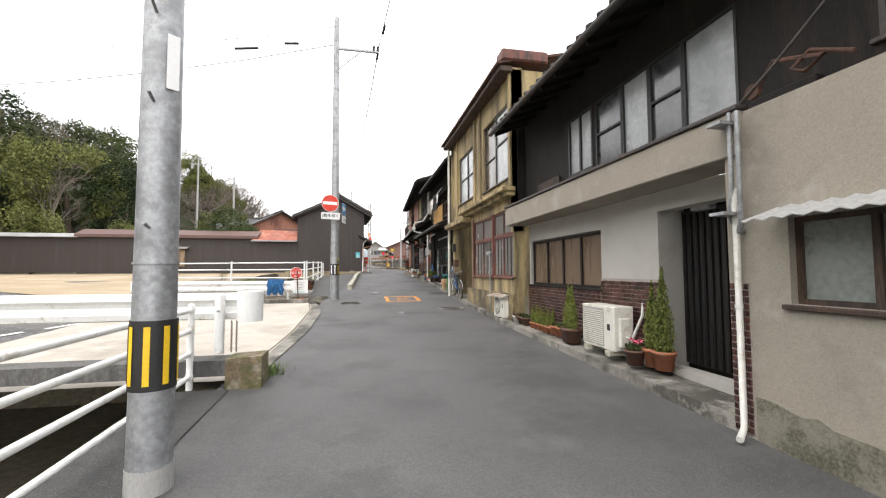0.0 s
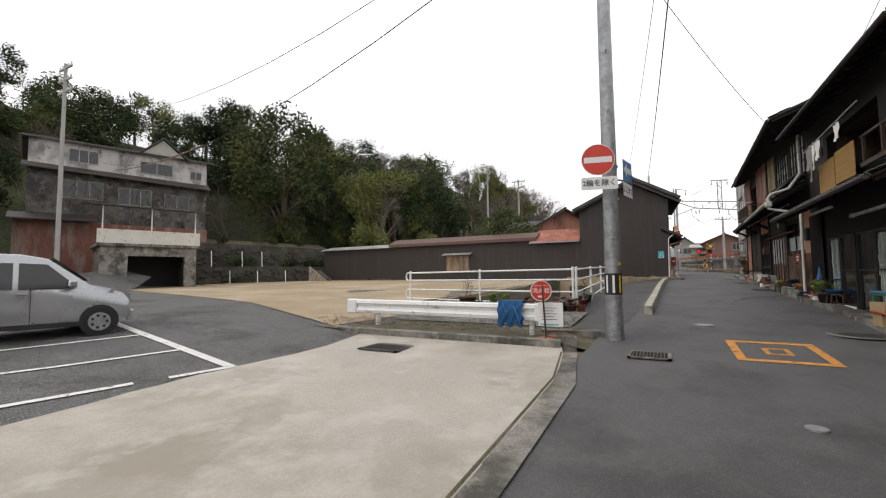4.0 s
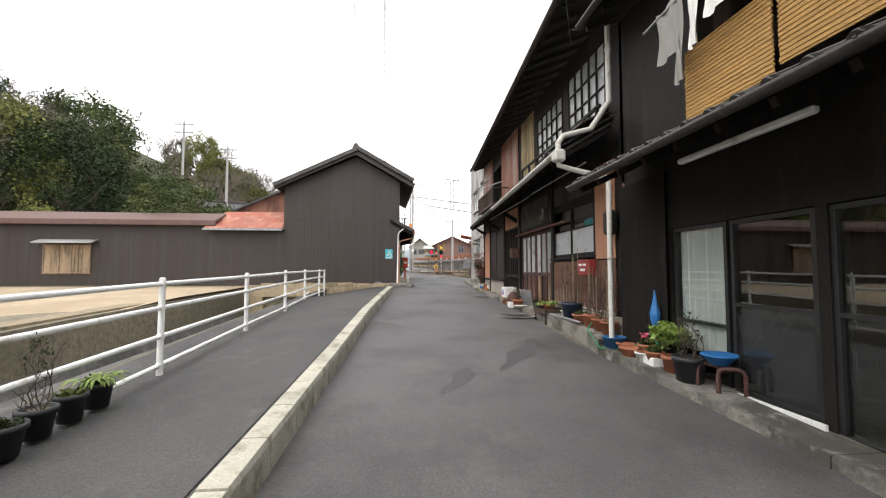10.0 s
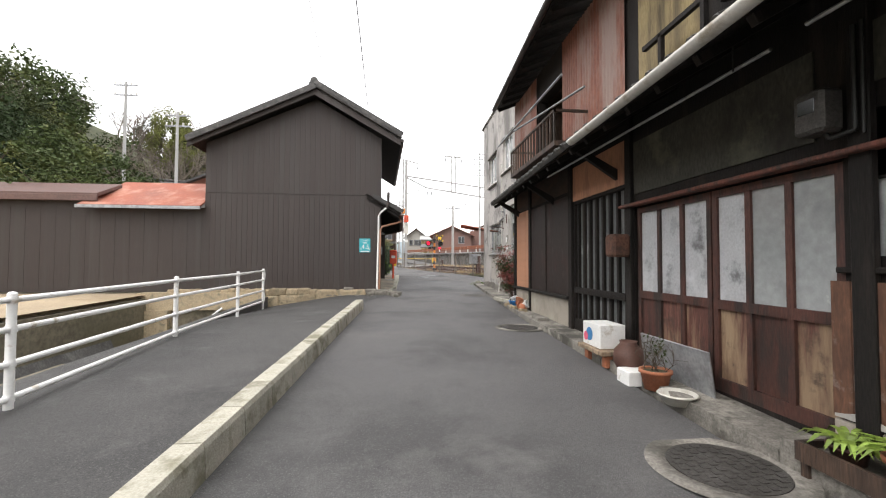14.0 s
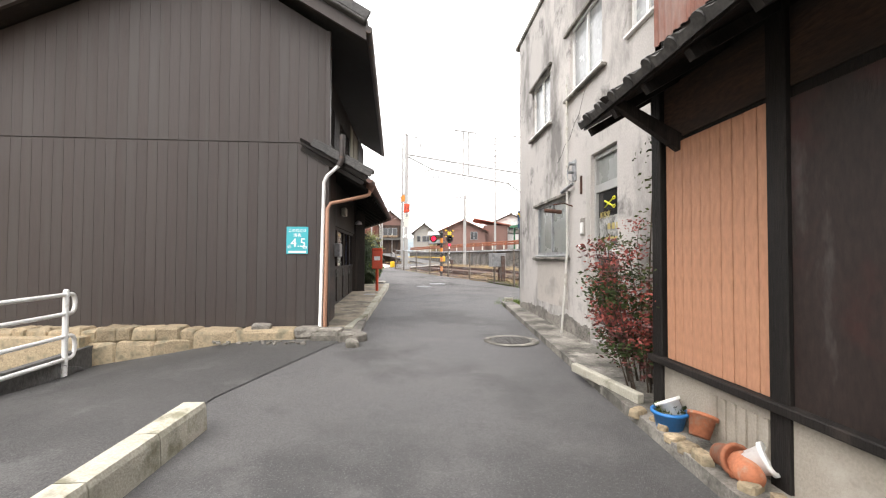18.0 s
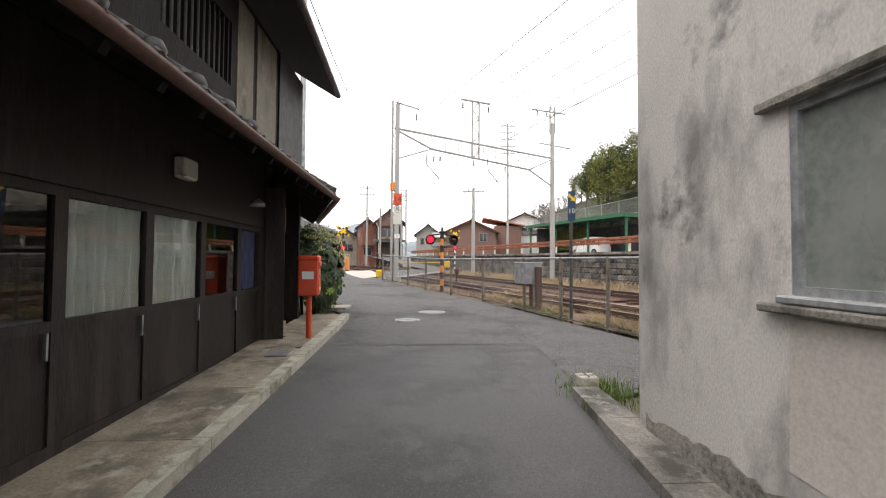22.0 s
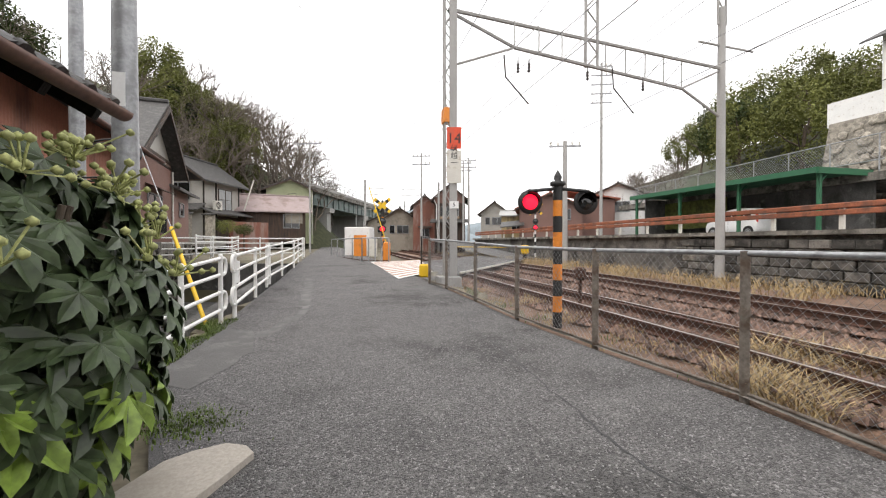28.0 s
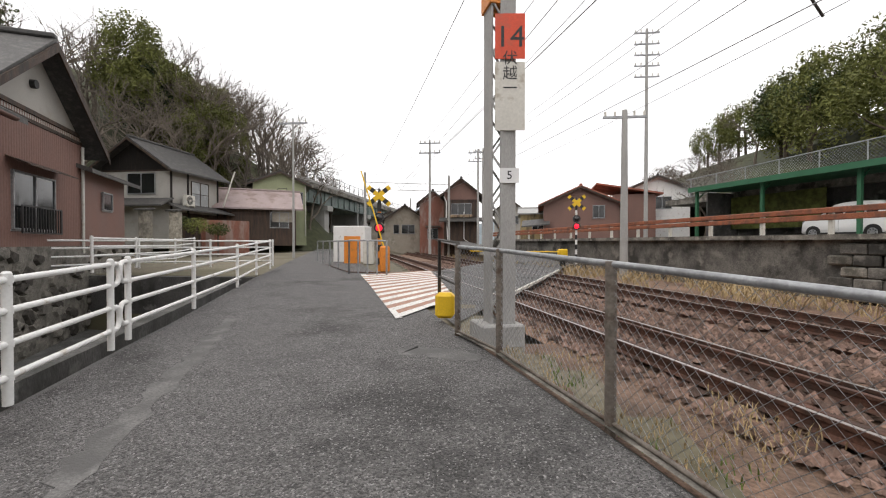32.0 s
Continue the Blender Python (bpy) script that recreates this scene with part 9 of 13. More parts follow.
part("slot_hood", Shape(m).box(0.2, 0.235, -0.14, 0.14, 1.22, 1.3, 0.012), M["post_red"], pb)
part("slot", Shape(m).box(0.2, 0.216, -0.12, 0.12, 1.18, 1.215), M["black"], pb)
part("label_plate", Shape(m).box(0.21, 0.215, -0.07, 0.09, 1.03, 1.14), M["galv"], pb)
lettering("POST", m @ Matrix(((0, 0, 1, 0.216), (1, 0, 0, 0.01), (0, 1, 0, 1.05), (0, 0, 0, 1))), 0.045, M["black"], pb)
part("label_plate", Shape(m).box(-0.12, 0.12, -0.178, -0.172, 1.0, 1.13), M["sign_white"], pb)
part("pickup_door", Shape(m).box(0.2, 0.218, -0.15, 0.15, 0.76, 0.99, 0.006), M["post_red"], pb)
part("label_plate", Shape(m).box(0.218, 0.221, -0.06, 0.12, 0.82, 0.86), M["sign_white"], pb)
part("lock", Shape(m).cyl((0.216, -0.09, 0.86), (0.224, -0.09, 0.86), 0.015, n=10), M["steel"], pb)
mk = thing("marker_stone", "small square stone marker with a cross cut in top", "marker stone", (4.92, 43.95, 1.5))
part("stone", Shape().box(4.6, 4.82, 43.3, 43.52, 1.4, 1.68, 0.012), M["kerb"], mk)
part("cross_cut", Shape().box(4.62, 4.8, 43.4, 43.42, 1.677, 1.684).box(4.7, 4.72, 43.32, 43.5, 1.677, 1.685), M["black"], mk)
sc = thing("salon_lettering", "yellow scissors and faded writing on the glass", "sign", (4.8, 37.4, 3.0))
m = facing_west(4.8)
s = Shape(m)
for sgn in (1, -1):
    s.tube([(37.33 + 0.26 * q, 0.003, 3.605 + sgn * 0.055 * (q - 0.55) * 2) for q in (0.0, 0.3, 0.6, 1.0)], 0.011, 6, 0.015 if sgn > 0 else 0.006)
    s.tube([(37.31 + 0.035 * math.cos(a), 0.003, 3.605 - sgn * 0.06 + 0.022 * math.sin(a)) for a in [2 * math.pi * i / 12 for i in range(13)]], 0.008, 5)
part("scissors", s, M["lemon"], sc)
lettering("美容室", Matrix(((0, 0, -1, 4.796), (-1, 0, 0, 37.59), (0, 1, 0, 3.44), (0, 0, 0, 1))), 0.11, M["gold"], sc)
for k in range(3):
    part("faded_mark", Shape(m).box(37.16 + k * 0.13, 37.25 + k * 0.13, 0.0, 0.004, 3.22, 3.31, 0.001), M["gold"], sc, "faded gold lettering block")
part("faded_mark", Shape(m).box(37.18, 37.62, 0.0, 0.004, 3.08, 3.11), M["gold"], sc)

# ---- pots behind the cross railing and at its corner ----
for i, (x, y, r, h, mt, pl) in enumerate(((-5.8, 19.6, 0.3, 0.34, "brown_pot", "twigs"), (-5.45, 19.8, 0.15, 0.12, "brown_pot", "low"), (-5.05, 19.85, 0.17, 0.14, "brown_pot", "bush"), (-4.62, 19.85, 0.15, 0.17, "terracotta", "bush"), (-3.82, 19.88, 0.19, 0.16, "terracotta", "maroon"), (-3.4, 19.88, 0.15, 0.16, "brown_pot", "low"), (-2.95, 19.7, 0.14, 0.2, "terracotta", "twigs"))):
    potted((x, y, road_z(y) + 0.03), r, h, M[mt], pl, "clay pot with a straggly plant on the gravel", 400 + i, 0.8, "pots on the gravel")
for i, (x, y, r, mt, pl) in enumerate(((-2.62, 19.3, 0.16, "brown_pot", "maroon"), (-2.36, 19.22, 0.15, "brown_pot", "maroon"), (-2.5, 19.5, 0.14, "brown_pot", "maroon"), (-2.12, 19.3, 0.13, "terracotta", "maroon"))):
    potted((x, y, road_z(y) + 0.01), r, 0.2, M[mt], pl, "pot of round maroon leaves by the railing corner", 410 + i, 0.95, "maroon pots")
for i, (x, y, r) in enumerate(((-2.3, 20.75, 0.16), (-2.32, 21.1, 0.13), (-2.3, 21.42, 0.12), (-2.3, 21.75, 0.13), (-2.28, 20.25, 0.13))):
    potted((x, y, road_z(y) + 0.0), r, 0.24, M["black_pot"] if i < 4 else M["terracotta"], ("low", "twigs", "low", "blades", "maroon")[i], "black nursery pot with a green plant by the railing", 420 + i, 0.7, "nursery pots")

solo("meter_lid", Shape().box(0.45, 0.78, 44.62, 44.98, road_z(44.8) + 0.1, road_z(44.8) + 0.112, 0.004), M["galv"], "grey metal meter lid in the concrete strip", "meter lid")
solo("drain_hole", Shape().cyl((0.8, 45.2, road_z(45.2) + 0.09), (0.8, 45.2, road_z(45.2) + 0.108), 0.07, n=16), M["black"], "small round dark drain hole", "drain")


# ---- railway: s runs across the tracks, t along them ----
RAIL = Matrix(((0.944, -0.33, 0, 0), (0.33, 0.944, 0, 0), (0, 0, 1, 0), (0, 0, 0, 1)))


def rail_z(t):
    return track(t, [(20, 1.55), (46, 1.86), (60, 2.02), (110, 2.3), (400, 3.0)])


def along(a, b, k):
    return [lerp(a, b, i / k) for i in range(k + 1)]


bed = Shape(RAIL).sheet([21.95, 22.1, 24.2, 25.0, 25.6, 28.0, 28.8, 31.9], along(36, 130, 50), lambda s, t: rail_z(t) - 0.16 + (0.08 if 22 < s < 24.1 or 25.7 < s < 27.9 else 0) + 0.03 * noise.noise((s * 1.5, t * 1.5, 0)))
solo("ballast_bed", bed, M["ballast"], "rusty brown ballast bed of the railway", "ballast", kind="structure")
g = rng_of(12)
v, f = [], []
for _ in range(34000):
    t = 46 + 36 * g.random() ** 1.6
    s_ = g.uniform(22.0, 28.6)
    k = g.uniform(0.025, 0.08)
    z = rail_z(t) - 0.15 + (0.08 if 22 < s_ < 24.1 or 25.7 < s_ < 27.9 else 0)
    a = g.uniform(0, 1.57)
    c, d = math.cos(a) * k, math.sin(a) * k
    n = len(v)
    v += [(s_ + c, t + d, z), (s_ - d, t + c, z), (s_ - c, t - d, z), (s_ + d, t - c, z), (s_ + g.uniform(-k, k) * 0.4, t + g.uniform(-k, k) * 0.4, z + k * g.uniform(0.6, 1.2))]
    f += [(n, n + 1, n + 4), (n + 1, n + 2, n + 4), (n + 2, n + 3, n + 4), (n + 3, n, n + 4)]
solo("ballast_stones", Shape(RAIL).add(v, f), M["chip"], "loose rusty ballast stones", "ballast", kind="stuff")
for k, (s0, grp) in enumerate(((22.52, "near"), (26.22, "far"))):
    tk = thing("railway_track", "rusty railway track on concrete sleepers", "railway track", tuple(RAIL @ Vector((s0 + 0.53, 60, 2.0))), "railway tracks")
    for s1 in (s0, s0 + 1.067):
        sh = Shape(RAIL)
        ts = along(22, 128, 40)
        prof = [(-0.065, -0.14), (0.065, -0.14), (0.012, -0.115), (0.012, -0.04), (0.034, -0.03), (0.034, 0.0), (-0.034, 0.0), (-0.034, -0.03), (-0.012, -0.04), (-0.012, -0.115)]
        n = len(prof)
        sh.add([(s1 + a, t, rail_z(t) + 0.12 + b) for t in ts for a, b in prof], [(j * n + i, j * n + (i + 1) % n, (j + 1) * n + (i + 1) % n, (j + 1) * n + i) for j in range(len(ts) - 1) for i in range(n)])
        part("rail", sh, M["rust"], tk)
        if s0 < 24:
            side = 0.13 if s1 == s0 else -0.13
            part("check_rail", Shape(RAIL).add([(s1 + side + a, t, rail_z(t) + 0.1 + b) for t in ts for a, b in prof], [(j * n + i, j * n + (i + 1) % n, (j + 1) * n + (i + 1) % n, (j + 1) * n + i) for j in range(len(ts) - 1) for i in range(n)]), M["rust"], tk)
        part("rail_head", Shape(RAIL).add([(s1 + a, t, rail_z(t) + 0.1215) for t in ts for a in (-0.022, 0.022)], [(2 * j, 2 * j + 1, 2 * j + 3, 2 * j + 2) for j in range(len(ts) - 1)]), M["steel"], tk, "polished steel running surface")
    me = Shape().box(-0.95, 0.95, -0.1, 0.1, -0.2, -0.065, 0.02).mesh("sleeper", M["rust"])
    for i in range(90):
        t = 44 + i * 0.72
        piece("sleeper", me, tk, RAIL @ Matrix.Translation((s0 + 0.533, t, rail_z(t))))
# verge between lane and tracks: grass and straw
lo = [Vector((lerp(a[0], b[0], k / 4), lerp(a[1], b[1], k / 4))) for a, b in zip(FENCE, FENCE[1:]) for k in range(4)] + [Vector(FENCE[-1])]
sh, v, f = Shape(), [], []
for p in lo:
    t = -0.33 * p.x + 0.944 * p.y
    q = RAIL @ Vector((22.1, t, 0))
    for k in range(7):
        c = p.lerp(Vector((q.x, q.y)), k / 6)
        v.append((c.x, c.y, lerp(road_z(p.y) - 0.03, rail_z(t) - 0.13, k / 6) + (0.03 * noise.noise((c.x * 2, c.y * 2, 1)) if 0 < k < 6 else 0)))
f = [(j * 7 + i, j * 7 + i + 1, j * 7 + i + 8, j * 7 + i + 7) for j in range(len(lo) - 1) for i in range(6)]
sh.add(v, f, True)
solo("verge", sh, M["ballast"], "dry soil verge beside the railway", "soil", kind="structure")


def blades(name, label, spots, material, hmin, hmax, seed, lean=0.6, width=0.006):
    g = rng_of(seed)
    v, f = [], []
    for x, y, z in spots:
        h, a = g.uniform(hmin, hmax), g.uniform(0, 6.3)
        d, w = Vector((math.cos(a), math.sin(a), 0)), Vector((-math.sin(a), math.cos(a), 0)) * width
        p = Vector((x, y, z))
        q = p + Vector((0, 0, h * 0.6)) + d * h * lean * 0.3
        e = p + Vector((0, 0, h)) + d * h * lean
        n = len(v)
        v += [p - w, p + w, q + w * 0.7, q - w * 0.7, e]
        f += [(n, n + 1, n + 2, n + 3), (n + 3, n + 2, n + 4)]
    return solo(name, Shape().add(v, f), material, label, "grass", kind="stuff")


def fence_point(q):
    """A point on the fence line at q from 0 to 1."""
    lens = [0]
    for (a, b), (c, d) in zip(FENCE, FENCE[1:]):
        lens.append(lens[-1] + math.hypot(c - a, d - b))
    want = q * lens[-1]
    for i in range(len(FENCE) - 1):
        if want <= lens[i + 1] + 1e-9:
            k = (want - lens[i]) / (lens[i + 1] - lens[i])
            return Vector((lerp(FENCE[i][0], FENCE[i + 1][0], k), lerp(FENCE[i][1], FENCE[i + 1][1], k)))
    return Vector(FENCE[-1])


g = rng_of(15)
spots, green = [], []
while len(spots) < 2600:
    q = g.random()
    p = fence_point(q)
    off = g.uniform(0.05, 1.5)
    x, y = p.x + 0.91 * off, p.y + 0.4 * off
    if noise.noise((x * 0.9, y * 0.9, 0)) > 0.0:
        (green if off < 0.6 and noise.noise((x, y, 4)) > -0.1 else spots).append((x, y, road_z(y) - 0.04))
sp7 = []
while len(sp7) < 9000:
    p = fence_point(0.12 + 0.62 * g.random())
    off = g.uniform(0.15, 2.4)
    x, y = p.x + 0.91 * off, p.y + 0.4 * off
    if noise.noise((x * 0.8, y * 0.8, 5)) > -0.12 + max(0, y - 52) * 0.3:
        sp7.append((x, y, road_z(p.y) - 0.1))
blades("dry_grass", "tall matted straw between fence and track", sp7, M["straw"], 0.12, 0.42, 9, lean=1.3, width=0.007)
blades("dry_grass", "tufts of dry straw-coloured grass", spots, M["straw"], 0.02, 0.12, 1)
blades("green_grass", "low green grass along the fence", green, M["grass"], 0.02, 0.11, 2)
sp2 = []
while len(sp2) < 7000:
    t, s_ = g.uniform(44, 90), g.uniform(28.6, 31.5)
    if noise.noise((s_ * 0.8, t * 0.5, 2)) > -0.05:
        p = RAIL @ Vector((s_, t, rail_z(t) - 0.1))
        sp2.append(tuple(p))
blades("dry_grass", "dry grass at the foot of the retaining wall", sp2, M["straw"], 0.1, 0.45, 3, lean=0.9, width=0.011)
sp3 = [(track(y, LEFT) + 0.18 - g.uniform(0.0, 0.75) * (0.6 + 0.4 * math.sin(y * 5)), y, road_z(y) - 0.03) for y in [g.uniform(51.0, 54.7) for _ in range(5200)]]
blades("green_grass", "green grass at the lane edge under railings", sp3, M["grass"], 0.03, 0.09, 4)
sp6 = []
for _ in range(3200):
    p = fence_point(0.42 * g.random())
    off = g.uniform(0.05, 0.75) * g.random() ** 0.5
    if noise.noise((p.x * 1.2 + off, p.y * 1.2, 8)) > -0.15:
        sp6.append((p.x + 0.91 * off, p.y + 0.4 * off, road_z(p.y) - 0.04))
blades("green_grass", "fresh green grass at the fence foot", sp6, M["grass"], 0.06, 0.22, 7, width=0.008)
sp4 = [(-1.3 + g.gauss(0, 0.12), 6.3 + g.gauss(0, 0.16), road_z(6.2)) for _ in range(500)] + [(4.85 + g.gauss(0, 0.2), 43.3 + g.gauss(0, 0.3), road_z(43.3)) for _ in range(700)]
blades("green_grass", "small clump of green weeds by the kerb", sp4, M["grass"], 0.03, 0.14, 5)
sp5 = [(-0.1 + g.gauss(0, 0.22), 50.95 + g.gauss(0, 0.16), road_z(50.9)) for _ in range(1300)]
blades("green_grass", "mossy low grass at the lane corner", sp5, M["grass"], 0.01, 0.05, 6)

# ---- chain-link fence ----
fn = thing("chain_link_fence", "weathered pipe and chain-link fence beside the railway", "fence", (3.8, 53.4, 1.9))
tops = []


def fence_height(y):
    return max(1.26, 3.14 - road_z(y))


for x, y in FENCE:
    z, h = road_z(y), fence_height(y)
    tops.append((x, y, z + h))
    part("post", Shape().cyl((x, y, z - 0.1), (x, y, z + h + 0.02), 0.042, n=12), M["fence_steel"], fn)
    part("clamp", Shape().cyl((x, y, z + 0.78), (x, y, z + 0.84), 0.05, n=12), M["fence_steel"], fn)
part("top_rail", Shape().tube(tops, 0.026, 8), M["galv"], fn)
part("bottom_rail", Shape().tube([(x, y, road_z(y) + 0.07) for x, y in FENCE], 0.018, 6), M["fence_steel"], fn)
for i in range(len(FENCE) - 1):
    (ax, ay), (bx_, by_) = FENCE[i], FENCE[i + 1]
    L = math.hypot(bx_ - ax, by_ - ay)
    wv, wf = [], []
    pitch = 0.085
    n = int(L / pitch)
    for k in range(-14, n + 1):
        for sgn in (1, -1):
            u0, u1 = k * pitch, k * pitch + 1.15
            za, zb = 0.08, 1.23
            if u0 < 0:
                za, u0 = za - u0, 0.0
            if u1 > L:
                zb, u1 = zb - (u1 - L), L
            if u1 - u0 < 0.03:
                continue
            if sgn < 0:
                za, zb = 1.31 - za, 1.31 - zb
            p = Vector((lerp(ax, bx_, u0 / L), lerp(ay, by_, u0 / L), lerp(road_z(ay), road_z(by_), u0 / L) + za * lerp(fence_height(ay), fence_height(by_), u0 / L) / 1.26))
            q = Vector((lerp(ax, bx_, u1 / L), lerp(ay, by_, u1 / L), lerp(road_z(ay), road_z(by_), u1 / L) + zb * lerp(fence_height(ay), fence_height(by_), u1 / L) / 1.26))
            m0 = len(wv)
            w = Vector((0, 0, 0.0022))
            d = Vector((0.0022 * 0.9, 0.0022 * 0.4, 0))
            wv += [p + w, p - w, q - w, q + w, p + d, p - d, q - d, q + d]
            wf += [(m0, m0 + 1, m0 + 2, m0 + 3), (m0 + 4, m0 + 5, m0 + 6, m0 + 7)]
    mesh_ob = part("wire_mesh", Shape().add(wv, wf), M["galv"], fn)
    mesh_ob["kind"] = "stuff"
solo("fence_kerb", Shape().strip([(x - 0.06, y) for x, y in FENCE], [(x + 0.06, y) for x, y in FENCE], lift(0.05)), M["old_concrete"], "thin concrete edging under the fence", "edging", kind="structure")
gt = thing("fence_gate", "grey pipe gate frame with mesh beside the mast", "gate", (0.8, 59.6, 2.1))
part("gate_frame", Shape().tube([(0.86, 59.55, 2.1), (0.86, 59.55, 3.4), (0.5, 60.4, 3.45), (0.5, 60.4, 2.2)], 0.03, 8).tube([(0.86, 59.55, 2.8), (0.5, 60.4, 2.85)], 0.02, 6), M["iron"], gt)
part("base_cover", Shape().box(0.45, 0.75, 60.2, 60.45, 2.2, 2.6, 0.05), M["yellow"], gt)
# track-side boxes
rb = thing("relay_box", "grey steel relay cabinet on a rusty leg", "relay cabinet", (5.65, 49.75, 1.7))
m = pose(5.7, 49.85, 1.7, 0, 0, 10)
part("cabinet", Shape(m).box(-0.3, 0.3, -0.26, 0.26, 0.75, 1.31, 0.012), M["galv"], rb)
part("top_cover", Shape(m).box(-0.32, 0.32, -0.28, 0.28, 1.3, 1.34, 0.01), M["galv"], rb)
part("door_edge", Shape(m).box(-0.27, 0.27, -0.266, -0.26, 0.79, 1.27, 0.004), M["galv"], rb)
part("leg", Shape(m).cyl((0.1, 0, -0.1), (0.1, 0, 0.75), 0.06, n=10), M["rust"], rb)
part("conduit", Shape(m).box(0.06, 0.22, -0.4, -0.27, -0.05, 1.22, 0.012), M["rust"], rb, "rusty conduit post in front of the cabinet")
sd = thing("signal_stand", "rusty iron stand with a small box by the track", "signal stand", (4.3, 56.3, 1.8))
part("pipe", Shape().cyl((4.3, 56.3, 1.75), (4.3, 56.3, 2.55), 0.035, n=10), M["rust"], sd)
part("box", Shape().box(4.2, 4.4, 56.2, 56.4, 2.5, 2.75, 0.04), M["rust"], sd)
part("foot", Shape().cyl((4.3, 56.3, 1.75), (4.3, 56.3, 1.85), 0.12, n=14), M["rust"], sd)
solo("concrete_slab", Shape().plate([(3.57, 56.2, 1.76), (3.56, 55.68, 1.76), (4.42, 55.97, 1.78), (4.28, 56.5, 1.78)], (0, 0, 0.06)), M["worn_concrete"], "pale broken concrete slab beside the track", "slab")
rs = thing("route_sign", "dark blue railway sign board numbered 10 on a post", "railway sign", (6.8, 48.6, 1.8))
part("post", Shape().cyl((6.22, 47.98, 1.55), (6.22, 47.98, 4.68), 0.038, n=10), M["iron"], rs)
m = upright(6.22, 47.93, 4.36, -30)
part("board", Shape(m).box(-0.085, 0.085, -0.35, 0.35, 0, 0.01), M["sign_navy"], rs)
lettering("10", m @ Matrix.Translation((0, -0.12, 0.012)), 0.16, M["cream"], rs)
part("arrow", Shape(m).plate([(-0.09, 0.25, 0.011), (0.0, 0.16, 0.011), (-0.03, 0.13, 0.011), (0.09, 0.1, 0.011), (0.07, 0.22, 0.011), (0.04, 0.19, 0.011), (-0.05, 0.29, 0.011)], (0, 0, 0.002)), M["yellow"], rs)


# ---- crossing signals ----
def crossing_signal(at, yaw, h, label, cross=False, lit=1, bands=("black", "orange"), thick=0.075, lamps=True, lamp_z=None, stripe=0.26):
    x, y, z = at
    t = thing("crossing_signal", label, "crossing signal", at)
    n = max(1, int((h - 0.35) / stripe))
    for i in range(n):
        part("pole_band", Shape().cyl((x, y, z + i * stripe), (x, y, z + (i + 1) * stripe), thick, n=18), M[bands[i % 2]], t)
    part("pole_top", Shape().cyl((x, y, z + n * stripe), (x, y, z + h - 0.12), thick * 1.02, n=18).lathe((x, y, z + h - 0.2), [(thick * 1.1, 0.0), (thick * 1.7, 0.03), (thick * 1.6, 0.08), (thick * 0.7, 0.1), (thick * 0.9, 0.16), (thick * 0.5, 0.22), (0.001, 0.28)], 16), M["black"], t)
    m = pose(x, y, z + (lamp_z or h - 0.5), 0, 0, yaw)
    if lamps:
        part("arm", Shape(m).tube([(-0.5, -0.06, 0.17), (0, -0.02, 0.22), (0.5, -0.06, 0.17)], 0.028, 8), M["black"], t)
        for k, sx in enumerate((-0.46, 0.46)):
            part("hanger", Shape(m).cyl((sx, 0.03, 0.1), (sx, -0.03, 0.2), 0.03, n=8), M["black"], t)
            u = part("lamp_unit", Shape(m @ pose(sx, 0, 0, 90)).lathe((0, 0, -0.1), [(0.001, -0.02), (0.12, 0.0), (0.14, 0.08), (0.2, 0.1), (0.2, 0.115), (0.12, 0.115), (0.0, 0.115)], 24), M["black"], t)
            part("lens", Shape(m @ pose(sx, 0, 0, 90)).lathe((0, 0, 0.03), [(0.125, 0.0), (0.1, 0.02), (0.06, 0.035), (0.001, 0.04)], 20), M["lit_red"] if k == lit else M["dark_glass"], u, "lit red signal lens" if k == lit else "dark signal lens")
            hood = Shape(m @ pose(sx, 0, 0, 90))
            arc = [math.pi * i / 14 for i in range(15)]
            hood.add([(0.15 * math.cos(a), 0.15 * math.sin(a), zz * (0.35 + 0.65 * math.sin(a)) if zz else 0.0) for zz in (0.0, 0.2) for a in arc], [(i, i + 1, 16 + i, 15 + i) for i in range(14)], True)
            hood.add([(0.143 * math.cos(a), 0.143 * math.sin(a), zz * (0.35 + 0.65 * math.sin(a)) if zz else 0.0) for zz in (0.0, 0.2) for a in arc], [(i, 15 + i, 16 + i, i + 1) for i in range(14)], True)
            part("visor", hood, M["black"], u)
    if cross:
        mm = pose(x, y, z + h - 0.25, 0, 0, yaw)
        for k, a in enumerate((40, -40)):
            q = mm @ pose(0, -0.1 - 0.02 * k, 0, 0, a, 0)
            arm = part("cross_board", Shape(q).box(-0.55, 0.55, -0.012, 0.012, -0.09, 0.09), M["yellow"], t)
            for u in (-0.33, 0.33):
                part("cross_stripe", Shape(q).box(u - 0.08, u + 0.08, -0.016, 0.016, -0.092, 0.092), M["black"], arm)
        for k, dz in enumerate((-0.85, -1.25)):
            q = mm @ pose(0, -0.1, dz, 90)
            u = part("lamp_unit", Shape(q).cyl((0, 0, -0.08), (0, 0, 0.02), 0.2, n=20), M["black"], t)
            part("lens", Shape(q).lathe((0, 0, 0.02), [(0.13, 0.0), (0.1, 0.03), (0.001, 0.045)], 18), M["lit_red"] if k else M["dark_glass"], u)
    return t


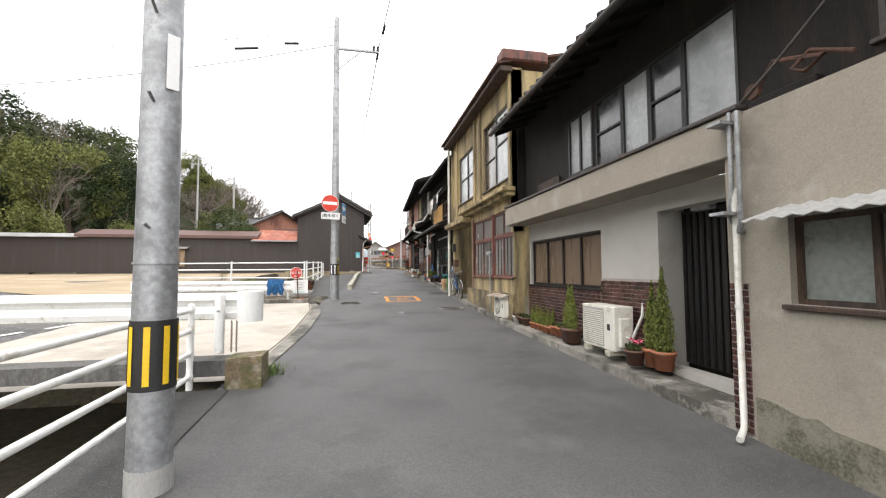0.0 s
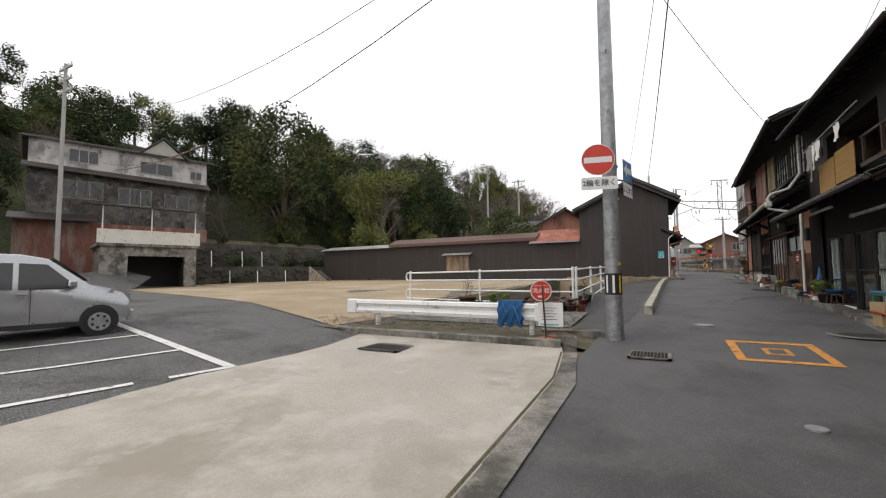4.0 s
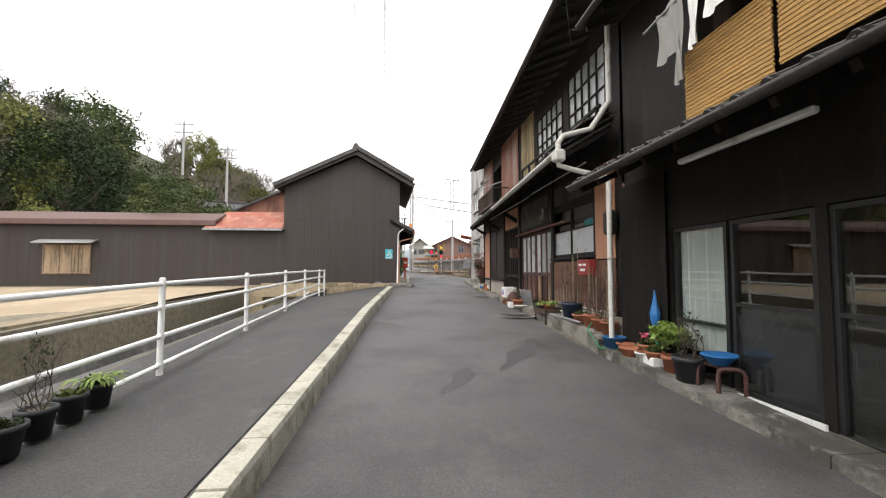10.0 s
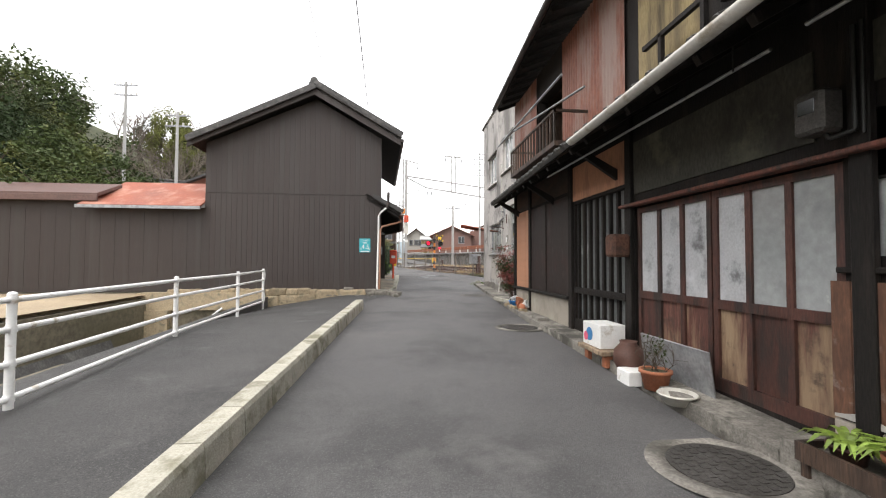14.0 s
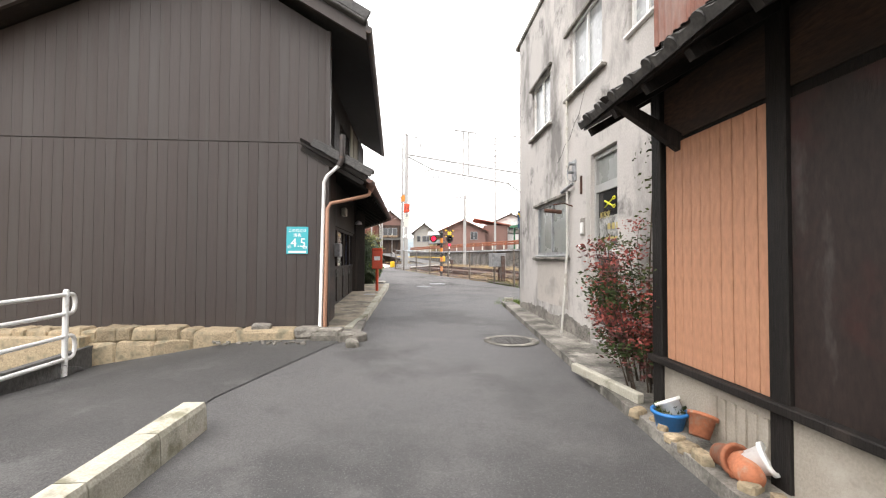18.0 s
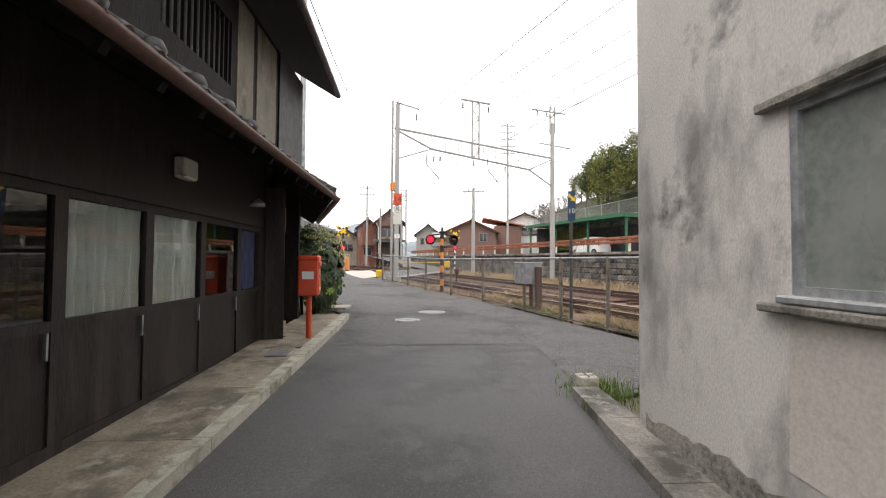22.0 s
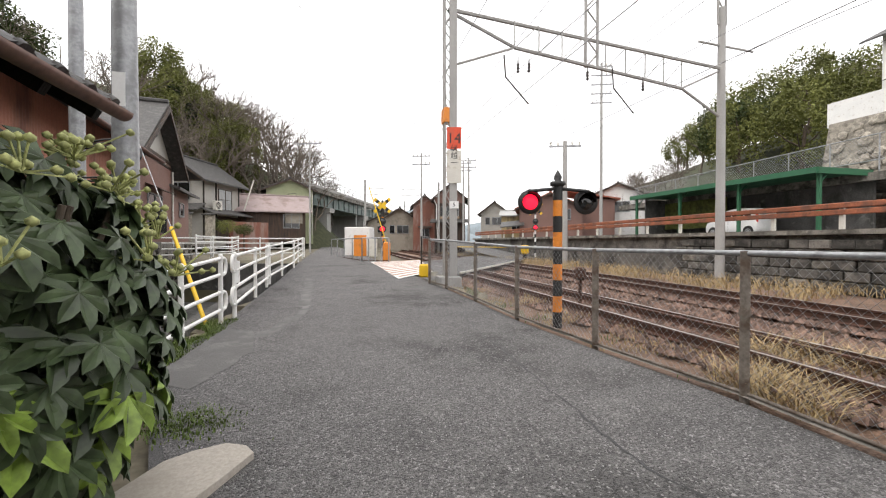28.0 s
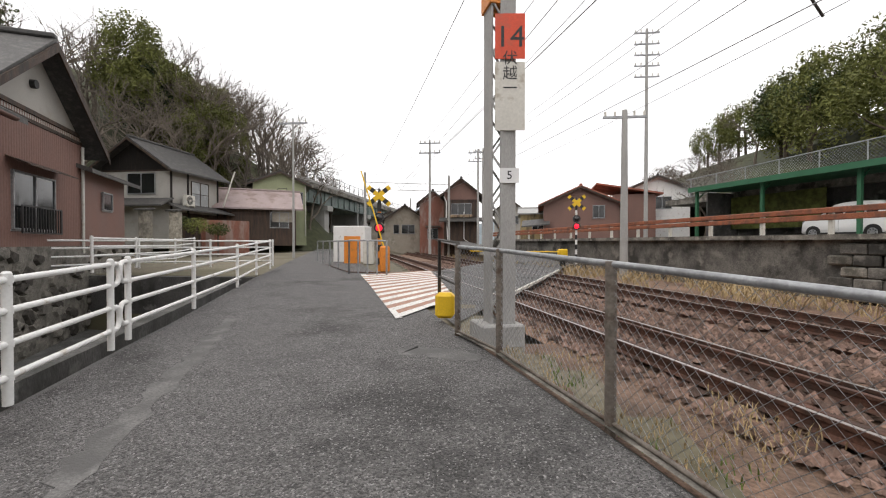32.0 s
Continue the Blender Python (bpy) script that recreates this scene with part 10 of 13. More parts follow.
crossing_signal((3.57, 54.7, 1.85), 8, 2.5, "yellow and black crossing signal with one red lamp lit", lit=0, lamp_z=2.05)
crossing_signal((-2.95, 69.7, 2.3), 6, 3.2, "crossing signal with yellow cross boards and red lamp", cross=True, lamps=False, bands=("orange", "black"))
crossing_signal((5.95, 76.4, 2.3), 0, 3.5, "far crossing signal with yellow cross boards", cross=True, lamps=False, bands=("sign_white", "black"), thick=0.06)
zb = thing("crossing_hatching", "worn white and orange hatched crossing surface", "road marking", (-0.7, 63.5, 2.25), kind="structure")
tip, lf, rt, tr_ = Vector((-0.24, 60.5)), Vector((-3.0, 67.4)), Vector((0.58, 62.7)), Vector((-0.9, 69.4))
for i in range(24):
    q0, q1 = i / 24, (i + 1) / 24
    a0, a1 = tip.lerp(lf, q0), tip.lerp(lf, q1)
    b0, b1 = rt.lerp(tr_, q0), rt.lerp(tr_, q1)
    part("stripe", Shape().add([(p.x, p.y, road_z(p.y) + 0.012) for p in (a0, b0, b1, a1)], [(0, 1, 2, 3)]), M["road_white"] if i % 2 == 0 else M["hatch"], zb)
part("stripe", Shape().strip([(-0.24, 60.5), (-3.0, 67.4)], [(-0.14, 60.55), (-2.85, 67.5)], lift(0.018)), M["road_white"], zb)
part("stripe", Shape().strip([(-0.24, 60.5), (0.58, 62.7)], [(-0.14, 60.7), (0.5, 62.9)], lift(0.019)), M["road_white"], zb)
# the crossing deck and the lane rising beyond the tracks
def deck_edge(s):
    return 59.6 + 1.4 * (s - 22.7)


deck_s = [20.6, 22.5, 24.5, 26.5, 28.5, 31.4]
solo("crossing_deck", Shape(RAIL).strip([(s, deck_edge(s)) for s in deck_s], [(s, deck_edge(s) + 8.5) for s in deck_s], lambda s, t: rail_z(t) + 0.112, 3), M["asphalt_old"], "asphalt deck of the level crossing", "level crossing", kind="structure")
solo("deck_edging", Shape(RAIL).plate([(22.2, deck_edge(22.2) - 0.12, 2.1), (28.4, deck_edge(28.4) - 0.12, 2.14), (28.4, deck_edge(28.4), 2.14), (22.2, deck_edge(22.2), 2.1)], (0, 0, 0.08)), M["cream"], "yellowed timber edging of the crossing deck", "edging", kind="structure")
ramp_t = [71.5, 76, 82, 88, 95]
solo("road_past_crossing", Shape(RAIL).strip([(31.5, t) for t in ramp_t], [(28.9 - (t - 71.5) * 0.02, t) for t in ramp_t], lambda s, t: rail_z(t) + 0.115 + (t - 71.5) * 0.06, 2), M["worn_asphalt"], "pale lane rising past the crossing", "road", kind="structure")
# control cabinets behind a small fence
cc = thing("control_cabinet", "white railway control cabinet with orange panel", "control cabinet", (-5.8, 75, 2.4))
part("cabinet", Shape().box(-6.7, -5.0, 74.6, 75.8, 2.4, 4.3, 0.03), M["white"], cc)
part("orange_panel", Shape().box(-5.7, -4.9, 73.4, 73.5, 2.4, 3.75, 0.01), M["orange"], cc)
part("side_box", Shape().box(-4.7, -4.2, 73.2, 73.5, 2.4, 3.5, 0.02), M["cream"], cc)
pipe_fence = thing("cabinet_fence", "grey pipe fence round the control cabinets", "fence", (-4, 68, 2.3))
for a, b in (((-2.1, 67.4), (-3.5, 67.7)), ((-3.5, 67.7), (-7.8, 75.2))):
    for i in range(5):
        x, y = lerp(a[0], b[0], i / 4), lerp(a[1], b[1], i / 4)
        part("post", Shape().cyl((x, y, 2.2), (x, y, 3.5), 0.035, n=8), M["galv"], pipe_fence)
    part("rail", Shape().tube([(*a, 3.48), (*b, 3.5)], 0.03, 8), M["galv"], pipe_fence)
    part("rail", Shape().tube([(*a, 2.4), (*b, 2.4)], 0.02, 6), M["rust"], pipe_fence)
og = thing("crossing_gate_machine", "orange crossing barrier machine with striped pole", "barrier", (-2.0, 66.0, 2.3))
part("housing", Shape().box(-2.75, -2.4, 68.9, 69.2, 2.3, 3.3, 0.06), M["orange"], og)
part("boom", Shape().tube([(-2.5, 69.0, 2.9), (-2.9, 69.1, 4.2), (-3.6, 69.4, 6.2)], 0.03, 6), M["yellow"], og)
og2 = thing("crossing_gate_machine", "black and yellow barrier machine beyond the tracks", "barrier", (4.0, 72, 2.4))
part("housing", Shape(RAIL).box(29.95, 30.4, 70.2, 70.6, 2.5, 3.1, 0.06), M["yellow"], og2)
part("pedestal", Shape(RAIL).box(30.05, 30.3, 70.3, 70.5, 2.05, 2.5, 0.02), M["black"], og2)
part("boom", Shape(RAIL).tube([(30.1, 70.3, 2.95), (25.2, 71.0, 3.0)], 0.03, 6), M["yellow"], og2)

# ---- catenary portal ----
mp_ = thing("catenary_portal", "grey lattice steel catenary portal over the tracks", "catenary portal", tuple(RAIL @ Vector((20.96, 55.7, 2.1))))


def lattice(s, a, b, w, bays, r=0.02, across=(1, 0, 0)):
    a, b, c = Vector(a), Vector(b), Vector(across) * w / 2
    for sg in (-1, 1):
        s.cyl(a + c * sg, b + c * sg, r * 1.6, n=6)
    for i in range(bays):
        p, q = a.lerp(b, i / bays), a.lerp(b, (i + 1) / bays)
        sg = 1 if i % 2 else -1
        s.cyl(p + c * sg, q - c * sg, r, n=5)
    return s


S1, T1, S2, T2 = 20.96, 55.7, 31.2, 56.4
part("mast_base", Shape(RAIL).box(S1 - 0.3, S1 + 0.3, T1 - 0.3, T1 + 0.3, 1.9, 2.3, 0.02), M["pole"], mp_)
s = Shape(RAIL).box(S1 - 0.14, S1 - 0.11, T1 - 0.15, T1 + 0.15, 2.2, 11.2).box(S1 + 0.11, S1 + 0.14, T1 - 0.15, T1 + 0.15, 2.2, 11.2)
for i in range(26):
    z = 2.2 + i * 0.34
    for tt in (T1 - 0.15, T1 + 0.15):
        s.cyl((S1 - 0.12, tt, z), (S1 + 0.12, tt, z + 0.34), 0.018, n=4) if i % 2 else s.cyl((S1 + 0.12, tt, z), (S1 - 0.12, tt, z + 0.34), 0.018, n=4)
part("mast", s, M["pole"], mp_)
part("mast_channel", Shape(RAIL).box(S1 - 0.02, S1 + 0.2, T1 - 0.19, T1 - 0.155, 2.2, 11.0, 0.006).box(S1 + 0.145, S1 + 0.2, T1 - 0.155, T1 + 0.15, 2.2, 11.0), M["pole"], mp_)
part("mast", Shape(RAIL).cyl((S2, T2, 2.0), (S2, T2, 11.6), 0.16, 0.12, n=16), M["pole"], mp_)
s = Shape(RAIL)
s.cyl((S1, T1, 9.8), (S2, T2, 9.45), 0.058, n=6).cyl((S1 + 2.0, T1, 8.95), (S2 - 1.7, T2, 8.6), 0.058, n=6)
for i in range(9):
    q = i / 8
    a = Vector((lerp(S1 + 2.0, S2 - 1.7, q), lerp(T1, T2, q), lerp(8.95, 8.6, q)))
    b = Vector((lerp(S1 + 2.0, S2 - 1.7, q), lerp(T1, T2, q), lerp(9.74, 9.5, q)))
    s.cyl(a, b, 0.022, n=5)
    if i < 8:
        c = Vector((lerp(S1 + 2.0, S2 - 1.7, q + 0.125), lerp(T1, T2, q), lerp(9.74, 9.5, q)))
        s.cyl(a, c, 0.016, n=5)
s.cyl((S1, T1, 9.75), (S1 + 2.0, T1, 8.95), 0.05, n=6).cyl((S1, T1, 8.2), (S1 + 2.0, T1, 8.95), 0.035, n=6)
s.cyl((S2, T2, 9.4), (S2 - 1.7, T2, 8.6), 0.04, n=6).cyl((S2, T2, 7.7), (S2 - 1.7, T2, 8.6), 0.05, n=6)
part("beam", s, M["pole"], mp_)
s = lattice(Shape(RAIL), (25.7, 56.0, 8.75), (25.7, 56.0, 12.0), 0.42, 7, 0.03)
s.cyl((24.8, 56, 12.0), (26.6, 56, 12.0), 0.055, n=6)
part("feeder_tower", s, M["pole"], mp_)
s = lattice(Shape(RAIL), (S2, T2, 11.0), (S2, T2, 12.7), 0.34, 4, 0.03)
s.cyl((S2 - 1.5, T2, 12.3), (S2 + 1.0, T2, 12.35), 0.045, n=6).cyl((S2 - 1.0, T2, 10.3), (S2 + 1.4, T2, 10.2), 0.04, n=6)
part("feeder_tower", s, M["pole"], mp_)
part("bracket", Shape(RAIL).cyl((S1, T1, 11.15), (S1 + 1.3, T1, 10.95), 0.04, n=6), M["pole"], mp_)
for a, z in ((24.9, 12.0), (26.5, 12.0), (S2 - 1.4, 12.3), (S2 - 0.7, 12.3), (S1 + 1.25, 10.95), (23.2, 8.85), (27.6, 8.7), (S1 + 2.6, 8.9), (S1 + 4.6, 8.85)):
    part("insulator", Shape(RAIL).lathe((a, 56, z - 0.5), [(0.02, 0.0), (0.06, 0.05), (0.02, 0.1), (0.06, 0.15), (0.02, 0.2), (0.06, 0.25), (0.02, 0.3), (0.015, 0.5)], 8), M["gutter"], mp_)
tagm = upright(*(RAIL @ Vector((S1 + 0.1, T1 - 0.22, 6.15))), 5)
part("number_plate", Shape(tagm).box(-0.2, 0.2, -0.3, 0.3, 0, 0.01), M["post_red"], mp_, "orange-red number plate")
lettering("14", tagm @ Matrix.Translation((0, -0.02, 0.012)), 0.4, M["black"], mp_)
part("name_plate", Shape(tagm).box(-0.2, 0.2, -1.25, -0.34, 0, 0.01), M["cream"], mp_, "cream name plate with black writing")
lettering("伏\n越\n一", tagm @ Matrix.Translation((0, -0.5, 0.012)), 0.2, M["black"], mp_)
part("yellow_band", Shape(RAIL).box(S1 - 0.17, S1 + 0.17, T1 - 0.18, T1 + 0.18, 6.6, 7.0), M["orange"], mp_)
pl5 = upright(*(RAIL @ Vector((S1 + 0.1, T1 - 0.21, 4.3))), 5)
part("number_plate", Shape(pl5).box(-0.13, 0.13, -0.1, 0.1, 0, 0.01), M["sign_white"], mp_)
lettering("5", pl5 @ Matrix.Translation((0, 0, 0.012)), 0.16, M["black"], mp_)
for i, (s0, z) in enumerate(((23.05, 7.4), (26.75, 7.4))):
    a = RAIL @ Vector((s0, 20, z))
    b = RAIL @ Vector((s0, 128, z + 0.3))
    wire("contact_wire", a, b, 0.0, 0.012, "thin railway contact wire above the track", M["galv"])
    wire("catenary_wire", RAIL @ Vector((s0, 56, 8.3)), RAIL @ Vector((s0, 110, 8.5)), 0.5, 0.01, "thin railway catenary wire above the track", M["galv"])
    wire("catenary_wire", RAIL @ Vector((s0, 10, 8.3)), RAIL @ Vector((s0, 56, 8.3)), 0.5, 0.01, "thin railway catenary wire above the track", M["galv"])
    cant = thing("cantilever", "curved steel pull-off arm over the track", "cantilever", tuple(RAIL @ Vector((s0, 56, 7.6))))
    part("arm", Shape(RAIL).tube([(s0 - 0.3, 56, 8.85), (s0 - 0.25, 56, 8.2), (s0 + 0.2, 56, 7.75), (s0 + 0.5, 56, 7.45)], 0.025, 6), M["gutter"], cant)
for a, z in ((24.9, 11.5), (26.5, 11.5), (S2 - 1.4, 11.8), (S2 - 0.7, 11.8), (S1 + 1.25, 10.4), (S2 + 1.2, 10.2)):
    wire("feeder_wire", RAIL @ Vector((a, 10, z + 0.2)), RAIL @ Vector((a, 56, z)), 0.8, 0.012, "black railway feeder wire between masts", M["black"])
    wire("feeder_wire", RAIL @ Vector((a, 56, z)), RAIL @ Vector((a - 1, 115, z + 0.4)), 1.0, 0.012, "black railway feeder wire between masts", M["black"])

# ---- retaining wall, upper road and carport across the tracks ----
rw = thing("retaining_wall", "dark old masonry retaining wall beside the railway", "retaining wall", tuple(RAIL @ Vector((31.8, 60, 2))), kind="structure")
part("wall_core", Shape(RAIL).plate([(31.8, 18, 1.2), (32.2, 18, 1.2), (32.2, 86, 1.7), (31.8, 86, 1.7)], (0, 0, 2.0)), M["wall_stain"], rw)
g = rng_of(31)
me = [Shape().box(-0.29, 0.29, -0.08, 0.12, 0.01, 0.29, 0.03).mesh("stone_block", M["wall_stain"]), Shape().box(-0.29, 0.29, -0.06, 0.12, 0.01, 0.28, 0.05).mesh("stone_block", M["stone_grey"])]
for j in range(5):
    for i in range(29):
        t = 41.5 + i * 0.6 + (0.3 if j % 2 else 0) + g.uniform(-0.05, 0.05)
        piece("stone_block", me[g.random() < 0.15], rw, RAIL @ Matrix.Translation((31.76 + g.uniform(-0.02, 0.02), t, rail_z(t) - 0.1 + j * 0.3)) @ Euler((0, 0, radians(90))).to_matrix().to_4x4())
part("coping", Shape(RAIL).plate([(31.55, 18, 3.35), (32.4, 18, 3.35), (32.4, 86, 3.6), (31.55, 86, 3.6)], (0, 0, 0.14)), M["old_concrete"], rw)
solo("upper_road", Shape(RAIL).sheet([32.3, 36, 42, 60], along(10, 86, 12), lambda s, t: lerp(3.4, 3.72, (t - 10) / 76)), M["asphalt_old"], "grey road on top of the retaining wall", "road", kind="structure")
grl = thing("guard_rail", "rusty orange-brown guard rail on pale posts above the wall", "guard rail", tuple(RAIL @ Vector((32.1, 50, 3.5))))
for i in range(34):
    t = 20 + i * 1.95
    part("post", Shape(RAIL).box(31.92, 32.02, t - 0.06, t + 0.06, 3.4, 4.3, 0.01), M["cream"], grl)
for z in (4.12, 4.31):
    part("beam", Shape(RAIL).box(31.84, 31.9, 18, 86, z - 0.08, z + 0.08, 0.02), M["rail_rust"], grl)
cpt = thing("carport", "long green steel carport roof on posts", "carport", tuple(RAIL @ Vector((42, 64, 3.5))))
part("roof", Shape(RAIL).plate([(40, 59.3, 6.62), (43.6, 59.3, 6.7), (43.6, 72.2, 6.7), (40, 72.2, 6.62)], (0, 0, 0.14)), M["green_paint"], cpt)
part("fascia", Shape(RAIL).box(39.9, 40.0, 59.25, 72.3, 6.58, 6.86), M["green_paint"], cpt, "pale green edge beam")
for t in (59.35, 63.5, 67.8, 72.0):
    part("post", Shape(RAIL).box(40.3, 40.45, t, t + 0.15, 3.5, 6.64), M["green_paint"], cpt)
    part("knee_brace", Shape(RAIL).cyl((40.37, t + 0.07, 6.1), (40.9, t + 0.07, 6.6), 0.04, n=6), M["green_paint"], cpt)
part("side_beam", Shape(RAIL).box(40, 43.6, 59.2, 59.3, 6.56, 6.86), M["green_paint"], cpt)
part("back_wall", Shape(RAIL).box(43.6, 43.8, 59.2, 72.2, 3.5, 6.68), M["bank"], cpt)
part("end_wall", Shape(RAIL).box(41.2, 43.6, 72.1, 72.2, 3.5, 6.6), M["bank"], cpt)
part("green_sheet", Shape(RAIL).box(42.9, 42.95, 66.6, 72.0, 4.3, 6.3), M["leaf_bamboo"], cpt, "yellow-green translucent sheet wall")
rfn = thing("roof_fence", "grey pipe and mesh fence above the carport", "fence", tuple(RAIL @ Vector((43.2, 64, 6.8))))
for z in (7.3, 8.55):
    part("rail", Shape(RAIL).cyl((43.3, 58.6, z), (43.3, 76, z - 0.5), 0.03, n=6), M["galv"], rfn)
for i in range(9):
    part("fence_post", Shape(RAIL).cyl((43.3, 58.8 + i * 2.1, 6.7), (43.3, 58.8 + i * 2.1, 8.55 - i * 0.06), 0.035, n=6), M["galv"], rfn)
fm = Shape(RAIL)
for i in range(110):
    q = 58.6 + i * 0.155
    for sg in (0, 1):
        fm.cyl((43.3, q + 1.1 * sg, 7.3 - (q - 58.6) * 0.03), (43.3, q + 1.1 * (1 - sg), 8.5 - (q - 58.6) * 0.03), 0.006, n=3, caps=False)
part("wire_mesh", fm, M["galv"], rfn)["kind"] = "stuff"
part("upper_slab", Shape(RAIL).box(43.2, 50.2, 56.5, 78, 6.3, 6.7), M["old_concrete"], cpt)


def van(at, yaw, label, material, length=3.4, height=1.65):
    """A small tall car: nose along +x of its own frame."""
    t = thing("car", label, "car", at)
    m = pose(*at, 0, 0, yaw)
    L, W, H = length, 1.48, height
    side = [(-L / 2 + 0.05, 0.24), (L / 2 - 0.08, 0.24), (L / 2, 0.4), (L / 2 - 0.02, 0.68), (L / 2 - 0.14, 0.86), (L / 2 - 0.42, 0.97), (L / 2 - 0.72, 1.05), (L / 2 - 1.05, 1.32), (L / 2 - 1.36, H - 0.08), (L / 2 - 1.75, H),
            (L / 2 - 2.4, H + 0.01), (-L / 2 + 0.45, H - 0.02), (-L / 2 + 0.22, H - 0.1), (-L / 2 + 0.06, 1.15), (-L / 2, 0.85), (-L / 2, 0.4)]
    n = len(side)

    def wide(z):
        return W / 2 * (1 - 0.15 * max(0, z - 0.95) / (H - 0.95))

    v = []
    for k, (edge, inset) in enumerate(((-1, 0.05), (-0.94, 0.012), (-0.6, 0.0), (0, 0.0), (0.6, 0.0), (0.94, 0.012), (1, 0.05))):
        for x, z in side:
            v.append((x * (1 - inset * 0.5) - (0.05 * (1 - abs(edge)) if x < 0 else 0) + (0.06 * (1 - abs(edge)) if x > L / 2 - 0.5 else 0), edge * wide(z), 0.9 + (z - 0.9) * (1 - inset) + (0.03 * (1 - edge * edge) if z > 1.4 else 0)))
    f = [(j * n + i, j * n + (i + 1) % n, (j + 1) * n + (i + 1) % n, (j + 1) * n + i) for j in range(6) for i in range(n)]
    f += [list(range(n))[::-1], list(range(6 * n, 7 * n))]
    part("body", Shape(m).add(v, f, True), material, t)

    def glass(name, pts, sy):
        part(name, Shape(m).plate([(x, sy * (wide(z) + 0.004), z) for x, z in pts], (0, sy * 0.008, 0)), M["dark_glass"], t)

    zt = H - 0.17
    for sy in (-1, 1):
        glass("side_window", [(L / 2 - 1.78, 0.98), (L / 2 - 0.92, 1.0), (L / 2 - 1.38, zt - 0.02), (L / 2 - 1.78, zt)], sy)
        glass("side_window", [(-L / 2 + 0.82, 0.98), (L / 2 - 1.86, 0.98), (L / 2 - 1.86, zt), (-L / 2 + 0.82, zt)], sy)
        glass("side_window", [(-L / 2 + 0.3, 1.02), (-L / 2 + 0.75, 0.98), (-L / 2 + 0.75, zt), (-L / 2 + 0.42, zt - 0.03)], sy)
        for x in (-L / 2 + 0.5, L / 2 - 0.55):
            part("wheel_arch", Shape(m).cyl((x, sy * (W / 2 - 0.18), 0.29), (x, sy * (W / 2 + 0.003), 0.29), 0.33, n=28), M["black"], t)
            w = part("wheel", Shape(m).cyl((x, sy * (W / 2 - 0.16), 0.27), (x, sy * (W / 2 + 0.014), 0.27), 0.27, n=28), M["rubber"], t)
            part("rim", Shape(m).cyl((x, sy * (W / 2), 0.27), (x, sy * (W / 2 + 0.022), 0.27), 0.19, n=24), M["galv"], w)
            for i in range(7):
                a = 2 * math.pi * i / 7
                part("rim_slot", Shape(m).cyl((x + 0.125 * math.cos(a), sy * (W / 2 + 0.022), 0.27 + 0.125 * math.sin(a)), (x + 0.125 * math.cos(a), sy * (W / 2 + 0.025), 0.27 + 0.125 * math.sin(a)), 0.03, n=8), M["black"], w)
        part("headlight", Shape(m).plate([(L / 2 - 0.38, sy * (W / 2 - 0.04), 0.9), (L / 2 - 0.02, sy * (W / 2 - 0.12), 0.74), (L / 2 - 0.02, sy * (W / 2 - 0.12), 0.84), (L / 2 - 0.36, sy * (W / 2 - 0.04), 0.98)], (0, sy * 0.05, 0)), M["frosted"], t)
        part("tail_light", Shape(m).box(-L / 2 - 0.01, -L / 2 + 0.1, sy * 0.6, sy * 0.71, 0.8, 1.4, 0.02), M["red"], t)
        part("mirror", Shape(m).box(L / 2 - 1.08, L / 2 - 0.94, sy * 0.74, sy * 0.88, 1.0, 1.14, 0.03), material, t)
        part("sill", Shape(m).box(-L / 2 + 0.8, L / 2 - 0.85, sy * (W / 2 - 0.06), sy * (W / 2 + 0.004), 0.2, 0.3, 0.01), M["black"], t)
        for x in (L / 2 - 1.65, -L / 2 + 1.0):
            part("door_handle", Shape(m).box(x - 0.16, x, sy * (W / 2 + 0.001), sy * (W / 2 + 0.02), 0.86, 0.9, 0.006), material, t)
            part("door_gap", Shape(m).box(x + 0.04, x + 0.048, sy * (W / 2 - 0.02), sy * (W / 2 + 0.002), 0.32, 0.97), M["black"], t)
    part("windscreen", Shape(m).plate([(L / 2 - 0.78, -0.58, 1.12), (L / 2 - 0.78, 0.58, 1.12), (L / 2 - 1.32, 0.5, H - 0.06), (L / 2 - 1.32, -0.5, H - 0.06)], (0.03, 0, 0.02)), M["dark_glass"], t)
    part("bumper", Shape(m).box(L / 2 - 0.1, L / 2 + 0.07, -W / 2 + 0.1, W / 2 - 0.1, 0.24, 0.5, 0.05), material, t)
    part("number_plate", Shape(m).box(L / 2 + 0.07, L / 2 + 0.08, -0.16, 0.16, 0.42, 0.58), M["yellow"], t)
    return t


van(tuple(RAIL @ Vector((41.6, 64.6, 3.62))), 109, "white small car parked under the green carport", M["car_white"])
van((-11.57, 10.42, park_z(-11.57, 10.42) + 0.005), 76, "silver small hatchback parked in a marked bay", M["car_silver"])

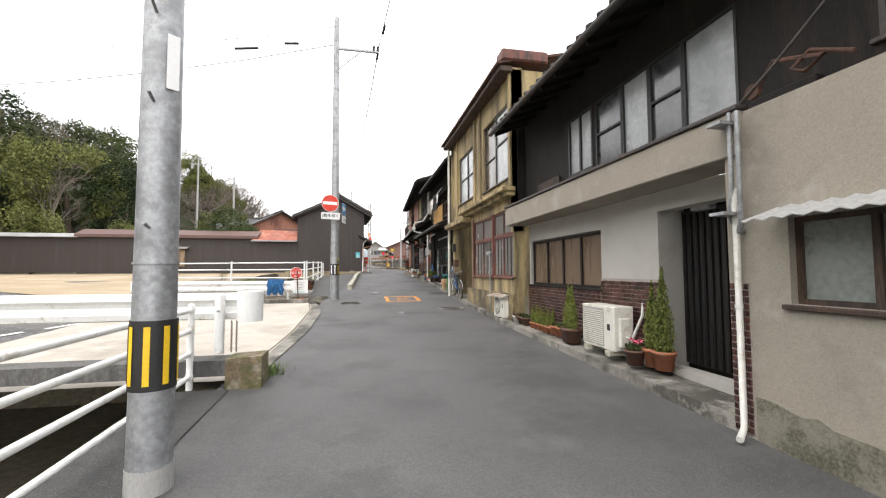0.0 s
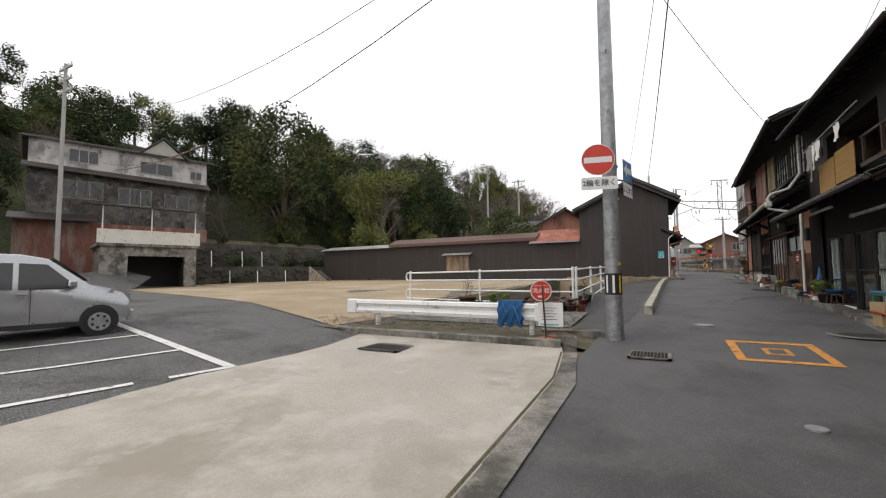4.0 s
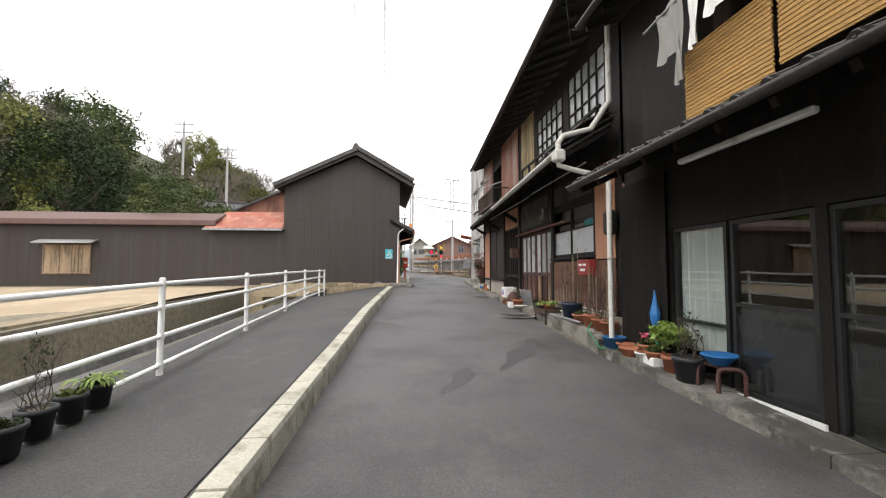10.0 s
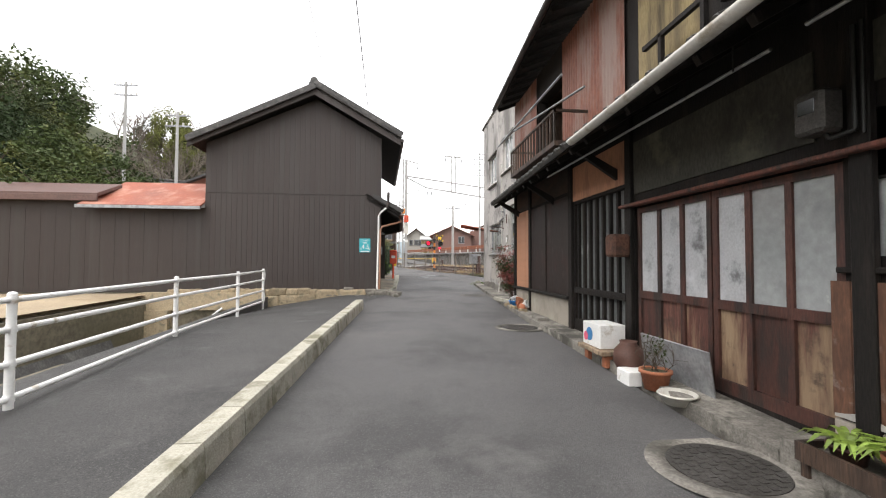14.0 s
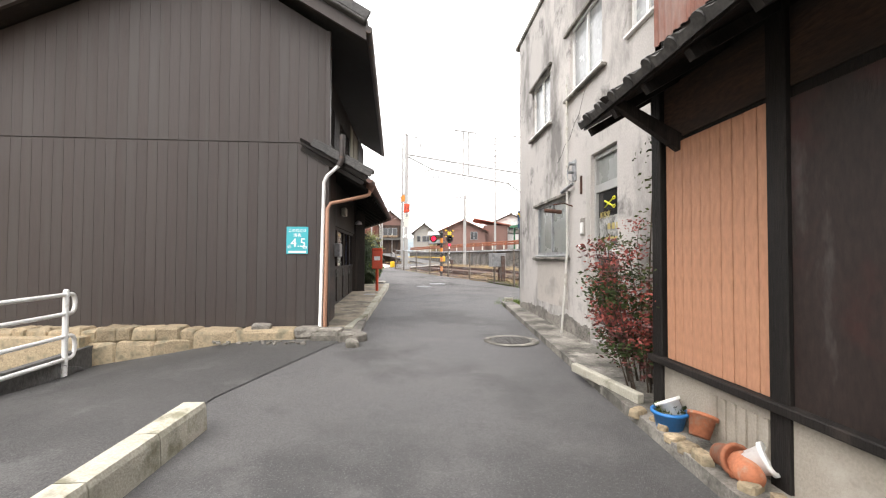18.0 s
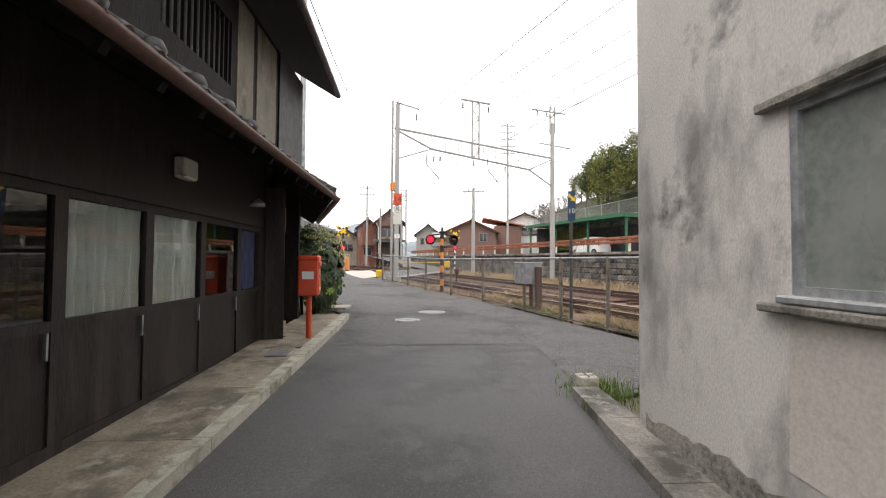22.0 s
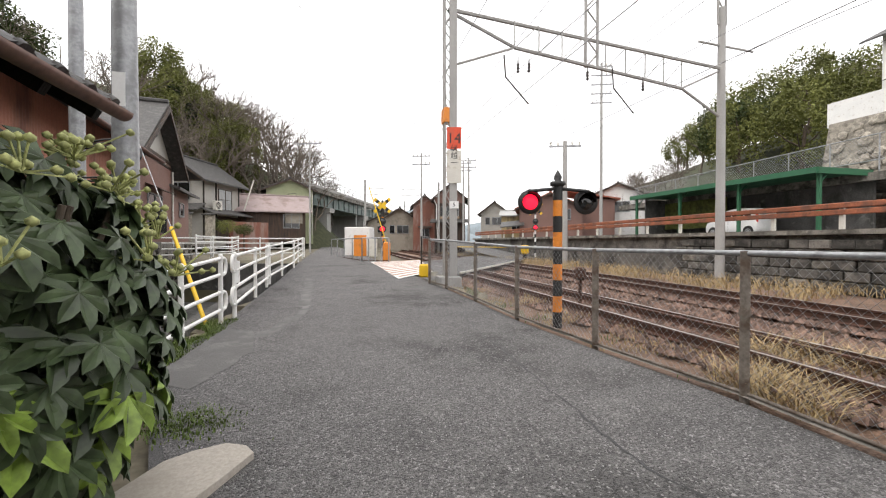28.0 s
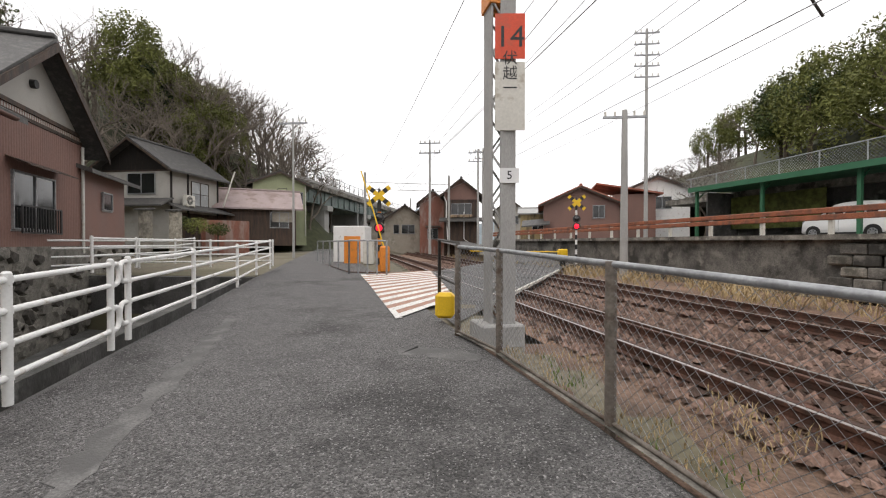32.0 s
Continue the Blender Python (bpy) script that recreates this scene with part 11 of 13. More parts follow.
# ---- leafy shrub at the corner, poles and railings of the last stretch ----
fa = thing("fatsia_shrub", "large glossy fatsia shrub with pale flower heads", "shrub", (0.0, 49.4, 1.7))
g = rng_of(44)
lv = [Shape(), Shape()]
fl = Shape()
for k in range(1050):
    d = Vector((g.gauss(0, 1), g.gauss(0, 1), g.gauss(0.15, 0.8))).normalized()
    rad = g.uniform(0.72, 1.0)
    c = Vector((-0.15 + d.x * 0.88 * rad, 49.3 + d.y * 1.15 * rad, 2.76 + d.z * 1.06 * rad))
    if c.z < 1.8 or (c.x < 0 and c.z < 2.3):
        continue
    out = Vector((d.x, d.y, 0.15)).normalized()
    up = Vector((0, 0, 1))
    side = out.cross(up).normalized()
    tipd = (out * g.uniform(0.2, 0.6) - up * g.uniform(0.5, 0.9) + side * g.uniform(-0.7, 0.7)).normalized()
    nrm = (out * 0.75 + up * g.uniform(0.3, 0.9)).normalized()
    w = tipd.cross(nrm).normalized()
    nrm = w.cross(tipd)
    size = g.uniform(0.12, 0.25)
    lobes = g.choice((7, 7, 9))
    v = [c]
    for i in range(lobes):
        a = lerp(-2.3, 2.3, i / (lobes - 1))
        step = 2.3 / (lobes - 1)
        long = size * (1 - 0.16 * abs(i - lobes // 2) / (lobes // 2))
        for b, r_, sink in ((a - step, 0.6, 0.02), (a - step * 0.5, 0.84, 0.12), (a, 1.0, 0.3), (a + step * 0.5, 0.84, 0.12)):
            v.append(c + (tipd * math.cos(b) + w * math.sin(b)) * long * r_ - nrm * long * sink)
    v.append(c + (tipd * math.cos(2.3 + step) + w * math.sin(2.3 + step)) * size * 0.4)
    lv[1 if c.x > 0.25 and c.z < 2.7 and g.random() < 0.28 else 0].add(v, [(0, i, i + 1) for i in range(1, len(v) - 1)])
for k in range(75):
    a, b = g.uniform(0, 6.28), g.uniform(0.2, 1.25)
    p = Vector((-0.15 + math.cos(a) * 0.92 * math.cos(b), 49.3 + math.sin(a) * 1.2 * math.cos(b), 2.74 + 1.12 * math.sin(b)))
    for _ in range(9):
        e = p + Vector((g.gauss(0, 0.08), g.gauss(0, 0.08), g.uniform(0.0, 0.16)))
        fl.cyl(p, e, 0.005, n=4)
        fl.lathe(tuple(e), [(0.001, -0.022), (0.02, -0.01), (0.022, 0.006), (0.001, 0.022)], 6)
stems = Shape()
for k in range(14):
    a = g.uniform(0, 6.28)
    stems.tube([(-0.2 + 0.2 * math.cos(a), 49.3 + 0.25 * math.sin(a), 1.6), (-0.15 + 0.4 * math.cos(a), 49.3 + 0.5 * math.sin(a), 2.5), (-0.1 + 0.6 * math.cos(a), 49.3 + 0.8 * math.sin(a), 3.4)], 0.03, 6, 0.015)
part("stem", stems, M["bark"], fa)
part("foliage", lv[0], M["fatsia"], fa)
part("young_foliage", lv[1], M["leaf_bright"], fa)
part("blossom", fl, M["berry"], fa)
solo("drain_cover", Shape().plate([(0.2, 49.9, 1.68), (0.7, 49.9, 1.68), (0.74, 50.2, 1.68), (0.77, 50.47, 1.69), (0.66, 50.56, 1.69), (0.5, 50.58, 1.69), (0.34, 50.45, 1.69), (0.24, 50.3, 1.69)], (0, 0, 0.1)), M["concrete"], "pale concrete slab at the lane corner", "slab")
p4, pole4 = utility_pole(-0.92, 51.3, 1.75, 9.5, 0.115, "grey utility pole beside the leafy shrub")
stripe_band(pole4, -0.92, 51.3, 2.65, 3.2, 0.112, ["yellow", "", "yellow", "", "yellow", "", "yellow", ""])
part("number_plate", Shape(upright(-0.87, 51.18, 4.6, 20)).box(-0.05, 0.05, -0.15, 0.15, 0, 0.004), M["sign_white"], pole4)
p5, pole5 = utility_pole(-2.74, 52.57, -0.4, 10.6, 0.1, "thin concrete utility pole with looped black cable")
for k in range(3):
    a = [2 * math.pi * i / 18 for i in range(19)]
    part("cable_loop", Shape().tube([(-2.2 + 0.5 * math.cos(q) + 0.05 * k, 52.25 + 0.12 * math.sin(q), 4.15 + 0.25 * math.sin(q) + 0.04 * k) for q in a], 0.012, 5), M["black"], p5, "loop of spare black cable")
hgt = (0.22, 0.48, 0.74, 0.98)
pipe_rail("pipe_railing", "white pipe railing beside the lane", [(-1.35, 50.7, 1.6, 2.7), (-1.62, 51.95, 1.65, 2.8), (-1.85, 53.2, 1.75, 2.9), (-2.06, 54.41, 1.85, 3.0)], hgt, round_end=True, group="lane railings")
pipe_rail("pipe_railing", "white pipe railing beside the lane", [(-2.1, 54.87, 1.88, 3.03), (-2.8, 56.8, 2.0, 3.1), (-3.36, 58.35, 2.06, 3.15)], hgt, round_start=True, round_end=True, group="lane railings")
pipe_rail("pipe_railing", "white pipe railing beside the lane", [(-3.5, 58.75, 2.1, 3.17), (-4.25, 61.0, 2.15, 3.24), (-5.15, 63.8, 2.25, 3.33), (-6.2, 66.5, 2.35, 3.42), (-7.1, 69.0, 2.42, 3.5)], hgt, round_start=True, group="lane railings")
pipe_rail("pipe_railing", "white pipe railing across the stream", [(-7.1, 69.2, 2.5, 3.5), (-9.0, 68.2, 2.5, 3.5), (-11, 67.2, 2.5, 3.5), (-11.6, 64.5, 2.5, 3.5)], hgt, group="lane railings")
pipe_rail("pipe_railing", "white pipe railing on the far bank", [(-9.3, 63.8, 2.6, 3.55), (-10.2, 66.2, 2.6, 3.55), (-10.9, 68.8, 2.6, 3.55), (-12.5, 72, 2.7, 3.65)], hgt, group="lane railings")

# ---- cracks, seams and worn streaks of the last stretch ----
def crack(name, pts, w, material, label, seed, jitter=0.03):
    g = rng_of(seed)
    line = []
    for a, b in zip(pts, pts[1:]):
        n = max(2, int(math.hypot(b[0] - a[0], b[1] - a[1]) / 0.12))
        line += [(lerp(a[0], b[0], k / n) + g.uniform(-jitter, jitter), lerp(a[1], b[1], k / n) + g.uniform(-jitter, jitter)) for k in range(n)]
    line.append(pts[-1])
    left, right = [], []
    for i, p in enumerate(line):
        a, b = Vector(line[max(0, i - 1)]), Vector(line[min(len(line) - 1, i + 1)])
        d = (b - a).normalized()
        h = w * (g.uniform(0.4, 1.2) if w < 0.1 or pts[0][1] > 43 else min(1, 4 * i / len(line), 4 * (len(line) - 1 - i) / len(line)) * (0.8 + 0.3 * math.sin(i * 0.8 + seed))) / 2
        left.append((p[0] - d.y * h, p[1] + d.x * h))
        right.append((p[0] + d.y * h, p[1] - d.x * h))
    return solo(name, Shape().strip(left, right, lift(0.0035 if pts[0][1] < 43 else 0.0095)), material, label, "crack", kind="structure")


crack("road_crack", [(-1.0, 55.2), (-0.62, 55.32), (0.11, 55.74), (1.0, 55.72), (1.93, 55.58), (2.3, 55.6)], 0.028, M["black"], "dark crack across the old asphalt", 1)
crack("road_crack", [(1.93, 55.58), (2.27, 54.24), (2.53, 53.43), (3.0, 51.9), (3.4, 50.6), (4.4, 49.4), (4.7, 46.4)], 0.024, M["black"], "long dark crack along the asphalt seam", 2)
crack("road_crack", [(1.2, 45.78), (2.8, 45.76), (4.7, 45.8)], 0.03, M["asphalt"], "joint between newer and older asphalt", 3, 0.02)
crack("worn_streak", [(-0.9, 53.6), (-1.02, 55.28), (-2.0, 57.8), (-3.0, 60.3)], 0.24, M["worn_asphalt"], "pale worn streak along the lane edge", 4, 0.04)
g = rng_of(47)
edge_l = [(-1.12 - 0.058 * k + 0.06 * noise.noise((k * 0.7, 1, 0)), 51.75 + k * 0.2) for k in range(12)]
edge_r = [(-0.55 - 0.05 * k + 0.2 * math.sin(k * 0.28) + 0.1 * noise.noise((k * 0.9, 4, 0)) - 0.03 * max(0, k - 7), 51.6 + k * 0.21) for k in range(12)]
solo("worn_patch", Shape().strip(edge_l, edge_r, lift(0.0105), 3), M["worn_asphalt"], "smooth pale worn patch at the lane corner", "worn asphalt", kind="structure")
crack("worn_streak", [(0.2, 58.8), (0.9, 58.6), (1.2, 58.5)], 0.4, M["worn_asphalt"], "pale worn patch before the crossing", 6, 0.06)
crack("road_crack", [(-3.0, 37.6), (-1.4, 36.9), (-0.2, 36.4), (0.8, 37.2)], 0.012, M["damp"], "thin crack across the lane junction", 7)
crack("wet_patch", [(1.9, 22.6), (2.3, 23.3), (2.75, 24.0), (2.9, 24.6)], 0.36, M["damp"], "irregular dark damp streak on the asphalt", 8, 0.015)
crack("wet_patch", [(1.05, 21.8), (1.35, 22.3), (1.5, 22.8)], 0.3, M["damp"], "irregular dark damp streak on the asphalt", 9, 0.015)
nt = thing("hanging_notice", "small white plastic sheet tied to the railing", "notice", (-1.95, 54.75, 2.4))
part("sheet", Shape().plate([(-2.13, 54.97, 2.5), (-2.21, 55.2, 2.49), (-2.22, 55.22, 2.9), (-2.14, 54.99, 2.92)], (0.012, 0.004, 0)), M["white"], nt)
guy = thing("guy_wire_cover", "yellow plastic sleeve on a leaning guy wire", "guy wire", (-1.75, 54.0, 2.0))
part("sleeve", Shape().cyl((-2.15, 54.3, 1.6), (-3.85, 55.55, 3.55), 0.036, n=10), M["yellow"], guy)
part("cable", Shape().cyl((-3.85, 55.55, 3.55), (-7.6, 58.3, 7.6), 0.01, n=5), M["galv"], guy)


# ---- trees ----
def crown_mesh(name, seed, material, lumps=26, leaves=150, size=0.12, tall=1.0, spread=1.0, hang=0.0, small=1.0):
    """A crown of many small leaves in uneven lumps, for a tree one metre wide scaled up later; about 5 m across."""
    g = rng_of(seed)
    s = Shape()
    for _ in range(lumps):
        d = Vector((g.gauss(0, 1), g.gauss(0, 1), g.gauss(0, 0.8))).normalized()
        c = Vector((d.x * 1.7 * spread, d.y * 1.7 * spread, 3.6 + d.z * 1.7 * tall)) * 1.0 + Vector((0, 0, g.uniform(-0.4, 0.4)))
        r = g.uniform(0.6, 1.1) * small
        leaf_cloud(s, tuple(c), (r * spread, r * spread, r * 0.8 * tall), leaves, size, g, flat=0.3, hang=hang)
    return s.mesh(name, material)


def trunk_mesh(seed, h=3.6, limbs=6, r=0.16):
    g = rng_of(seed)
    s = Shape().tube([(0, 0, -0.5), (g.uniform(-0.1, 0.1), g.uniform(-0.1, 0.1), h * 0.5), (g.uniform(-0.2, 0.2), g.uniform(-0.2, 0.2), h)], r, 8, r * 0.5)
    for i in range(limbs):
        a = 6.28 * i / limbs + g.uniform(-0.4, 0.4)
        z = g.uniform(0.35, 0.9) * h
        l = g.uniform(1.0, 1.8)
        s.tube([(0, 0, z), (math.cos(a) * l * 0.5, math.sin(a) * l * 0.5, z + l * 0.35), (math.cos(a) * l, math.sin(a) * l, z + l * 0.9)], r * 0.45, 5, r * 0.12)
    return s.mesh("trunk", M["bark"])


def bare_mesh(seed, depth=6):
    """Leafless branches that fork again and again."""
    g = rng_of(seed)
    s = Shape()

    def grow(p, d, l, r, k):
        q = p + d * l * 0.5 + Vector((g.gauss(0, 0.05), g.gauss(0, 0.05), g.gauss(0, 0.03))) * l
        e = p + d * l
        s.tube([p, q, e] if k > 1 else [p, e], r, 3 if k < 3 else 5, r * 0.6)
        if k == 0:
            return
        for _ in range(g.choice((2, 3, 3))):
            nd = (d + Vector((g.gauss(0, 0.5), g.gauss(0, 0.5), g.gauss(0.12, 0.35)))).normalized()
            grow(e if g.random() < 0.6 else q.lerp(e, 0.5), nd, l * g.uniform(0.62, 0.85), r * 0.6, k - 1)

    grow(Vector((0, 0, -0.4)), Vector((g.gauss(0, 0.06), g.gauss(0, 0.06), 1)).normalized(), 1.9, 0.13, depth)
    return s.mesh("branch", M["twig"])


KINDS = (("leaf", {}), ("leaf", dict(tall=1.3)), ("leaf_dark", {}), ("leaf_dark", dict(tall=1.25, spread=0.9)), ("leaf", dict(lumps=30, spread=1.1)), ("leaf_bamboo", dict(tall=1.5, spread=0.85, hang=0.6)), ("leaf_bamboo", dict(tall=1.35, spread=1.0, hang=0.6)))
CROWNS = [crown_mesh("crown", 200 + i, M[m], **k) for i, (m, k) in enumerate(KINDS)]
FINE = [crown_mesh("crown", 240 + i, M[m], **{**k, "lumps": 44, "leaves": 240, "size": 0.075, "small": 0.7}) for i, (m, k) in enumerate(KINDS)]
TRUNKS = [trunk_mesh(220 + i) for i in range(3)]
BARES = [bare_mesh(230 + i) for i in range(4)]


def tree(x, y, z, scale, kind, label, seed, group="hillside trees", squash=1.0, fine=False):
    t = thing("tree", label, "tree", (x, y, z), group)
    t.rotation_euler = (0, 0, (seed * 2.4) % 6.28)
    t.scale = (scale, scale, scale * squash)
    if kind < 0:
        ob = new("branch", BARES[(-kind - 1) % 4])
        ob.parent = t
    else:
        for nm, me in (("trunk", TRUNKS[seed % 3]), ("crown", (FINE if fine else CROWNS)[kind])):
            ob = new(nm, me)
            ob.parent = t
    return t


# ---- wooded hills ----
FOOT = [(-120, -60), (-40, -54), (0, -50), (20, -50), (34, -44), (46, -32), (56, -26), (66, -24), (80, -27), (92, -20), (104, -17), (118, -21), (140, -34), (190, -42), (240, -60)]
TOP = [(-120, 40), (-40, 44), (0, 50), (25, 46), (36, 33), (44, 26), (52, 23), (62, 20), (75, 20), (90, 27), (105, 34), (122, 33), (150, 24), (190, 30), (240, 6)]


def hill_z(x, y):
    d = track(y, FOOT) - x
    if d < 0:
        return road_z(y) - 0.6
    top = track(y, TOP)
    return road_z(y) - 0.1 + top * (1 - math.exp(-d * 1.1 / max(top, 4))) + 1.2 * noise.noise((x * 0.06, y * 0.06, 0)) * min(1, d / 6)


def hill2_z(x, y):
    a, b = 0.944 * x + 0.33 * y, -0.33 * x + 0.944 * y
    d = a - (43.5 if b > 74 else 50) - max(0, b - 78) * 0.3
    if d < 0 or b < 30:
        return 2.0
    return 3.0 + 19 * (1 - math.exp(-d * 0.045)) * min(1, (b - 30) / 25) * (1 if b < 110 else max(0, 1 - (b - 110) / 60)) + 1.0 * noise.noise((x * 0.08, y * 0.08, 3))


hx = cuts([(-190, -60, 16), (-60, -16, 22)])
hy = cuts([(-120, 0, 16), (0, 150, 52), (150, 240, 14)])
solo("wooded_hill", Shape().sheet(hx, hy, hill_z), M["hill"], "dark wooded hillside ground", "hill", kind="structure")
solo("wooded_hill", Shape().sheet(cuts([(20, 150, 30)]), cuts([(40, 200, 34)]), hill2_z), M["hill"], "steep green hillside behind the houses", "hill", kind="structure")
g = rng_of(71)
count = 0
tries = 0
while count < 150 and tries < 4000:
    tries += 1
    y = 4 + 90 * g.random() if count < 132 else 90 + 105 * g.random()
    d = g.uniform(1.5, 52) * g.random() ** 0.35
    x = track(y, FOOT) - d
    if 4 < y < 32 and d < 6:
        continue
    near_walk = y > 40
    r = g.random()
    if 48 < y < 62 and r < 0.35:
        kind = g.choice((5, 6))
    elif 62 < y and r < 0.75:
        kind = -1 - g.randrange(4)
    elif r < 0.3:
        kind = -1 - g.randrange(4)
    elif r < 0.4:
        kind = g.choice((5, 6))
    else:
        kind = g.randrange(5)
    sc = g.uniform(0.95, 1.4) * (1.15 if kind >= 0 else 1.25) * (1.0 if y < 66 else 1.2)
    tree(x, y, hill_z(x, y) - 0.3, sc, kind, {True: "bare leafless tree on the wooded hillside", False: "dense evergreen tree on the wooded hillside"}[kind < 0] if kind not in (5, 6) else "feathery green bamboo on the wooded hillside", count, fine=d < 9 and y < 75)
    count += 1
tries = 0
while count < 222 and tries < 3000:
    tries += 1
    b, a = g.uniform(64, 125), 46 + 38 * g.random() ** 1.2
    if a - 43 - max(0, b - 78) * 0.3 < 3 or (a > 47 and b < 69) or (b < 75 and a < 54) or a - 43.5 - (b - 78) * 0.3 < 1:
        continue
    p = RAIL @ Vector((a, b, 0))
    edge = a < 49 + (b - 76) * 0.87
    kind = g.choice((-1, -2, -3, -4)) if edge else g.choice((5, 6, 5, 6, 5, 6, 5, 4, -1, -3))
    tree(p.x, p.y, hill2_z(p.x, p.y) - (1.8 if edge else 0.3), g.uniform(1.0, 1.45) * (0.8 if edge else 1.0), kind, "feathery green bamboo on the steep hillside" if kind in (5, 6) else "tree on the steep hillside behind the houses", count, "far hillside trees")
    count += 1
# named trees near the yard wall
tree(-39.5, 41.5, 2.0, 3.0, 1, "tall broad evergreen camphor tree", 3, "large trees", 1.1, fine=True)
tree(-33.5, 47.5, 1.8, 2.1, 5, "feathery bamboo grove behind the yard wall", 5, "large trees", fine=True)
tree(-30.0, 50.5, 1.8, 2.2, 6, "feathery bamboo grove behind the yard wall", 8, "large trees", fine=True)
tree(-29.0, 46.5, 1.8, 2.0, -2, "wide bare tree behind the yard wall", 9, "large trees", fine=True)
tree(-36.5, 45.5, 1.8, 2.2, -4, "wide bare tree behind the yard wall", 2, "large trees", fine=True)
tree(-25.5, 52.0, 1.8, 2.0, 3, "dark pine-like evergreen tree", 4, "large trees", fine=True)
tree(-22.8, 46.5, 1.8, 0.75, 6, "low yellow-green clipped bush behind the wall", 6, "garden bushes")
tree(-28.5, 43.5, 1.8, 0.9, 6, "low yellow-green bush behind the wall", 16, "garden bushes")
tree(-13.6, 46.0, 1.8, 1.0, 4, "round glossy evergreen garden tree", 7, "garden bushes")
tree(-12.2, 46.8, 1.8, 0.85, 0, "round glossy evergreen garden tree", 17, "garden bushes")
g = rng_of(73)
for k in range(40):
    y = g.uniform(86, 114)
    d = g.uniform(0.5, 17)
    x = track(y, FOOT) - d
    tree(x, y, hill_z(x, y) - 0.3, g.uniform(1.5, 2.1), -1 - k % 4, "grey leafless tree in a wood on the hillside", 600 + k, "leafless hillside wood")
for k in range(9):
    x = -34.5 + k * 1.15
    y = 93 + g.uniform(-2, 2)
    tree(x, y, max(hill_z(x, y), road_z(y)) - 0.3, lerp(1.9, 1.4, k / 8) * g.uniform(0.9, 1.1), 5 + k % 2, "bright feathery bamboo clump behind the roofs", 700 + k, "bamboo behind the roofs", fine=True)
tree(-24, 76, 4, 2.4, -1, "wide bare cherry tree beyond the roofs", 21, "large trees", fine=True)
tree(-31, 104, 9.0, 2.3, -3, "tall bare tree on the hillside end", 23, "large trees", fine=True)
tree(-28, 110, 8.0, 2.2, -1, "tall bare tree on the hillside end", 24, "large trees", fine=True)


for k, (x, y, z, sc) in enumerate(((-36, 100, 10, 2.0), (-34, 112, 10, 2.0), (-24, 103, 5, 2.2), (-40, 92, 11, 1.9), (-30, 118, 9, 2.0), (-26, 122, 6, 2.0))):
    tree(x, y, hill_z(x, y) - 0.3, sc, -1 - k % 4, "spreading bare cherry tree on the hillside", 500 + k, "large trees")


# ---- far hills ----
def ridge(name, x0, x1, y, tops, material, label):
    s = Shape()
    n = len(tops)
    v = []
    for i, h in enumerate(tops):
        x = lerp(x0, x1, i / (n - 1))
        v += [(x, y, -10), (x, y + 30, h * 0.7), (x, y + 80, h)]
    s.add(v, [(3 * i + k, 3 * i + 3 + k, 3 * i + 4 + k, 3 * i + 1 + k) for i in range(n - 1) for k in (0, 1)], True)
    return solo(name, s, material, label, "hill", kind="structure")


# both ridges carry their haze in the surface colour; no air is modelled
ridge("far_hill", -420, 60, 560, [25 + 14 * math.sin(i * 0.5) + 22 * math.exp(-((i - 26) / 5) ** 2) + 3 * noise.noise((i * 0.7, 0, 0)) for i in range(40)], M["far_hill"], "far hill beyond the town, haze painted in as blue-grey")
ridge("far_hill", -60, 420, 700, [20 + 38 * math.exp(-((i - 10) / 4) ** 2) + 14 * math.sin(i * 0.4) + 3 * noise.noise((i * 0.9, 1, 0)) for i in range(40)], M["far_hill"], "far hill beyond the railway, haze painted in as blue-grey")


# ---- far houses ----
def face_to(x, y, yaw):
    """A wall frame at (x, y): d points along yaw degrees from +x, u runs to the left of it seen from outside."""
    c, s = math.cos(radians(yaw)), math.sin(radians(yaw))
    return Matrix(((s, c, 0, x), (-c, s, 0, y), (0, 0, 1, 0), (0, 0, 0, 1)))


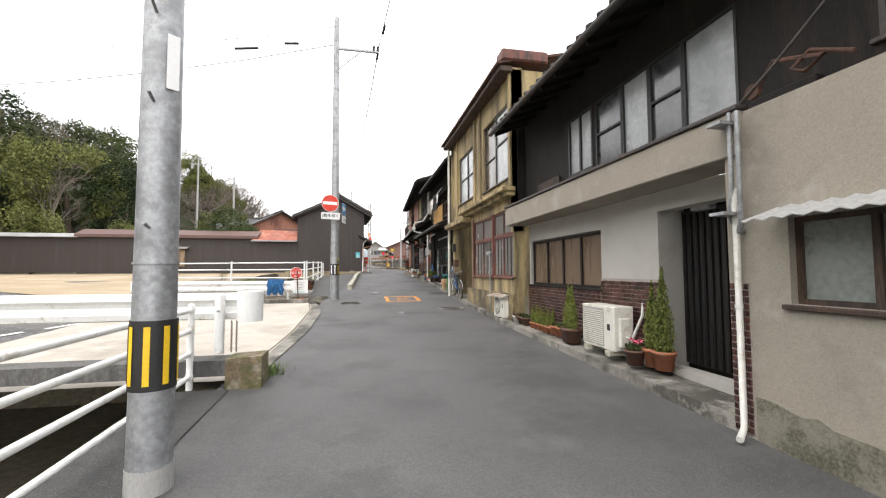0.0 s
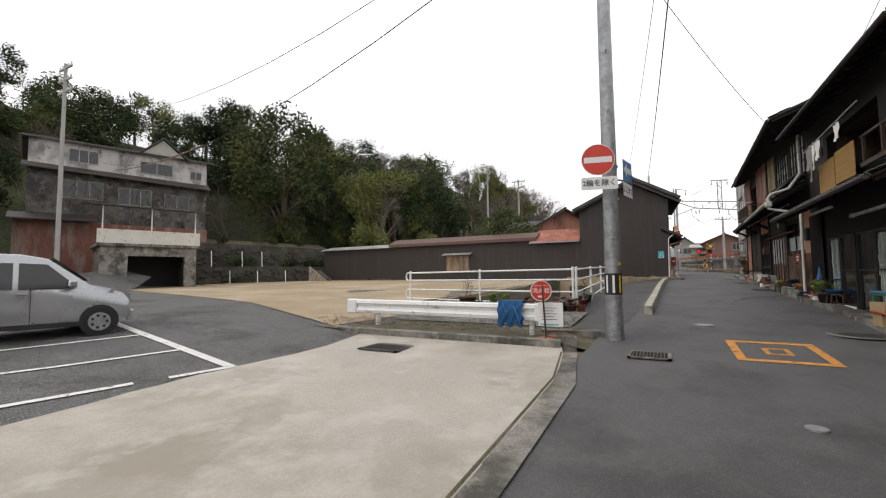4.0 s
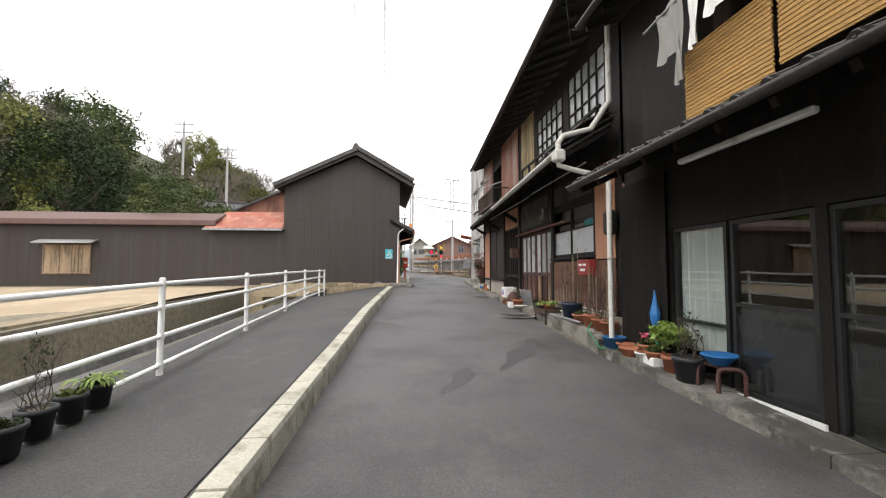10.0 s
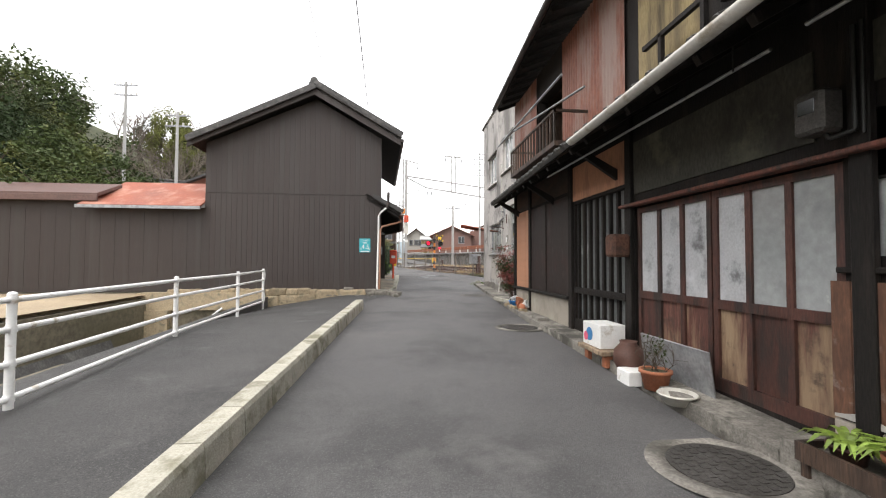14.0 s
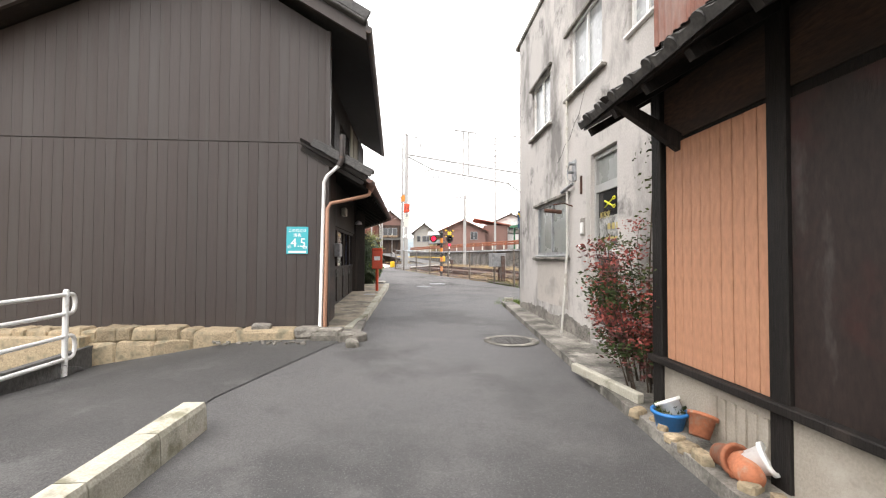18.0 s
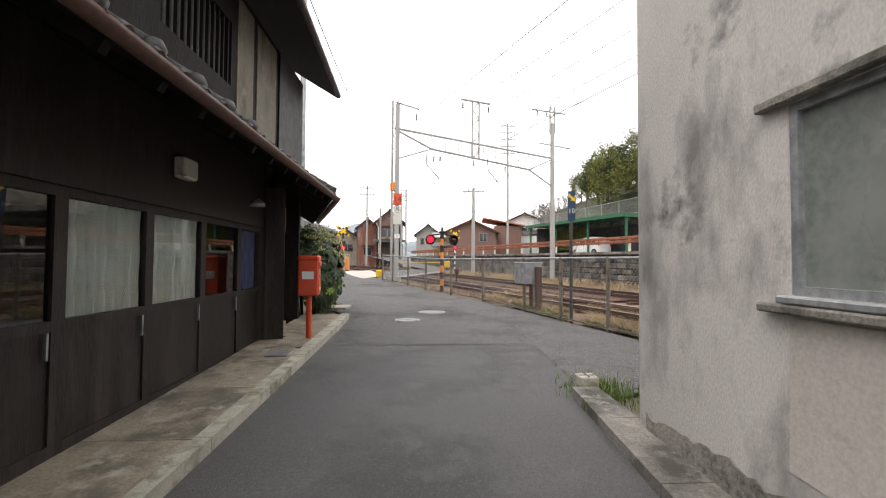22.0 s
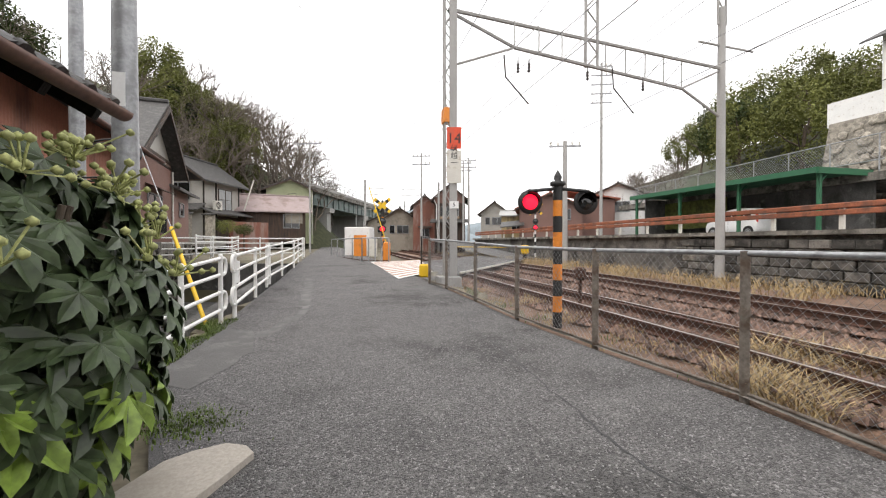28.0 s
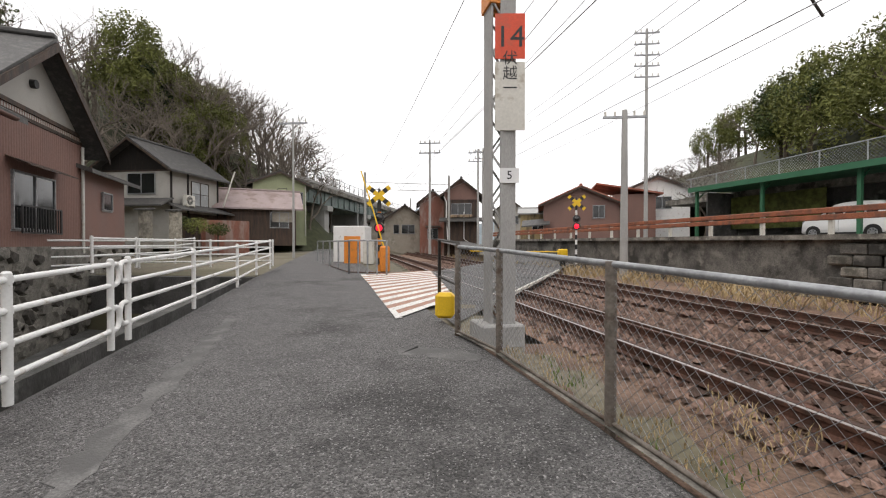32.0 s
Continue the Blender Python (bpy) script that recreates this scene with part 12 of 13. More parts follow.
def simple_house(x, y, z, yaw, w, depth, h, roof_h, wall_mat, roof_mat, label, windows=(), gable_front=True, over=0.5, upper_mat=None, split=None, base=0.0):
    """A house whose front is w wide at (x, y), with its ridge running back from a gable front or along it."""
    t = thing("house", label, "house", (x, y, z))
    m = face_to(x, y, yaw) @ Matrix.Translation((0, 0, z))
    hw = w / 2
    body = Shape(m)
    if gable_front:
        body.plate([(-hw, 0, -1), (hw, 0, -1), (hw, 0, h), (0, 0, h + roof_h), (-hw, 0, h)], (0, -depth, 0))
    else:
        body.box(-hw, hw, -depth, 0, -1, h)
        for u in (-hw, hw - 0.1):
            body.plate([(u, 0, h), (u, -depth, h), (u, -depth / 2, h + roof_h)], (0.1, 0, 0))
    part("wall", body, wall_mat, t)
    if gable_front:
        for sg in (-1, 1):
            e = sg * (hw + over)
            k = over * roof_h / hw
            part("roof", Shape(m).plate([(e, over, h - k), (0, over, h + roof_h), (0, -depth - over, h + roof_h), (e, -depth - over, h - k)], (0, 0, 0.14)), roof_mat, t)
            part("verge_board", Shape(m).plate([(e, over + 0.02, h - k - 0.12), (0, over + 0.02, h + roof_h - 0.12), (0, over + 0.02, h + roof_h + 0.04), (e, over + 0.02, h - k + 0.04)], (0, 0.03, 0)), M["wood_dark"], t)
    else:
        for a, b in ((over, -depth / 2), (-depth - over, -depth / 2)):
            k = over * roof_h / (depth / 2)
            part("roof", Shape(m).plate([(-hw - over, a, h - k), (hw + over, a, h - k), (hw + over, b, h + roof_h), (-hw - over, b, h + roof_h)], (0, 0, 0.14)), roof_mat, t)
    part("ridge", Shape(m).box(-0.12, 0.12, -depth - over, over, h + roof_h + 0.1, h + roof_h + 0.26, 0.04) if gable_front else Shape(m).box(-hw - over, hw + over, -depth / 2 - 0.12, -depth / 2 + 0.12, h + roof_h + 0.1, h + roof_h + 0.26, 0.04), roof_mat, t)
    if split:
        part("upper_face", Shape(m).plate([(-hw, 0.002, split), (hw, 0.002, split), (hw, 0.002, h), (0, 0.002, h + roof_h - 0.02), (-hw, 0.002, h)] if gable_front else [(-hw, 0.002, split), (hw, 0.002, split), (hw, 0.002, h), (-hw, 0.002, h)], (0, 0.03, 0)), upper_mat, t)
        part("belt_board", Shape(m).box(-hw, hw, 0, 0.06, split - 0.08, split + 0.02), M["wood_dark"], t)
    for u0, u1, z0, z1, cols, hood in windows:
        window(t, m, u0, u1, z0, z1, cols, 1, M["galv"], M["dark_glass"], d=0.06)
        if hood:
            part("window_hood", Shape(m).plate([(u0 - 0.25, 0.0, z1 + 0.3), (u1 + 0.25, 0.0, z1 + 0.3), (u1 + 0.25, 0.55, z1 + 0.08), (u0 - 0.25, 0.55, z1 + 0.08)], (0, 0, 0.04)), M["wood_dark"], t)
    if base:
        part("footing", Shape(m).box(-hw - 0.1, hw + 0.1, -depth, 0.1, -base, 0.25), M["stone_grey"], t)
    return t, m


# houses across the stream at the end of the walk (fronts look along about 23 degrees)
hb1, m1 = simple_house(-7.97, 57.27, 2.0, 26, 9.1, 7, 4.65, 1.9, M["salmon_clad"], M["tile"], "salmon corrugated house beside the stream", [(-2.07, -0.2, 1.28, 2.28, 2, False)], False, 0.85, base=2.4)
part("window_hood", Shape(m1).plate([(-2.7, 0.03, 2.55), (1.5, 0.03, 2.5), (1.5, 0.55, 2.33), (-2.7, 0.55, 2.38)], (0, 0, 0.04)), M["wood_dark"], hb1)
part("corrugated_face", ribbed(m1, -4.55, 4.55, 0.3, 4.6, 0.03, 0.11, 0.014), M["salmon_clad"], hb1)
downpipe(hb1, [(-4.45, 0.1, 4.4), (-4.45, 0.1, 0.0)], 0.045, M["pvc"], m1)
gutter(hb1, m1, -4.75, 4.75, 0.93, 4.2, r=0.08, material=M["gutter_brown"])
hb2, m2 = simple_house(-11.3, 63.95, 3.05, 26, 5.8, 8, 3.75, 2.2, M["brown_clad"], M["tile"], "brown corrugated gable house with white gable face", [(-1.1, 0.95, 0.7, 2.25, 2, True)], True, 0.6, M["mortar_pale"], 3.74, base=3.0)
part("corrugated_face", ribbed(m2, -2.9, 2.9, 0.2, 3.9, 0.03, 0.11, 0.014), M["brown_clad"], hb2)
part("guard_frame", holed(m2, -1.1, 0.9, 0.6, 1.35, 0.03, [(-1.06, 0.86, 0.64, 1.31)], 0.24), M["black"], hb2)
for i in range(15):
    part("window_bar", Shape(m2).box(-1.04 + i * 0.135, -1.015 + i * 0.135, 0.21, 0.24, 0.64, 1.31), M["black"], hb2)
part("vent", Shape(m2).cyl((0.0, 0.03, 4.75), (0.0, 0.16, 4.75), 0.12, n=12), M["black"], hb2)
part("verge_face", Shape(m2).plate([(-3.4, 0.62, 3.25), (0.0, 0.62, 5.72), (0.0, 0.62, 5.95), (-3.4, 0.62, 3.48)], (0, 0.04, 0)), M["wood_dark"], hb2)
part("verge_face", Shape(m2).plate([(3.4, 0.62, 3.25), (0.0, 0.62, 5.72), (0.0, 0.62, 5.95), (3.4, 0.62, 3.48)], (0, 0.04, 0)), M["wood_dark"], hb2)
part("apex_board", Shape(m2).box(-2.9, 2.9, 0.03, 0.08, 3.9, 4.02), M["wood_dark"], hb2)
downpipe(hb2, [(-2.8, 0.1, 3.6), (-2.8, 0.1, 0.0)], 0.045, M["pvc"], m2)
hb3, m3 = simple_house(-13.5, 68.4, 3.05, 26, 3.9, 6, 2.9, 1.0, M["brown_clad"], M["tile"], "small brown clad annex beside the gable house", [(-0.5, 0.4, 1.6, 2.3, 1, False)], False, 0.5, base=3.0)
hb4, m4 = simple_house(-24.2, 81.5, 4.0, -90, 5.4, 5.4, 5.0, 1.9, M["mortar_pale"], M["tile"], "old two-storey house with black gable boards and grey tiled roof", [(-1.6, 0.6, 3.0, 4.5, 2, False)], True, 0.7, M["wood_black"], 4.7)
part("lower_eave", Shape(m4).plate([(-3.0, 1.2, 2.0), (3.2, 1.2, 2.0), (3.2, 0.0, 2.6), (-3.0, 0.0, 2.6)], (0, 0, 0.1)), M["tile"], hb4)
E4 = facing_east(-21.5)
window(hb4, E4, -85.6, -83.6, 6.3, 8.2, 2, 2, M["wood_dark"], M["frosted"], d=0.06)
for u in (-86.8, -83.3, -81.6):
    part("timber_post", Shape(E4).box(u - 0.08, u + 0.08, 0.0, 0.05, 4.2, 9.0), M["wood_black"], hb4)
part("side_eave", Shape(E4).plate([(-87.2, 1.3, 5.75), (-81.0, 1.3, 5.75), (-81.0, 0.0, 6.25), (-87.2, 0.0, 6.25)], (0, 0, 0.1)), M["tile"], hb4)
part("lower_front", Shape(E4).box(-86.9, -81.5, 0.0, 0.04, 3.5, 5.7), M["wood_dark"], hb4)
air_conditioner((-20.95, 82.7, 6.1), 90, "white air conditioner on the lower eave roof", (0.9, 0.34, 0.8))
gp = thing("garden_gate", "pale stone gate posts with a dark tiled cap", "gate", (-19.4, 79.4, 3.6))
for x, y in ((-19.4, 79.4), (-20.6, 78.3)):
    part("gate_post", Shape().box(x - 0.3, x + 0.3, y - 0.25, y + 0.25, 2.6, 5.5, 0.03), M["stone_pale"], gp)
    part("cap", Shape().plate([(x - 0.45, y - 0.4, 5.5), (x + 0.45, y - 0.4, 5.5), (x + 0.35, y + 0.35, 5.62), (x - 0.35, y + 0.35, 5.62)], (0, 0, 0.1)), M["tile"], gp)
solo("brick_wall", Shape().plate([(-19.0, 81.4, 2.6), (-16.9, 83.9, 2.6), (-16.9, 83.9, 5.1), (-19.0, 81.4, 5.1)], (-0.2, 0.15, 0)), M["red_clad"], "low red-brown garden wall", "wall", kind="structure")
gsh = rng_of(84)
for k, (x, y, z, r) in enumerate(((-18.6, 80.4, 4.6, 1.0), (-17.6, 81.2, 4.4, 0.8), (-19.9, 80.6, 4.9, 0.7))):
    bush = thing("shrub", "clipped olive garden shrub behind the railings", "shrub", (x, y, z - 1.5))
    part("foliage", leaf_cloud(Shape(), (x, y, z), (r, r, r * 0.6), 900, 0.07, gsh), M["leaf_bamboo"] if k == 0 else M["leaf"], bush)
    part("stem", Shape().cyl((x, y, z - 2.2), (x, y, z), 0.06, n=6), M["bark"], bush)
hb5, m5 = simple_house(-18.8, 88.3, 4.2, -60, 6.4, 5, 2.5, 1.5, M["wood_dark"], M["pink_tin"], "low dark wooden shed with pinkish grey metal roof", [(-2.6, -1.0, 0.6, 2.0, 2, False)], False, 0.6)
part("pale_board", Shape(m5).box(-2.9, -1.2, 0.03, 0.06, 1.1, 2.3), M["mortar"], hb5)
part("leaning_pole", Shape(m5).cyl((2.6, 0.9, 2.2), (1.7, 1.0, 5.2), 0.06, n=8), M["cream"], hb5)
hb6, m6 = simple_house(-19.4, 93.5, 4.2, -61, 5.0, 7, 5.2, 1.1, M["green_wall"], M["tile"], "pale green plaster two-storey house", [(-2.2, -1.4, 3.2, 4.4, 2, False), (1.3, 1.9, 3.9, 4.3, 1, False)], True, 0.5)
part("iron_bracket", Shape(m6).tube([(0.4, 0.02, 4.2), (0.2, 0.5, 4.6), (-0.6, 0.5, 4.7), (-0.7, 0.02, 4.3)], 0.03, 6), M["iron"], hb6)
downpipe(hb6, [(-2.4, 0.08, 5.0), (-2.4, 0.08, 0.0)], 0.05, M["pvc"], m6)
hb7, m7 = simple_house(-1.55, 98.5, 2.9, -88, 3.7, 7, 5.9, 1.5, M["wood_dark"], M["tile"], "dark brown wooden two-storey house past the crossing", [(-1.1, 1.1, 3.6, 4.8, 3, False)], True, 0.5, M["brown_clad"], 5.2)
part("lower_eave", Shape(m7).plate([(-2.3, 1.0, 2.8), (2.3, 1.0, 2.8), (2.3, 0.0, 3.2), (-2.3, 0.0, 3.2)], (0, 0, 0.1)), M["tile"], hb7)
part("balcony_board", Shape(m7).box(-1.2, 1.3, 0.0, 0.3, 3.3, 3.6), M["wood_old"], hb7)
downpipe(hb7, [(1.9, 0.1, 5.6), (1.6, 0.1, 5.0), (1.6, 0.1, 3.2), (1.4, 0.1, 0.4)], 0.06, M["white"], m7)
downpipe(hb7, [(-0.3, 0.12, 3.9), (-0.3, 0.12, 1.0), (-0.9, 0.12, 0.5)], 0.05, M["white"], m7)
hb8, m8 = simple_house(-4.9, 100.5, 2.9, -80, 2.9, 6, 5.2, 1.2, M["red_clad"], M["tile"], "narrow red-brown clad house beside the wooden house", [(-0.6, 0.6, 1.0, 2.2, 2, True)], True, 0.4)
for x, y, z, yaw, w, h, rf, wall, roof, label in (
        (-8.8, 104, 3.0, -80, 5, 3.4, 1.6, "mortar", "tile", "grey plaster house with tiled roof far along"),
        (-7.0, 112, 3.0, -85, 4, 4.6, 1.4, "wood_dark", "tile", "dark timber house far along the lane"),
        (4.3, 112, 3.5, -95, 4.2, 4.4, 1.6, "mortar_pale", "tile", "white house with blue-grey roof past the railway"),
        (-13.5, 116, 3.0, -75, 6, 3.8, 1.5, "mortar", "tile", "pale house far along the lane"),
        (17.2, 95, 3.8, -105, 5.4, 4.7, 1.2, "white", "tile", "white walled house behind the carport")):
    simple_house(x, y, z, yaw, w, 7, h, rf, M[wall], M[roof], label, [(-1.2, 0.4, h - 1.8, h - 0.7, 2, False), (0.7, 1.4, h - 1.8, h - 0.7, 1, False)], True)
bh, mb = simple_house(9.3, 91.0, 3.4, -97, 6.2, 9, 3.5, 1.4, M["brown_clad"], M["red_roof"], "broad brown house with an orange-brown roof", [(-2.0, -1.0, 2.2, 3.3, 2, False)], True, 0.5)
part("rear_wing", Shape(mb).box(-6.5, -3.1, -7.0, -2.0, -1.0, 4.4), M["brown_clad"], bh)
part("rear_roof", Shape(mb).plate([(-7.0, -1.5, 4.3), (-1.5, -1.5, 5.3), (-1.5, -7.5, 5.3), (-7.0, -7.5, 4.3)], (0, 0, 0.14)), M["red_roof"], bh)
part("side_eave", Shape(mb).plate([(2.6, 1.1, 1.6), (5.0, 1.1, 1.4), (5.0, -1.0, 2.0), (2.6, -1.0, 2.2)], (0, 0, 0.1)), M["tile"], bh)
simple_house(6.2, 98, 3.5, -95, 3.0, 6, 3.0, 0.7, M["yellow_plaster"], M["tin"], "small yellowish house beyond the tracks", [(-0.9, 0.3, 1.2, 2.2, 2, False)], False, 0.3)
g = rng_of(83)
base_stones = []
for k in range(5):
    s = Shape()
    n = g.choice((5, 6, 7))
    pts = [(0.24 * g.uniform(0.8, 1.25) * math.cos(6.28 * i / n), 0.19 * g.uniform(0.8, 1.25) * math.sin(6.28 * i / n)) for i in range(n)]
    s.add([(a, 0.0, b) for a, b in pts] + [(a * 0.72, 0.09, b * 0.72) for a, b in pts], [list(range(n, 2 * n))] + [(i, (i + 1) % n, n + (i + 1) % n, n + i) for i in range(n)])
    base_stones.append(s.mesh("stone", M["stone_dark"] if k % 2 else M["stone_grey"]))
for house_, frame_, half, low in ((hb1, m1, 4.5, -2.0), (hb2, m2, 2.9, -2.6), (hb3, m3, 1.9, -2.6)):
    for _ in range(75):
        piece("stone", base_stones[g.randrange(5)], house_, frame_ @ Matrix.Translation((g.uniform(-half, half), 0.1, g.uniform(low, 0.1))) @ Euler((0, g.uniform(-0.5, 0.5), 0)).to_matrix().to_4x4())
# white house on a high stone wall above the railway
sw = thing("stone_wall", "high pale rubble stone wall below a white house", "stone wall", tuple(RAIL @ Vector((50, 50, 4))), kind="structure")
part("wall_core", Shape(RAIL).plate([(49.8, 28, 3.0), (49.8, 66.4, 3.0), (51.6, 66.4, 11.6), (51.6, 28, 11.4)], (1.5, 0, 0)), M["stone_pale"], sw)
part("garden_wall", Shape(RAIL).box(51.7, 51.95, 28, 66.6, 11.4, 13.1), M["white"], sw, "white rendered garden wall on top")
g = rng_of(81)
msh = []
for k in range(5):
    s = Shape()
    n = g.choice((5, 6, 7))
    pts = [(0.36 * g.uniform(0.8, 1.2) * math.cos(6.28 * i / n), 0.3 * g.uniform(0.8, 1.2) * math.sin(6.28 * i / n)) for i in range(n)]
    s.add([(-0.12, a, b) for a, b in pts] + [(-0.2, a * 0.7, b * 0.7) for a, b in pts], [list(range(n, 2 * n))[::-1]] + [(i, n + i, n + (i + 1) % n, (i + 1) % n) for i in range(n)])
    msh.append(s.mesh("stone", M["stone_pale"]))
for i in range(290):
    t, q = g.uniform(44, 66.1), 0.3 + 0.67 * g.random()
    p = Vector((49.8 + 1.8 * q, t, 3.0 + q * 8.5))
    piece("stone", msh[i % 5], sw, RAIL @ Matrix.Translation(p) @ Euler((g.uniform(0, 6.3), 0.24, 0)).to_matrix().to_4x4())
wh, m9 = simple_house(32.6, 77.6, 12.0, 199.3, 7.4, 8, 6.4, 2.0, M["white"], M["tile"], "white plastered house high above the stone wall",
                      [(1.6, 3.2, 4.3, 5.6, 2, True), (1.6, 3.2, 1.6, 2.8, 2, True), (-1.6, 0.6, 4.2, 5.8, 2, False), (-3.2, -2.0, 1.6, 2.8, 2, True)], False, 0.9)
part("balcony", Shape(m9).box(-2.2, 1.2, 0.0, 1.1, 3.6, 3.75).box(-2.2, 1.2, 1.0, 1.06, 3.75, 4.6), M["white"], wh)
# overpass
ov = thing("overpass", "grey-green steel girder overpass across the valley", "overpass", (-20, 118, 6))
OV = Matrix(((0.0175, -0.9998, 0, -19.7), (0.9998, 0.0175, 0, 97.0), (0, 0, 1, 0), (0, 0, 0, 1)))
part("girder", Shape(OV).box(0, 62, -0.05, 0.3, 8.3, 9.9).box(0, 62, -0.2, 0.4, 8.25, 8.33).box(0, 62, 6.5, 6.8, 8.3, 9.9), M["girder"], ov)
for k in range(26):
    part("web_plate", Shape(OV).box(1.2 + k * 2.3, 1.3 + k * 2.3, -0.2, -0.05, 8.33, 9.9), M["girder"], ov)
part("deck", Shape(OV).box(0, 62, -0.6, 7.4, 9.9, 10.5, 0.03), M["old_concrete"], ov)
part("kerb_beam", Shape(OV).box(0, 62, -0.65, -0.35, 10.5, 10.85), M["pole"], ov)
for u in (9, 26, 43, 59):
    part("pier", Shape(OV).box(u - 0.7, u + 0.7, 0.0, 6.5, -2.0, 7.6).box(u - 0.9, u + 0.9, -0.5, 7.2, 7.6, 8.25), M["pole"], ov)
for z in (11.4, 12.0):
    part("parapet_rail", Shape(OV).box(0, 62, -0.5, -0.44, z, z + 0.06), M["galv"], ov)
for k in range(31):
    part("fence_post", Shape(OV).box(k * 2.0 + 0.3, k * 2.0 + 0.38, -0.5, -0.42, 10.85, 12.05), M["galv"], ov)


# ---- distant poles ----
def far_pole(x, y, z, h, arms, label, r=0.15):
    t = thing("utility_pole", label, "utility pole", (x, y, z), "far utility poles")
    part("pole", Shape().cyl((x, y, z - 0.5), (x, y, z + h), r, r * 0.65, n=10), M["pole"], t)
    for k in range(arms):
        zz = z + h - 0.3 - k * 0.8
        part("cross_arm", Shape().box(x - 0.9, x + 0.9, y - 0.05, y + 0.05, zz - 0.05, zz + 0.05), M["galv"], t)
        for dx in (-0.8, -0.4, 0.4, 0.8):
            part("insulator", Shape().cyl((x + dx, y, zz + 0.05), (x + dx, y, zz + 0.25), 0.05, n=6), M["cream"], t)
    return t


far_pole(-34.0, 18.8, 0.9, 15.0, 3, "concrete utility pole with insulators and transformer")
far_pole(12.84, 85.76, 3.8, 15.3, 5, "tall concrete pole with many cross arms")
far_pole(*(RAIL @ Vector((30.56, 65.9, 2.2))), 6.9, 1, "low concrete pole with one short arm", 0.18)
far_pole(*(RAIL @ Vector((33, 92, 3.4))), 10, 2, "distant utility pole beyond the crossing")
far_pole(-16.0, 58.0, 3, 11, 2, "distant utility pole above the roofs")
far_pole(-21.0, 60.0, 5, 12, 2, "distant utility pole among the trees")
far_pole(-10.5, 78, 3, 8, 1, "leaning thin pole beside the houses", 0.08)
far_pole(-3.5, 88, 3, 9, 2, "railway side pole with arms", 0.12)
far_pole(0.4, 92, 3, 9, 2, "railway side pole with arms", 0.12)
for k, (t, z) in enumerate(((92, 8.2), (118, 8.6))):
    pt = thing("catenary_portal", "distant grey catenary portal", "catenary portal", tuple(RAIL @ Vector((24, t, 2.3))), "far portals")
    part("mast", Shape(RAIL).cyl((20.8, t, 2), (20.8, t, z + 2.2), 0.13, n=8), M["pole"], pt)
    part("mast", Shape(RAIL).cyl((29.3, t, 2), (29.3, t, z + 2.2), 0.13, n=8), M["pole"], pt)
    part("beam", lattice(Shape(RAIL), (20.8, t, z + 0.9), (29.3, t, z + 0.9), 0.7, 14, 0.02, (0, 0, 1)), M["pole"], pt)

# ---- houses behind the car park ----
gh, mg = simple_house(-36.5, 12.2, 3.1, 0, 7.6, 8, 5.4, 2.1, M["sage"], M["tin"], "sage green western-style house with white trim", [(-2.6, -1.4, 3.4, 4.6, 3, False), (0.2, 1.6, 1.0, 2.3, 3, False), (-2.8, -1.6, 0.9, 2.2, 2, False), (1.8, 3.0, 3.4, 4.6, 2, False)], False, 0.35)
md = mg @ Matrix.Translation((1.4, 0, 0))
part("dormer", Shape(md).plate([(-3.6, 1.6, 0.0), (-0.2, 1.6, 0.0), (-0.2, 1.6, 4.6), (-1.9, 1.6, 5.9), (-3.6, 1.6, 4.6)], (0, -1.6, 0)), M["sage"], gh)
for sg in (-1, 1):
    part("dormer_roof", Shape(md).plate([(-1.9 + sg * 2.1, 1.9, 4.4), (-1.9, 1.9, 6.0), (-1.9, -1.0, 6.0), (-1.9 + sg * 2.1, -1.0, 4.4)], (0, 0, 0.12)), M["tin"], gh)
    part("white_trim", Shape(md).plate([(-1.9 + sg * 2.1, 1.92, 4.3), (-1.9, 1.92, 5.9), (-1.9, 1.92, 6.1), (-1.9 + sg * 2.1, 1.92, 4.5)], (0, 0.05, 0)), M["white"], gh)
arch = part("arched_window", Shape(md).plate([(-2.9, 1.62, 3.2), (-0.9, 1.62, 3.2), (-0.9, 1.62, 4.0)] + [(-1.9 + math.cos(a) * 0.6, 1.62, 4.0 + 0.6 * math.sin(a)) for a in [math.pi * i / 8 for i in range(9)]] + [(-2.9, 1.62, 4.0)], (0, 0.04, 0)), M["white"], gh)
for i in range(4):
    part("pane", Shape(md).box(-2.82 + i * 0.48, -2.42 + i * 0.48, 1.662, 1.67, 3.3, 3.92), M["dark_glass"], arch)
window(gh, md, -2.6, -1.2, 0.8, 1.9, 3, 2, M["white"], M["dark_glass"], d=1.7)
bal2 = part("balcony", Shape(mg).box(2.0, 3.9, 0.0, 1.2, 2.3, 2.45).box(2.0, 3.9, 1.14, 1.2, 3.3, 3.38), M["white"], gh)
for i in range(5):
    part("balcony_cross", Shape(mg).cyl((2.05 + i * 0.38, 1.17, 2.45), (2.4 + i * 0.38, 1.17, 3.3), 0.03, n=5).cyl((2.4 + i * 0.38, 1.17, 2.45), (2.05 + i * 0.38, 1.17, 3.3), 0.03, n=5), M["white"], bal2)
stair = thing("steps", "grey concrete steps with white side rails", "steps", (-33.5, 15.5, 1.0))
for i in range(10):
    part("step", Shape().box(-34.6 - i * 0.3, -34.3 - i * 0.3, 15.2, 16.8, 0.8, 1.0 + i * 0.19), M["old_concrete"], stair)
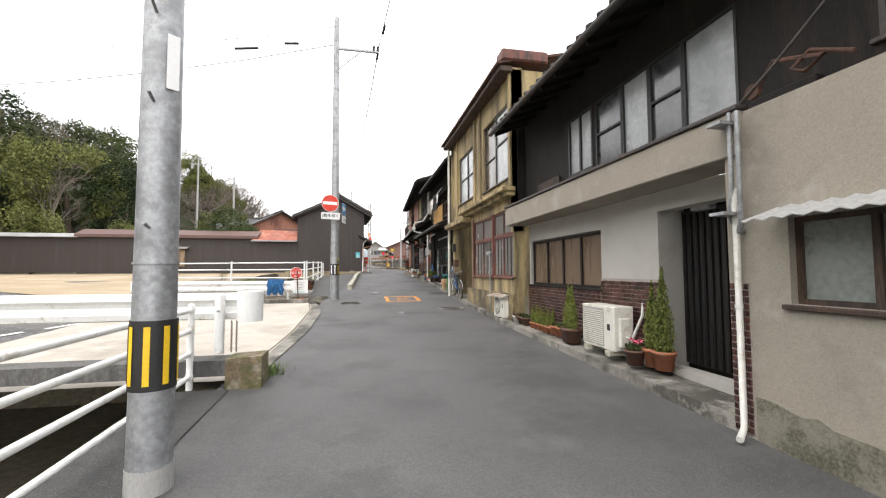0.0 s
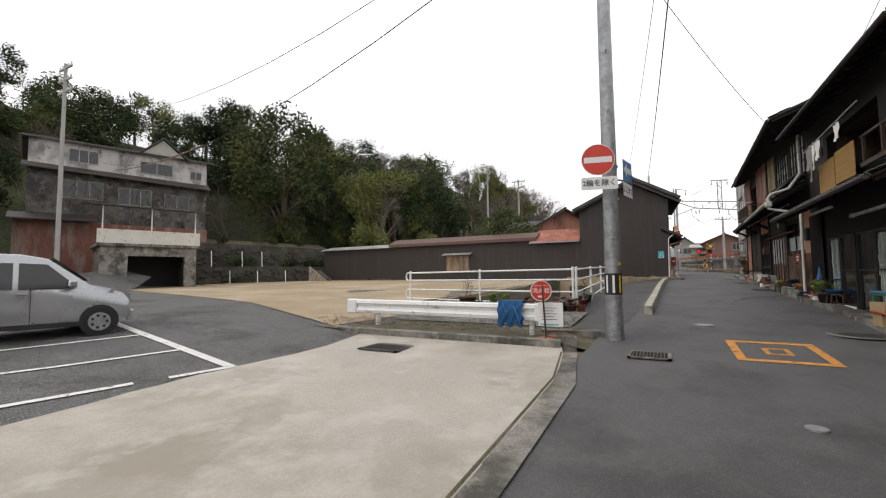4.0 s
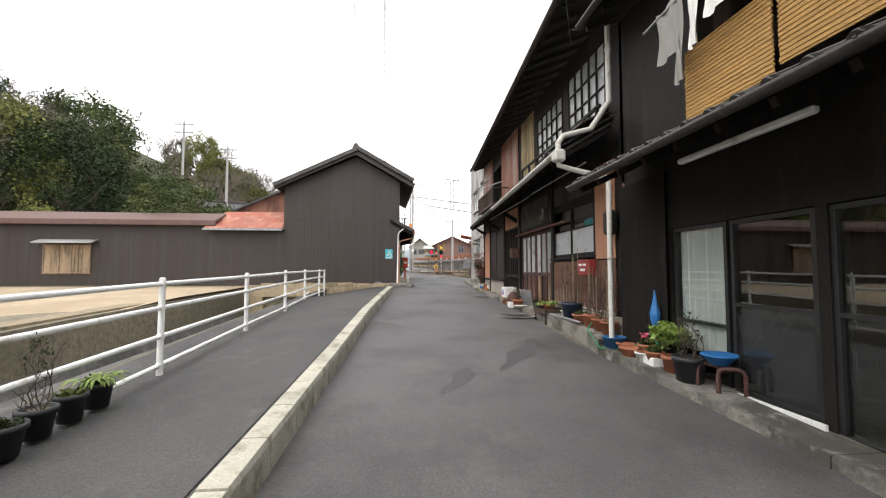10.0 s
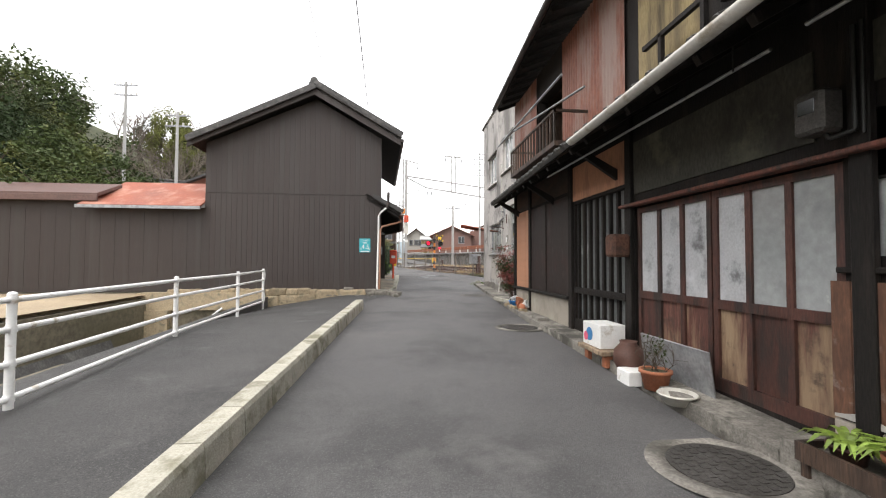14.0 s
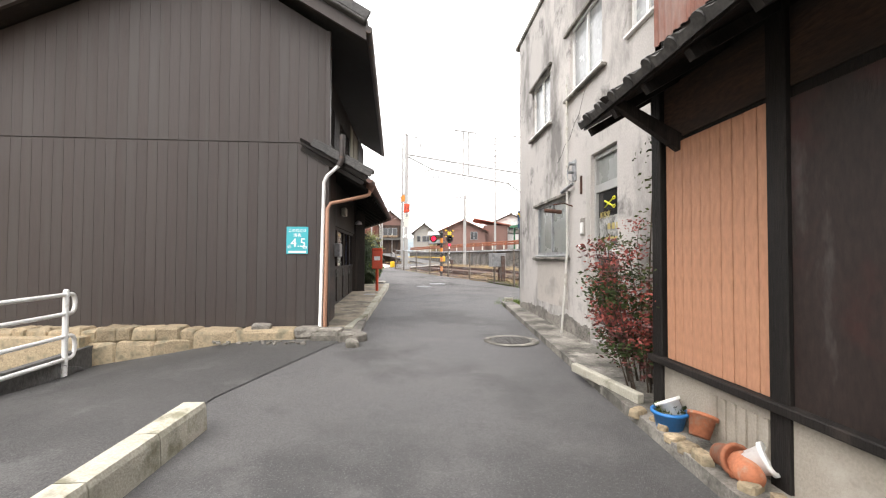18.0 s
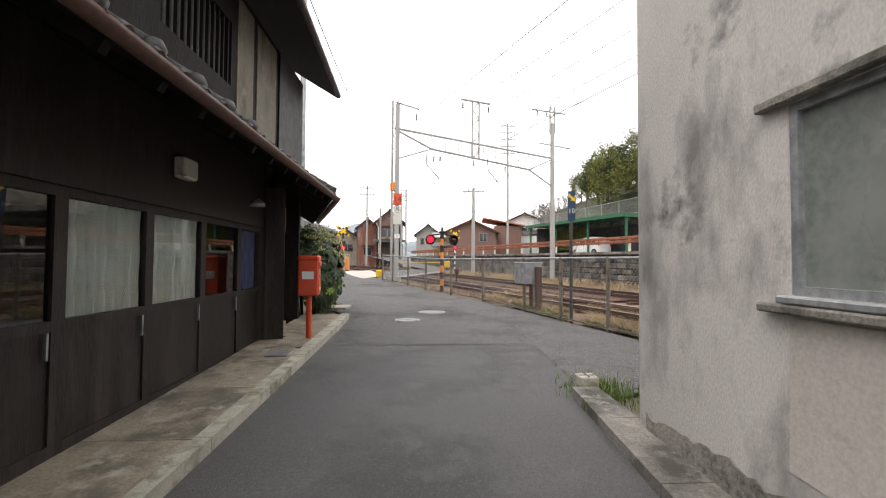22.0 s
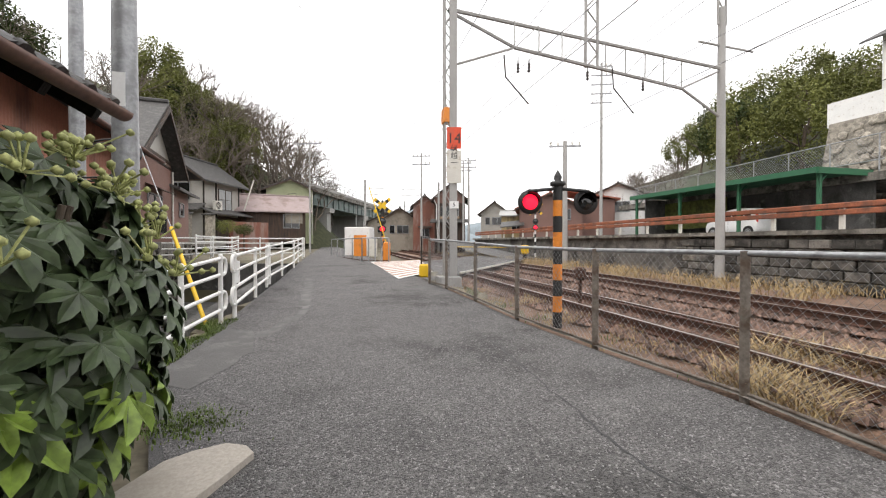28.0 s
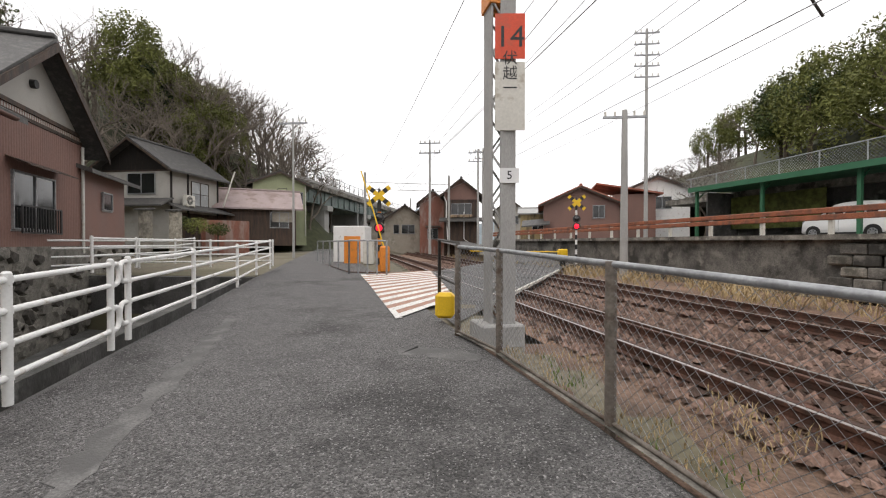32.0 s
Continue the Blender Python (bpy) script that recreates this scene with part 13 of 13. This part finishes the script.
for y in (15.2, 16.8):
    part("side_rail", Shape().plate([(-33.9, y, 1.5), (-37.4, y, 3.6), (-37.4, y, 4.0), (-33.9, y, 1.9)], (0, 0.06, 0)), M["white"], stair)
solo("garden_wall", Shape().box(-35.0, -34.7, 5.0, 15.0, 0.4, 2.0, 0.02), M["old_concrete"], "grey concrete block garden wall", "wall", kind="structure")
oh, mo = simple_house(-41.5, 26.0, 5.6, -18, 12.5, 8, 7.5, 0.9, M["grimy"], M["tile"], "derelict two-storey house with vines on grey walls", [(2.0, 3.9, 5.9, 7.0, 3, False), (-3.4, -0.9, 5.7, 6.8, 2, False), (-5.8, -4.8, 5.7, 6.5, 2, False), (1.6, 4.2, 2.9, 4.4, 3, False), (-1.8, 0.6, 2.7, 4.2, 3, False), (-4.8, -2.8, 2.7, 4.0, 2, False)], False, 0.5, M["streaked"], 5.3)
part("lower_eave", Shape(mo).plate([(-6.4, 0.9, 4.7), (6.6, 0.9, 4.95), (6.6, 0.0, 5.4), (-6.4, 0.0, 5.2)], (0, 0, 0.12)), M["gutter"], oh)
part("small_gable", Shape(mo).plate([(-4.2, 0.55, 7.5), (-1.0, 0.55, 7.5), (-2.5, 0.55, 8.9)], (0, -3, 0)), M["mortar_pale"], oh)
for a in (-4.5, -0.7):
    part("gable_roof", Shape(mo).plate([(a, 0.8, 7.35), (-2.5, 0.8, 9.0), (-2.5, -3, 9.0), (a, -3, 7.35)], (0, 0, 0.12)), M["tile"], oh)
part("brick_base", Shape(mo).box(-6.3, 6.9, -7, 0.4, -4.8, 0.9), M["red_clad"], oh)
part("porch_eave", Shape(mo).plate([(2.0, 1.4, 0.9), (7.2, 1.4, 0.8), (7.2, 0.0, 1.4), (2.0, 0.0, 1.5)], (0, 0, 0.1)), M["gutter"], oh)
vines = Shape(mo)
g = rng_of(91)
for k in range(70):
    p = Vector((g.uniform(-5.5, 6.0), 0.15, g.uniform(0.5, 3.0)))
    line = [p]
    for _ in range(6):
        p = p + Vector((g.uniform(-0.6, 0.6), g.uniform(-0.05, 0.1), g.uniform(0.1, 0.9)))
        line.append(p)
    vines.tube(line, 0.03, 4, 0.008)
part("bare_vine", vines, M["twig"], oh)
gr = thing("garage", "concrete garage with a covered roof terrace", "garage", (-33, 25.5, 1.2))
mgr = face_to(-34.0, 24.3, -18) @ Matrix.Translation((0, 0, 0.7))
part("wall", holed(mgr @ Matrix.Translation((0, 0, 0.9)), -3.0, 3.0, -0.5, 2.7, 0.3, [(-2.2, 1.4, -0.5, 1.9)]), M["old_concrete"], gr)
part("inside", Shape(mgr).box(-2.9, 2.9, -5, -4.8, 0.5, 3.5), M["black"], gr)
part("side", Shape(mgr).box(-3.0, -2.8, -5, -0.3, 0.5, 3.5).box(2.8, 3.0, -5, -0.3, 0.5, 3.5).box(-3.2, 3.2, -5, 0.2, 3.5, 3.7), M["old_concrete"], gr)
part("parapet", Shape(mgr).box(-3.2, 3.2, -0.1, 0.15, 3.7, 4.7), M["cream"], gr)
for u in (-2.9, 0.0, 2.9):
    part("terrace_post", Shape(mgr).box(u - 0.04, u + 0.04, -0.1, -0.02, 3.7, 6.4), M["white"], gr)
part("terrace_roof", Shape(mgr).plate([(-3.8, 0.8, 6.3), (3.8, 0.8, 6.3), (3.8, -4, 6.9), (-3.8, -4, 6.9)], (0, 0, 0.1)), M["gutter"], gr)
rt2 = thing("stone_terrace", "dark rubble stone terrace walls below the trees", "retaining wall", (-34, 34, 2), kind="structure")
part("wall", Shape().plate([(-37.0, 29.5, 0.8), (-31.5, 41.0, 1.0), (-31.9, 41.2, 2.9), (-37.4, 29.7, 2.9)], (-0.5, 0.3, 0)), M["stone_dark"], rt2)
part("wall", Shape().plate([(-38.2, 30.2, 2.7), (-32.6, 41.8, 2.7), (-33.2, 42.1, 4.9), (-38.8, 30.5, 5.2)], (-0.5, 0.3, 0)), M["stone_dark"], rt2)
part("ledge", Shape().plate([(-37.4, 29.7, 2.72), (-31.9, 41.2, 2.72), (-33.0, 42.0, 2.78), (-38.6, 30.4, 2.78)], (0, 0, 0.16)), M["soil"], rt2)
part("ledge", Shape().plate([(-38.8, 30.5, 4.9), (-33.2, 42.1, 4.7), (-36, 43.5, 5.4), (-41.6, 32, 5.6)], (0, 0, 0.2)), M["soil"], rt2)
g = rng_of(92)
MT = face_to(-34.25, 35.25, -25.5)
for _ in range(170):
    u, low = g.uniform(-6.2, 6.2), g.random() < 0.5
    z = g.uniform(1.0, 2.7) if low else g.uniform(3.0, 4.8)
    piece("stone", base_stones[1 if g.random() < 0.7 else 3], rt2, MT @ Matrix.Translation((u, (0.02 - 0.2 * (z - 0.9) / 2) if low else (-1.28 - 0.25 * (z - 2.7) / 2), z)) @ Euler((0, g.uniform(-0.6, 0.6), 0)).to_matrix().to_4x4())
for u, d, z in ((5.0, -0.6, 2.85), (2.4, -0.6, 2.85), (0.6, -0.6, 2.85), (3.6, 0.4, 1.0), (1.2, 0.4, 1.0), (-1.4, 0.4, 1.0)):
    solo("fence_post", Shape(MT).cyl((u, d, z - 0.3), (u + 0.05, d, z + 1.5), 0.05, n=8), M["white"], "thin white post on the stone terrace", "post", "terrace posts")
for k in range(16):
    u, d, z = g.uniform(-6, 6), *g.choice(((-0.8, 3.0), (-1.9, 5.2), (0.5, 1.0)))
    p = MT @ Vector((u, d, z))
    bush = thing("shrub", "dark straggling shrub on the stone terrace", "shrub", tuple(p), "terrace shrubs")
    r = g.uniform(0.5, 1.1)
    part("foliage", leaf_cloud(Shape(), (p.x, p.y, p.z + r * 0.5), (r, r, r * 0.7), 420, 0.08, g), M["leaf_dark"] if k % 3 else M["leaf"], bush)
st = thing("steps", "short flight of pale concrete steps beside the clad wall", "steps", (-29.5, 38.6, 1.2))
for i in range(7):
    part("step", Shape().box(-29.4 - i * 0.3, -29.1 - i * 0.3, 37.6, 38.9, 0.9, 1.35 + i * 0.19), M["old_concrete"], st)
part("cheek_wall", Shape().plate([(-28.9, 37.45, 0.9), (-31.3, 37.45, 0.9), (-31.3, 37.45, 2.9), (-28.9, 37.45, 1.4)], (0, 0.14, 0)), M["worn_concrete"], st)
simple_house(-44, 1.5, 1.6, 5, 9, 8, 4.2, 1.2, M["mortar"], M["tin"], "beige house with a flat grey roof", [(-2.6, -1.0, 2.2, 3.4, 2, False), (0.6, 2.2, 2.2, 3.4, 2, False)], False, 0.4)
solo("slope_drive", Shape().strip([(-31, 17.2), (-34.5, 19.5), (-36.5, 23)], [(-30, 21), (-32, 22.5), (-34.2, 24.5)], lambda x, y: 1.0 + max(0, -x - 31) * 0.3), M["asphalt_old"], "grey sloping drive up to the house", "road", kind="structure")
# low tiled roofs and a rounded garden tree seen behind the yard wall
tree(-12.3, 42.9, 1.7, 1.2, 4, "rounded olive-green evergreen behind the yard wall", 7, "garden trees", 0.9, True)
tree(-20.5, 44.5, 1.7, 0.75, 5, "low yellow-green shrub tree behind the yard wall", 11, "garden trees", 0.9, True)
simple_house(-17.5, 47.5, 1.6, -90, 9, 7, 3.0, 1.4, M["wood_dark"], M["tile"], "low tiled house behind the yard wall", [], False, 0.6)
simple_house(-9.0, 48.5, 1.6, -90, 5, 6, 3.4, 1.3, M["wood_dark"], M["tile"], "low tiled outbuilding behind the yard wall", [], False, 0.5)

# ---- stream bed below the railings of the last stretch ----
solo("stream_bed", Shape().sheet(cuts([(-15, -2.4, 12)]), cuts([(51.3, 66.8, 14)]), lambda x, y: ground_z(-8, y) + 0.05 + 0.06 * noise.noise((x, y, 0)) if x < -2.2 - (y - 51) * 0.175 else ground_z(-8, y) - 0.2), M["bank"], "dark wet bed of the small stream", "stream", kind="structure")
solo("stream_headwall", Shape().plate([(-15, 66.9, 0.3), (-3.9, 66.9, 0.3), (-3.9, 66.9, 2.25), (-15, 66.9, 2.25)], (0, 0.3, 0)), M["bank"], "dark concrete wall closing the stream", "retaining wall", kind="structure")
